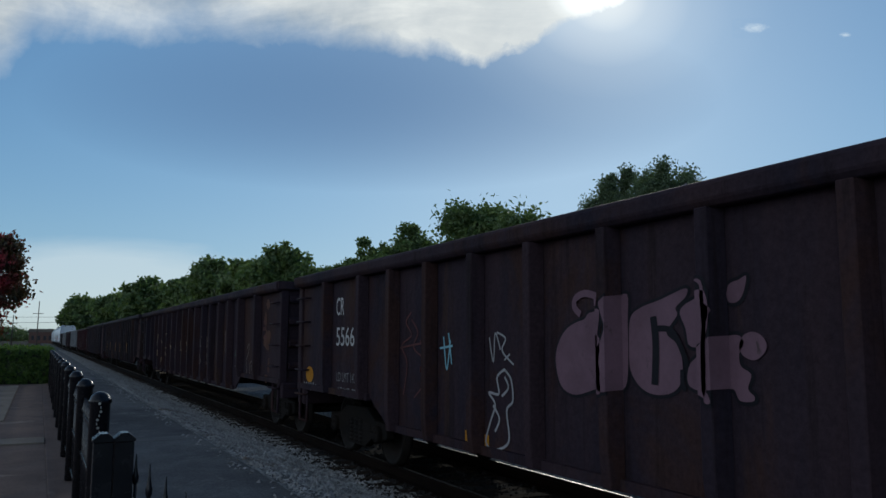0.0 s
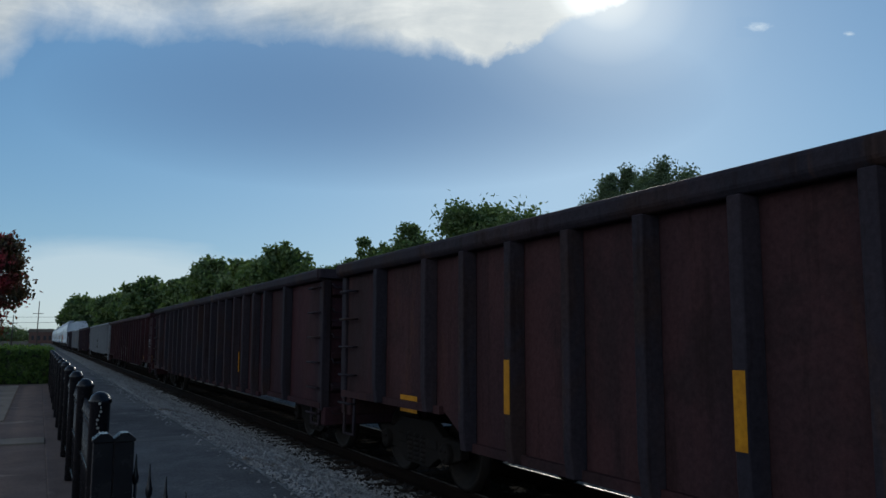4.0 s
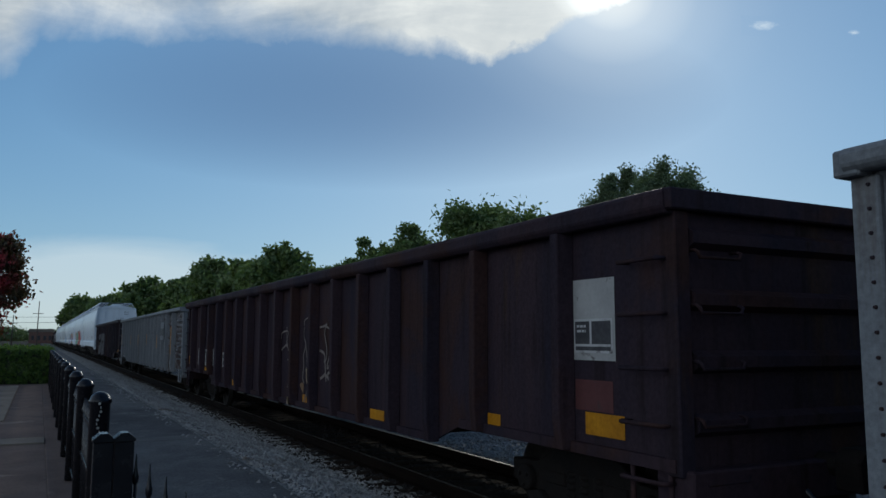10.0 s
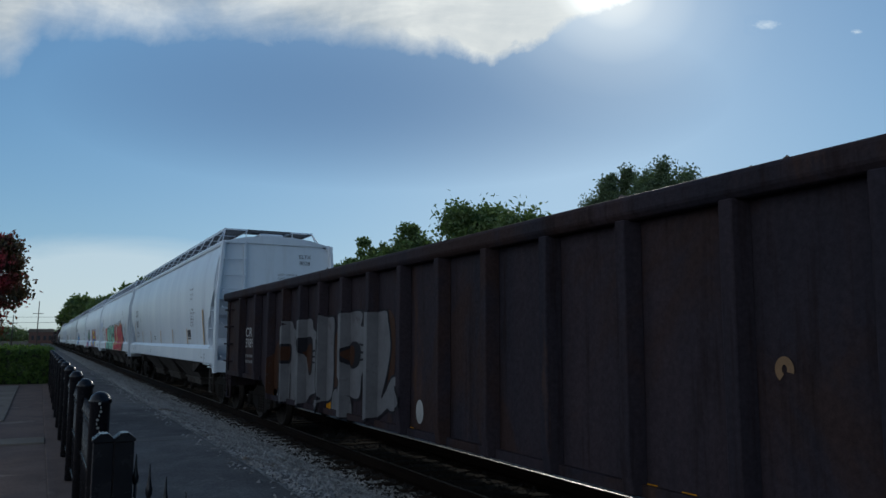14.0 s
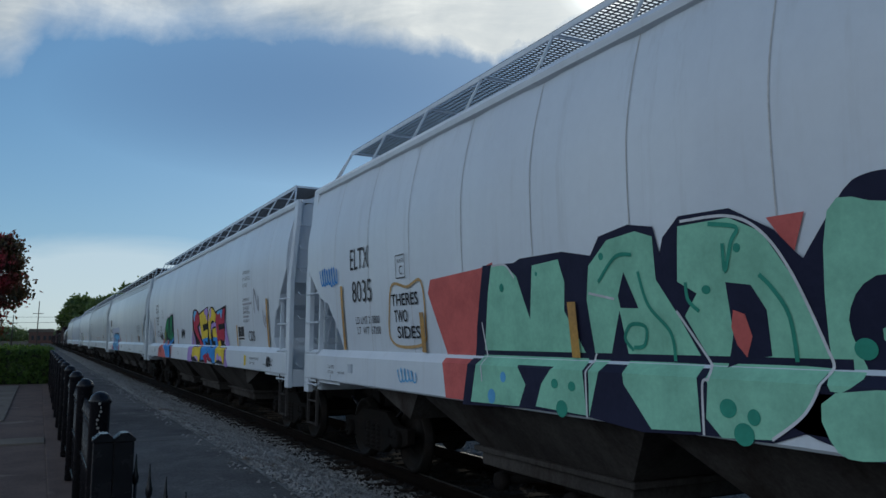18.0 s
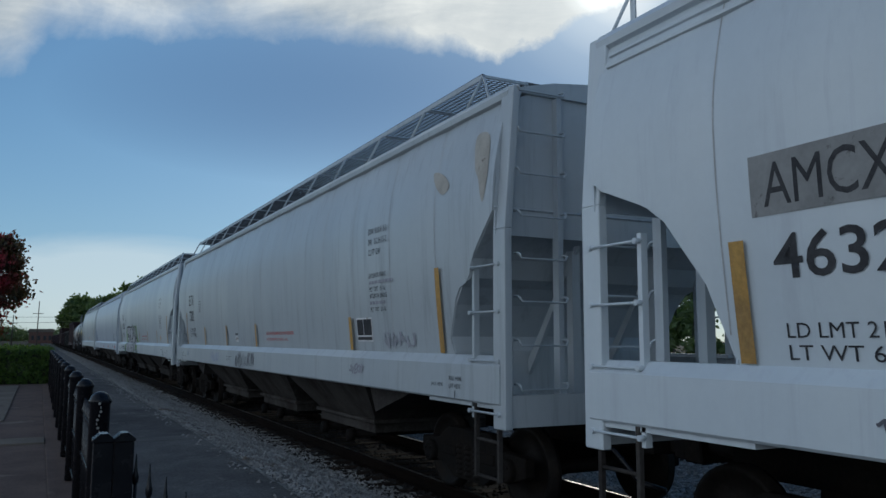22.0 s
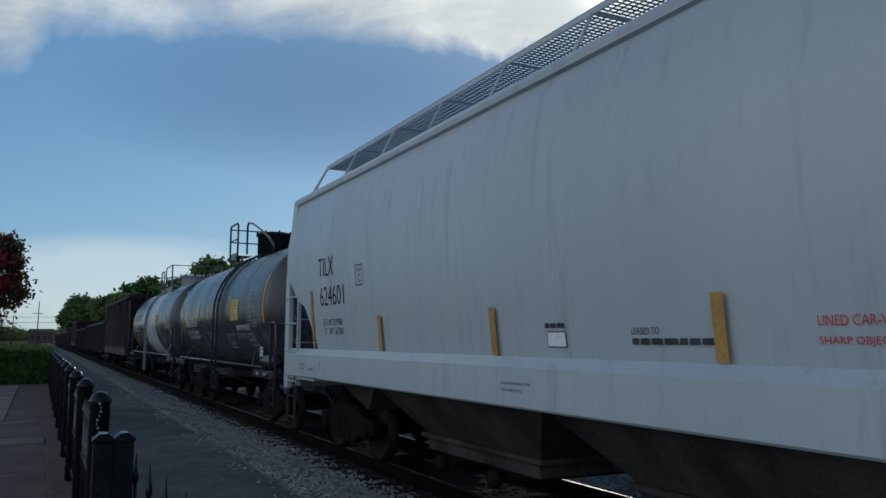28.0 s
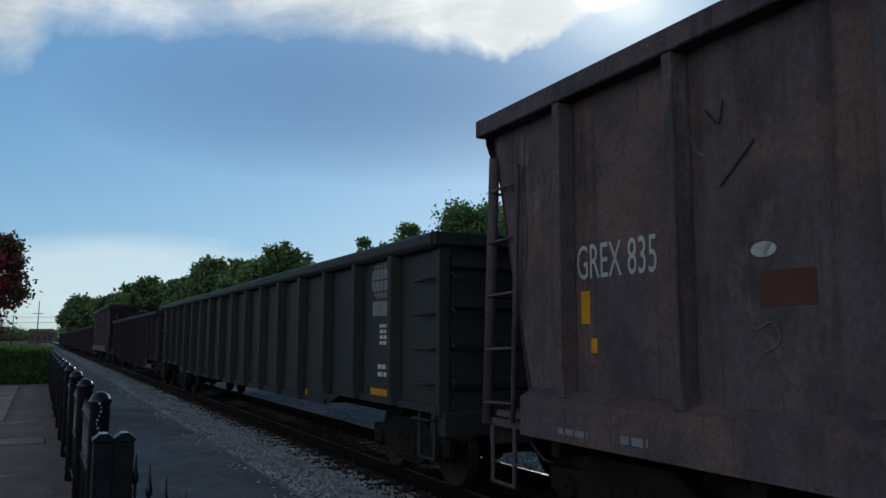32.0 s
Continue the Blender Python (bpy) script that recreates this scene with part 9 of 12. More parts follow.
    shape(c, [(5.88, 1.98), (5.67, 2.15), (5.14, 2.48), (4.89, 2.56), (4.62, 2.57), (4.33, 2.57), (4.24, 2.63), (3.60, 2.65), (3.70, 1.20), (3.98, 1.21), (4.90, 1.21), (5.22, 1.41), (5.67, 1.58)], P_NAVY, s, 0.006)
    shape(c, [(5.84, 1.96), (5.64, 2.13), (5.13, 2.45), (4.88, 2.53), (4.63, 2.55), (4.77, 2.16), (4.82, 2.05), (4.73, 1.96), (4.76, 1.88), (5.06, 1.86), (5.04, 1.98), (4.93, 2.22), (5.25, 2.02), (5.48, 1.81), (5.30, 1.71), (5.80, 1.72)], P_GREEN, s, 0.009)
    shape(c, [(4.29, 2.55), (3.78, 2.60), (3.88, 2.41), (3.97, 2.11), (3.69, 1.98), (3.71, 1.82), (4.70, 1.82), (4.62, 1.97), (4.44, 2.27)], P_GREEN, s, 0.009)
    shape(c, [(4.34, 1.90), (4.13, 2.33), (4.12, 2.12), (4.16, 1.94)], P_NAVY, s, 0.011)
    shape(c, [(5.84, 1.70), (5.48, 1.79), (4.70, 1.65), (4.45, 1.80), (4.21, 1.65), (4.21, 1.61), (4.00, 1.22), (4.90, 1.21), (5.22, 1.41), (5.68, 1.59)], P_BLUE, s, 0.009)
    shape(c, [(3.71, 1.79), (4.18, 1.69), (4.28, 1.76), (3.70, 1.89)], P_BLUE, s, 0.01)
    shape(c, [(5.16, 1.77), (4.81, 1.77), (4.80, 1.61), (5.16, 1.67)], P_CORAL, s, 0.012)
    shape(c, [(3.87, 1.62), (3.67, 1.57), (3.69, 1.28), (3.80, 1.48)], P_CORAL, s, 0.012)
    stroke(c, [(5.88, 1.98), (5.75, 1.62), (5.44, 1.50), (5.16, 1.41), (4.89, 1.21)], 0.03, P_WHITE, s, "graffiti_line", 0.015)
    stroke(c, [(5.88, 1.98), (5.18, 2.48), (4.89, 2.58), (4.33, 2.59), (4.24, 2.65), (3.60, 2.67)], 0.05, P_WHITE, s, "graffiti_line", 0.015)
    stroke(c, [(3.69, 1.26), (3.80, 1.47), (3.85, 1.59), (3.80, 1.62), (3.67, 1.55)], 0.03, P_WHITE, s, "graffiti_line", 0.015)
    stroke(c, [(5.17, 1.77), (4.80, 1.78), (4.79, 1.61), (4.97, 1.64), (5.17, 1.67), (5.17, 1.77)], 0.02, P_WHITE, s, "graffiti_line", 0.015)
    stroke(c, [(4.91, 1.43), (4.56, 1.32), (4.40, 1.22), (4.47, 1.59)], 0.012, P_LIME, s, "graffiti_line", 0.015)

    c = CARS[10][0]
    shape(c, [(5.23, 2.50), (4.09, 2.54), (3.84, 2.58), (4.14, 1.22), (4.81, 1.21), (4.90, 1.59), (5.31, 2.35)], P_CORAL, s, 0.006)
    shape(c, [(0.58, 2.57), (0.31, 2.57), (0.41, 2.33)], P_CORAL, s, 0.006)
    shape(c, [(4.03, 2.56), (3.45, 2.54), (3.35, 2.57), (2.69, 2.57), (2.31, 2.50), (2.19, 2.64), (1.84, 2.69), (1.57, 2.64), (1.52, 2.44), (1.48, 2.55), (1.31, 2.68), (0.86, 2.67), (0.53, 2.49), (0.38, 2.33), (0.10, 2.08), (0.11, 1.29), (0.36, 1.30), (0.59, 1.22), (1.13, 1.21), (1.72, 1.17), (2.34, 1.22), (3.27, 1.22), (4.43, 1.17), (4.24, 1.95)], P_NAVY, s, 0.008)
    shape(c, [(3.86, 2.55), (3.60, 2.53), (3.42, 2.41), (3.25, 2.01), (3.15, 2.49), (2.75, 2.51), (2.68, 2.31), (2.72, 2.07), (2.43, 1.65), (2.37, 1.23), (3.09, 1.25), (3.00, 1.45), (2.84, 1.60), (3.40, 1.60), (3.25, 1.43), (3.36, 1.23), (4.25, 1.21), (4.13, 1.67), (3.96, 2.28)], P_MINT, s, 0.011)
    shape(c, [(2.34, 2.42), (2.09, 2.60), (1.76, 2.63), (1.58, 2.57), (1.58, 2.26), (1.40, 2.01), (1.19, 1.67), (1.16, 1.23), (1.63, 1.20), (1.92, 1.50), (1.94, 1.62), (2.00, 2.01), (2.01, 2.05), (2.22, 1.57), (2.34, 1.22), (2.34, 1.48), (2.36, 1.75), (2.40, 2.15)], P_MINT, s, 0.011)
    shape(c, [(2.01, 2.16), (1.92, 2.34), (1.79, 2.06), (1.99, 2.07)], P_NAVY, s, 0.013)
    shape(c, [(1.32, 2.61), (0.87, 2.61), (0.62, 2.49), (0.43, 2.20), (0.27, 1.84), (0.24, 1.68), (0.31, 1.46), (0.59, 1.24), (0.98, 1.21), (1.11, 1.32), (1.09, 1.54), (1.14, 1.69), (1.33, 1.99), (1.20, 2.14), (1.37, 2.23)], P_MINT, s, 0.011)
    shape(c, [(0.94, 2.20), (0.74, 2.17), (0.64, 2.01), (0.64, 1.73), (0.81, 1.71), (0.99, 1.65), (0.92, 1.87)], P_NAVY, s, 0.013)
    shape(c, [(0.90, 2.02), (0.81, 1.99), (0.77, 1.85), (0.83, 1.72), (0.90, 1.80), (0.93, 1.91)], P_CORAL, s, 0.015)
    disc(c, 3.69, 2.32, 0.04, 0.04, P_TEAL, s, "graffiti_dot", 0.0145)
    disc(c, 3.09, 2.41, 0.02, 0.02, P_TEAL, s, "graffiti_dot", 0.0145)
    disc(c, 2.17, 2.48, 0.03, 0.03, P_TEAL, s, "graffiti_dot", 0.0145)
    disc(c, 0.82, 2.41, 0.03, 0.03, P_TEAL, s, "graffiti_dot", 0.0145)
    disc(c, 1.11, 2.16, 0.04, 0.03, P_TEAL, s, "graffiti_dot", 0.0145)
    disc(c, 3.84, 1.29, 0.07, 0.07, P_SKY, s, "graffiti_dot", 0.0145)
    disc(c, 3.63, 1.48, 0.05, 0.05, P_SKY, s, "graffiti_dot", 0.0145)
    disc(c, 2.80, 1.46, 0.05, 0.04, P_TEAL, s, "graffiti_dot", 0.0145)
    disc(c, 2.56, 1.45, 0.05, 0.04, P_TEAL, s, "graffiti_dot", 0.0145)
    disc(c, 0.92, 1.40, 0.07, 0.06, P_TEAL, s, "graffiti_dot", 0.0145)
    disc(c, 0.72, 1.36, 0.05, 0.05, P_TEAL, s, "graffiti_dot", 0.0145)
    disc(c, 2.70, 1.26, 0.08, 0.07, P_TEAL, s, "graffiti_dot", 0.0145)
    disc(c, 0.80, 1.25, 0.08, 0.07, P_TEAL, s, "graffiti_dot", 0.0145)
    disc(c, 0.02, 1.78, 0.07, 0.06, P_TEAL, s, "graffiti_dot", 0.0145)
    stroke(c, [(1.04, 2.59), (0.81, 2.54), (0.86, 2.45), (0.93, 2.27), (0.93, 2.45)], 0.03, P_TEAL, s, "graffiti_line", 0.015)
    stroke(c, [(0.67, 2.23), (0.58, 2.14), (0.48, 1.97), (0.46, 1.70)], 0.03, P_TEAL, s, "graffiti_line", 0.015)
    stroke(c, [(2.23, 2.28), (2.00, 2.46), (1.81, 2.46)], 0.03, P_TEAL, s, "graffiti_line", 0.015)
    stroke(c, [(1.76, 2.33), (1.68, 2.08), (1.48, 1.88), (1.46, 1.68)], 0.03, P_TEAL, s, "graffiti_line", 0.015)
    stroke(c, [(1.89, 1.75), (1.97, 1.84), (1.89, 1.94), (1.73, 1.92), (1.76, 1.79), (1.88, 1.77)], 0.03, P_TEAL, s, "graffiti_line", 0.015)
    stroke(c, [(1.29, 2.22), (1.28, 2.10), (1.19, 2.02)], 0.03, P_TEAL, s, "graffiti_line", 0.015)
    stroke(c, [(4.12, 2.00), (4.02, 1.42)], 0.02, P_WHITE, s, "graffiti_line", 0.015)
    stroke(c, [(3.84, 2.54), (3.60, 2.53), (3.45, 2.40)], 0.02, P_WHITE, s, "graffiti_line", 0.015)
    stroke(c, [(2.36, 2.20), (2.05, 2.14)], 0.02, P_WHITE, s, "graffiti_line", 0.015)
    stroke(c, [(2.36, 1.21), (2.37, 1.61), (2.33, 1.72)], 0.02, P_WHITE, s, "graffiti_line", 0.015)
    stroke(c, [(1.29, 2.64), (0.87, 2.62), (0.62, 2.49), (0.43, 2.22), (0.26, 1.80), (0.23, 1.65), (0.35, 1.42), (0.59, 1.24)], 0.02, P_WHITE, s, "graffiti_line", 0.015)
    stroke(c, [(1.13, 1.21), (1.13, 1.54), (1.09, 1.61), (1.40, 2.03)], 0.02, P_WHITE, s, "graffiti_line", 0.015)


def mark_late():
    c, hb, s = CARS[1]
    r = random.Random(71)
    for y0, y1, z0, z1 in ((-9.69, -10.07, 2.42, 2.62), (-9.5, -10.17, 1.58, 2.02), (-9.94, -10.11, 1.13, 1.48), (-9.6, -9.8, 2.05, 2.4), (-9.7, -10.0, 0.95, 1.15)):
        ring_pts = []
        for k in range(18):
            a = math.pi * 2 * k / 18
            f = r.uniform(0.62, 1.12)
            ring_pts.append(((y0 + y1) / 2 + (y0 - y1) / 2 * f * math.cos(a), (z0 + z1) / 2 + (z1 - z0) / 2 * f * math.sin(a)))
        shape(c, ring_pts, P_BLEED, s, 0.005)
    for y, z, w in ((-9.56, 2.16, 0.2), (-9.53, 2.03, 0.26), (-9.59, 1.86, 0.3)):
        for k in range(3):
            bars(c, y - w * k / 3, z + 0.045, [w / 4.5], 0.075, 0.08, P_PLUM, s)
    for line in ([(-8.21, 1.62), (-8.37, 1.72), (-8.34, 1.52), (-8.17, 1.36), (-8.26, 1.06)], [(-8.95, 1.6), (-9.08, 1.62), (-8.94, 1.36), (-9.2, 1.43)], [(-9.0, 1.41), (-8.93, 1.08), (-9.14, 1.32), (-9.11, 1.06)],
                 [(-8.5, 1.32), (-8.72, 1.36), (-8.71, 1.11), (-8.51, 1.06), (-8.5, 1.32)], [(-8.57, 1.25), (-8.66, 1.26), (-8.64, 1.16)], [(-6.63, 2.03), (-6.67, 1.51)]):
        stroke(c, line, 0.024, P_SCRAWL, s, "graffiti_line")
    for line in ([(-7.14, 2.02), (-7.14, 1.71), (-7.05, 1.43)], [(-7.29, 2.62), (-7.32, 2.13), (-7.23, 1.89)], [(-7.12, 2.6), (-7.2, 2.3), (-7.1, 2.05)]):
        stroke(c, line, 0.05, P_MOSS, s, "graffiti_line")

    c, hb, s = CARS[4]
    stroke(c, [(2.78, 1.82), (2.60, 1.85), (2.56, 1.78), (2.00, 1.77)], 0.022, P_SCRAWL, s, "graffiti_line")
    stroke(c, [(2.79, 1.61), (2.85, 1.45), (2.82, 1.29), (2.72, 1.26)], 0.022, P_SCRAWL, s, "graffiti_line")
    stroke(c, [(2.75, 0.80), (2.59, 0.83), (2.44, 0.90), (1.97, 0.91)], 0.022, P_SCRAWL, s, "graffiti_line")
    stroke(c, [(1.93, 1.79), (1.72, 1.81), (1.67, 1.68), (1.75, 1.64), (1.73, 1.42), (1.76, 1.34)], 0.022, P_SCRAWL, s, "graffiti_line")
    stroke(c, [(1.93, 1.66), (1.89, 1.38), (1.93, 1.33), (1.70, 1.32), (1.63, 1.22), (1.62, 0.91)], 0.022, P_SCRAWL, s, "graffiti_line")
    stroke(c, [(1.93, 1.34), (1.94, 1.19)], 0.022, P_SCRAWL, s, "graffiti_line")
    stroke(c, [(1.72, 1.80), (1.73, 1.88), (0.96, 1.89)], 0.022, P_SCRAWL, s, "graffiti_line")
    stroke(c, [(0.95, 1.99), (0.93, 1.78)], 0.022, P_SCRAWL, s, "graffiti_line")
    stroke(c, [(1.41, 1.57), (1.41, 1.42), (1.34, 1.39)], 0.022, P_SCRAWL, s, "graffiti_line")
    stroke(c, [(0.89, 1.98), (0.74, 1.99), (0.71, 1.77), (0.56, 1.75), (0.56, 1.82), (0.40, 1.83), (0.37, 1.70)], 0.022, P_SCRAWL, s, "graffiti_line")
    stroke(c, [(0.75, 1.76), (0.78, 1.52), (0.74, 1.30)], 0.022, P_SCRAWL, s, "graffiti_line")
    stroke(c, [(0.89, 1.50), (0.85, 1.48), (0.82, 1.13)], 0.022, P_SCRAWL, s, "graffiti_line")
    stroke(c, [(0.40, 1.77), (-0.05, 1.78), (0.35, 1.73)], 0.022, P_SCRAWL, s, "graffiti_line")
    stroke(c, [(0.37, 1.53), (0.33, 1.42), (-0.05, 1.44)], 0.022, P_SCRAWL, s, "graffiti_line")
    stroke(c, [(0.40, 1.47), (0.40, 1.34), (0.27, 1.34), (0.27, 1.25), (0.40, 1.23), (0.40, 0.99)], 0.022, P_SCRAWL, s, "graffiti_line")
    stroke(c, [(0.40, 1.10), (-0.14, 1.14), (-0.16, 1.10)], 0.022, P_SCRAWL, s, "graffiti_line")
    stroke(c, [(-0.20, 1.56), (-0.19, 1.66), (-0.38, 1.67), (-0.39, 1.58), (-0.21, 1.56)], 0.022, P_SCRAWL, s, "graffiti_line")
    stroke(c, [(-0.16, 1.46), (-0.16, 1.51), (-0.41, 1.52), (-0.45, 1.34), (-0.52, 1.12), (-0.53, 0.92), (-0.29, 0.61)], 0.022, P_SCRAWL, s, "graffiti_line")
    stroke(c, [(-0.16, 1.49), (-0.16, 1.26), (-0.19, 1.10)], 0.022, P_SCRAWL, s, "graffiti_line")
    stroke(c, [(-0.59, 1.59), (-0.58, 1.65), (-0.71, 1.66), (-0.75, 1.46), (-0.74, 1.35), (-0.76, 1.22), (-0.75, 1.10)], 0.022, P_SCRAWL, s, "graffiti_line")
    stroke(c, [(-0.72, 1.63), (-1.12, 1.63), (-1.15, 1.58)], 0.022, P_SCRAWL, s, "graffiti_line")
    stroke(c, [(-0.76, 1.33), (-1.13, 1.36)], 0.022, P_SCRAWL, s, "graffiti_line")
    stroke(c, [(-0.61, 1.29), (-0.64, 1.11), (-0.76, 1.11)], 0.022, P_SCRAWL, s, "graffiti_line")
    stroke(c, [(-1.16, 1.76), (-1.16, 1.58), (-1.18, 1.33), (-1.18, 1.03), (-1.14, 0.96)], 0.022, P_SCRAWL, s, "graffiti_line")
    stroke(c, [(-1.12, 1.59), (-1.11, 1.47)], 0.022, P_SCRAWL, s, "graffiti_line")
    stroke(c, [(-1.28, 1.56), (-1.42, 1.55), (-1.46, 1.54), (-1.50, 1.40), (-1.53, 1.31), (-1.67, 1.32)], 0.022, P_SCRAWL, s, "graffiti_line")
    stroke(c, [(-1.63, 1.58), (-1.66, 1.41), (-1.67, 1.12), (-1.67, 0.87)], 0.022, P_SCRAWL, s, "graffiti_line")
    stroke(c, [(-1.28, 1.27), (-1.29, 1.30), (-1.40, 1.31), (-1.41, 1.15), (-1.41, 0.96)], 0.022, P_SCRAWL, s, "graffiti_line")
    stroke(c, [(-1.49, 1.11), (-1.50, 0.94), (-1.57, 0.90)], 0.022, P_SCRAWL, s, "graffiti_line")
    stroke(c, [(-1.79, 0.92), (-1.80, 0.90)], 0.022, P_SCRAWL, s, "graffiti_line")
    stroke(c, [(-1.91, 0.93), (-1.92, 0.87)], 0.022, P_SCRAWL, s, "graffiti_line")
    stroke(c, [(-2.22, 0.94), (-2.23, 0.90)], 0.022, P_SCRAWL, s, "graffiti_line")
    stroke(c, [(0.97, 1.37), (0.93, 1.20), (0.93, 0.98), (0.97, 0.88), (0.91, 0.75)], 0.045, P_SCRAWL, s, "graffiti_line")

    c, hb, s = CARS[19]
    stroke(c, [(-6.60, 2.30), (-6.52, 2.18), (-6.56, 2.06), (-6.65, 2.08), (-6.67, 2.25), (-6.60, 2.30)], 0.03, P_PALE, s, "graffiti_line")
    stroke(c, [(-6.56, 2.06), (-6.61, 1.97), (-6.64, 1.91), (-6.57, 1.84), (-6.61, 1.65), (-6.72, 1.67), (-6.73, 1.79), (-6.66, 1.85)], 0.03, P_PALE, s, "graffiti_line")
    stroke(c, [(-6.75, 1.65), (-6.63, 1.63), (-6.63, 1.55), (-6.71, 1.53), (-6.65, 1.44), (-6.60, 1.45)], 0.03, P_PALE, s, "graffiti_line")
    stroke(c, [(-2.79, 1.18), (-2.64, 1.18), (-2.61, 1.02), (-2.76, 1.01)], 0.019, P_PALE, flat_side(1.6), "graffiti_line")
    stroke(c, [(-2.87, 1.03), (-2.90, 1.17), (-3.01, 1.14), (-2.90, 1.09)], 0.019, P_PALE, flat_side(1.6), "graffiti_line")
    stroke(c, [(-3.08, 1.17), (-3.19, 1.09), (-3.12, 1.02), (-3.05, 1.10), (-3.15, 1.17)], 0.019, P_PALE, flat_side(1.6), "graffiti_line")
    stroke(c, [(-3.24, 1.04), (-3.29, 1.19), (-3.39, 1.16), (-3.28, 1.11)], 0.019, P_PALE, flat_side(1.6), "graffiti_line")
    stroke(c, [(-3.43, 1.17), (-3.46, 1.04)], 0.019, P_PALE, flat_side(1.6), "graffiti_line")
    stroke(c, [(-3.62, 1.17), (-3.53, 1.13), (-3.56, 1.08), (-3.66, 1.08)], 0.019, P_PALE, flat_side(1.6), "graffiti_line")
    stroke(c, [(-4.79, 1.22), (-4.84, 1.11), (-4.94, 1.23), (-4.92, 1.08)], 0.019, P_PALE, flat_side(1.6), "graffiti_line")
    stroke(c, [(-4.96, 1.21), (-5.08, 1.11), (-5.16, 1.23)], 0.019, P_PALE, flat_side(1.6), "graffiti_line")
    stroke(c, [(-5.20, 1.11), (-5.32, 1.21), (-5.38, 1.09), (-5.25, 1.07)], 0.019, P_PALE, flat_side(1.6), "graffiti_line")
    stroke(c, [(-5.45, 1.21), (-5.68, 1.24), (-5.51, 1.07), (-5.72, 1.10)], 0.019, P_PALE, flat_side(1.6), "graffiti_line")
    stroke(c, [(-5.77, 1.26), (-5.78, 1.06), (-5.86, 1.17), (-5.90, 1.06)], 0.019, P_PALE, flat_side(1.6), "graffiti_line")
    stroke(c, [(-5.96, 1.21), (-5.92, 1.09), (-6.00, 1.06)], 0.019, P_PALE, flat_side(1.6), "graffiti_line")
    stroke(c, [(-6.08, 1.22), (-6.24, 1.19), (-6.17, 1.05), (-6.06, 1.08), (-6.13, 1.16)], 0.019, P_PALE, flat_side(1.6), "graffiti_line")
    patch(c, "reflector", -1.84, -2.31, 1.44, 1.56, K_YELL, s, 0.006)
    patch(c, "paint_patch", -5.48, -5.68, 1.59, 1.78, K_WHITE, s, 0.007)
    patch(c, "reflector", -5.88, -6.0, 1.59, 1.66, K_YELL, s, 0.006)
    patch(c, "reflector", -5.83, -5.9, 2.0, 2.11, K_YELL, s, 0.006)
    bars(c, -2.86, 1.61, [0.4], 0.06, 0.06, K_PATCH, s)
    for y0, y1, z0, z1 in ((-4.3, -4.78, 1.56, 1.96), (-5.18, -5.72, 1.59, 1.94)):
        stroke(c, [(y0, z0), (y0, (z0 + z1) / 2), (y0, z1)], 0.014, K_PATCH, s, "stencil_frame")
        stroke(c, [(y0, z1), ((y0 + y1) / 2, z1), (y1, z1)], 0.014, K_PATCH, s, "stencil_frame")
        stroke(c, [(y1, z1), (y1, (z0 + z1) / 2), (y1, z0)], 0.014, K_PATCH, s, "stencil_frame")


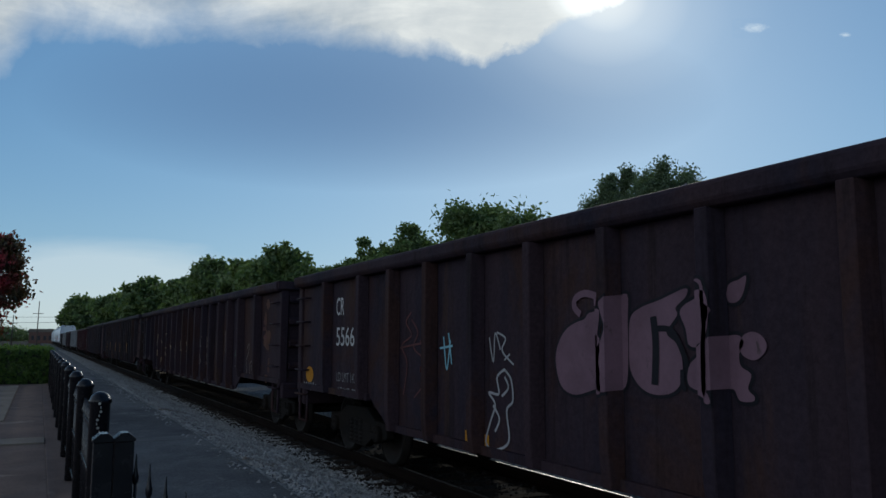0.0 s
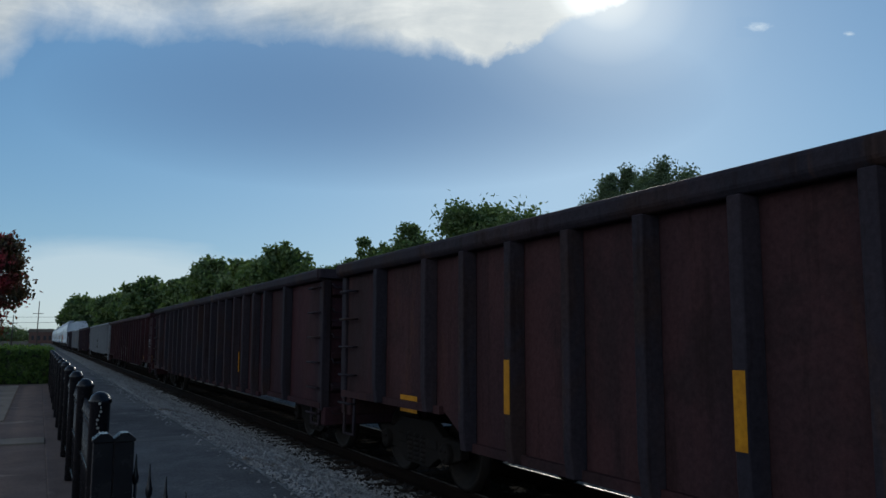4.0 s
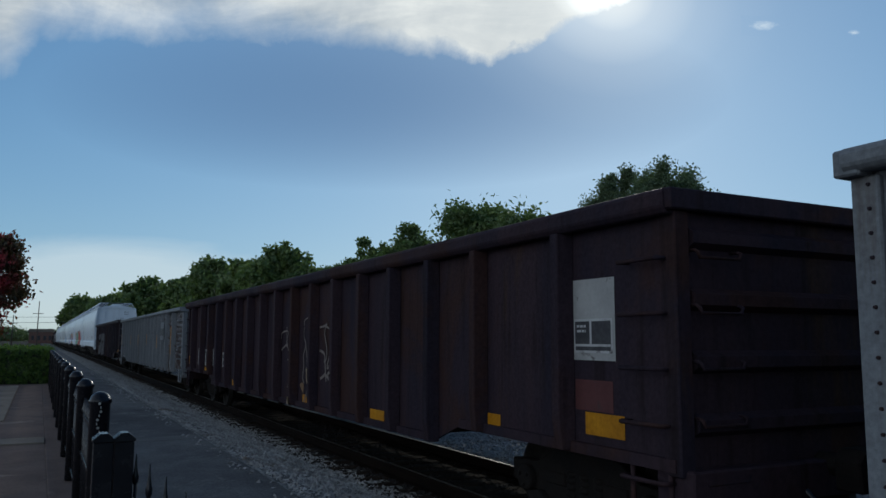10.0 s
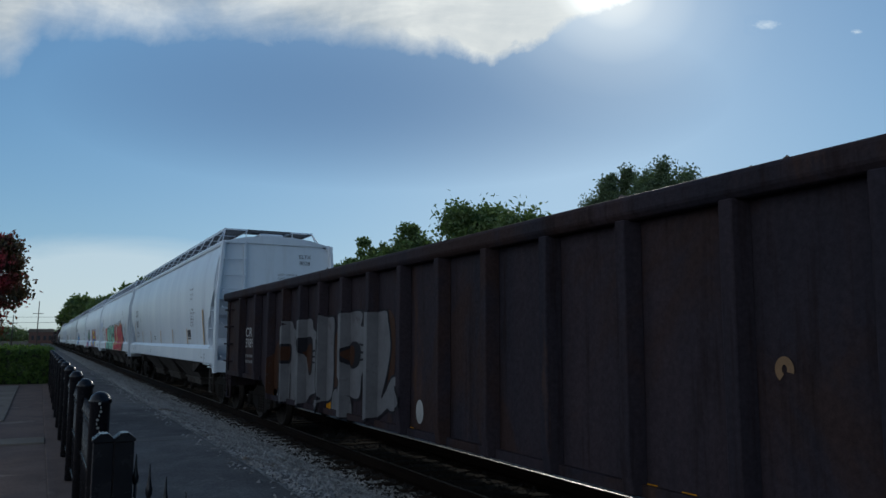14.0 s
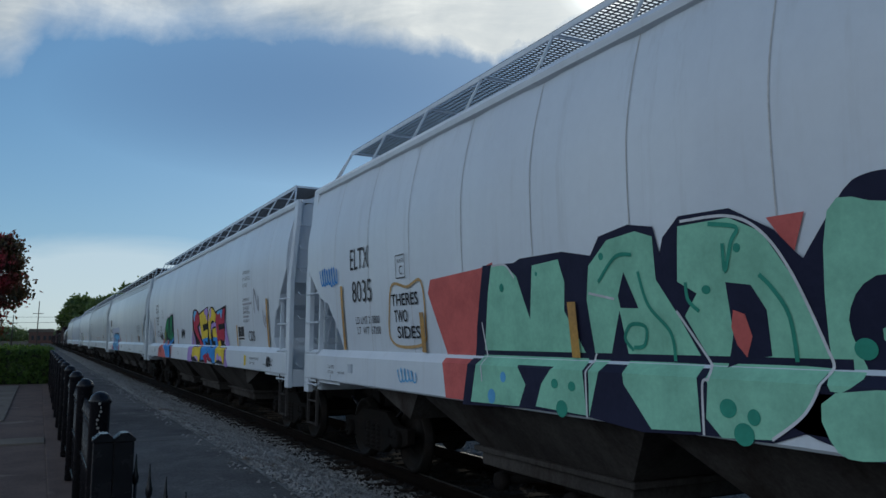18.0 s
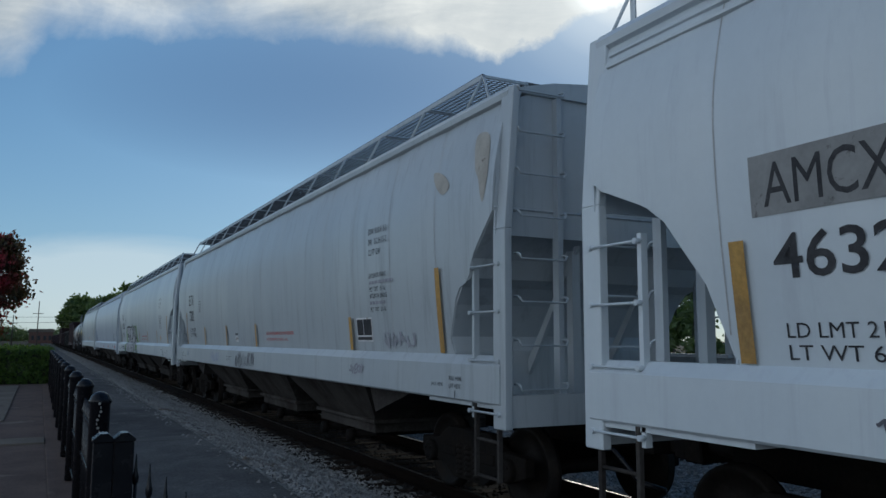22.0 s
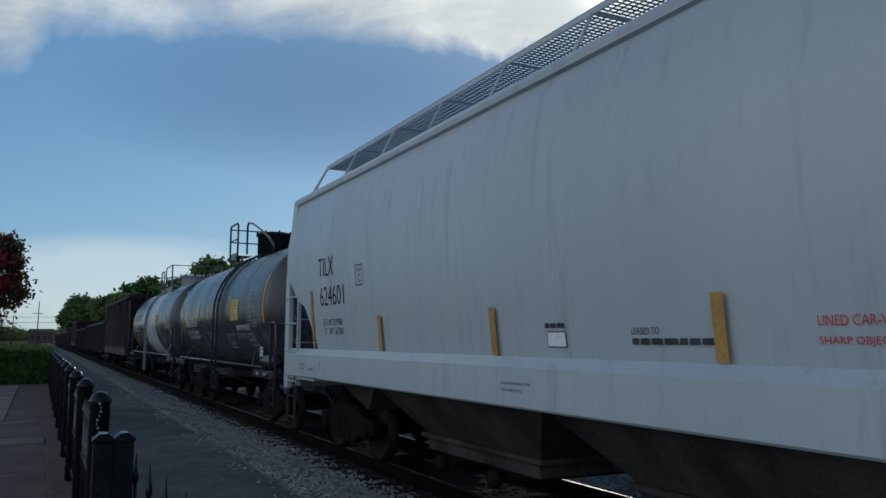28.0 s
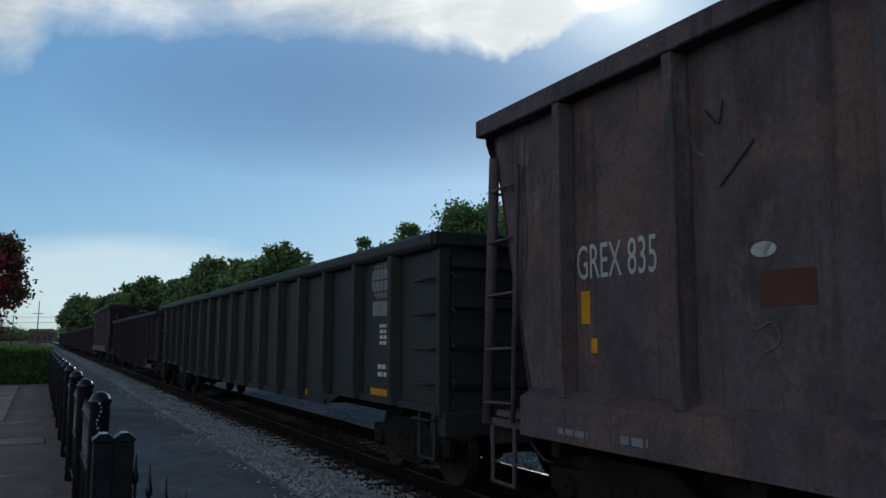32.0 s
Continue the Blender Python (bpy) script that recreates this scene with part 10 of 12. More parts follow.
def mark_pieces():
    """The large painted pieces: layered letters with outlines, run over posts and sills."""
    c, hb, s = CARS[5]
    patch(c, "reflector", -9.54, -10.03, 1.19, 1.39, K_YELL, s, 0.006, "yellow reflector")
    sign(c, "G44A", -8.85, -9.27, 1.24, 1.33, P_BLACK, s)
    patch(c, "stencil_panel", -9.36, -9.5, 2.52, 2.62, P_BLACK, s, 0.005)
    bars(c, -8.9, 2.06, [0.3], 0.04, 0.05, P_GRAY, s)

    c, s = CARS[0][0], CARS[0][2]
    stroke(c, [(2.94, 1.64), (2.90, 1.79), (2.79, 1.91), (2.65, 1.97), (2.52, 2.00), (2.45, 2.05), (2.17, 2.07), (2.14, 2.01), (2.17, 1.84), (2.16, 1.66), (2.17, 1.51), (2.50, 1.40), (2.70, 1.37), (2.87, 1.44)], 0.05, P_BLACK, s, "graffiti_line", 0.006, True)
    stroke(c, [(2.14, 1.84), (2.24, 1.84), (2.22, 1.66), (2.21, 1.43), (2.14, 1.43), (2.16, 1.62)], 0.05, P_BLACK, s, "graffiti_line", 0.006, True)
    stroke(c, [(2.13, 2.05), (2.14, 2.13), (1.98, 2.18), (1.98, 1.97), (1.98, 1.71), (2.02, 1.47), (2.18, 1.44), (2.23, 1.66), (2.09, 1.90)], 0.05, P_BLACK, s, "graffiti_line", 0.006, True)
    stroke(c, [(1.95, 1.99), (1.83, 2.07), (1.62, 2.12), (1.36, 2.19), (1.36, 2.13), (1.46, 2.06), (1.45, 2.00), (1.56, 1.88), (1.46, 1.80), (1.41, 1.68), (1.43, 1.53), (1.53, 1.45), (1.71, 1.43), (1.86, 1.48), (1.96, 1.60), (1.97, 1.77)], 0.05, P_BLACK, s, "graffiti_line", 0.006, True)
    stroke(c, [(1.42, 2.03), (1.31, 2.10), (1.04, 2.15), (1.05, 1.84), (1.32, 1.78), (1.37, 1.91)], 0.05, P_BLACK, s, "graffiti_line", 0.006, True)
    stroke(c, [(1.05, 2.18), (1.14, 2.23), (1.08, 2.19), (1.08, 2.09), (1.01, 2.04), (1.03, 1.95), (1.08, 1.87), (1.09, 1.50), (1.05, 1.50), (1.06, 1.72)], 0.05, P_BLACK, s, "graffiti_line", 0.006, True)
    stroke(c, [(1.33, 1.67), (1.12, 1.78), (1.05, 1.82), (1.06, 1.48), (1.13, 1.47), (1.35, 1.51)], 0.05, P_BLACK, s, "graffiti_line", 0.006, True)
    stroke(c, [(1.04, 1.48), (1.07, 1.48), (1.07, 1.42), (1.02, 1.42)], 0.05, P_BLACK, s, "graffiti_line", 0.006, True)
    stroke(c, [(1.05, 1.83), (0.91, 1.86), (0.86, 1.81), (0.90, 1.74), (0.89, 1.66), (0.81, 1.61), (0.84, 1.52), (0.79, 1.47), (0.81, 1.44), (0.91, 1.44), (0.96, 1.51), (1.08, 1.51), (1.07, 1.69)], 0.05, P_BLACK, s, "graffiti_line", 0.006, True)
    stroke(c, [(0.98, 2.09), (0.97, 2.19), (0.88, 2.22), (0.82, 2.24), (0.84, 2.15), (0.88, 2.09), (0.93, 2.07)], 0.05, P_BLACK, s, "graffiti_line", 0.006, True)
    blob(c, [(2.94, 1.64), (2.90, 1.79), (2.79, 1.91), (2.65, 1.97), (2.52, 2.00), (2.45, 2.05), (2.17, 2.07), (2.14, 2.01), (2.17, 1.84), (2.16, 1.66), (2.17, 1.51), (2.50, 1.40), (2.70, 1.37), (2.87, 1.44)], P_PINK, s, 0.012)
    blob(c, [(2.14, 1.84), (2.24, 1.84), (2.22, 1.66), (2.21, 1.43), (2.14, 1.43), (2.16, 1.62)], P_PINK, s, 0.012)
    blob(c, [(2.13, 2.05), (2.14, 2.13), (1.98, 2.18), (1.98, 1.97), (1.98, 1.71), (2.02, 1.47), (2.18, 1.44), (2.23, 1.66), (2.09, 1.90)], P_PINK, s, 0.012)
    blob(c, [(1.95, 1.99), (1.83, 2.07), (1.62, 2.12), (1.36, 2.19), (1.36, 2.13), (1.46, 2.06), (1.45, 2.00), (1.56, 1.88), (1.46, 1.80), (1.41, 1.68), (1.43, 1.53), (1.53, 1.45), (1.71, 1.43), (1.86, 1.48), (1.96, 1.60), (1.97, 1.77)], P_PINK, s, 0.012)
    blob(c, [(1.42, 2.03), (1.31, 2.10), (1.04, 2.15), (1.05, 1.84), (1.32, 1.78), (1.37, 1.91)], P_PINK, s, 0.012)
    blob(c, [(1.05, 2.18), (1.14, 2.23), (1.08, 2.19), (1.08, 2.09), (1.01, 2.04), (1.03, 1.95), (1.08, 1.87), (1.09, 1.50), (1.05, 1.50), (1.06, 1.72)], P_PINK, s, 0.012)
    blob(c, [(1.33, 1.67), (1.12, 1.78), (1.05, 1.82), (1.06, 1.48), (1.13, 1.47), (1.35, 1.51)], P_PINK, s, 0.012)
    blob(c, [(1.04, 1.48), (1.07, 1.48), (1.07, 1.42), (1.02, 1.42)], P_PINK, s, 0.012)
    blob(c, [(1.05, 1.83), (0.91, 1.86), (0.86, 1.81), (0.90, 1.74), (0.89, 1.66), (0.81, 1.61), (0.84, 1.52), (0.79, 1.47), (0.81, 1.44), (0.91, 1.44), (0.96, 1.51), (1.08, 1.51), (1.07, 1.69)], P_PINK, s, 0.012)
    blob(c, [(0.98, 2.09), (0.97, 2.19), (0.88, 2.22), (0.82, 2.24), (0.84, 2.15), (0.88, 2.09), (0.93, 2.07)], P_PINK, s, 0.012)
    blob(c, [(0.90, 1.79), (0.86, 1.86), (0.78, 1.88), (0.71, 1.85), (0.68, 1.79), (0.72, 1.73), (0.79, 1.70), (0.87, 1.73)], P_PINK, s, 0.012)
    stroke(c, [(2.57, 2.04), (2.65, 2.10), (2.64, 2.17), (2.54, 2.21), (2.42, 2.20), (2.17, 2.12)], 0.06, P_PINK, s, "graffiti_line", 0.016)
    stroke(c, [(1.69, 2.00), (1.67, 1.79), (1.69, 1.50)], 0.07, P_BLACK, s, "graffiti_line", 0.016)
    stroke(c, [(1.67, 1.91), (1.52, 1.90), (1.43, 1.80), (1.36, 1.66)], 0.045, P_BLACK, s, "graffiti_line", 0.016)
    stroke(c, [(1.41, 1.62), (1.41, 1.52), (1.38, 1.48)], 0.04, P_BLACK, s, "graffiti_line", 0.016)
    c, s = CARS[6][0], CARS[6][2]
    stroke(c, [(0.37, 1.84), (0.35, 1.94), (0.04, 1.98), (-0.07, 1.94), (0.02, 1.79), (-0.10, 1.64), (-0.23, 1.49), (-0.07, 1.46)], 0.03, P_SCRAWL, s, "graffiti_line", 0.016)
    stroke(c, [(0.03, 2.06), (0.02, 1.88), (-0.06, 1.72)], 0.025, P_SCRAWL, s, "graffiti_line", 0.016)
    stroke(c, [(0.35, 1.63), (0.02, 1.73), (0.02, 1.69)], 0.04, P_SCRAWL, s, "graffiti_line", 0.016)
    stroke(c, [(-0.43, 1.97), (-0.36, 1.84), (-0.36, 1.65), (-0.43, 1.43), (-0.50, 1.23)], 0.03, P_SCRAWL, s, "graffiti_line", 0.016)
    stroke(c, [(-0.10, 0.96), (-0.16, 1.09), (-0.32, 1.24), (-0.40, 1.18), (-0.40, 1.02)], 0.03, P_SCRAWL, s, "graffiti_line", 0.016)
    stroke(c, [(-1.04, 2.06), (-1.06, 2.15), (-1.32, 2.20)], 0.025, P_SCRAWL, s, "graffiti_line", 0.016)
    stroke(c, [(-1.07, 2.04), (-1.02, 1.92), (-1.07, 1.84)], 0.02, P_SCRAWL, s, "graffiti_line", 0.016)
    stroke(c, [(-1.06, 1.84), (-1.15, 1.73), (-1.03, 1.56), (-1.06, 1.38), (-1.02, 1.17), (-1.12, 1.09)], 0.035, P_SCRAWL, s, "graffiti_line", 0.016)
    stroke(c, [(-1.13, 1.75), (-1.21, 1.59), (-1.25, 1.39), (-1.27, 1.20), (-1.27, 1.04), (-1.21, 0.90), (-1.09, 0.76)], 0.035, P_SCRAWL, s, "graffiti_line", 0.016)
    stroke(c, [(-1.21, 0.90), (-1.35, 0.86), (-1.49, 0.77)], 0.035, P_SCRAWL, s, "graffiti_line", 0.016)
    stroke(c, [(-1.20, 1.29), (-1.31, 1.33), (-1.67, 1.35)], 0.05, P_SCRAWL, s, "graffiti_line", 0.016)
    stroke(c, [(-1.34, 1.30), (-1.52, 1.20), (-1.64, 1.12)], 0.04, P_SCRAWL, s, "graffiti_line", 0.016)
    stroke(c, [(-1.41, 2.15), (-1.41, 1.99), (-1.45, 1.80), (-1.52, 1.62)], 0.03, P_SCRAWL, s, "graffiti_line", 0.016)
    stroke(c, [(-1.41, 2.01), (-1.59, 2.02)], 0.03, P_SCRAWL, s, "graffiti_line", 0.016)
    stroke(c, [(-1.34, 1.58), (-1.44, 1.62), (-1.53, 1.55), (-1.46, 1.50)], 0.025, P_SCRAWL, s, "graffiti_line", 0.016)
    stroke(c, [(-1.88, 2.02), (-2.13, 2.04), (-2.24, 2.07), (-2.18, 2.03), (-2.14, 1.91), (-2.25, 1.70), (-2.24, 1.53), (-2.13, 1.47)], 0.035, P_SCRAWL, s, "graffiti_line", 0.016)
    stroke(c, [(-2.15, 2.03), (-2.25, 2.02), (-2.39, 1.99)], 0.03, P_SCRAWL, s, "graffiti_line", 0.016)
    stroke(c, [(-2.54, 1.92), (-2.61, 1.88), (-2.63, 1.84), (-2.58, 1.77), (-2.53, 1.71), (-2.47, 1.64)], 0.055, P_SCRAWL, s, "graffiti_line", 0.016)
    stroke(c, [(-2.47, 1.64), (-2.39, 1.57), (-2.32, 1.48), (-2.28, 1.41), (-2.32, 1.38), (-2.42, 1.44), (-2.55, 1.47), (-2.71, 1.51)], 0.045, P_SCRAWL, s, "graffiti_line", 0.016)
    stroke(c, [(-1.89, 1.65), (-2.13, 1.60), (-2.18, 1.46), (-2.21, 1.33), (-2.25, 1.17)], 0.045, P_SCRAWL, s, "graffiti_line", 0.016)
    stroke(c, [(-1.95, 1.20), (-2.17, 1.27), (-2.17, 1.28), (-2.27, 1.26), (-2.37, 1.21), (-2.44, 1.14), (-2.48, 1.05), (-2.46, 0.95)], 0.05, P_SCRAWL, s, "graffiti_line", 0.016)
    stroke(c, [(-2.37, 1.21), (-2.52, 1.26), (-2.69, 1.29), (-2.84, 1.34)], 0.045, P_SCRAWL, s, "graffiti_line", 0.016)
    stroke(c, [(-1.69, 1.35), (-1.70, 1.20), (-1.75, 1.12)], 0.04, P_TAN, s, "graffiti_line", 0.016)
    blob(c, [(-0.40, 1.00), (-0.50, 1.01), (-0.54, 0.86), (-0.65, 0.72), (-0.45, 0.72), (-0.39, 0.75)], P_TAN, s, 0.012)
    blob(c, [(-0.84, 1.05), (-1.04, 1.09), (-1.06, 0.95), (-1.01, 0.87), (-1.03, 0.92)], P_BUFF, s, 0.012)
    c, s = CARS[8][0], CARS[8][2]
    blob(c, [(2.70, 1.84), (2.51, 1.88), (2.41, 1.43), (2.06, 1.14), (2.70, 1.05)], P_RUSTY, s, 0.006)
    blob(c, [(0.65, 2.19), (0.43, 2.10), (0.38, 1.71), (0.44, 1.34), (0.64, 1.22), (0.53, 1.67)], P_RUSTY, s, 0.006)
    blob(c, [(6.17, 1.56), (5.69, 1.84), (5.65, 1.18), (5.91, 0.76), (6.24, 0.87)], P_RUSTY, s, 0.006)
    stroke(c, [(5.70, 1.94), (5.17, 2.07), (5.18, 2.15), (4.98, 2.13), (4.87, 2.02), (4.65, 1.96), (4.53, 1.76), (4.55, 1.38), (4.69, 1.21), (4.53, 1.08), (4.53, 0.84), (4.69, 0.73), (4.97, 0.72), (5.27, 0.72), (5.27, 0.72), (5.83, 0.72), (5.90, 0.80), (5.65, 1.08), (5.64, 1.31), (5.28, 1.52), (5.72, 1.70)], 0.07, P_BLACK, s, "graffiti_line", 0.009, True)
    stroke(c, [(4.23, 1.89), (4.29, 2.10), (4.01, 2.17), (3.82, 2.14), (3.75, 2.00), (3.55, 1.93), (3.20, 1.79), (3.16, 1.64), (3.17, 1.34), (3.44, 1.09), (3.59, 0.97), (3.88, 0.90), (4.13, 0.75), (4.36, 0.72), (4.19, 0.81), (4.33, 1.04), (4.24, 1.30), (4.27, 1.49), (4.18, 1.67)], 0.07, P_BLACK, s, "graffiti_line", 0.009, True)
    stroke(c, [(3.08, 2.17), (3.02, 2.17), (2.75, 2.16), (2.70, 2.00), (2.73, 1.74), (2.71, 1.41), (2.74, 1.06), (2.86, 0.91), (3.07, 0.87), (3.06, 0.92), (3.14, 1.15), (3.11, 1.64)], 0.07, P_BLACK, s, "graffiti_line", 0.009, True)
    stroke(c, [(3.76, 0.76), (3.08, 0.89), (3.20, 0.72), (3.23, 0.72), (3.62, 0.72)], 0.07, P_BLACK, s, "graffiti_line", 0.009, True)
    stroke(c, [(2.40, 1.79), (2.13, 1.99), (2.18, 2.16), (1.97, 2.22), (1.68, 2.23), (1.53, 2.19), (1.55, 2.09), (1.59, 2.02), (1.43, 1.99), (1.32, 1.91), (1.26, 1.76), (1.26, 1.60), (1.32, 1.46), (1.47, 1.38), (1.55, 1.30), (1.58, 1.09), (1.68, 1.00), (1.91, 1.00), (2.11, 1.07), (2.07, 1.24), (2.36, 1.41)], 0.07, P_BLACK, s, "graffiti_line", 0.009, True)
    stroke(c, [(2.72, 1.03), (2.44, 1.09), (2.16, 1.08), (1.98, 0.99), (1.91, 0.82), (1.96, 0.72), (2.12, 0.72), (2.59, 0.72), (2.78, 0.73)], 0.07, P_BLACK, s, "graffiti_line", 0.009, True)
    stroke(c, [(1.35, 2.18), (0.99, 2.19), (0.68, 2.20), (0.62, 2.08), (0.56, 1.92), (0.53, 1.70), (0.64, 1.39), (0.82, 1.07), (0.69, 1.14), (0.56, 1.27), (0.46, 1.34), (0.33, 1.35), (0.24, 1.29), (0.05, 1.21), (-0.02, 1.02), (0.47, 0.92), (0.62, 0.94), (0.88, 0.83), (1.26, 0.76), (1.32, 1.19), (1.27, 1.45), (1.29, 1.84)], 0.07, P_BLACK, s, "graffiti_line", 0.009, True)
    blob(c, [(5.70, 1.94), (5.17, 2.07), (5.18, 2.15), (4.98, 2.13), (4.87, 2.02), (4.65, 1.96), (4.53, 1.76), (4.55, 1.38), (4.69, 1.21), (4.53, 1.08), (4.53, 0.84), (4.69, 0.73), (4.97, 0.72), (5.27, 0.72), (5.27, 0.72), (5.83, 0.72), (5.90, 0.80), (5.65, 1.08), (5.64, 1.31), (5.28, 1.52), (5.72, 1.70)], P_SILVER, s, 0.014)
    blob(c, [(4.23, 1.89), (4.29, 2.10), (4.01, 2.17), (3.82, 2.14), (3.75, 2.00), (3.55, 1.93), (3.20, 1.79), (3.16, 1.64), (3.17, 1.34), (3.44, 1.09), (3.59, 0.97), (3.88, 0.90), (4.13, 0.75), (4.36, 0.72), (4.19, 0.81), (4.33, 1.04), (4.24, 1.30), (4.27, 1.49), (4.18, 1.67)], P_SILVER, s, 0.014)
    blob(c, [(3.08, 2.17), (3.02, 2.17), (2.75, 2.16), (2.70, 2.00), (2.73, 1.74), (2.71, 1.41), (2.74, 1.06), (2.86, 0.91), (3.07, 0.87), (3.06, 0.92), (3.14, 1.15), (3.11, 1.64)], P_SILVER, s, 0.014)
    blob(c, [(3.76, 0.76), (3.08, 0.89), (3.20, 0.72), (3.23, 0.72), (3.62, 0.72)], P_SILVER, s, 0.014)
    blob(c, [(2.40, 1.79), (2.13, 1.99), (2.18, 2.16), (1.97, 2.22), (1.68, 2.23), (1.53, 2.19), (1.55, 2.09), (1.59, 2.02), (1.43, 1.99), (1.32, 1.91), (1.26, 1.76), (1.26, 1.60), (1.32, 1.46), (1.47, 1.38), (1.55, 1.30), (1.58, 1.09), (1.68, 1.00), (1.91, 1.00), (2.11, 1.07), (2.07, 1.24), (2.36, 1.41)], P_SILVER, s, 0.014)
    blob(c, [(2.72, 1.03), (2.44, 1.09), (2.16, 1.08), (1.98, 0.99), (1.91, 0.82), (1.96, 0.72), (2.12, 0.72), (2.59, 0.72), (2.78, 0.73)], P_SILVER, s, 0.014)
    blob(c, [(1.35, 2.18), (0.99, 2.19), (0.68, 2.20), (0.62, 2.08), (0.56, 1.92), (0.53, 1.70), (0.64, 1.39), (0.82, 1.07), (0.69, 1.14), (0.56, 1.27), (0.46, 1.34), (0.33, 1.35), (0.24, 1.29), (0.05, 1.21), (-0.02, 1.02), (0.47, 0.92), (0.62, 0.94), (0.88, 0.83), (1.26, 0.76), (1.32, 1.19), (1.27, 1.45), (1.29, 1.84)], P_SILVER, s, 0.014)
    blob(c, [(5.34, 1.69), (5.03, 1.74), (4.99, 1.50), (5.11, 1.39), (5.31, 1.45)], P_BLACK, s, 0.018)
    blob(c, [(5.26, 1.66), (5.07, 1.69), (5.06, 1.52), (5.14, 1.45), (5.25, 1.49)], P_RUSTY, s, 0.021)
    blob(c, [(4.24, 1.80), (3.80, 1.84), (3.79, 1.32), (3.95, 1.25), (4.04, 1.50)], P_BLACK, s, 0.018)
    blob(c, [(4.10, 1.61), (3.82, 1.75), (3.83, 1.35), (3.93, 1.30)], P_RUSTY, s, 0.021)
    blob(c, [(2.05, 1.63), (1.98, 1.76), (1.84, 1.80), (1.65, 1.77), (1.57, 1.67), (1.61, 1.51), (1.71, 1.44), (1.90, 1.41), (2.01, 1.47)], P_BLACK, s, 0.018)
    blob(c, [(2.03, 1.63), (1.95, 1.73), (1.83, 1.72), (1.81, 1.59), (1.88, 1.46), (1.98, 1.49)], P_RUSTY, s, 0.021)
    stroke(c, [(1.61, 1.76), (1.44, 1.75), (1.27, 1.77)], 0.03, P_BLACK, s, "graffiti_line", 0.022)
    stroke(c, [(1.61, 1.65), (1.29, 1.64)], 0.03, P_BLACK, s, "graffiti_line", 0.022)
    stroke(c, [(1.62, 1.54), (1.29, 1.56)], 0.03, P_BLACK, s, "graffiti_line", 0.022)
    stroke(c, [(3.80, 1.62), (3.46, 1.67)], 0.03, P_BLACK, s, "graffiti_line", 0.022)
    stroke(c, [(3.80, 1.54), (3.43, 1.55)], 0.03, P_BLACK, s, "graffiti_line", 0.022)
    stroke(c, [(3.80, 1.45), (3.43, 1.45)], 0.03, P_BLACK, s, "graffiti_line", 0.022)
    stroke(c, [(5.01, 1.22), (5.01, 0.75)], 0.03, P_BLACK, s, "graffiti_line", 0.022)
    stroke(c, [(5.25, 1.58), (5.23, 0.72)], 0.03, P_BLACK, s, "graffiti_line", 0.022)
    stroke(c, [(1.45, 1.29), (1.42, 1.06), (1.42, 0.80)], 0.1, P_BLACK, s, "graffiti_line", 0.022)
    c, s = CARS[10][0], CARS[10][2]
    blob(c, [(-6.06, 2.50), (-6.14, 2.62), (-6.24, 2.67), (-6.36, 2.63), (-6.47, 2.52), (-6.56, 2.34), (-6.65, 2.22), (-6.87, 2.04), (-7.05, 1.95), (-7.21, 1.82), (-7.34, 1.71), (-7.47, 1.65), (-7.49, 1.57), (-7.48, 1.43), (-7.41, 1.33), (-7.18, 1.22), (-6.62, 1.22), (-6.45, 1.48), (-5.99, 1.84)], P_NAVY, s, 0.005)
    disc(c, -1.84, 2.64, 0.2, 0.13, P_NAVY, s, off=0.005)
    disc(c, -2.86, 2.63, 0.2, 0.13, P_NAVY, s, off=0.005)
    disc(c, -4.04, 2.66, 0.2, 0.13, P_NAVY, s, off=0.005)
    disc(c, -4.91, 2.71, 0.2, 0.13, P_NAVY, s, off=0.005)
    disc(c, -5.63, 2.75, 0.2, 0.13, P_NAVY, s, off=0.005)
    blob(c, [(-1.53, 1.23), (-1.42, 1.84), (-1.79, 2.53), (-2.07, 2.67), (-2.60, 2.62), (-2.75, 2.08), (-3.10, 2.53), (-3.30, 2.62), (-3.86, 2.62), (-4.08, 2.48), (-4.35, 2.56), (-4.79, 2.60), (-5.02, 2.73), (-5.41, 2.70), (-5.76, 2.71), (-5.99, 2.62), (-6.20, 2.54), (-6.17, 2.45), (-6.08, 2.23), (-6.50, 2.20), (-6.56, 2.12), (-6.69, 1.80), (-6.95, 1.61), (-6.94, 1.51), (-6.66, 1.22), (-6.09, 1.22), (-5.45, 1.22), (-4.74, 1.22), (-3.45, 1.22), (-1.91, 1.22)], P_GOLD, s, 0.008)
    blob(c, [(-1.62, 1.57), (-1.51, 1.90), (-1.86, 2.46), (-2.10, 2.58), (-2.32, 2.60), (-2.56, 2.51), (-2.46, 2.08), (-2.34, 1.76), (-2.44, 1.59)], P_RED, s, 0.011)
    blob(c, [(-3.13, 1.61), (-3.08, 1.89), (-3.23, 2.23), (-3.34, 2.46), (-3.49, 2.56), (-3.81, 2.56), (-3.90, 2.34), (-3.95, 2.04), (-3.85, 1.78), (-3.91, 1.60)], P_RED, s, 0.011)
    blob(c, [(-4.00, 1.60), (-3.92, 1.81), (-4.05, 2.07), (-4.19, 2.34), (-4.30, 2.49), (-4.77, 2.54), (-4.81, 2.30), (-4.88, 2.11), (-5.00, 1.93), (-5.24, 1.76), (-5.31, 1.62)], P_RED, s, 0.011)
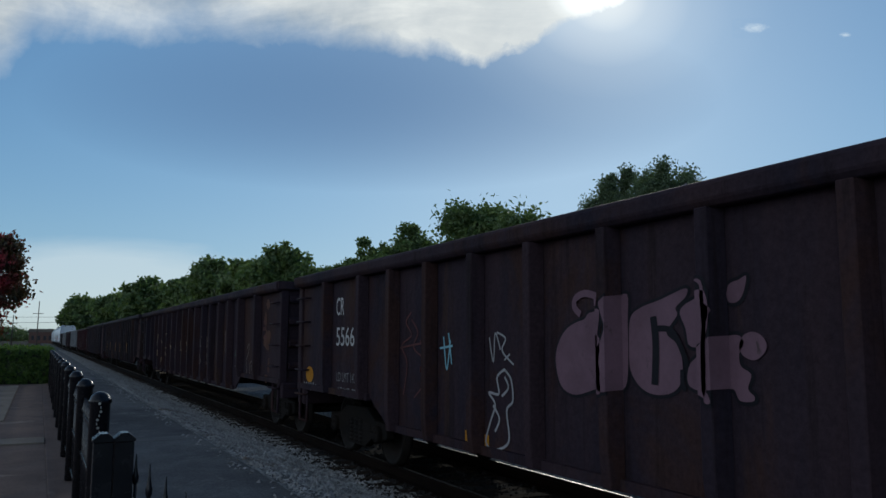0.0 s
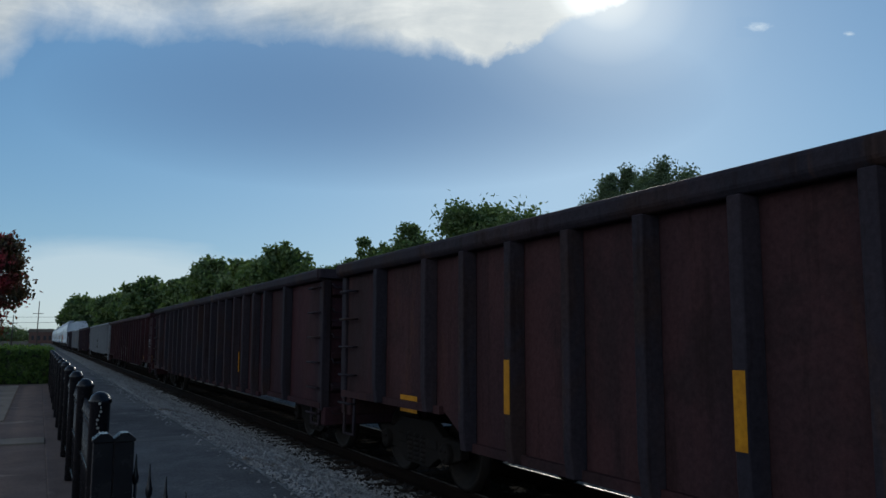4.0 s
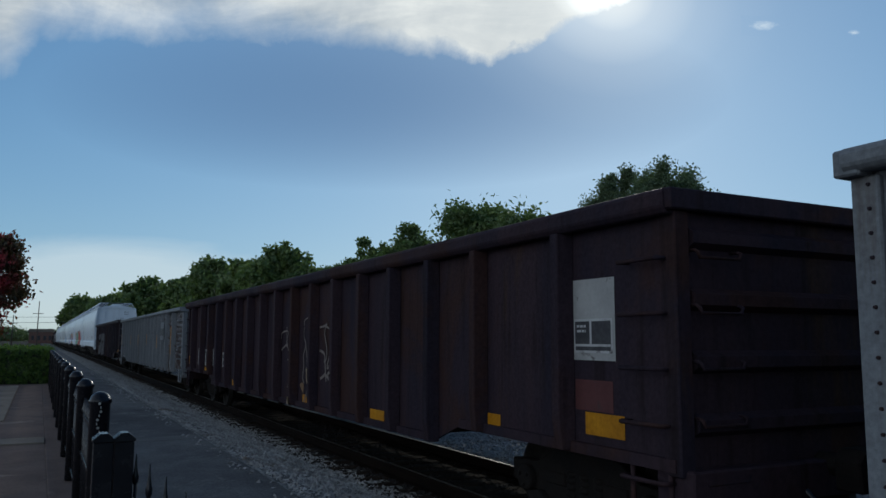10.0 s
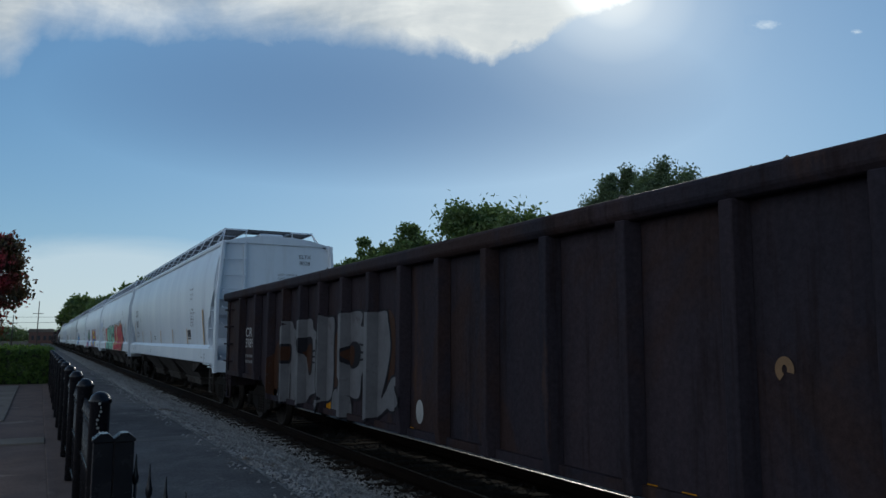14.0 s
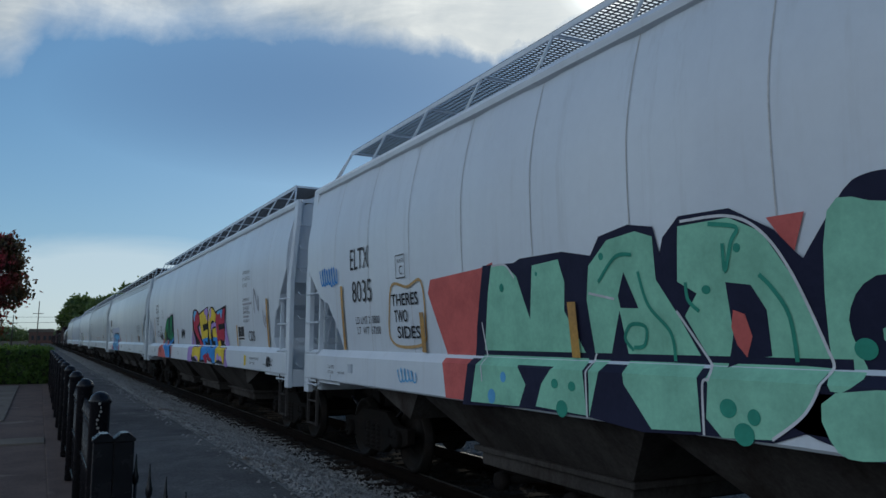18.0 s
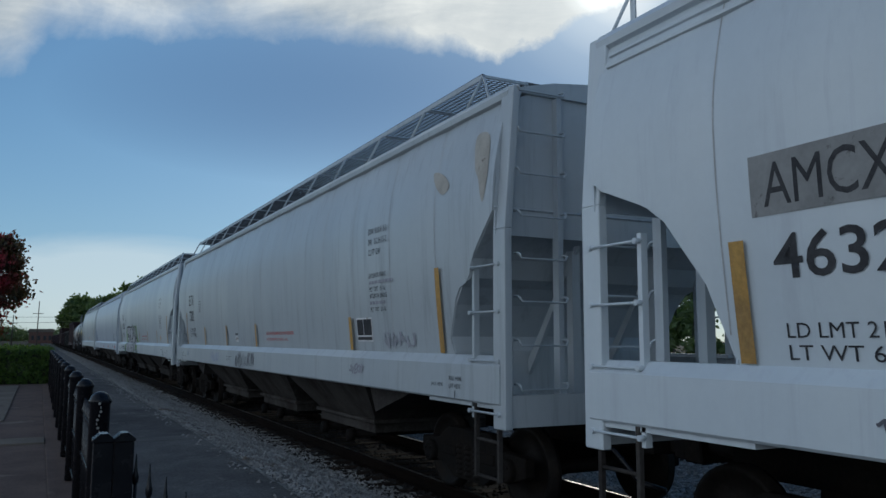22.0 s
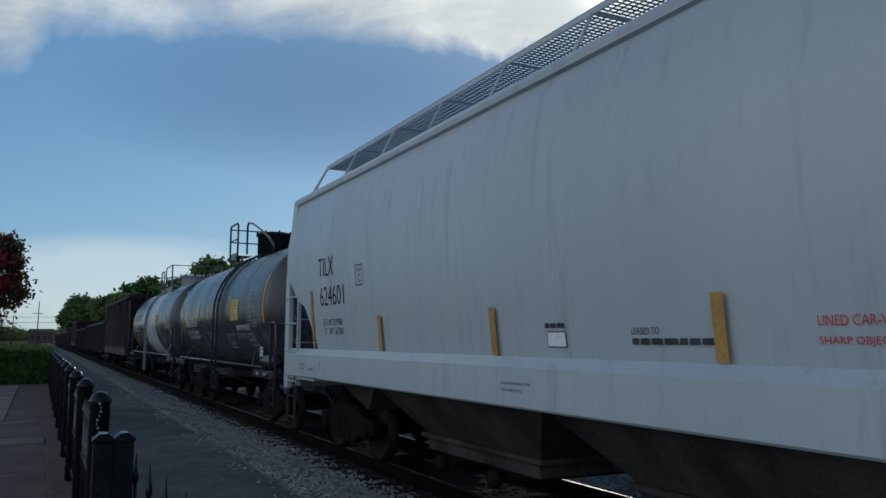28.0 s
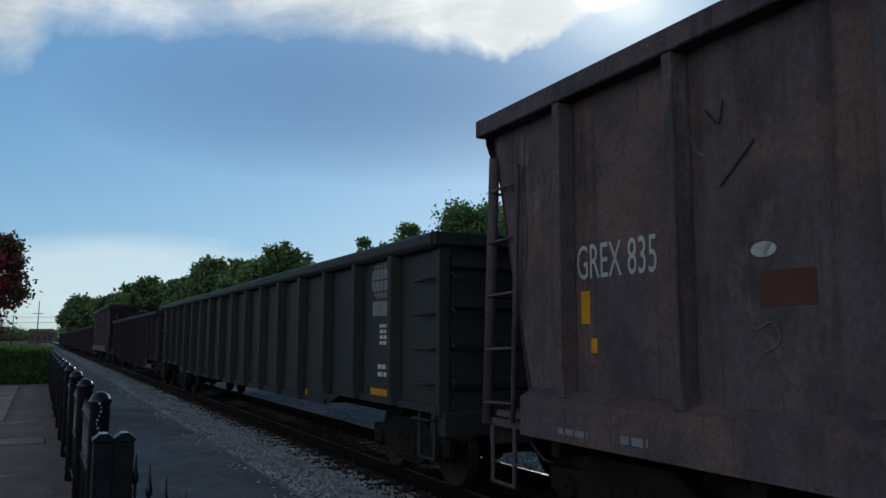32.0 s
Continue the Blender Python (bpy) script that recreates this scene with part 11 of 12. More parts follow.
    blob(c, [(-5.38, 1.60), (-5.06, 1.93), (-4.95, 2.16), (-4.95, 2.44), (-4.99, 2.61), (-5.13, 2.66), (-5.53, 2.64), (-5.47, 2.39), (-5.42, 2.23), (-5.60, 2.40), (-5.75, 2.60), (-6.09, 2.56), (-6.04, 2.33), (-5.76, 2.00), (-5.93, 1.80), (-5.99, 2.15), (-6.47, 2.15), (-6.55, 1.94), (-6.68, 1.73), (-6.85, 1.61), (-6.24, 1.60)], P_RED, s, 0.011)
    blob(c, [(-1.57, 1.47), (-3.87, 1.53), (-5.47, 1.57), (-6.90, 1.60), (-6.80, 1.45), (-6.63, 1.26), (-6.09, 1.22), (-4.74, 1.22), (-3.45, 1.23), (-1.94, 1.22), (-1.63, 1.24)], P_RED, s, 0.011, 0)
    blob(c, [(-3.35, 1.84), (-3.47, 1.98), (-3.62, 1.89), (-3.64, 1.78), (-3.51, 1.70), (-3.38, 1.72)], P_GOLD, s, 0.014)
    blob(c, [(-4.33, 1.73), (-4.49, 2.09), (-4.59, 1.85), (-4.73, 1.71)], P_GOLD, s, 0.014, 0)
    blob(c, [(-4.41, 1.76), (-4.50, 1.96), (-4.57, 1.81)], P_RED, s, 0.017, 0)
    blob(c, [(-5.76, 2.00), (-5.98, 2.13), (-6.01, 2.09), (-5.91, 1.99), (-5.95, 1.87), (-5.92, 1.80)], P_GOLD, s, 0.014)
    stroke(c, [(-2.30, 1.59), (-2.08, 1.40), (-1.97, 1.22)], 0.05, P_GOLD, s, "graffiti_line", 0.018)
    stroke(c, [(-3.13, 1.61), (-3.33, 1.38), (-3.16, 1.22)], 0.05, P_GOLD, s, "graffiti_line", 0.018)
    stroke(c, [(-4.09, 1.59), (-3.98, 1.37), (-3.90, 1.23)], 0.05, P_GOLD, s, "graffiti_line", 0.018)
    stroke(c, [(-5.26, 1.66), (-5.18, 1.52), (-5.00, 1.22)], 0.06, P_GOLD, s, "graffiti_line", 0.018)
    stroke(c, [(-5.43, 1.84), (-5.61, 1.63), (-5.82, 1.38), (-5.98, 1.23)], 0.1, P_GOLD, s, "graffiti_line", 0.018)
    stroke(c, [(-5.94, 1.89), (-6.00, 1.76), (-6.29, 1.66), (-6.48, 1.61)], 0.07, P_GOLD, s, "graffiti_line", 0.018)
    stroke(c, [(-4.10, 1.25), (-4.42, 1.26), (-4.63, 1.29), (-4.90, 1.22)], 0.07, P_GOLD, s, "graffiti_line", 0.018)
    stroke(c, [(-6.93, 1.57), (-6.78, 1.42), (-6.62, 1.24)], 0.07, P_GOLD, s, "graffiti_line", 0.018)
    blob(c, [(0.12, 2.55), (-0.14, 2.72), (-0.43, 2.66), (-0.69, 2.67), (-0.83, 2.59), (-1.08, 2.64), (-1.38, 2.54), (-1.66, 2.57), (-1.68, 2.40), (-1.49, 2.19), (-1.55, 2.01), (-1.33, 1.65), (-1.13, 1.42), (-0.93, 1.22), (0.04, 1.22), (0.75, 1.60)], P_NAVY, s, 0.008)
    blob(c, [(0.14, 2.55), (-0.22, 2.55), (-0.65, 2.59), (-0.63, 2.16), (-0.11, 2.17), (0.08, 1.94), (0.00, 1.62), (0.21, 1.62)], P_MINT, s, 0.011)
    blob(c, [(-0.11, 1.89), (-0.77, 1.92), (-0.90, 1.64), (-0.39, 1.62)], P_MINT, s, 0.011)
    blob(c, [(-0.87, 2.03), (-0.92, 2.32), (-1.07, 2.56), (-1.34, 2.53), (-1.26, 2.20), (-1.31, 1.84), (-1.31, 1.65), (-0.99, 1.62)], P_MINT, s, 0.011)
    blob(c, [(-1.41, 2.47), (-1.64, 2.51), (-1.58, 2.32), (-1.45, 2.24)], P_MINT, s, 0.011)
    blob(c, [(0.14, 1.54), (-1.06, 1.56), (-1.04, 1.42), (-0.76, 1.22), (-0.54, 1.22), (-0.38, 1.33), (-0.17, 1.22), (0.14, 1.22)], P_MINT, s, 0.011)
    disc(c, -0.41, 2.51, 0.05, 0.05, P_TEAL, s, off=0.0145)
    disc(c, -0.33, 2.28, 0.07, 0.07, P_TEAL, s, off=0.0145)
    disc(c, -1.14, 2.35, 0.09, 0.09, P_TEAL, s, off=0.0145)
    disc(c, -1.07, 1.91, 0.06, 0.06, P_TEAL, s, off=0.0145)
    disc(c, -0.68, 1.47, 0.1, 0.1, P_TEAL, s, off=0.0145)
    disc(c, -0.85, 1.36, 0.1, 0.1, P_TEAL, s, off=0.0145)
    disc(c, -0.41, 1.43, 0.05, 0.05, P_TEAL, s, off=0.0145)
    blob(c, [(-1.67, 2.51), (-1.86, 2.51), (-1.88, 2.30), (-1.89, 2.07), (-1.89, 1.88), (-1.98, 1.67), (-1.56, 1.66), (-1.64, 1.84), (-1.50, 2.03), (-1.51, 2.19)], P_RED, s, 0.011)
    blob(c, [(-1.39, 2.11), (-1.49, 2.08), (-1.64, 1.86), (-1.57, 1.65), (-1.37, 1.66), (-1.51, 1.88)], P_GOLD, s, 0.01)
    c, s = CARS[11][0], CARS[11][2]
    blob(c, [(0.29, 1.58), (-0.04, 2.08), (-0.50, 1.84), (-0.45, 1.26), (0.35, 1.22)], P_LILAC, s, 0.004)
    blob(c, [(-0.14, 2.44), (-0.25, 2.61), (-0.52, 2.67), (-0.87, 2.65), (-1.19, 2.54), (-1.37, 2.39), (-1.41, 2.23), (-1.48, 1.99), (-1.56, 1.78), (-1.76, 1.61), (-1.75, 1.36), (-1.63, 1.22), (-1.37, 1.22), (-0.86, 1.22), (-0.42, 1.22), (-0.26, 1.30), (-0.44, 1.57), (-0.44, 1.81), (-0.17, 2.08), (-0.11, 2.26)], P_BLACK, s, 0.006)
    blob(c, [(-0.31, 2.37), (-0.35, 2.52), (-0.51, 2.61), (-0.81, 2.62), (-1.13, 2.52), (-1.34, 2.37), (-1.29, 2.31), (-1.03, 2.22), (-0.88, 2.19), (-0.94, 2.06), (-1.18, 1.88), (-1.46, 1.76), (-1.66, 1.62), (-0.61, 1.61), (-1.14, 1.61), (-1.16, 1.66), (-1.06, 1.78), (-0.69, 1.92), (-0.37, 2.10)], P_RED, s, 0.009)
    blob(c, [(-0.46, 1.53), (-0.63, 1.61), (-1.16, 1.60), (-1.66, 1.62), (-1.69, 1.38), (-1.58, 1.22), (-1.39, 1.22), (-1.19, 1.27), (-0.86, 1.34), (-0.42, 1.35)], P_YELL, s, 0.012)
    blob(c, [(-0.36, 2.50), (-0.51, 2.61), (-0.86, 2.61), (-0.76, 2.52), (-0.61, 2.47), (-0.52, 2.33), (-0.40, 2.39)], P_SKY, s, 0.012)
    blob(c, [(-0.84, 1.34), (-1.00, 1.38), (-1.14, 1.34), (-1.25, 1.36), (-1.41, 1.22), (-1.19, 1.27)], P_LILAC, s, 0.015)
    blob(c, [(-1.12, 2.14), (-1.30, 2.19), (-1.39, 2.02), (-1.41, 1.90), (-1.26, 1.97)], P_LILAC, s, 0.009)
    blob(c, [(-1.23, 2.54), (-1.97, 2.63), (-2.54, 2.68), (-2.55, 2.52), (-2.52, 2.20), (-2.54, 1.84), (-2.62, 1.66), (-2.68, 1.22), (-1.67, 1.22), (-1.71, 1.61), (-1.39, 2.13)], P_BLACK, s, 0.006, 0)
    blob(c, [(-1.28, 2.49), (-1.96, 2.59), (-2.50, 2.64), (-2.42, 2.30), (-2.31, 2.24), (-1.73, 2.22), (-1.75, 2.03), (-2.31, 2.09), (-2.39, 2.03), (-2.28, 1.87), (-1.47, 1.81), (-1.37, 2.07), (-1.34, 2.31)], P_YELL, s, 0.009, 0)
    blob(c, [(-1.47, 1.82), (-2.32, 1.88), (-2.24, 1.73), (-1.88, 1.78), (-1.99, 1.64), (-2.59, 1.64), (-2.66, 1.22), (-2.42, 1.23), (-2.11, 1.30), (-1.75, 1.26), (-1.75, 1.58)], P_BLUE, s, 0.009, 0)
    blob(c, [(-2.02, 2.59), (-2.50, 2.63), (-2.42, 2.32), (-2.29, 2.37), (-2.25, 2.47), (-2.12, 2.46)], P_LILAC, s, 0.012)
    blob(c, [(-2.11, 1.38), (-2.34, 1.42), (-2.50, 1.46), (-2.65, 1.39), (-2.65, 1.22), (-2.41, 1.24)], P_RED, s, 0.012)
    blob(c, [(-2.48, 2.30), (-2.58, 2.48), (-2.74, 2.60), (-2.98, 2.66), (-3.28, 2.62), (-3.55, 2.47), (-3.58, 2.38), (-3.50, 2.26), (-3.55, 2.11), (-3.67, 1.84), (-3.73, 1.65), (-3.76, 1.50), (-3.80, 1.23), (-3.34, 1.22), (-3.26, 1.25), (-2.72, 1.30), (-2.65, 1.61), (-2.50, 1.88)], P_BLACK, s, 0.007)
    blob(c, [(-2.53, 2.29), (-2.63, 2.47), (-2.78, 2.57), (-2.99, 2.62), (-3.27, 2.58), (-3.53, 2.45), (-3.52, 2.38), (-3.39, 2.25), (-3.16, 2.30), (-2.96, 2.28), (-2.84, 2.21), (-2.76, 2.01), (-2.76, 1.84), (-2.56, 1.84), (-2.52, 2.02)], P_YELL, s, 0.01)
    blob(c, [(-3.02, 2.09), (-3.47, 2.11), (-3.52, 1.99), (-3.56, 1.87), (-3.03, 1.88)], P_YELL, s, 0.01, 0)
    blob(c, [(-2.55, 1.84), (-2.76, 1.83), (-2.82, 1.70), (-3.01, 1.60), (-3.27, 1.61), (-3.29, 1.67), (-3.30, 1.78), (-3.03, 1.78), (-3.03, 1.87), (-3.56, 1.87), (-3.58, 1.75), (-3.69, 1.61), (-3.67, 1.50), (-3.75, 1.25), (-3.38, 1.22), (-3.25, 1.34), (-2.73, 1.39), (-2.66, 1.61)], P_BLUE, s, 0.01, 0)
    blob(c, [(-2.72, 1.44), (-2.83, 1.47), (-2.96, 1.41), (-3.04, 1.35), (-3.26, 1.34), (-3.17, 1.29), (-2.98, 1.29), (-2.79, 1.34)], P_RED, s, 0.013)
    blob(c, [(-2.73, 2.43), (-2.82, 2.56), (-3.01, 2.61), (-2.91, 2.40), (-2.80, 2.39), (-2.62, 2.29)], P_LILAC, s, 0.013)
    blob(c, [(-2.81, 2.01), (-2.87, 2.16), (-2.99, 2.22), (-3.46, 2.24), (-3.58, 2.03), (-3.54, 2.01), (-3.45, 2.15), (-2.95, 2.09), (-2.84, 1.98)], P_LILAC, s, 0.01)
    blob(c, [(-3.32, 2.51), (-4.16, 2.58), (-4.76, 2.63), (-4.67, 2.41), (-4.55, 2.18), (-4.58, 2.10), (-4.47, 1.84), (-4.34, 1.73), (-4.65, 1.65), (-4.91, 1.62), (-4.84, 1.55), (-4.80, 1.22), (-3.71, 1.24), (-3.68, 1.51), (-3.67, 1.73), (-3.45, 2.06)], P_BLACK, s, 0.006, 0)
    blob(c, [(-3.47, 2.46), (-4.06, 2.51), (-4.70, 2.57), (-4.60, 2.42), (-4.51, 2.21), (-3.81, 2.19), (-3.84, 2.05), (-4.51, 2.08), (-4.44, 1.84), (-4.35, 1.78), (-3.93, 1.84), (-3.98, 1.71), (-3.64, 1.70), (-3.52, 1.97), (-3.52, 2.22)], P_RED, s, 0.009, 0)
    blob(c, [(-3.66, 1.77), (-3.94, 1.80), (-4.05, 1.62), (-4.85, 1.62), (-4.79, 1.55), (-4.76, 1.22), (-4.54, 1.33), (-4.05, 1.33), (-3.74, 1.25), (-3.74, 1.54)], P_YELL, s, 0.012, 0)
    blob(c, [(-3.72, 2.50), (-4.36, 2.55), (-4.31, 2.44), (-4.20, 2.33), (-4.05, 2.47), (-3.87, 2.43)], P_SKY, s, 0.012)
    blob(c, [(-3.88, 1.33), (-3.98, 1.46), (-4.10, 1.48), (-4.24, 1.40), (-4.42, 1.43), (-4.58, 1.30), (-4.24, 1.33)], P_LILAC, s, 0.015)
    blob(c, [(-4.60, 2.27), (-4.69, 2.03), (-4.95, 1.65), (-4.97, 1.38), (-5.18, 1.22), (-4.82, 1.22), (-4.47, 1.74)], P_LILAC, s, 0.004)
    c, s = CARS[12][0], CARS[12][2]
    blob(c, [(6.96, 2.46), (4.32, 2.45), (2.45, 2.48), (2.41, 1.98), (2.37, 1.62), (3.33, 1.62), (6.98, 1.64)], P_HAZE, s, 0.003, 0)
    blob(c, [(6.10, 1.59), (6.32, 1.84), (6.24, 2.02), (6.03, 2.12), (5.87, 2.08), (5.78, 2.04), (5.59, 2.13), (5.36, 2.18), (5.15, 2.14), (4.98, 2.17), (4.84, 2.12), (4.72, 2.16), (4.50, 2.20), (4.37, 2.17), (4.29, 2.13), (4.15, 2.19), (4.03, 2.19), (3.91, 2.13), (3.79, 2.19), (3.61, 2.19), (3.47, 2.14), (3.37, 2.16), (3.24, 2.13), (3.16, 2.07), (2.99, 2.16), (2.81, 2.19), (2.64, 2.16), (2.55, 2.09), (2.52, 1.99), (2.53, 1.84), (2.59, 1.68), (2.59, 1.63), (2.39, 1.59), (2.25, 1.52), (2.22, 1.46), (2.27, 1.37), (2.24, 1.22), (3.30, 1.22), (4.88, 1.22), (5.94, 1.22), (6.03, 1.24), (5.93, 1.51)], P_BLACK, s, 0.006)
    blob(c, [(6.19, 1.84), (6.11, 2.02), (6.00, 2.08), (5.86, 1.98), (5.61, 2.07), (5.37, 2.13), (5.25, 2.06), (5.25, 1.84), (5.34, 1.71), (5.07, 1.61), (4.83, 1.50), (4.82, 1.22), (5.90, 1.22), (5.95, 1.25), (5.85, 1.51), (5.89, 1.65), (6.13, 1.68)], P_SKY, s, 0.009)
    blob(c, [(5.12, 2.03), (4.95, 2.10), (4.80, 2.04), (4.56, 2.10), (4.38, 2.11), (4.32, 1.98), (4.38, 1.85), (4.55, 1.79), (4.57, 1.72), (4.34, 1.75), (4.17, 1.60), (4.11, 1.43), (4.05, 1.26), (4.06, 1.22), (4.77, 1.22), (4.76, 1.37), (4.82, 1.57), (5.19, 1.67)], P_SKY, s, 0.009)
    blob(c, [(4.25, 2.03), (4.12, 2.12), (3.95, 2.07), (3.73, 2.11), (3.55, 2.08), (3.50, 1.97), (3.55, 1.84), (3.73, 1.79), (3.50, 1.77), (3.39, 1.62), (3.28, 1.46), (3.22, 1.30), (3.21, 1.22), (4.00, 1.22), (4.00, 1.31), (4.07, 1.55), (4.31, 1.74)], P_SKY, s, 0.009)
    blob(c, [(3.42, 2.01), (3.32, 2.07), (3.16, 2.00), (3.01, 2.06), (2.77, 2.12), (2.63, 2.11), (2.57, 1.99), (2.59, 1.84), (2.65, 1.71), (2.75, 1.66), (2.65, 1.62), (2.39, 1.55), (2.28, 1.47), (2.33, 1.33), (2.30, 1.22), (3.16, 1.22), (3.18, 1.25), (3.24, 1.46), (3.36, 1.62), (3.46, 1.84)], P_SKY, s, 0.009)
    blob(c, [(5.74, 1.80), (5.59, 1.92), (5.44, 1.86), (5.46, 1.75), (5.62, 1.70)], P_BLACK, s, 0.012)
    blob(c, [(5.69, 1.80), (5.58, 1.88), (5.49, 1.84), (5.50, 1.76), (5.61, 1.73)], P_RED, s, 0.015)
    blob(c, [(5.57, 1.32), (5.30, 1.42), (5.15, 1.31), (5.25, 1.22), (5.49, 1.22)], P_BLACK, s, 0.012)
    blob(c, [(5.50, 1.32), (5.30, 1.39), (5.20, 1.30), (5.27, 1.22), (5.44, 1.22)], P_RED, s, 0.015)
    blob(c, [(3.28, 1.78), (3.13, 1.85), (2.95, 1.78), (2.76, 1.64), (3.00, 1.61), (3.25, 1.66)], P_BLACK, s, 0.012)
    blob(c, [(3.23, 1.78), (3.12, 1.82), (2.97, 1.75), (2.85, 1.66), (3.03, 1.63), (3.22, 1.67)], P_RED, s, 0.015)
    blob(c, [(3.06, 1.43), (2.92, 1.46), (2.76, 1.41), (2.64, 1.29), (2.68, 1.22), (2.90, 1.25)], P_BLACK, s, 0.012)
    blob(c, [(3.02, 1.42), (2.92, 1.44), (2.78, 1.38), (2.71, 1.28), (2.77, 1.25), (2.91, 1.29)], P_RED, s, 0.015)
    stroke(c, [(4.62, 1.61), (4.57, 1.72), (4.37, 1.76), (4.22, 1.64), (4.11, 1.49)], 0.045, P_BLACK, s, "graffiti_line", 0.016)
    stroke(c, [(4.59, 1.29), (4.47, 1.38), (4.26, 1.42), (4.08, 1.37), (4.04, 1.22)], 0.045, P_BLACK, s, "graffiti_line", 0.016)
    stroke(c, [(3.77, 1.62), (3.74, 1.72), (3.56, 1.76), (3.46, 1.66), (3.30, 1.53)], 0.045, P_BLACK, s, "graffiti_line", 0.016)
    stroke(c, [(3.81, 1.28), (3.69, 1.36), (3.47, 1.42)], 0.045, P_BLACK, s, "graffiti_line", 0.016)
    stroke(c, [(3.49, 1.26), (3.46, 1.36), (3.33, 1.41)], 0.045, P_BLACK, s, "graffiti_line", 0.016)
    stroke(c, [(3.35, 1.46), (3.25, 1.29), (3.20, 1.22)], 0.045, P_BLACK, s, "graffiti_line", 0.016)
    stroke(c, [(4.56, 1.81), (4.63, 1.70)], 0.045, P_BLACK, s, "graffiti_line", 0.016)
    stroke(c, [(3.77, 1.80), (3.83, 1.72)], 0.045, P_BLACK, s, "graffiti_line", 0.016)
    stroke(c, [(5.33, 1.66), (5.05, 1.62), (4.80, 1.48), (4.81, 1.22)], 0.045, P_BLACK, s, "graffiti_line", 0.016)
    stroke(c, [(6.23, 1.59), (6.42, 1.84), (6.31, 2.05), (6.04, 2.17), (5.78, 2.09), (5.35, 2.23), (4.93, 2.20), (4.49, 2.24), (4.15, 2.22), (3.64, 2.23), (3.24, 2.17), (2.81, 2.23), (2.62, 2.20), (2.48, 2.08), (2.48, 1.84), (2.56, 1.65), (2.36, 1.60), (2.20, 1.52)], 0.02, P_WHITE, s, "graffiti_line", 0.008)
    c, s = CARS[14][0], CARS[14][2]
    blob(c, [(5.73, 2.23), (5.26, 2.37), (5.10, 1.59), (5.50, 1.58), (5.85, 1.84)], P_LIME, s, 0.004)
    blob(c, [(2.55, 2.46), (2.25, 2.37), (2.35, 2.01), (2.47, 1.99), (2.51, 2.29)], P_LIME, s, 0.004)
    blob(c, [(1.85, 2.39), (1.41, 2.41), (1.56, 2.15), (1.65, 1.87), (1.83, 2.00), (1.81, 2.20)], P_LIME, s, 0.004)
    blob(c, [(1.35, 2.42), (1.15, 2.44), (0.98, 2.12), (0.76, 1.86), (0.5, 1.68), (1.1, 1.67), (1.2, 1.9)], P_LIME, s, 0.004)
    blob(c, [(1.05, 1.56), (0.5, 1.56), (0.42, 1.42), (0.9, 1.26), (1.0, 1.4)], P_LIME, s, 0.004)
    blob(c, [(2.22, 1.58), (2.06, 1.61), (2.16, 1.25), (2.26, 1.24)], P_LIME, s, 0.004)
    blob(c, [(1.65, 1.52), (1.47, 1.38), (1.38, 1.22), (1.69, 1.22)], P_LIME, s, 0.004)
    blob(c, [(5.64, 1.55), (5.08, 1.53), (5.01, 1.24), (5.64, 1.26)], P_LIME, s, 0.004)
    stroke(c, [(5.23, 2.37), (4.59, 2.40), (4.61, 2.07), (4.99, 2.03), (4.98, 1.92), (4.67, 1.94), (4.65, 1.75), (4.99, 1.71), (4.77, 1.57), (4.45, 1.60), (4.28, 1.49), (4.28, 1.22), (5.01, 1.22), (5.08, 1.56), (5.20, 1.84), (5.27, 2.09)], 0.07, P_BLACK, s, "graffiti_line", 0.008, True)
    stroke(c, [(4.45, 2.37), (3.86, 2.40), (3.85, 2.16), (3.89, 1.94), (3.82, 1.62), (3.69, 1.22), (3.96, 1.22), (4.05, 1.43), (4.20, 1.46), (4.25, 1.22), (4.38, 1.61), (4.49, 2.01)], 0.07, P_BLACK, s, "graffiti_line", 0.008, True)
    stroke(c, [(3.77, 2.15), (3.66, 2.36), (3.52, 2.42), (3.38, 2.36), (3.32, 2.18), (3.33, 2.34), (3.14, 2.40), (3.04, 2.32), (2.98, 2.12), (2.90, 1.93), (3.09, 1.85), (3.37, 1.82), (3.30, 1.75), (3.07, 1.64), (2.82, 1.58), (2.86, 1.37), (2.83, 1.22), (3.47, 1.22), (3.45, 1.53), (3.64, 1.73), (3.74, 1.85), (3.79, 1.99)], 0.07, P_BLACK, s, "graffiti_line", 0.008, True)
    stroke(c, [(2.77, 2.42), (2.52, 2.42), (2.46, 2.28), (2.45, 1.95), (2.15, 1.97), (2.03, 1.88), (2.00, 1.70), (2.25, 1.65), (2.45, 1.65), (2.32, 1.45), (2.32, 1.22), (2.65, 1.22), (2.75, 1.42), (2.89, 1.65), (2.82, 1.93), (2.76, 2.00)], 0.07, P_BLACK, s, "graffiti_line", 0.008, True)
    stroke(c, [(2.29, 2.34), (2.08, 2.39), (1.86, 2.41), (1.82, 2.24), (1.83, 2.08), (1.88, 2.02), (1.78, 1.91), (1.57, 1.81), (1.49, 1.69), (1.67, 1.75), (1.83, 1.83), (1.85, 1.67), (1.67, 1.57), (1.67, 1.44), (1.73, 1.22), (2.17, 1.22), (2.15, 1.46), (2.04, 1.62), (2.00, 1.70), (2.03, 1.88), (2.10, 2.00), (2.24, 1.98), (2.28, 2.14)], 0.07, P_BLACK, s, "graffiti_line", 0.008, True)
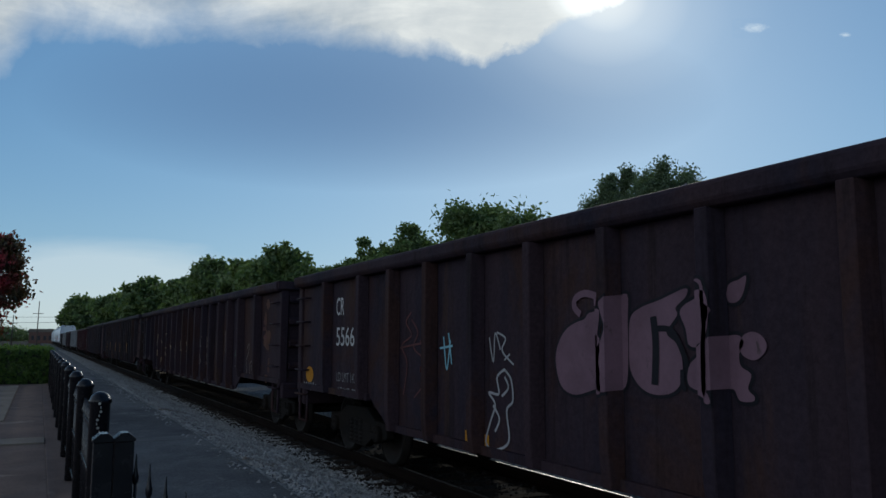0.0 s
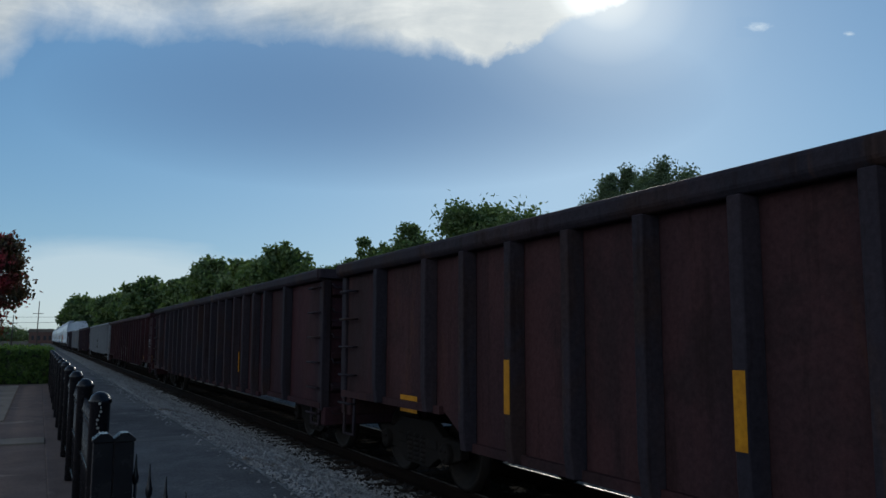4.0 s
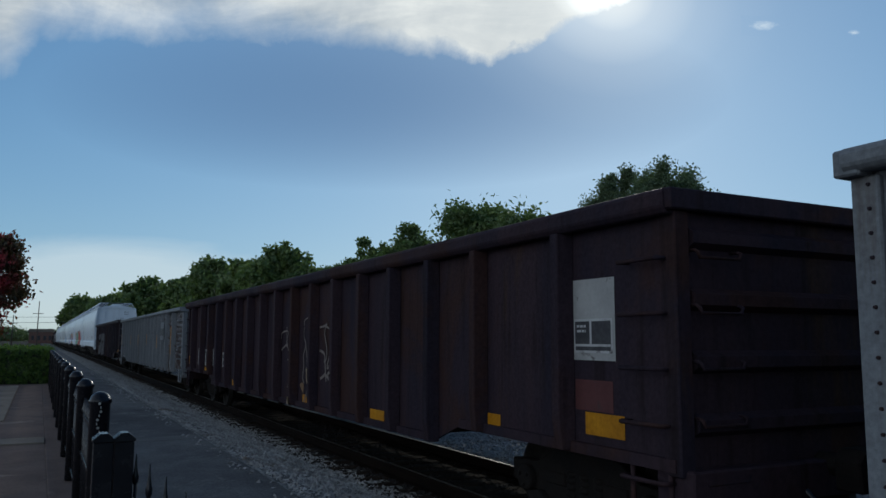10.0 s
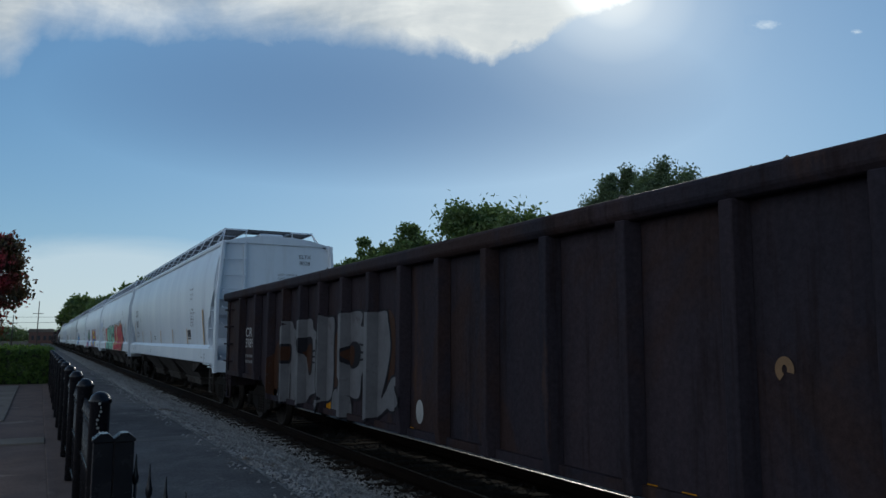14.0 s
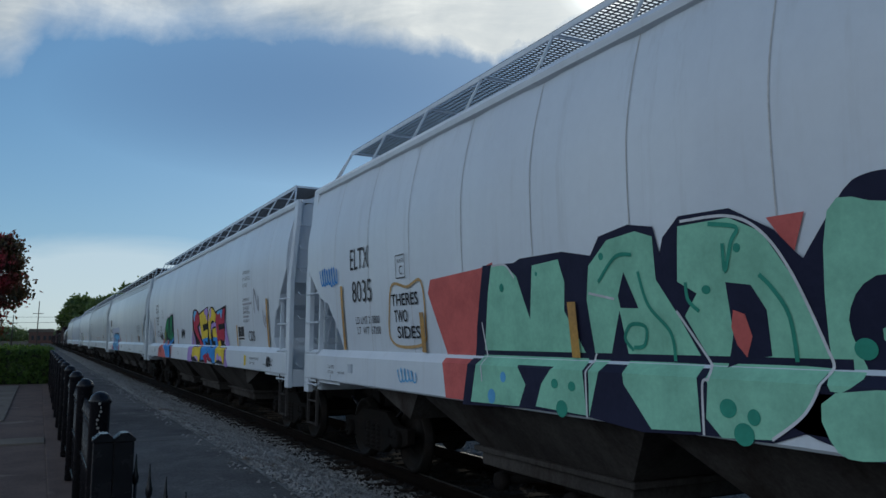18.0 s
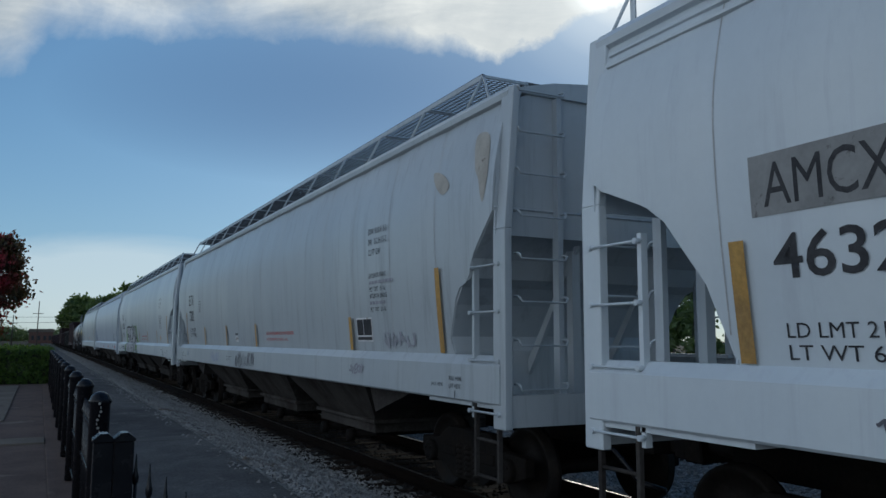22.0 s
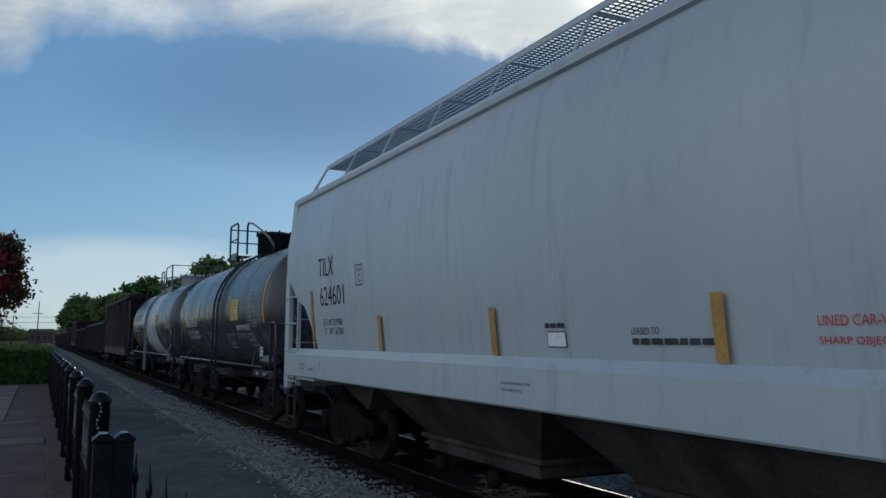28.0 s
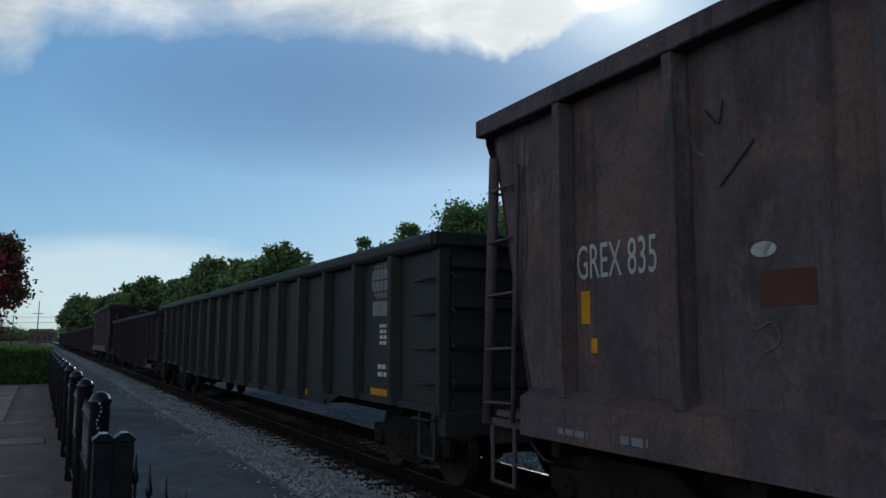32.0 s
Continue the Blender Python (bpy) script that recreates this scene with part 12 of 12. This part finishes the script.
    stroke(c, [(1.62, 1.91), (1.55, 2.15), (1.43, 2.41), (1.31, 2.21), (1.16, 1.92), (1.27, 1.91), (1.20, 1.82), (1.19, 1.69), (1.08, 1.59), (1.05, 1.42), (1.14, 1.22), (1.38, 1.22), (1.49, 1.45), (1.61, 1.60), (1.54, 1.67), (1.48, 1.77), (1.54, 1.87)], 0.07, P_BLACK, s, "graffiti_line", 0.008, True)
    blob(c, [(5.23, 2.37), (4.59, 2.40), (4.61, 2.07), (4.99, 2.03), (4.98, 1.92), (4.67, 1.94), (4.65, 1.75), (4.99, 1.71), (4.77, 1.57), (4.45, 1.60), (4.28, 1.49), (4.28, 1.22), (5.01, 1.22), (5.08, 1.56), (5.20, 1.84), (5.27, 2.09)], P_WHITE, s, 0.012, 0)
    blob(c, [(4.45, 2.37), (3.86, 2.40), (3.85, 2.16), (3.89, 1.94), (3.82, 1.62), (3.69, 1.22), (3.96, 1.22), (4.05, 1.43), (4.20, 1.46), (4.25, 1.22), (4.38, 1.61), (4.49, 2.01)], P_WHITE, s, 0.012, 0)
    blob(c, [(3.77, 2.15), (3.66, 2.36), (3.52, 2.42), (3.38, 2.36), (3.32, 2.18), (3.33, 2.34), (3.14, 2.40), (3.04, 2.32), (2.98, 2.12), (2.90, 1.93), (3.09, 1.85), (3.37, 1.82), (3.30, 1.75), (3.07, 1.64), (2.82, 1.58), (2.86, 1.37), (2.83, 1.22), (3.47, 1.22), (3.45, 1.53), (3.64, 1.73), (3.74, 1.85), (3.79, 1.99)], P_WHITE, s, 0.012, 0)
    blob(c, [(2.77, 2.42), (2.52, 2.42), (2.46, 2.28), (2.45, 1.95), (2.15, 1.97), (2.03, 1.88), (2.00, 1.70), (2.25, 1.65), (2.45, 1.65), (2.32, 1.45), (2.32, 1.22), (2.65, 1.22), (2.75, 1.42), (2.89, 1.65), (2.82, 1.93), (2.76, 2.00)], P_WHITE, s, 0.012, 0)
    blob(c, [(2.29, 2.34), (2.08, 2.39), (1.86, 2.41), (1.82, 2.24), (1.83, 2.08), (1.88, 2.02), (1.78, 1.91), (1.57, 1.81), (1.49, 1.69), (1.67, 1.75), (1.83, 1.83), (1.85, 1.67), (1.67, 1.57), (1.67, 1.44), (1.73, 1.22), (2.17, 1.22), (2.15, 1.46), (2.04, 1.62), (2.00, 1.70), (2.03, 1.88), (2.10, 2.00), (2.24, 1.98), (2.28, 2.14)], P_WHITE, s, 0.012, 0)
    blob(c, [(1.62, 1.91), (1.55, 2.15), (1.43, 2.41), (1.31, 2.21), (1.16, 1.92), (1.27, 1.91), (1.20, 1.82), (1.19, 1.69), (1.08, 1.59), (1.05, 1.42), (1.14, 1.22), (1.38, 1.22), (1.49, 1.45), (1.61, 1.60), (1.54, 1.67), (1.48, 1.77), (1.54, 1.87)], P_WHITE, s, 0.012, 0)
    stroke(c, [(5.23, 2.37), (4.59, 2.40), (4.61, 2.07), (4.99, 2.03), (4.98, 1.92), (4.67, 1.94), (4.65, 1.75), (4.99, 1.71), (4.77, 1.57), (4.45, 1.60), (4.28, 1.49), (4.28, 1.22), (5.01, 1.22), (5.08, 1.56), (5.20, 1.84), (5.27, 2.09)], 0.03, P_BLACK, s, "graffiti_line", 0.016, True)
    stroke(c, [(4.45, 2.37), (3.86, 2.40), (3.85, 2.16), (3.89, 1.94), (3.82, 1.62), (3.69, 1.22), (3.96, 1.22), (4.05, 1.43), (4.20, 1.46), (4.25, 1.22), (4.38, 1.61), (4.49, 2.01)], 0.03, P_BLACK, s, "graffiti_line", 0.016, True)
    stroke(c, [(3.77, 2.15), (3.66, 2.36), (3.52, 2.42), (3.38, 2.36), (3.32, 2.18), (3.33, 2.34), (3.14, 2.40), (3.04, 2.32), (2.98, 2.12), (2.90, 1.93), (3.09, 1.85), (3.37, 1.82), (3.30, 1.75), (3.07, 1.64), (2.82, 1.58), (2.86, 1.37), (2.83, 1.22), (3.47, 1.22), (3.45, 1.53), (3.64, 1.73), (3.74, 1.85), (3.79, 1.99)], 0.03, P_BLACK, s, "graffiti_line", 0.016, True)
    stroke(c, [(2.77, 2.42), (2.52, 2.42), (2.46, 2.28), (2.45, 1.95), (2.15, 1.97), (2.03, 1.88), (2.00, 1.70), (2.25, 1.65), (2.45, 1.65), (2.32, 1.45), (2.32, 1.22), (2.65, 1.22), (2.75, 1.42), (2.89, 1.65), (2.82, 1.93), (2.76, 2.00)], 0.03, P_BLACK, s, "graffiti_line", 0.016, True)
    stroke(c, [(2.29, 2.34), (2.08, 2.39), (1.86, 2.41), (1.82, 2.24), (1.83, 2.08), (1.88, 2.02), (1.78, 1.91), (1.57, 1.81), (1.49, 1.69), (1.67, 1.75), (1.83, 1.83), (1.85, 1.67), (1.67, 1.57), (1.67, 1.44), (1.73, 1.22), (2.17, 1.22), (2.15, 1.46), (2.04, 1.62), (2.00, 1.70), (2.03, 1.88), (2.10, 2.00), (2.24, 1.98), (2.28, 2.14)], 0.03, P_BLACK, s, "graffiti_line", 0.016, True)
    stroke(c, [(1.62, 1.91), (1.55, 2.15), (1.43, 2.41), (1.31, 2.21), (1.16, 1.92), (1.27, 1.91), (1.20, 1.82), (1.19, 1.69), (1.08, 1.59), (1.05, 1.42), (1.14, 1.22), (1.38, 1.22), (1.49, 1.45), (1.61, 1.60), (1.54, 1.67), (1.48, 1.77), (1.54, 1.87)], 0.03, P_BLACK, s, "graffiti_line", 0.016, True)
    blob(c, [(4.17, 2.14), (4.00, 1.89), (4.03, 1.80), (4.21, 1.84)], P_BLACK, s, 0.016, 0)
    blob(c, [(3.53, 2.10), (3.40, 1.96), (3.53, 1.86)], P_BLACK, s, 0.016, 0)
    blob(c, [(1.50, 1.90), (1.27, 1.90), (1.26, 1.82), (1.51, 1.83)], P_BLACK, s, 0.016, 0)
    stroke(c, [(5.27, 1.59), (5.21, 1.34), (5.04, 1.22)], 0.06, P_BLACK, s, "graffiti_line", 0.016)
    stroke(c, [(5.87, 1.22), (5.82, 1.37)], 0.02, P_TEAL, s, "graffiti_line", 0.012)
    stroke(c, [(5.82, 1.37), (5.69, 1.32), (5.85, 1.22)], 0.02, P_TEAL, s, "graffiti_line", 0.012)
    stroke(c, [(5.60, 1.38), (5.61, 1.22)], 0.02, P_TEAL, s, "graffiti_line", 0.012)
    stroke(c, [(5.54, 1.22), (5.51, 1.36), (5.39, 1.32), (5.49, 1.28), (5.36, 1.22)], 0.02, P_TEAL, s, "graffiti_line", 0.012)
    stroke(c, [(5.36, 1.36), (5.20, 1.36)], 0.02, P_TEAL, s, "graffiti_line", 0.012)
    stroke(c, [(5.28, 1.36), (5.28, 1.22)], 0.02, P_TEAL, s, "graffiti_line", 0.012)
    stroke(c, [(5.16, 1.36), (5.09, 1.29), (5.01, 1.35)], 0.02, P_TEAL, s, "graffiti_line", 0.012)
    stroke(c, [(5.09, 1.29), (5.10, 1.22)], 0.02, P_TEAL, s, "graffiti_line", 0.012)
    stroke(c, [(7.15, 1.28), (7.06, 1.47), (6.94, 1.31), (6.81, 1.49), (6.75, 1.30)], 0.018, P_BLACK, s, "graffiti_line", 0.012)
    stroke(c, [(6.63, 1.41), (6.68, 1.33), (6.54, 1.33), (6.50, 1.45), (6.65, 1.45)], 0.018, P_BLACK, s, "graffiti_line", 0.012)
    stroke(c, [(6.42, 1.46), (6.45, 1.28)], 0.018, P_BLACK, s, "graffiti_line", 0.012)
    stroke(c, [(6.31, 1.48), (6.41, 1.37), (6.28, 1.28)], 0.018, P_BLACK, s, "graffiti_line", 0.012)
    stroke(c, [(6.16, 1.43), (6.23, 1.31), (6.09, 1.33), (6.06, 1.43), (6.16, 1.44)], 0.018, P_BLACK, s, "graffiti_line", 0.012)
    stroke(c, [(6.00, 1.29), (5.97, 1.44), (5.87, 1.31), (5.84, 1.44)], 0.018, P_BLACK, s, "graffiti_line", 0.012)
    stroke(c, [(5.76, 1.46), (5.78, 1.32), (5.64, 1.32)], 0.018, P_BLACK, s, "graffiti_line", 0.012)
    c, s = CARS[2][0], CARS[2][2]
    stroke(c, [(-4.73, 2.16), (-4.82, 2.22), (-4.99, 2.22), (-5.13, 2.16), (-5.10, 2.10), (-4.93, 2.08), (-4.77, 2.12), (-4.73, 2.16)], 0.022, P_PALE, s, "graffiti_line")
    stroke(c, [(-4.59, 2.10), (-4.73, 2.01), (-4.65, 1.87), (-4.88, 1.93), (-4.84, 1.74), (-5.04, 1.90), (-4.99, 1.63), (-5.43, 1.74), (-5.08, 1.47), (-5.04, 1.41), (-5.48, 1.15)], 0.022, P_PALE, s, "graffiti_line")
    stroke(c, [(-4.73, 2.04), (-4.84, 1.95), (-4.95, 2.03), (-5.08, 1.89)], 0.022, P_PALE, s, "graffiti_line")
    stroke(c, [(-7.46, 1.72), (-7.49, 1.96), (-7.57, 1.90), (-7.49, 1.83)], 0.022, P_BUFF, s, "graffiti_line")
    stroke(c, [(-7.66, 1.90), (-7.61, 1.82), (-7.68, 1.78), (-7.74, 1.86), (-7.67, 1.91)], 0.022, P_BUFF, s, "graffiti_line")
    stroke(c, [(-7.77, 1.90), (-7.79, 1.77), (-7.83, 1.88), (-7.86, 1.77), (-7.90, 1.93)], 0.022, P_BUFF, s, "graffiti_line")
    stroke(c, [(-7.99, 1.93), (-7.90, 1.88), (-8.00, 1.82), (-7.92, 1.76)], 0.022, P_BUFF, s, "graffiti_line")
    stroke(c, [(-8.18, 1.94), (-8.28, 1.82), (-8.00, 1.79), (-8.25, 1.69)], 0.022, P_BUFF, s, "graffiti_line")
    stroke(c, [(-7.54, 1.73), (-7.68, 1.76), (-7.79, 1.71), (-7.92, 1.75)], 0.022, P_BUFF, s, "graffiti_line")
    c, s = CARS[0][0], CARS[0][2]
    stroke(c, [(3.80, 1.54), (3.94, 1.46), (3.91, 1.30), (4.10, 1.30), (3.98, 1.19), (4.08, 1.00), (4.16, 0.81), (4.00, 0.75), (3.73, 0.86), (3.76, 1.15), (3.65, 1.25), (3.68, 1.45), (3.80, 1.54)], 0.026, P_PALE, s, "graffiti_line")
    stroke(c, [(3.80, 1.47), (3.73, 1.37), (3.85, 1.28)], 0.026, P_PALE, s, "graffiti_line")
    stroke(c, [(4.02, 1.18), (3.90, 1.06), (3.98, 0.93)], 0.026, P_PALE, s, "graffiti_line")
    stroke(c, [(4.09, 1.85), (4.01, 1.61), (3.97, 1.89), (3.87, 1.73)], 0.02, P_PALE, s, "graffiti_line")
    stroke(c, [(3.94, 1.90), (3.78, 1.84), (3.84, 1.72), (3.63, 1.59)], 0.02, P_PALE, s, "graffiti_line")
    stroke(c, [(3.70, 1.69), (3.80, 1.63)], 0.02, P_PALE, s, "graffiti_line")
    stroke(c, [(5.10, 1.86), (5.02, 1.50), (4.93, 1.82)], 0.025, P_CYAN, s, "graffiti_line")
    stroke(c, [(4.98, 1.90), (4.90, 1.56)], 0.025, P_CYAN, s, "graffiti_line")
    stroke(c, [(5.19, 1.73), (4.88, 1.76)], 0.025, P_CYAN, s, "graffiti_line")
    stroke(c, [(5.97, 2.16), (6.12, 2.04), (5.96, 1.88), (6.24, 1.75), (6.08, 1.53), (6.18, 1.15)], 0.024, P_PLUM, s, "graffiti_line")
    stroke(c, [(5.96, 2.07), (5.78, 1.91), (5.88, 1.72), (5.40, 1.49), (5.87, 1.13)], 0.024, P_PLUM, s, "graffiti_line")
    stroke(c, [(6.30, 1.72), (6.03, 1.75), (5.38, 1.81)], 0.024, P_PLUM, s, "graffiti_line")


def shift_marks(work, shifts):
    """Runs one set of marks, then slides each along its car; what sits on a post stays on one."""
    before = set(bpy.data.objects)
    work()
    by_car = {CARS[k][0]: v for k, v in shifts.items()}
    for ob in bpy.data.objects:
        if ob in before or ob.parent not in by_car:
            continue
        a, b = by_car[ob.parent][:2]
        ys = [v.co.y for v in ob.data.vertices]
        mid = (min(ys) + max(ys)) / 2
        slip = SLIP.get(ob.parent.name, 0.0)
        d = a + b * mid + slip
        if len(by_car[ob.parent]) > 2 and mid < by_car[ob.parent][2]:
            d = by_car[ob.parent][3] + slip
        if ob.parent.name in POST_ROWS and max(-v.co.x for v in ob.data.vertices) > POST_ROWS[ob.parent.name][2] + 0.12 and max(ys) - min(ys) < 0.2:
            d = min(POST_ROWS[ob.parent.name][0], key=lambda p: abs(p - mid - d)) - mid
        ob.location.y += d
        if ob.parent.name in POST_ROWS and ob.name.startswith("graffiti"):
            over_posts(ob, d)


def over_posts(ob, d):
    """Spray paint runs over the posts as well as the panels."""
    ys = [v.co.y + d for v in ob.data.vertices]
    if min(-v.co.x for v in ob.data.vertices) > POST_ROWS[ob.parent.name][2] + 0.1:
        return
    edge = 0.066 if "line" in ob.name else 0.086
    near = [p for p in POST_ROWS[ob.parent.name][0] if min(ys) - 0.1 < p < max(ys) + 0.1]
    if not near:
        return
    bm = bmesh.new()
    bm.from_mesh(ob.data)
    for p in near:
        for k in (-edge - 0.001, -0.0555, 0.0555, edge + 0.001):
            bmesh.ops.bisect_plane(bm, geom=bm.verts[:] + bm.edges[:] + bm.faces[:], plane_co=(0, p - d + k, 0), plane_no=(0, 1, 0))
    for v in bm.verts:
        v.co.x -= relief(ob.parent, v.co.y + d, edge)
    bm.to_mesh(ob.data)
    bm.free()


SLIDE = {0: (0.95, 0.0, 4.3, 0.1), 1: (0.59, 0.0627), 2: (-0.02, 0.07), 3: (0.277, 0.0909), 4: (0.335, 0.056), 5: (0.08, 0.0456), 6: (0.011, 0.0279), 7: (0.01, 0.0131), 8: (0.004, 0.0019), 9: (0.002, -0.0047), 10: (0.001, -0.0087), 11: (-0.003, -0.0105), 12: (-0.003, -0.0102), 13: (0.0, -0.0083), 14: (0.001, -0.0049), 15: (-0.0, 0.0005), 16: (-0.006, 0.0091), 17: (-0.006, 0.0264), 18: (-0.009, 0.0434), 19: (-0.012, 0.064), 20: (-0.009, 0.0818)}
MURAL = {1: (1.056, 0.0), 4: (0.596, 0.0), 5: (0.19, 0.0), 10: (-0.022, 0.0), 11: (-0.077, 0.0)}
shift_marks(mark_gondolas, SLIDE)
shift_marks(mark_hoppers, SLIDE)
mark_hopper_ends()
shift_marks(mark_rest, SLIDE)
shift_marks(mark_murals, MURAL)
shift_marks(mark_pieces, {k: (0.0, 0.0) for k in (0, 2, 5, 6, 8, 10, 11, 12, 14)})
shift_marks(mark_late, {1: (0.0, 0.0), 4: (0.0, 0.0), 19: (0.0, 0.0)})


# ---- what moves ----
def motions():
    for car, centre in TRAIN:
        walk(car, [(t, pose(0, centre - train_run(t), 0)) for t in range(0, 33)])
    for car, wheelset, y, local in WHEELSETS:
        centre = [c for k, c in TRAIN if k == car][0]
        times = [k * 0.05 for k in range(641) if -6 < centre + y - train_run(k * 0.05) < 26]
        if times:
            turn = [(t, pose(0, local, 0.455, math.degrees((train_run(t) - train_run(times[0])) / 0.455), 0, 0)) for t in times]
            walk(wheelset, ([(0.0, turn[0][1])] if times[0] > 0.04 else []) + turn + ([(32.0, turn[-1][1])] if times[-1] < 31.96 else []))
    drift = [(0.0, 0.0), (8.0, 10.0), (16.0, 18.0), (24.0, 30.0), (32.0, 38.0)]
    walk(CLOUD, [(t, sky_pose(d / 1000, d * 0.25 / 1000)) for t, d in drift])
    for wisp, (u, v) in zip(WISPS, ((0.552, 0.391), (0.712, 0.379))):
        walk(wisp, [(t, sky_pose(u + 1.3 * d / 1000, v + 0.35 * d / 1000)) for t, d in drift])


motions()
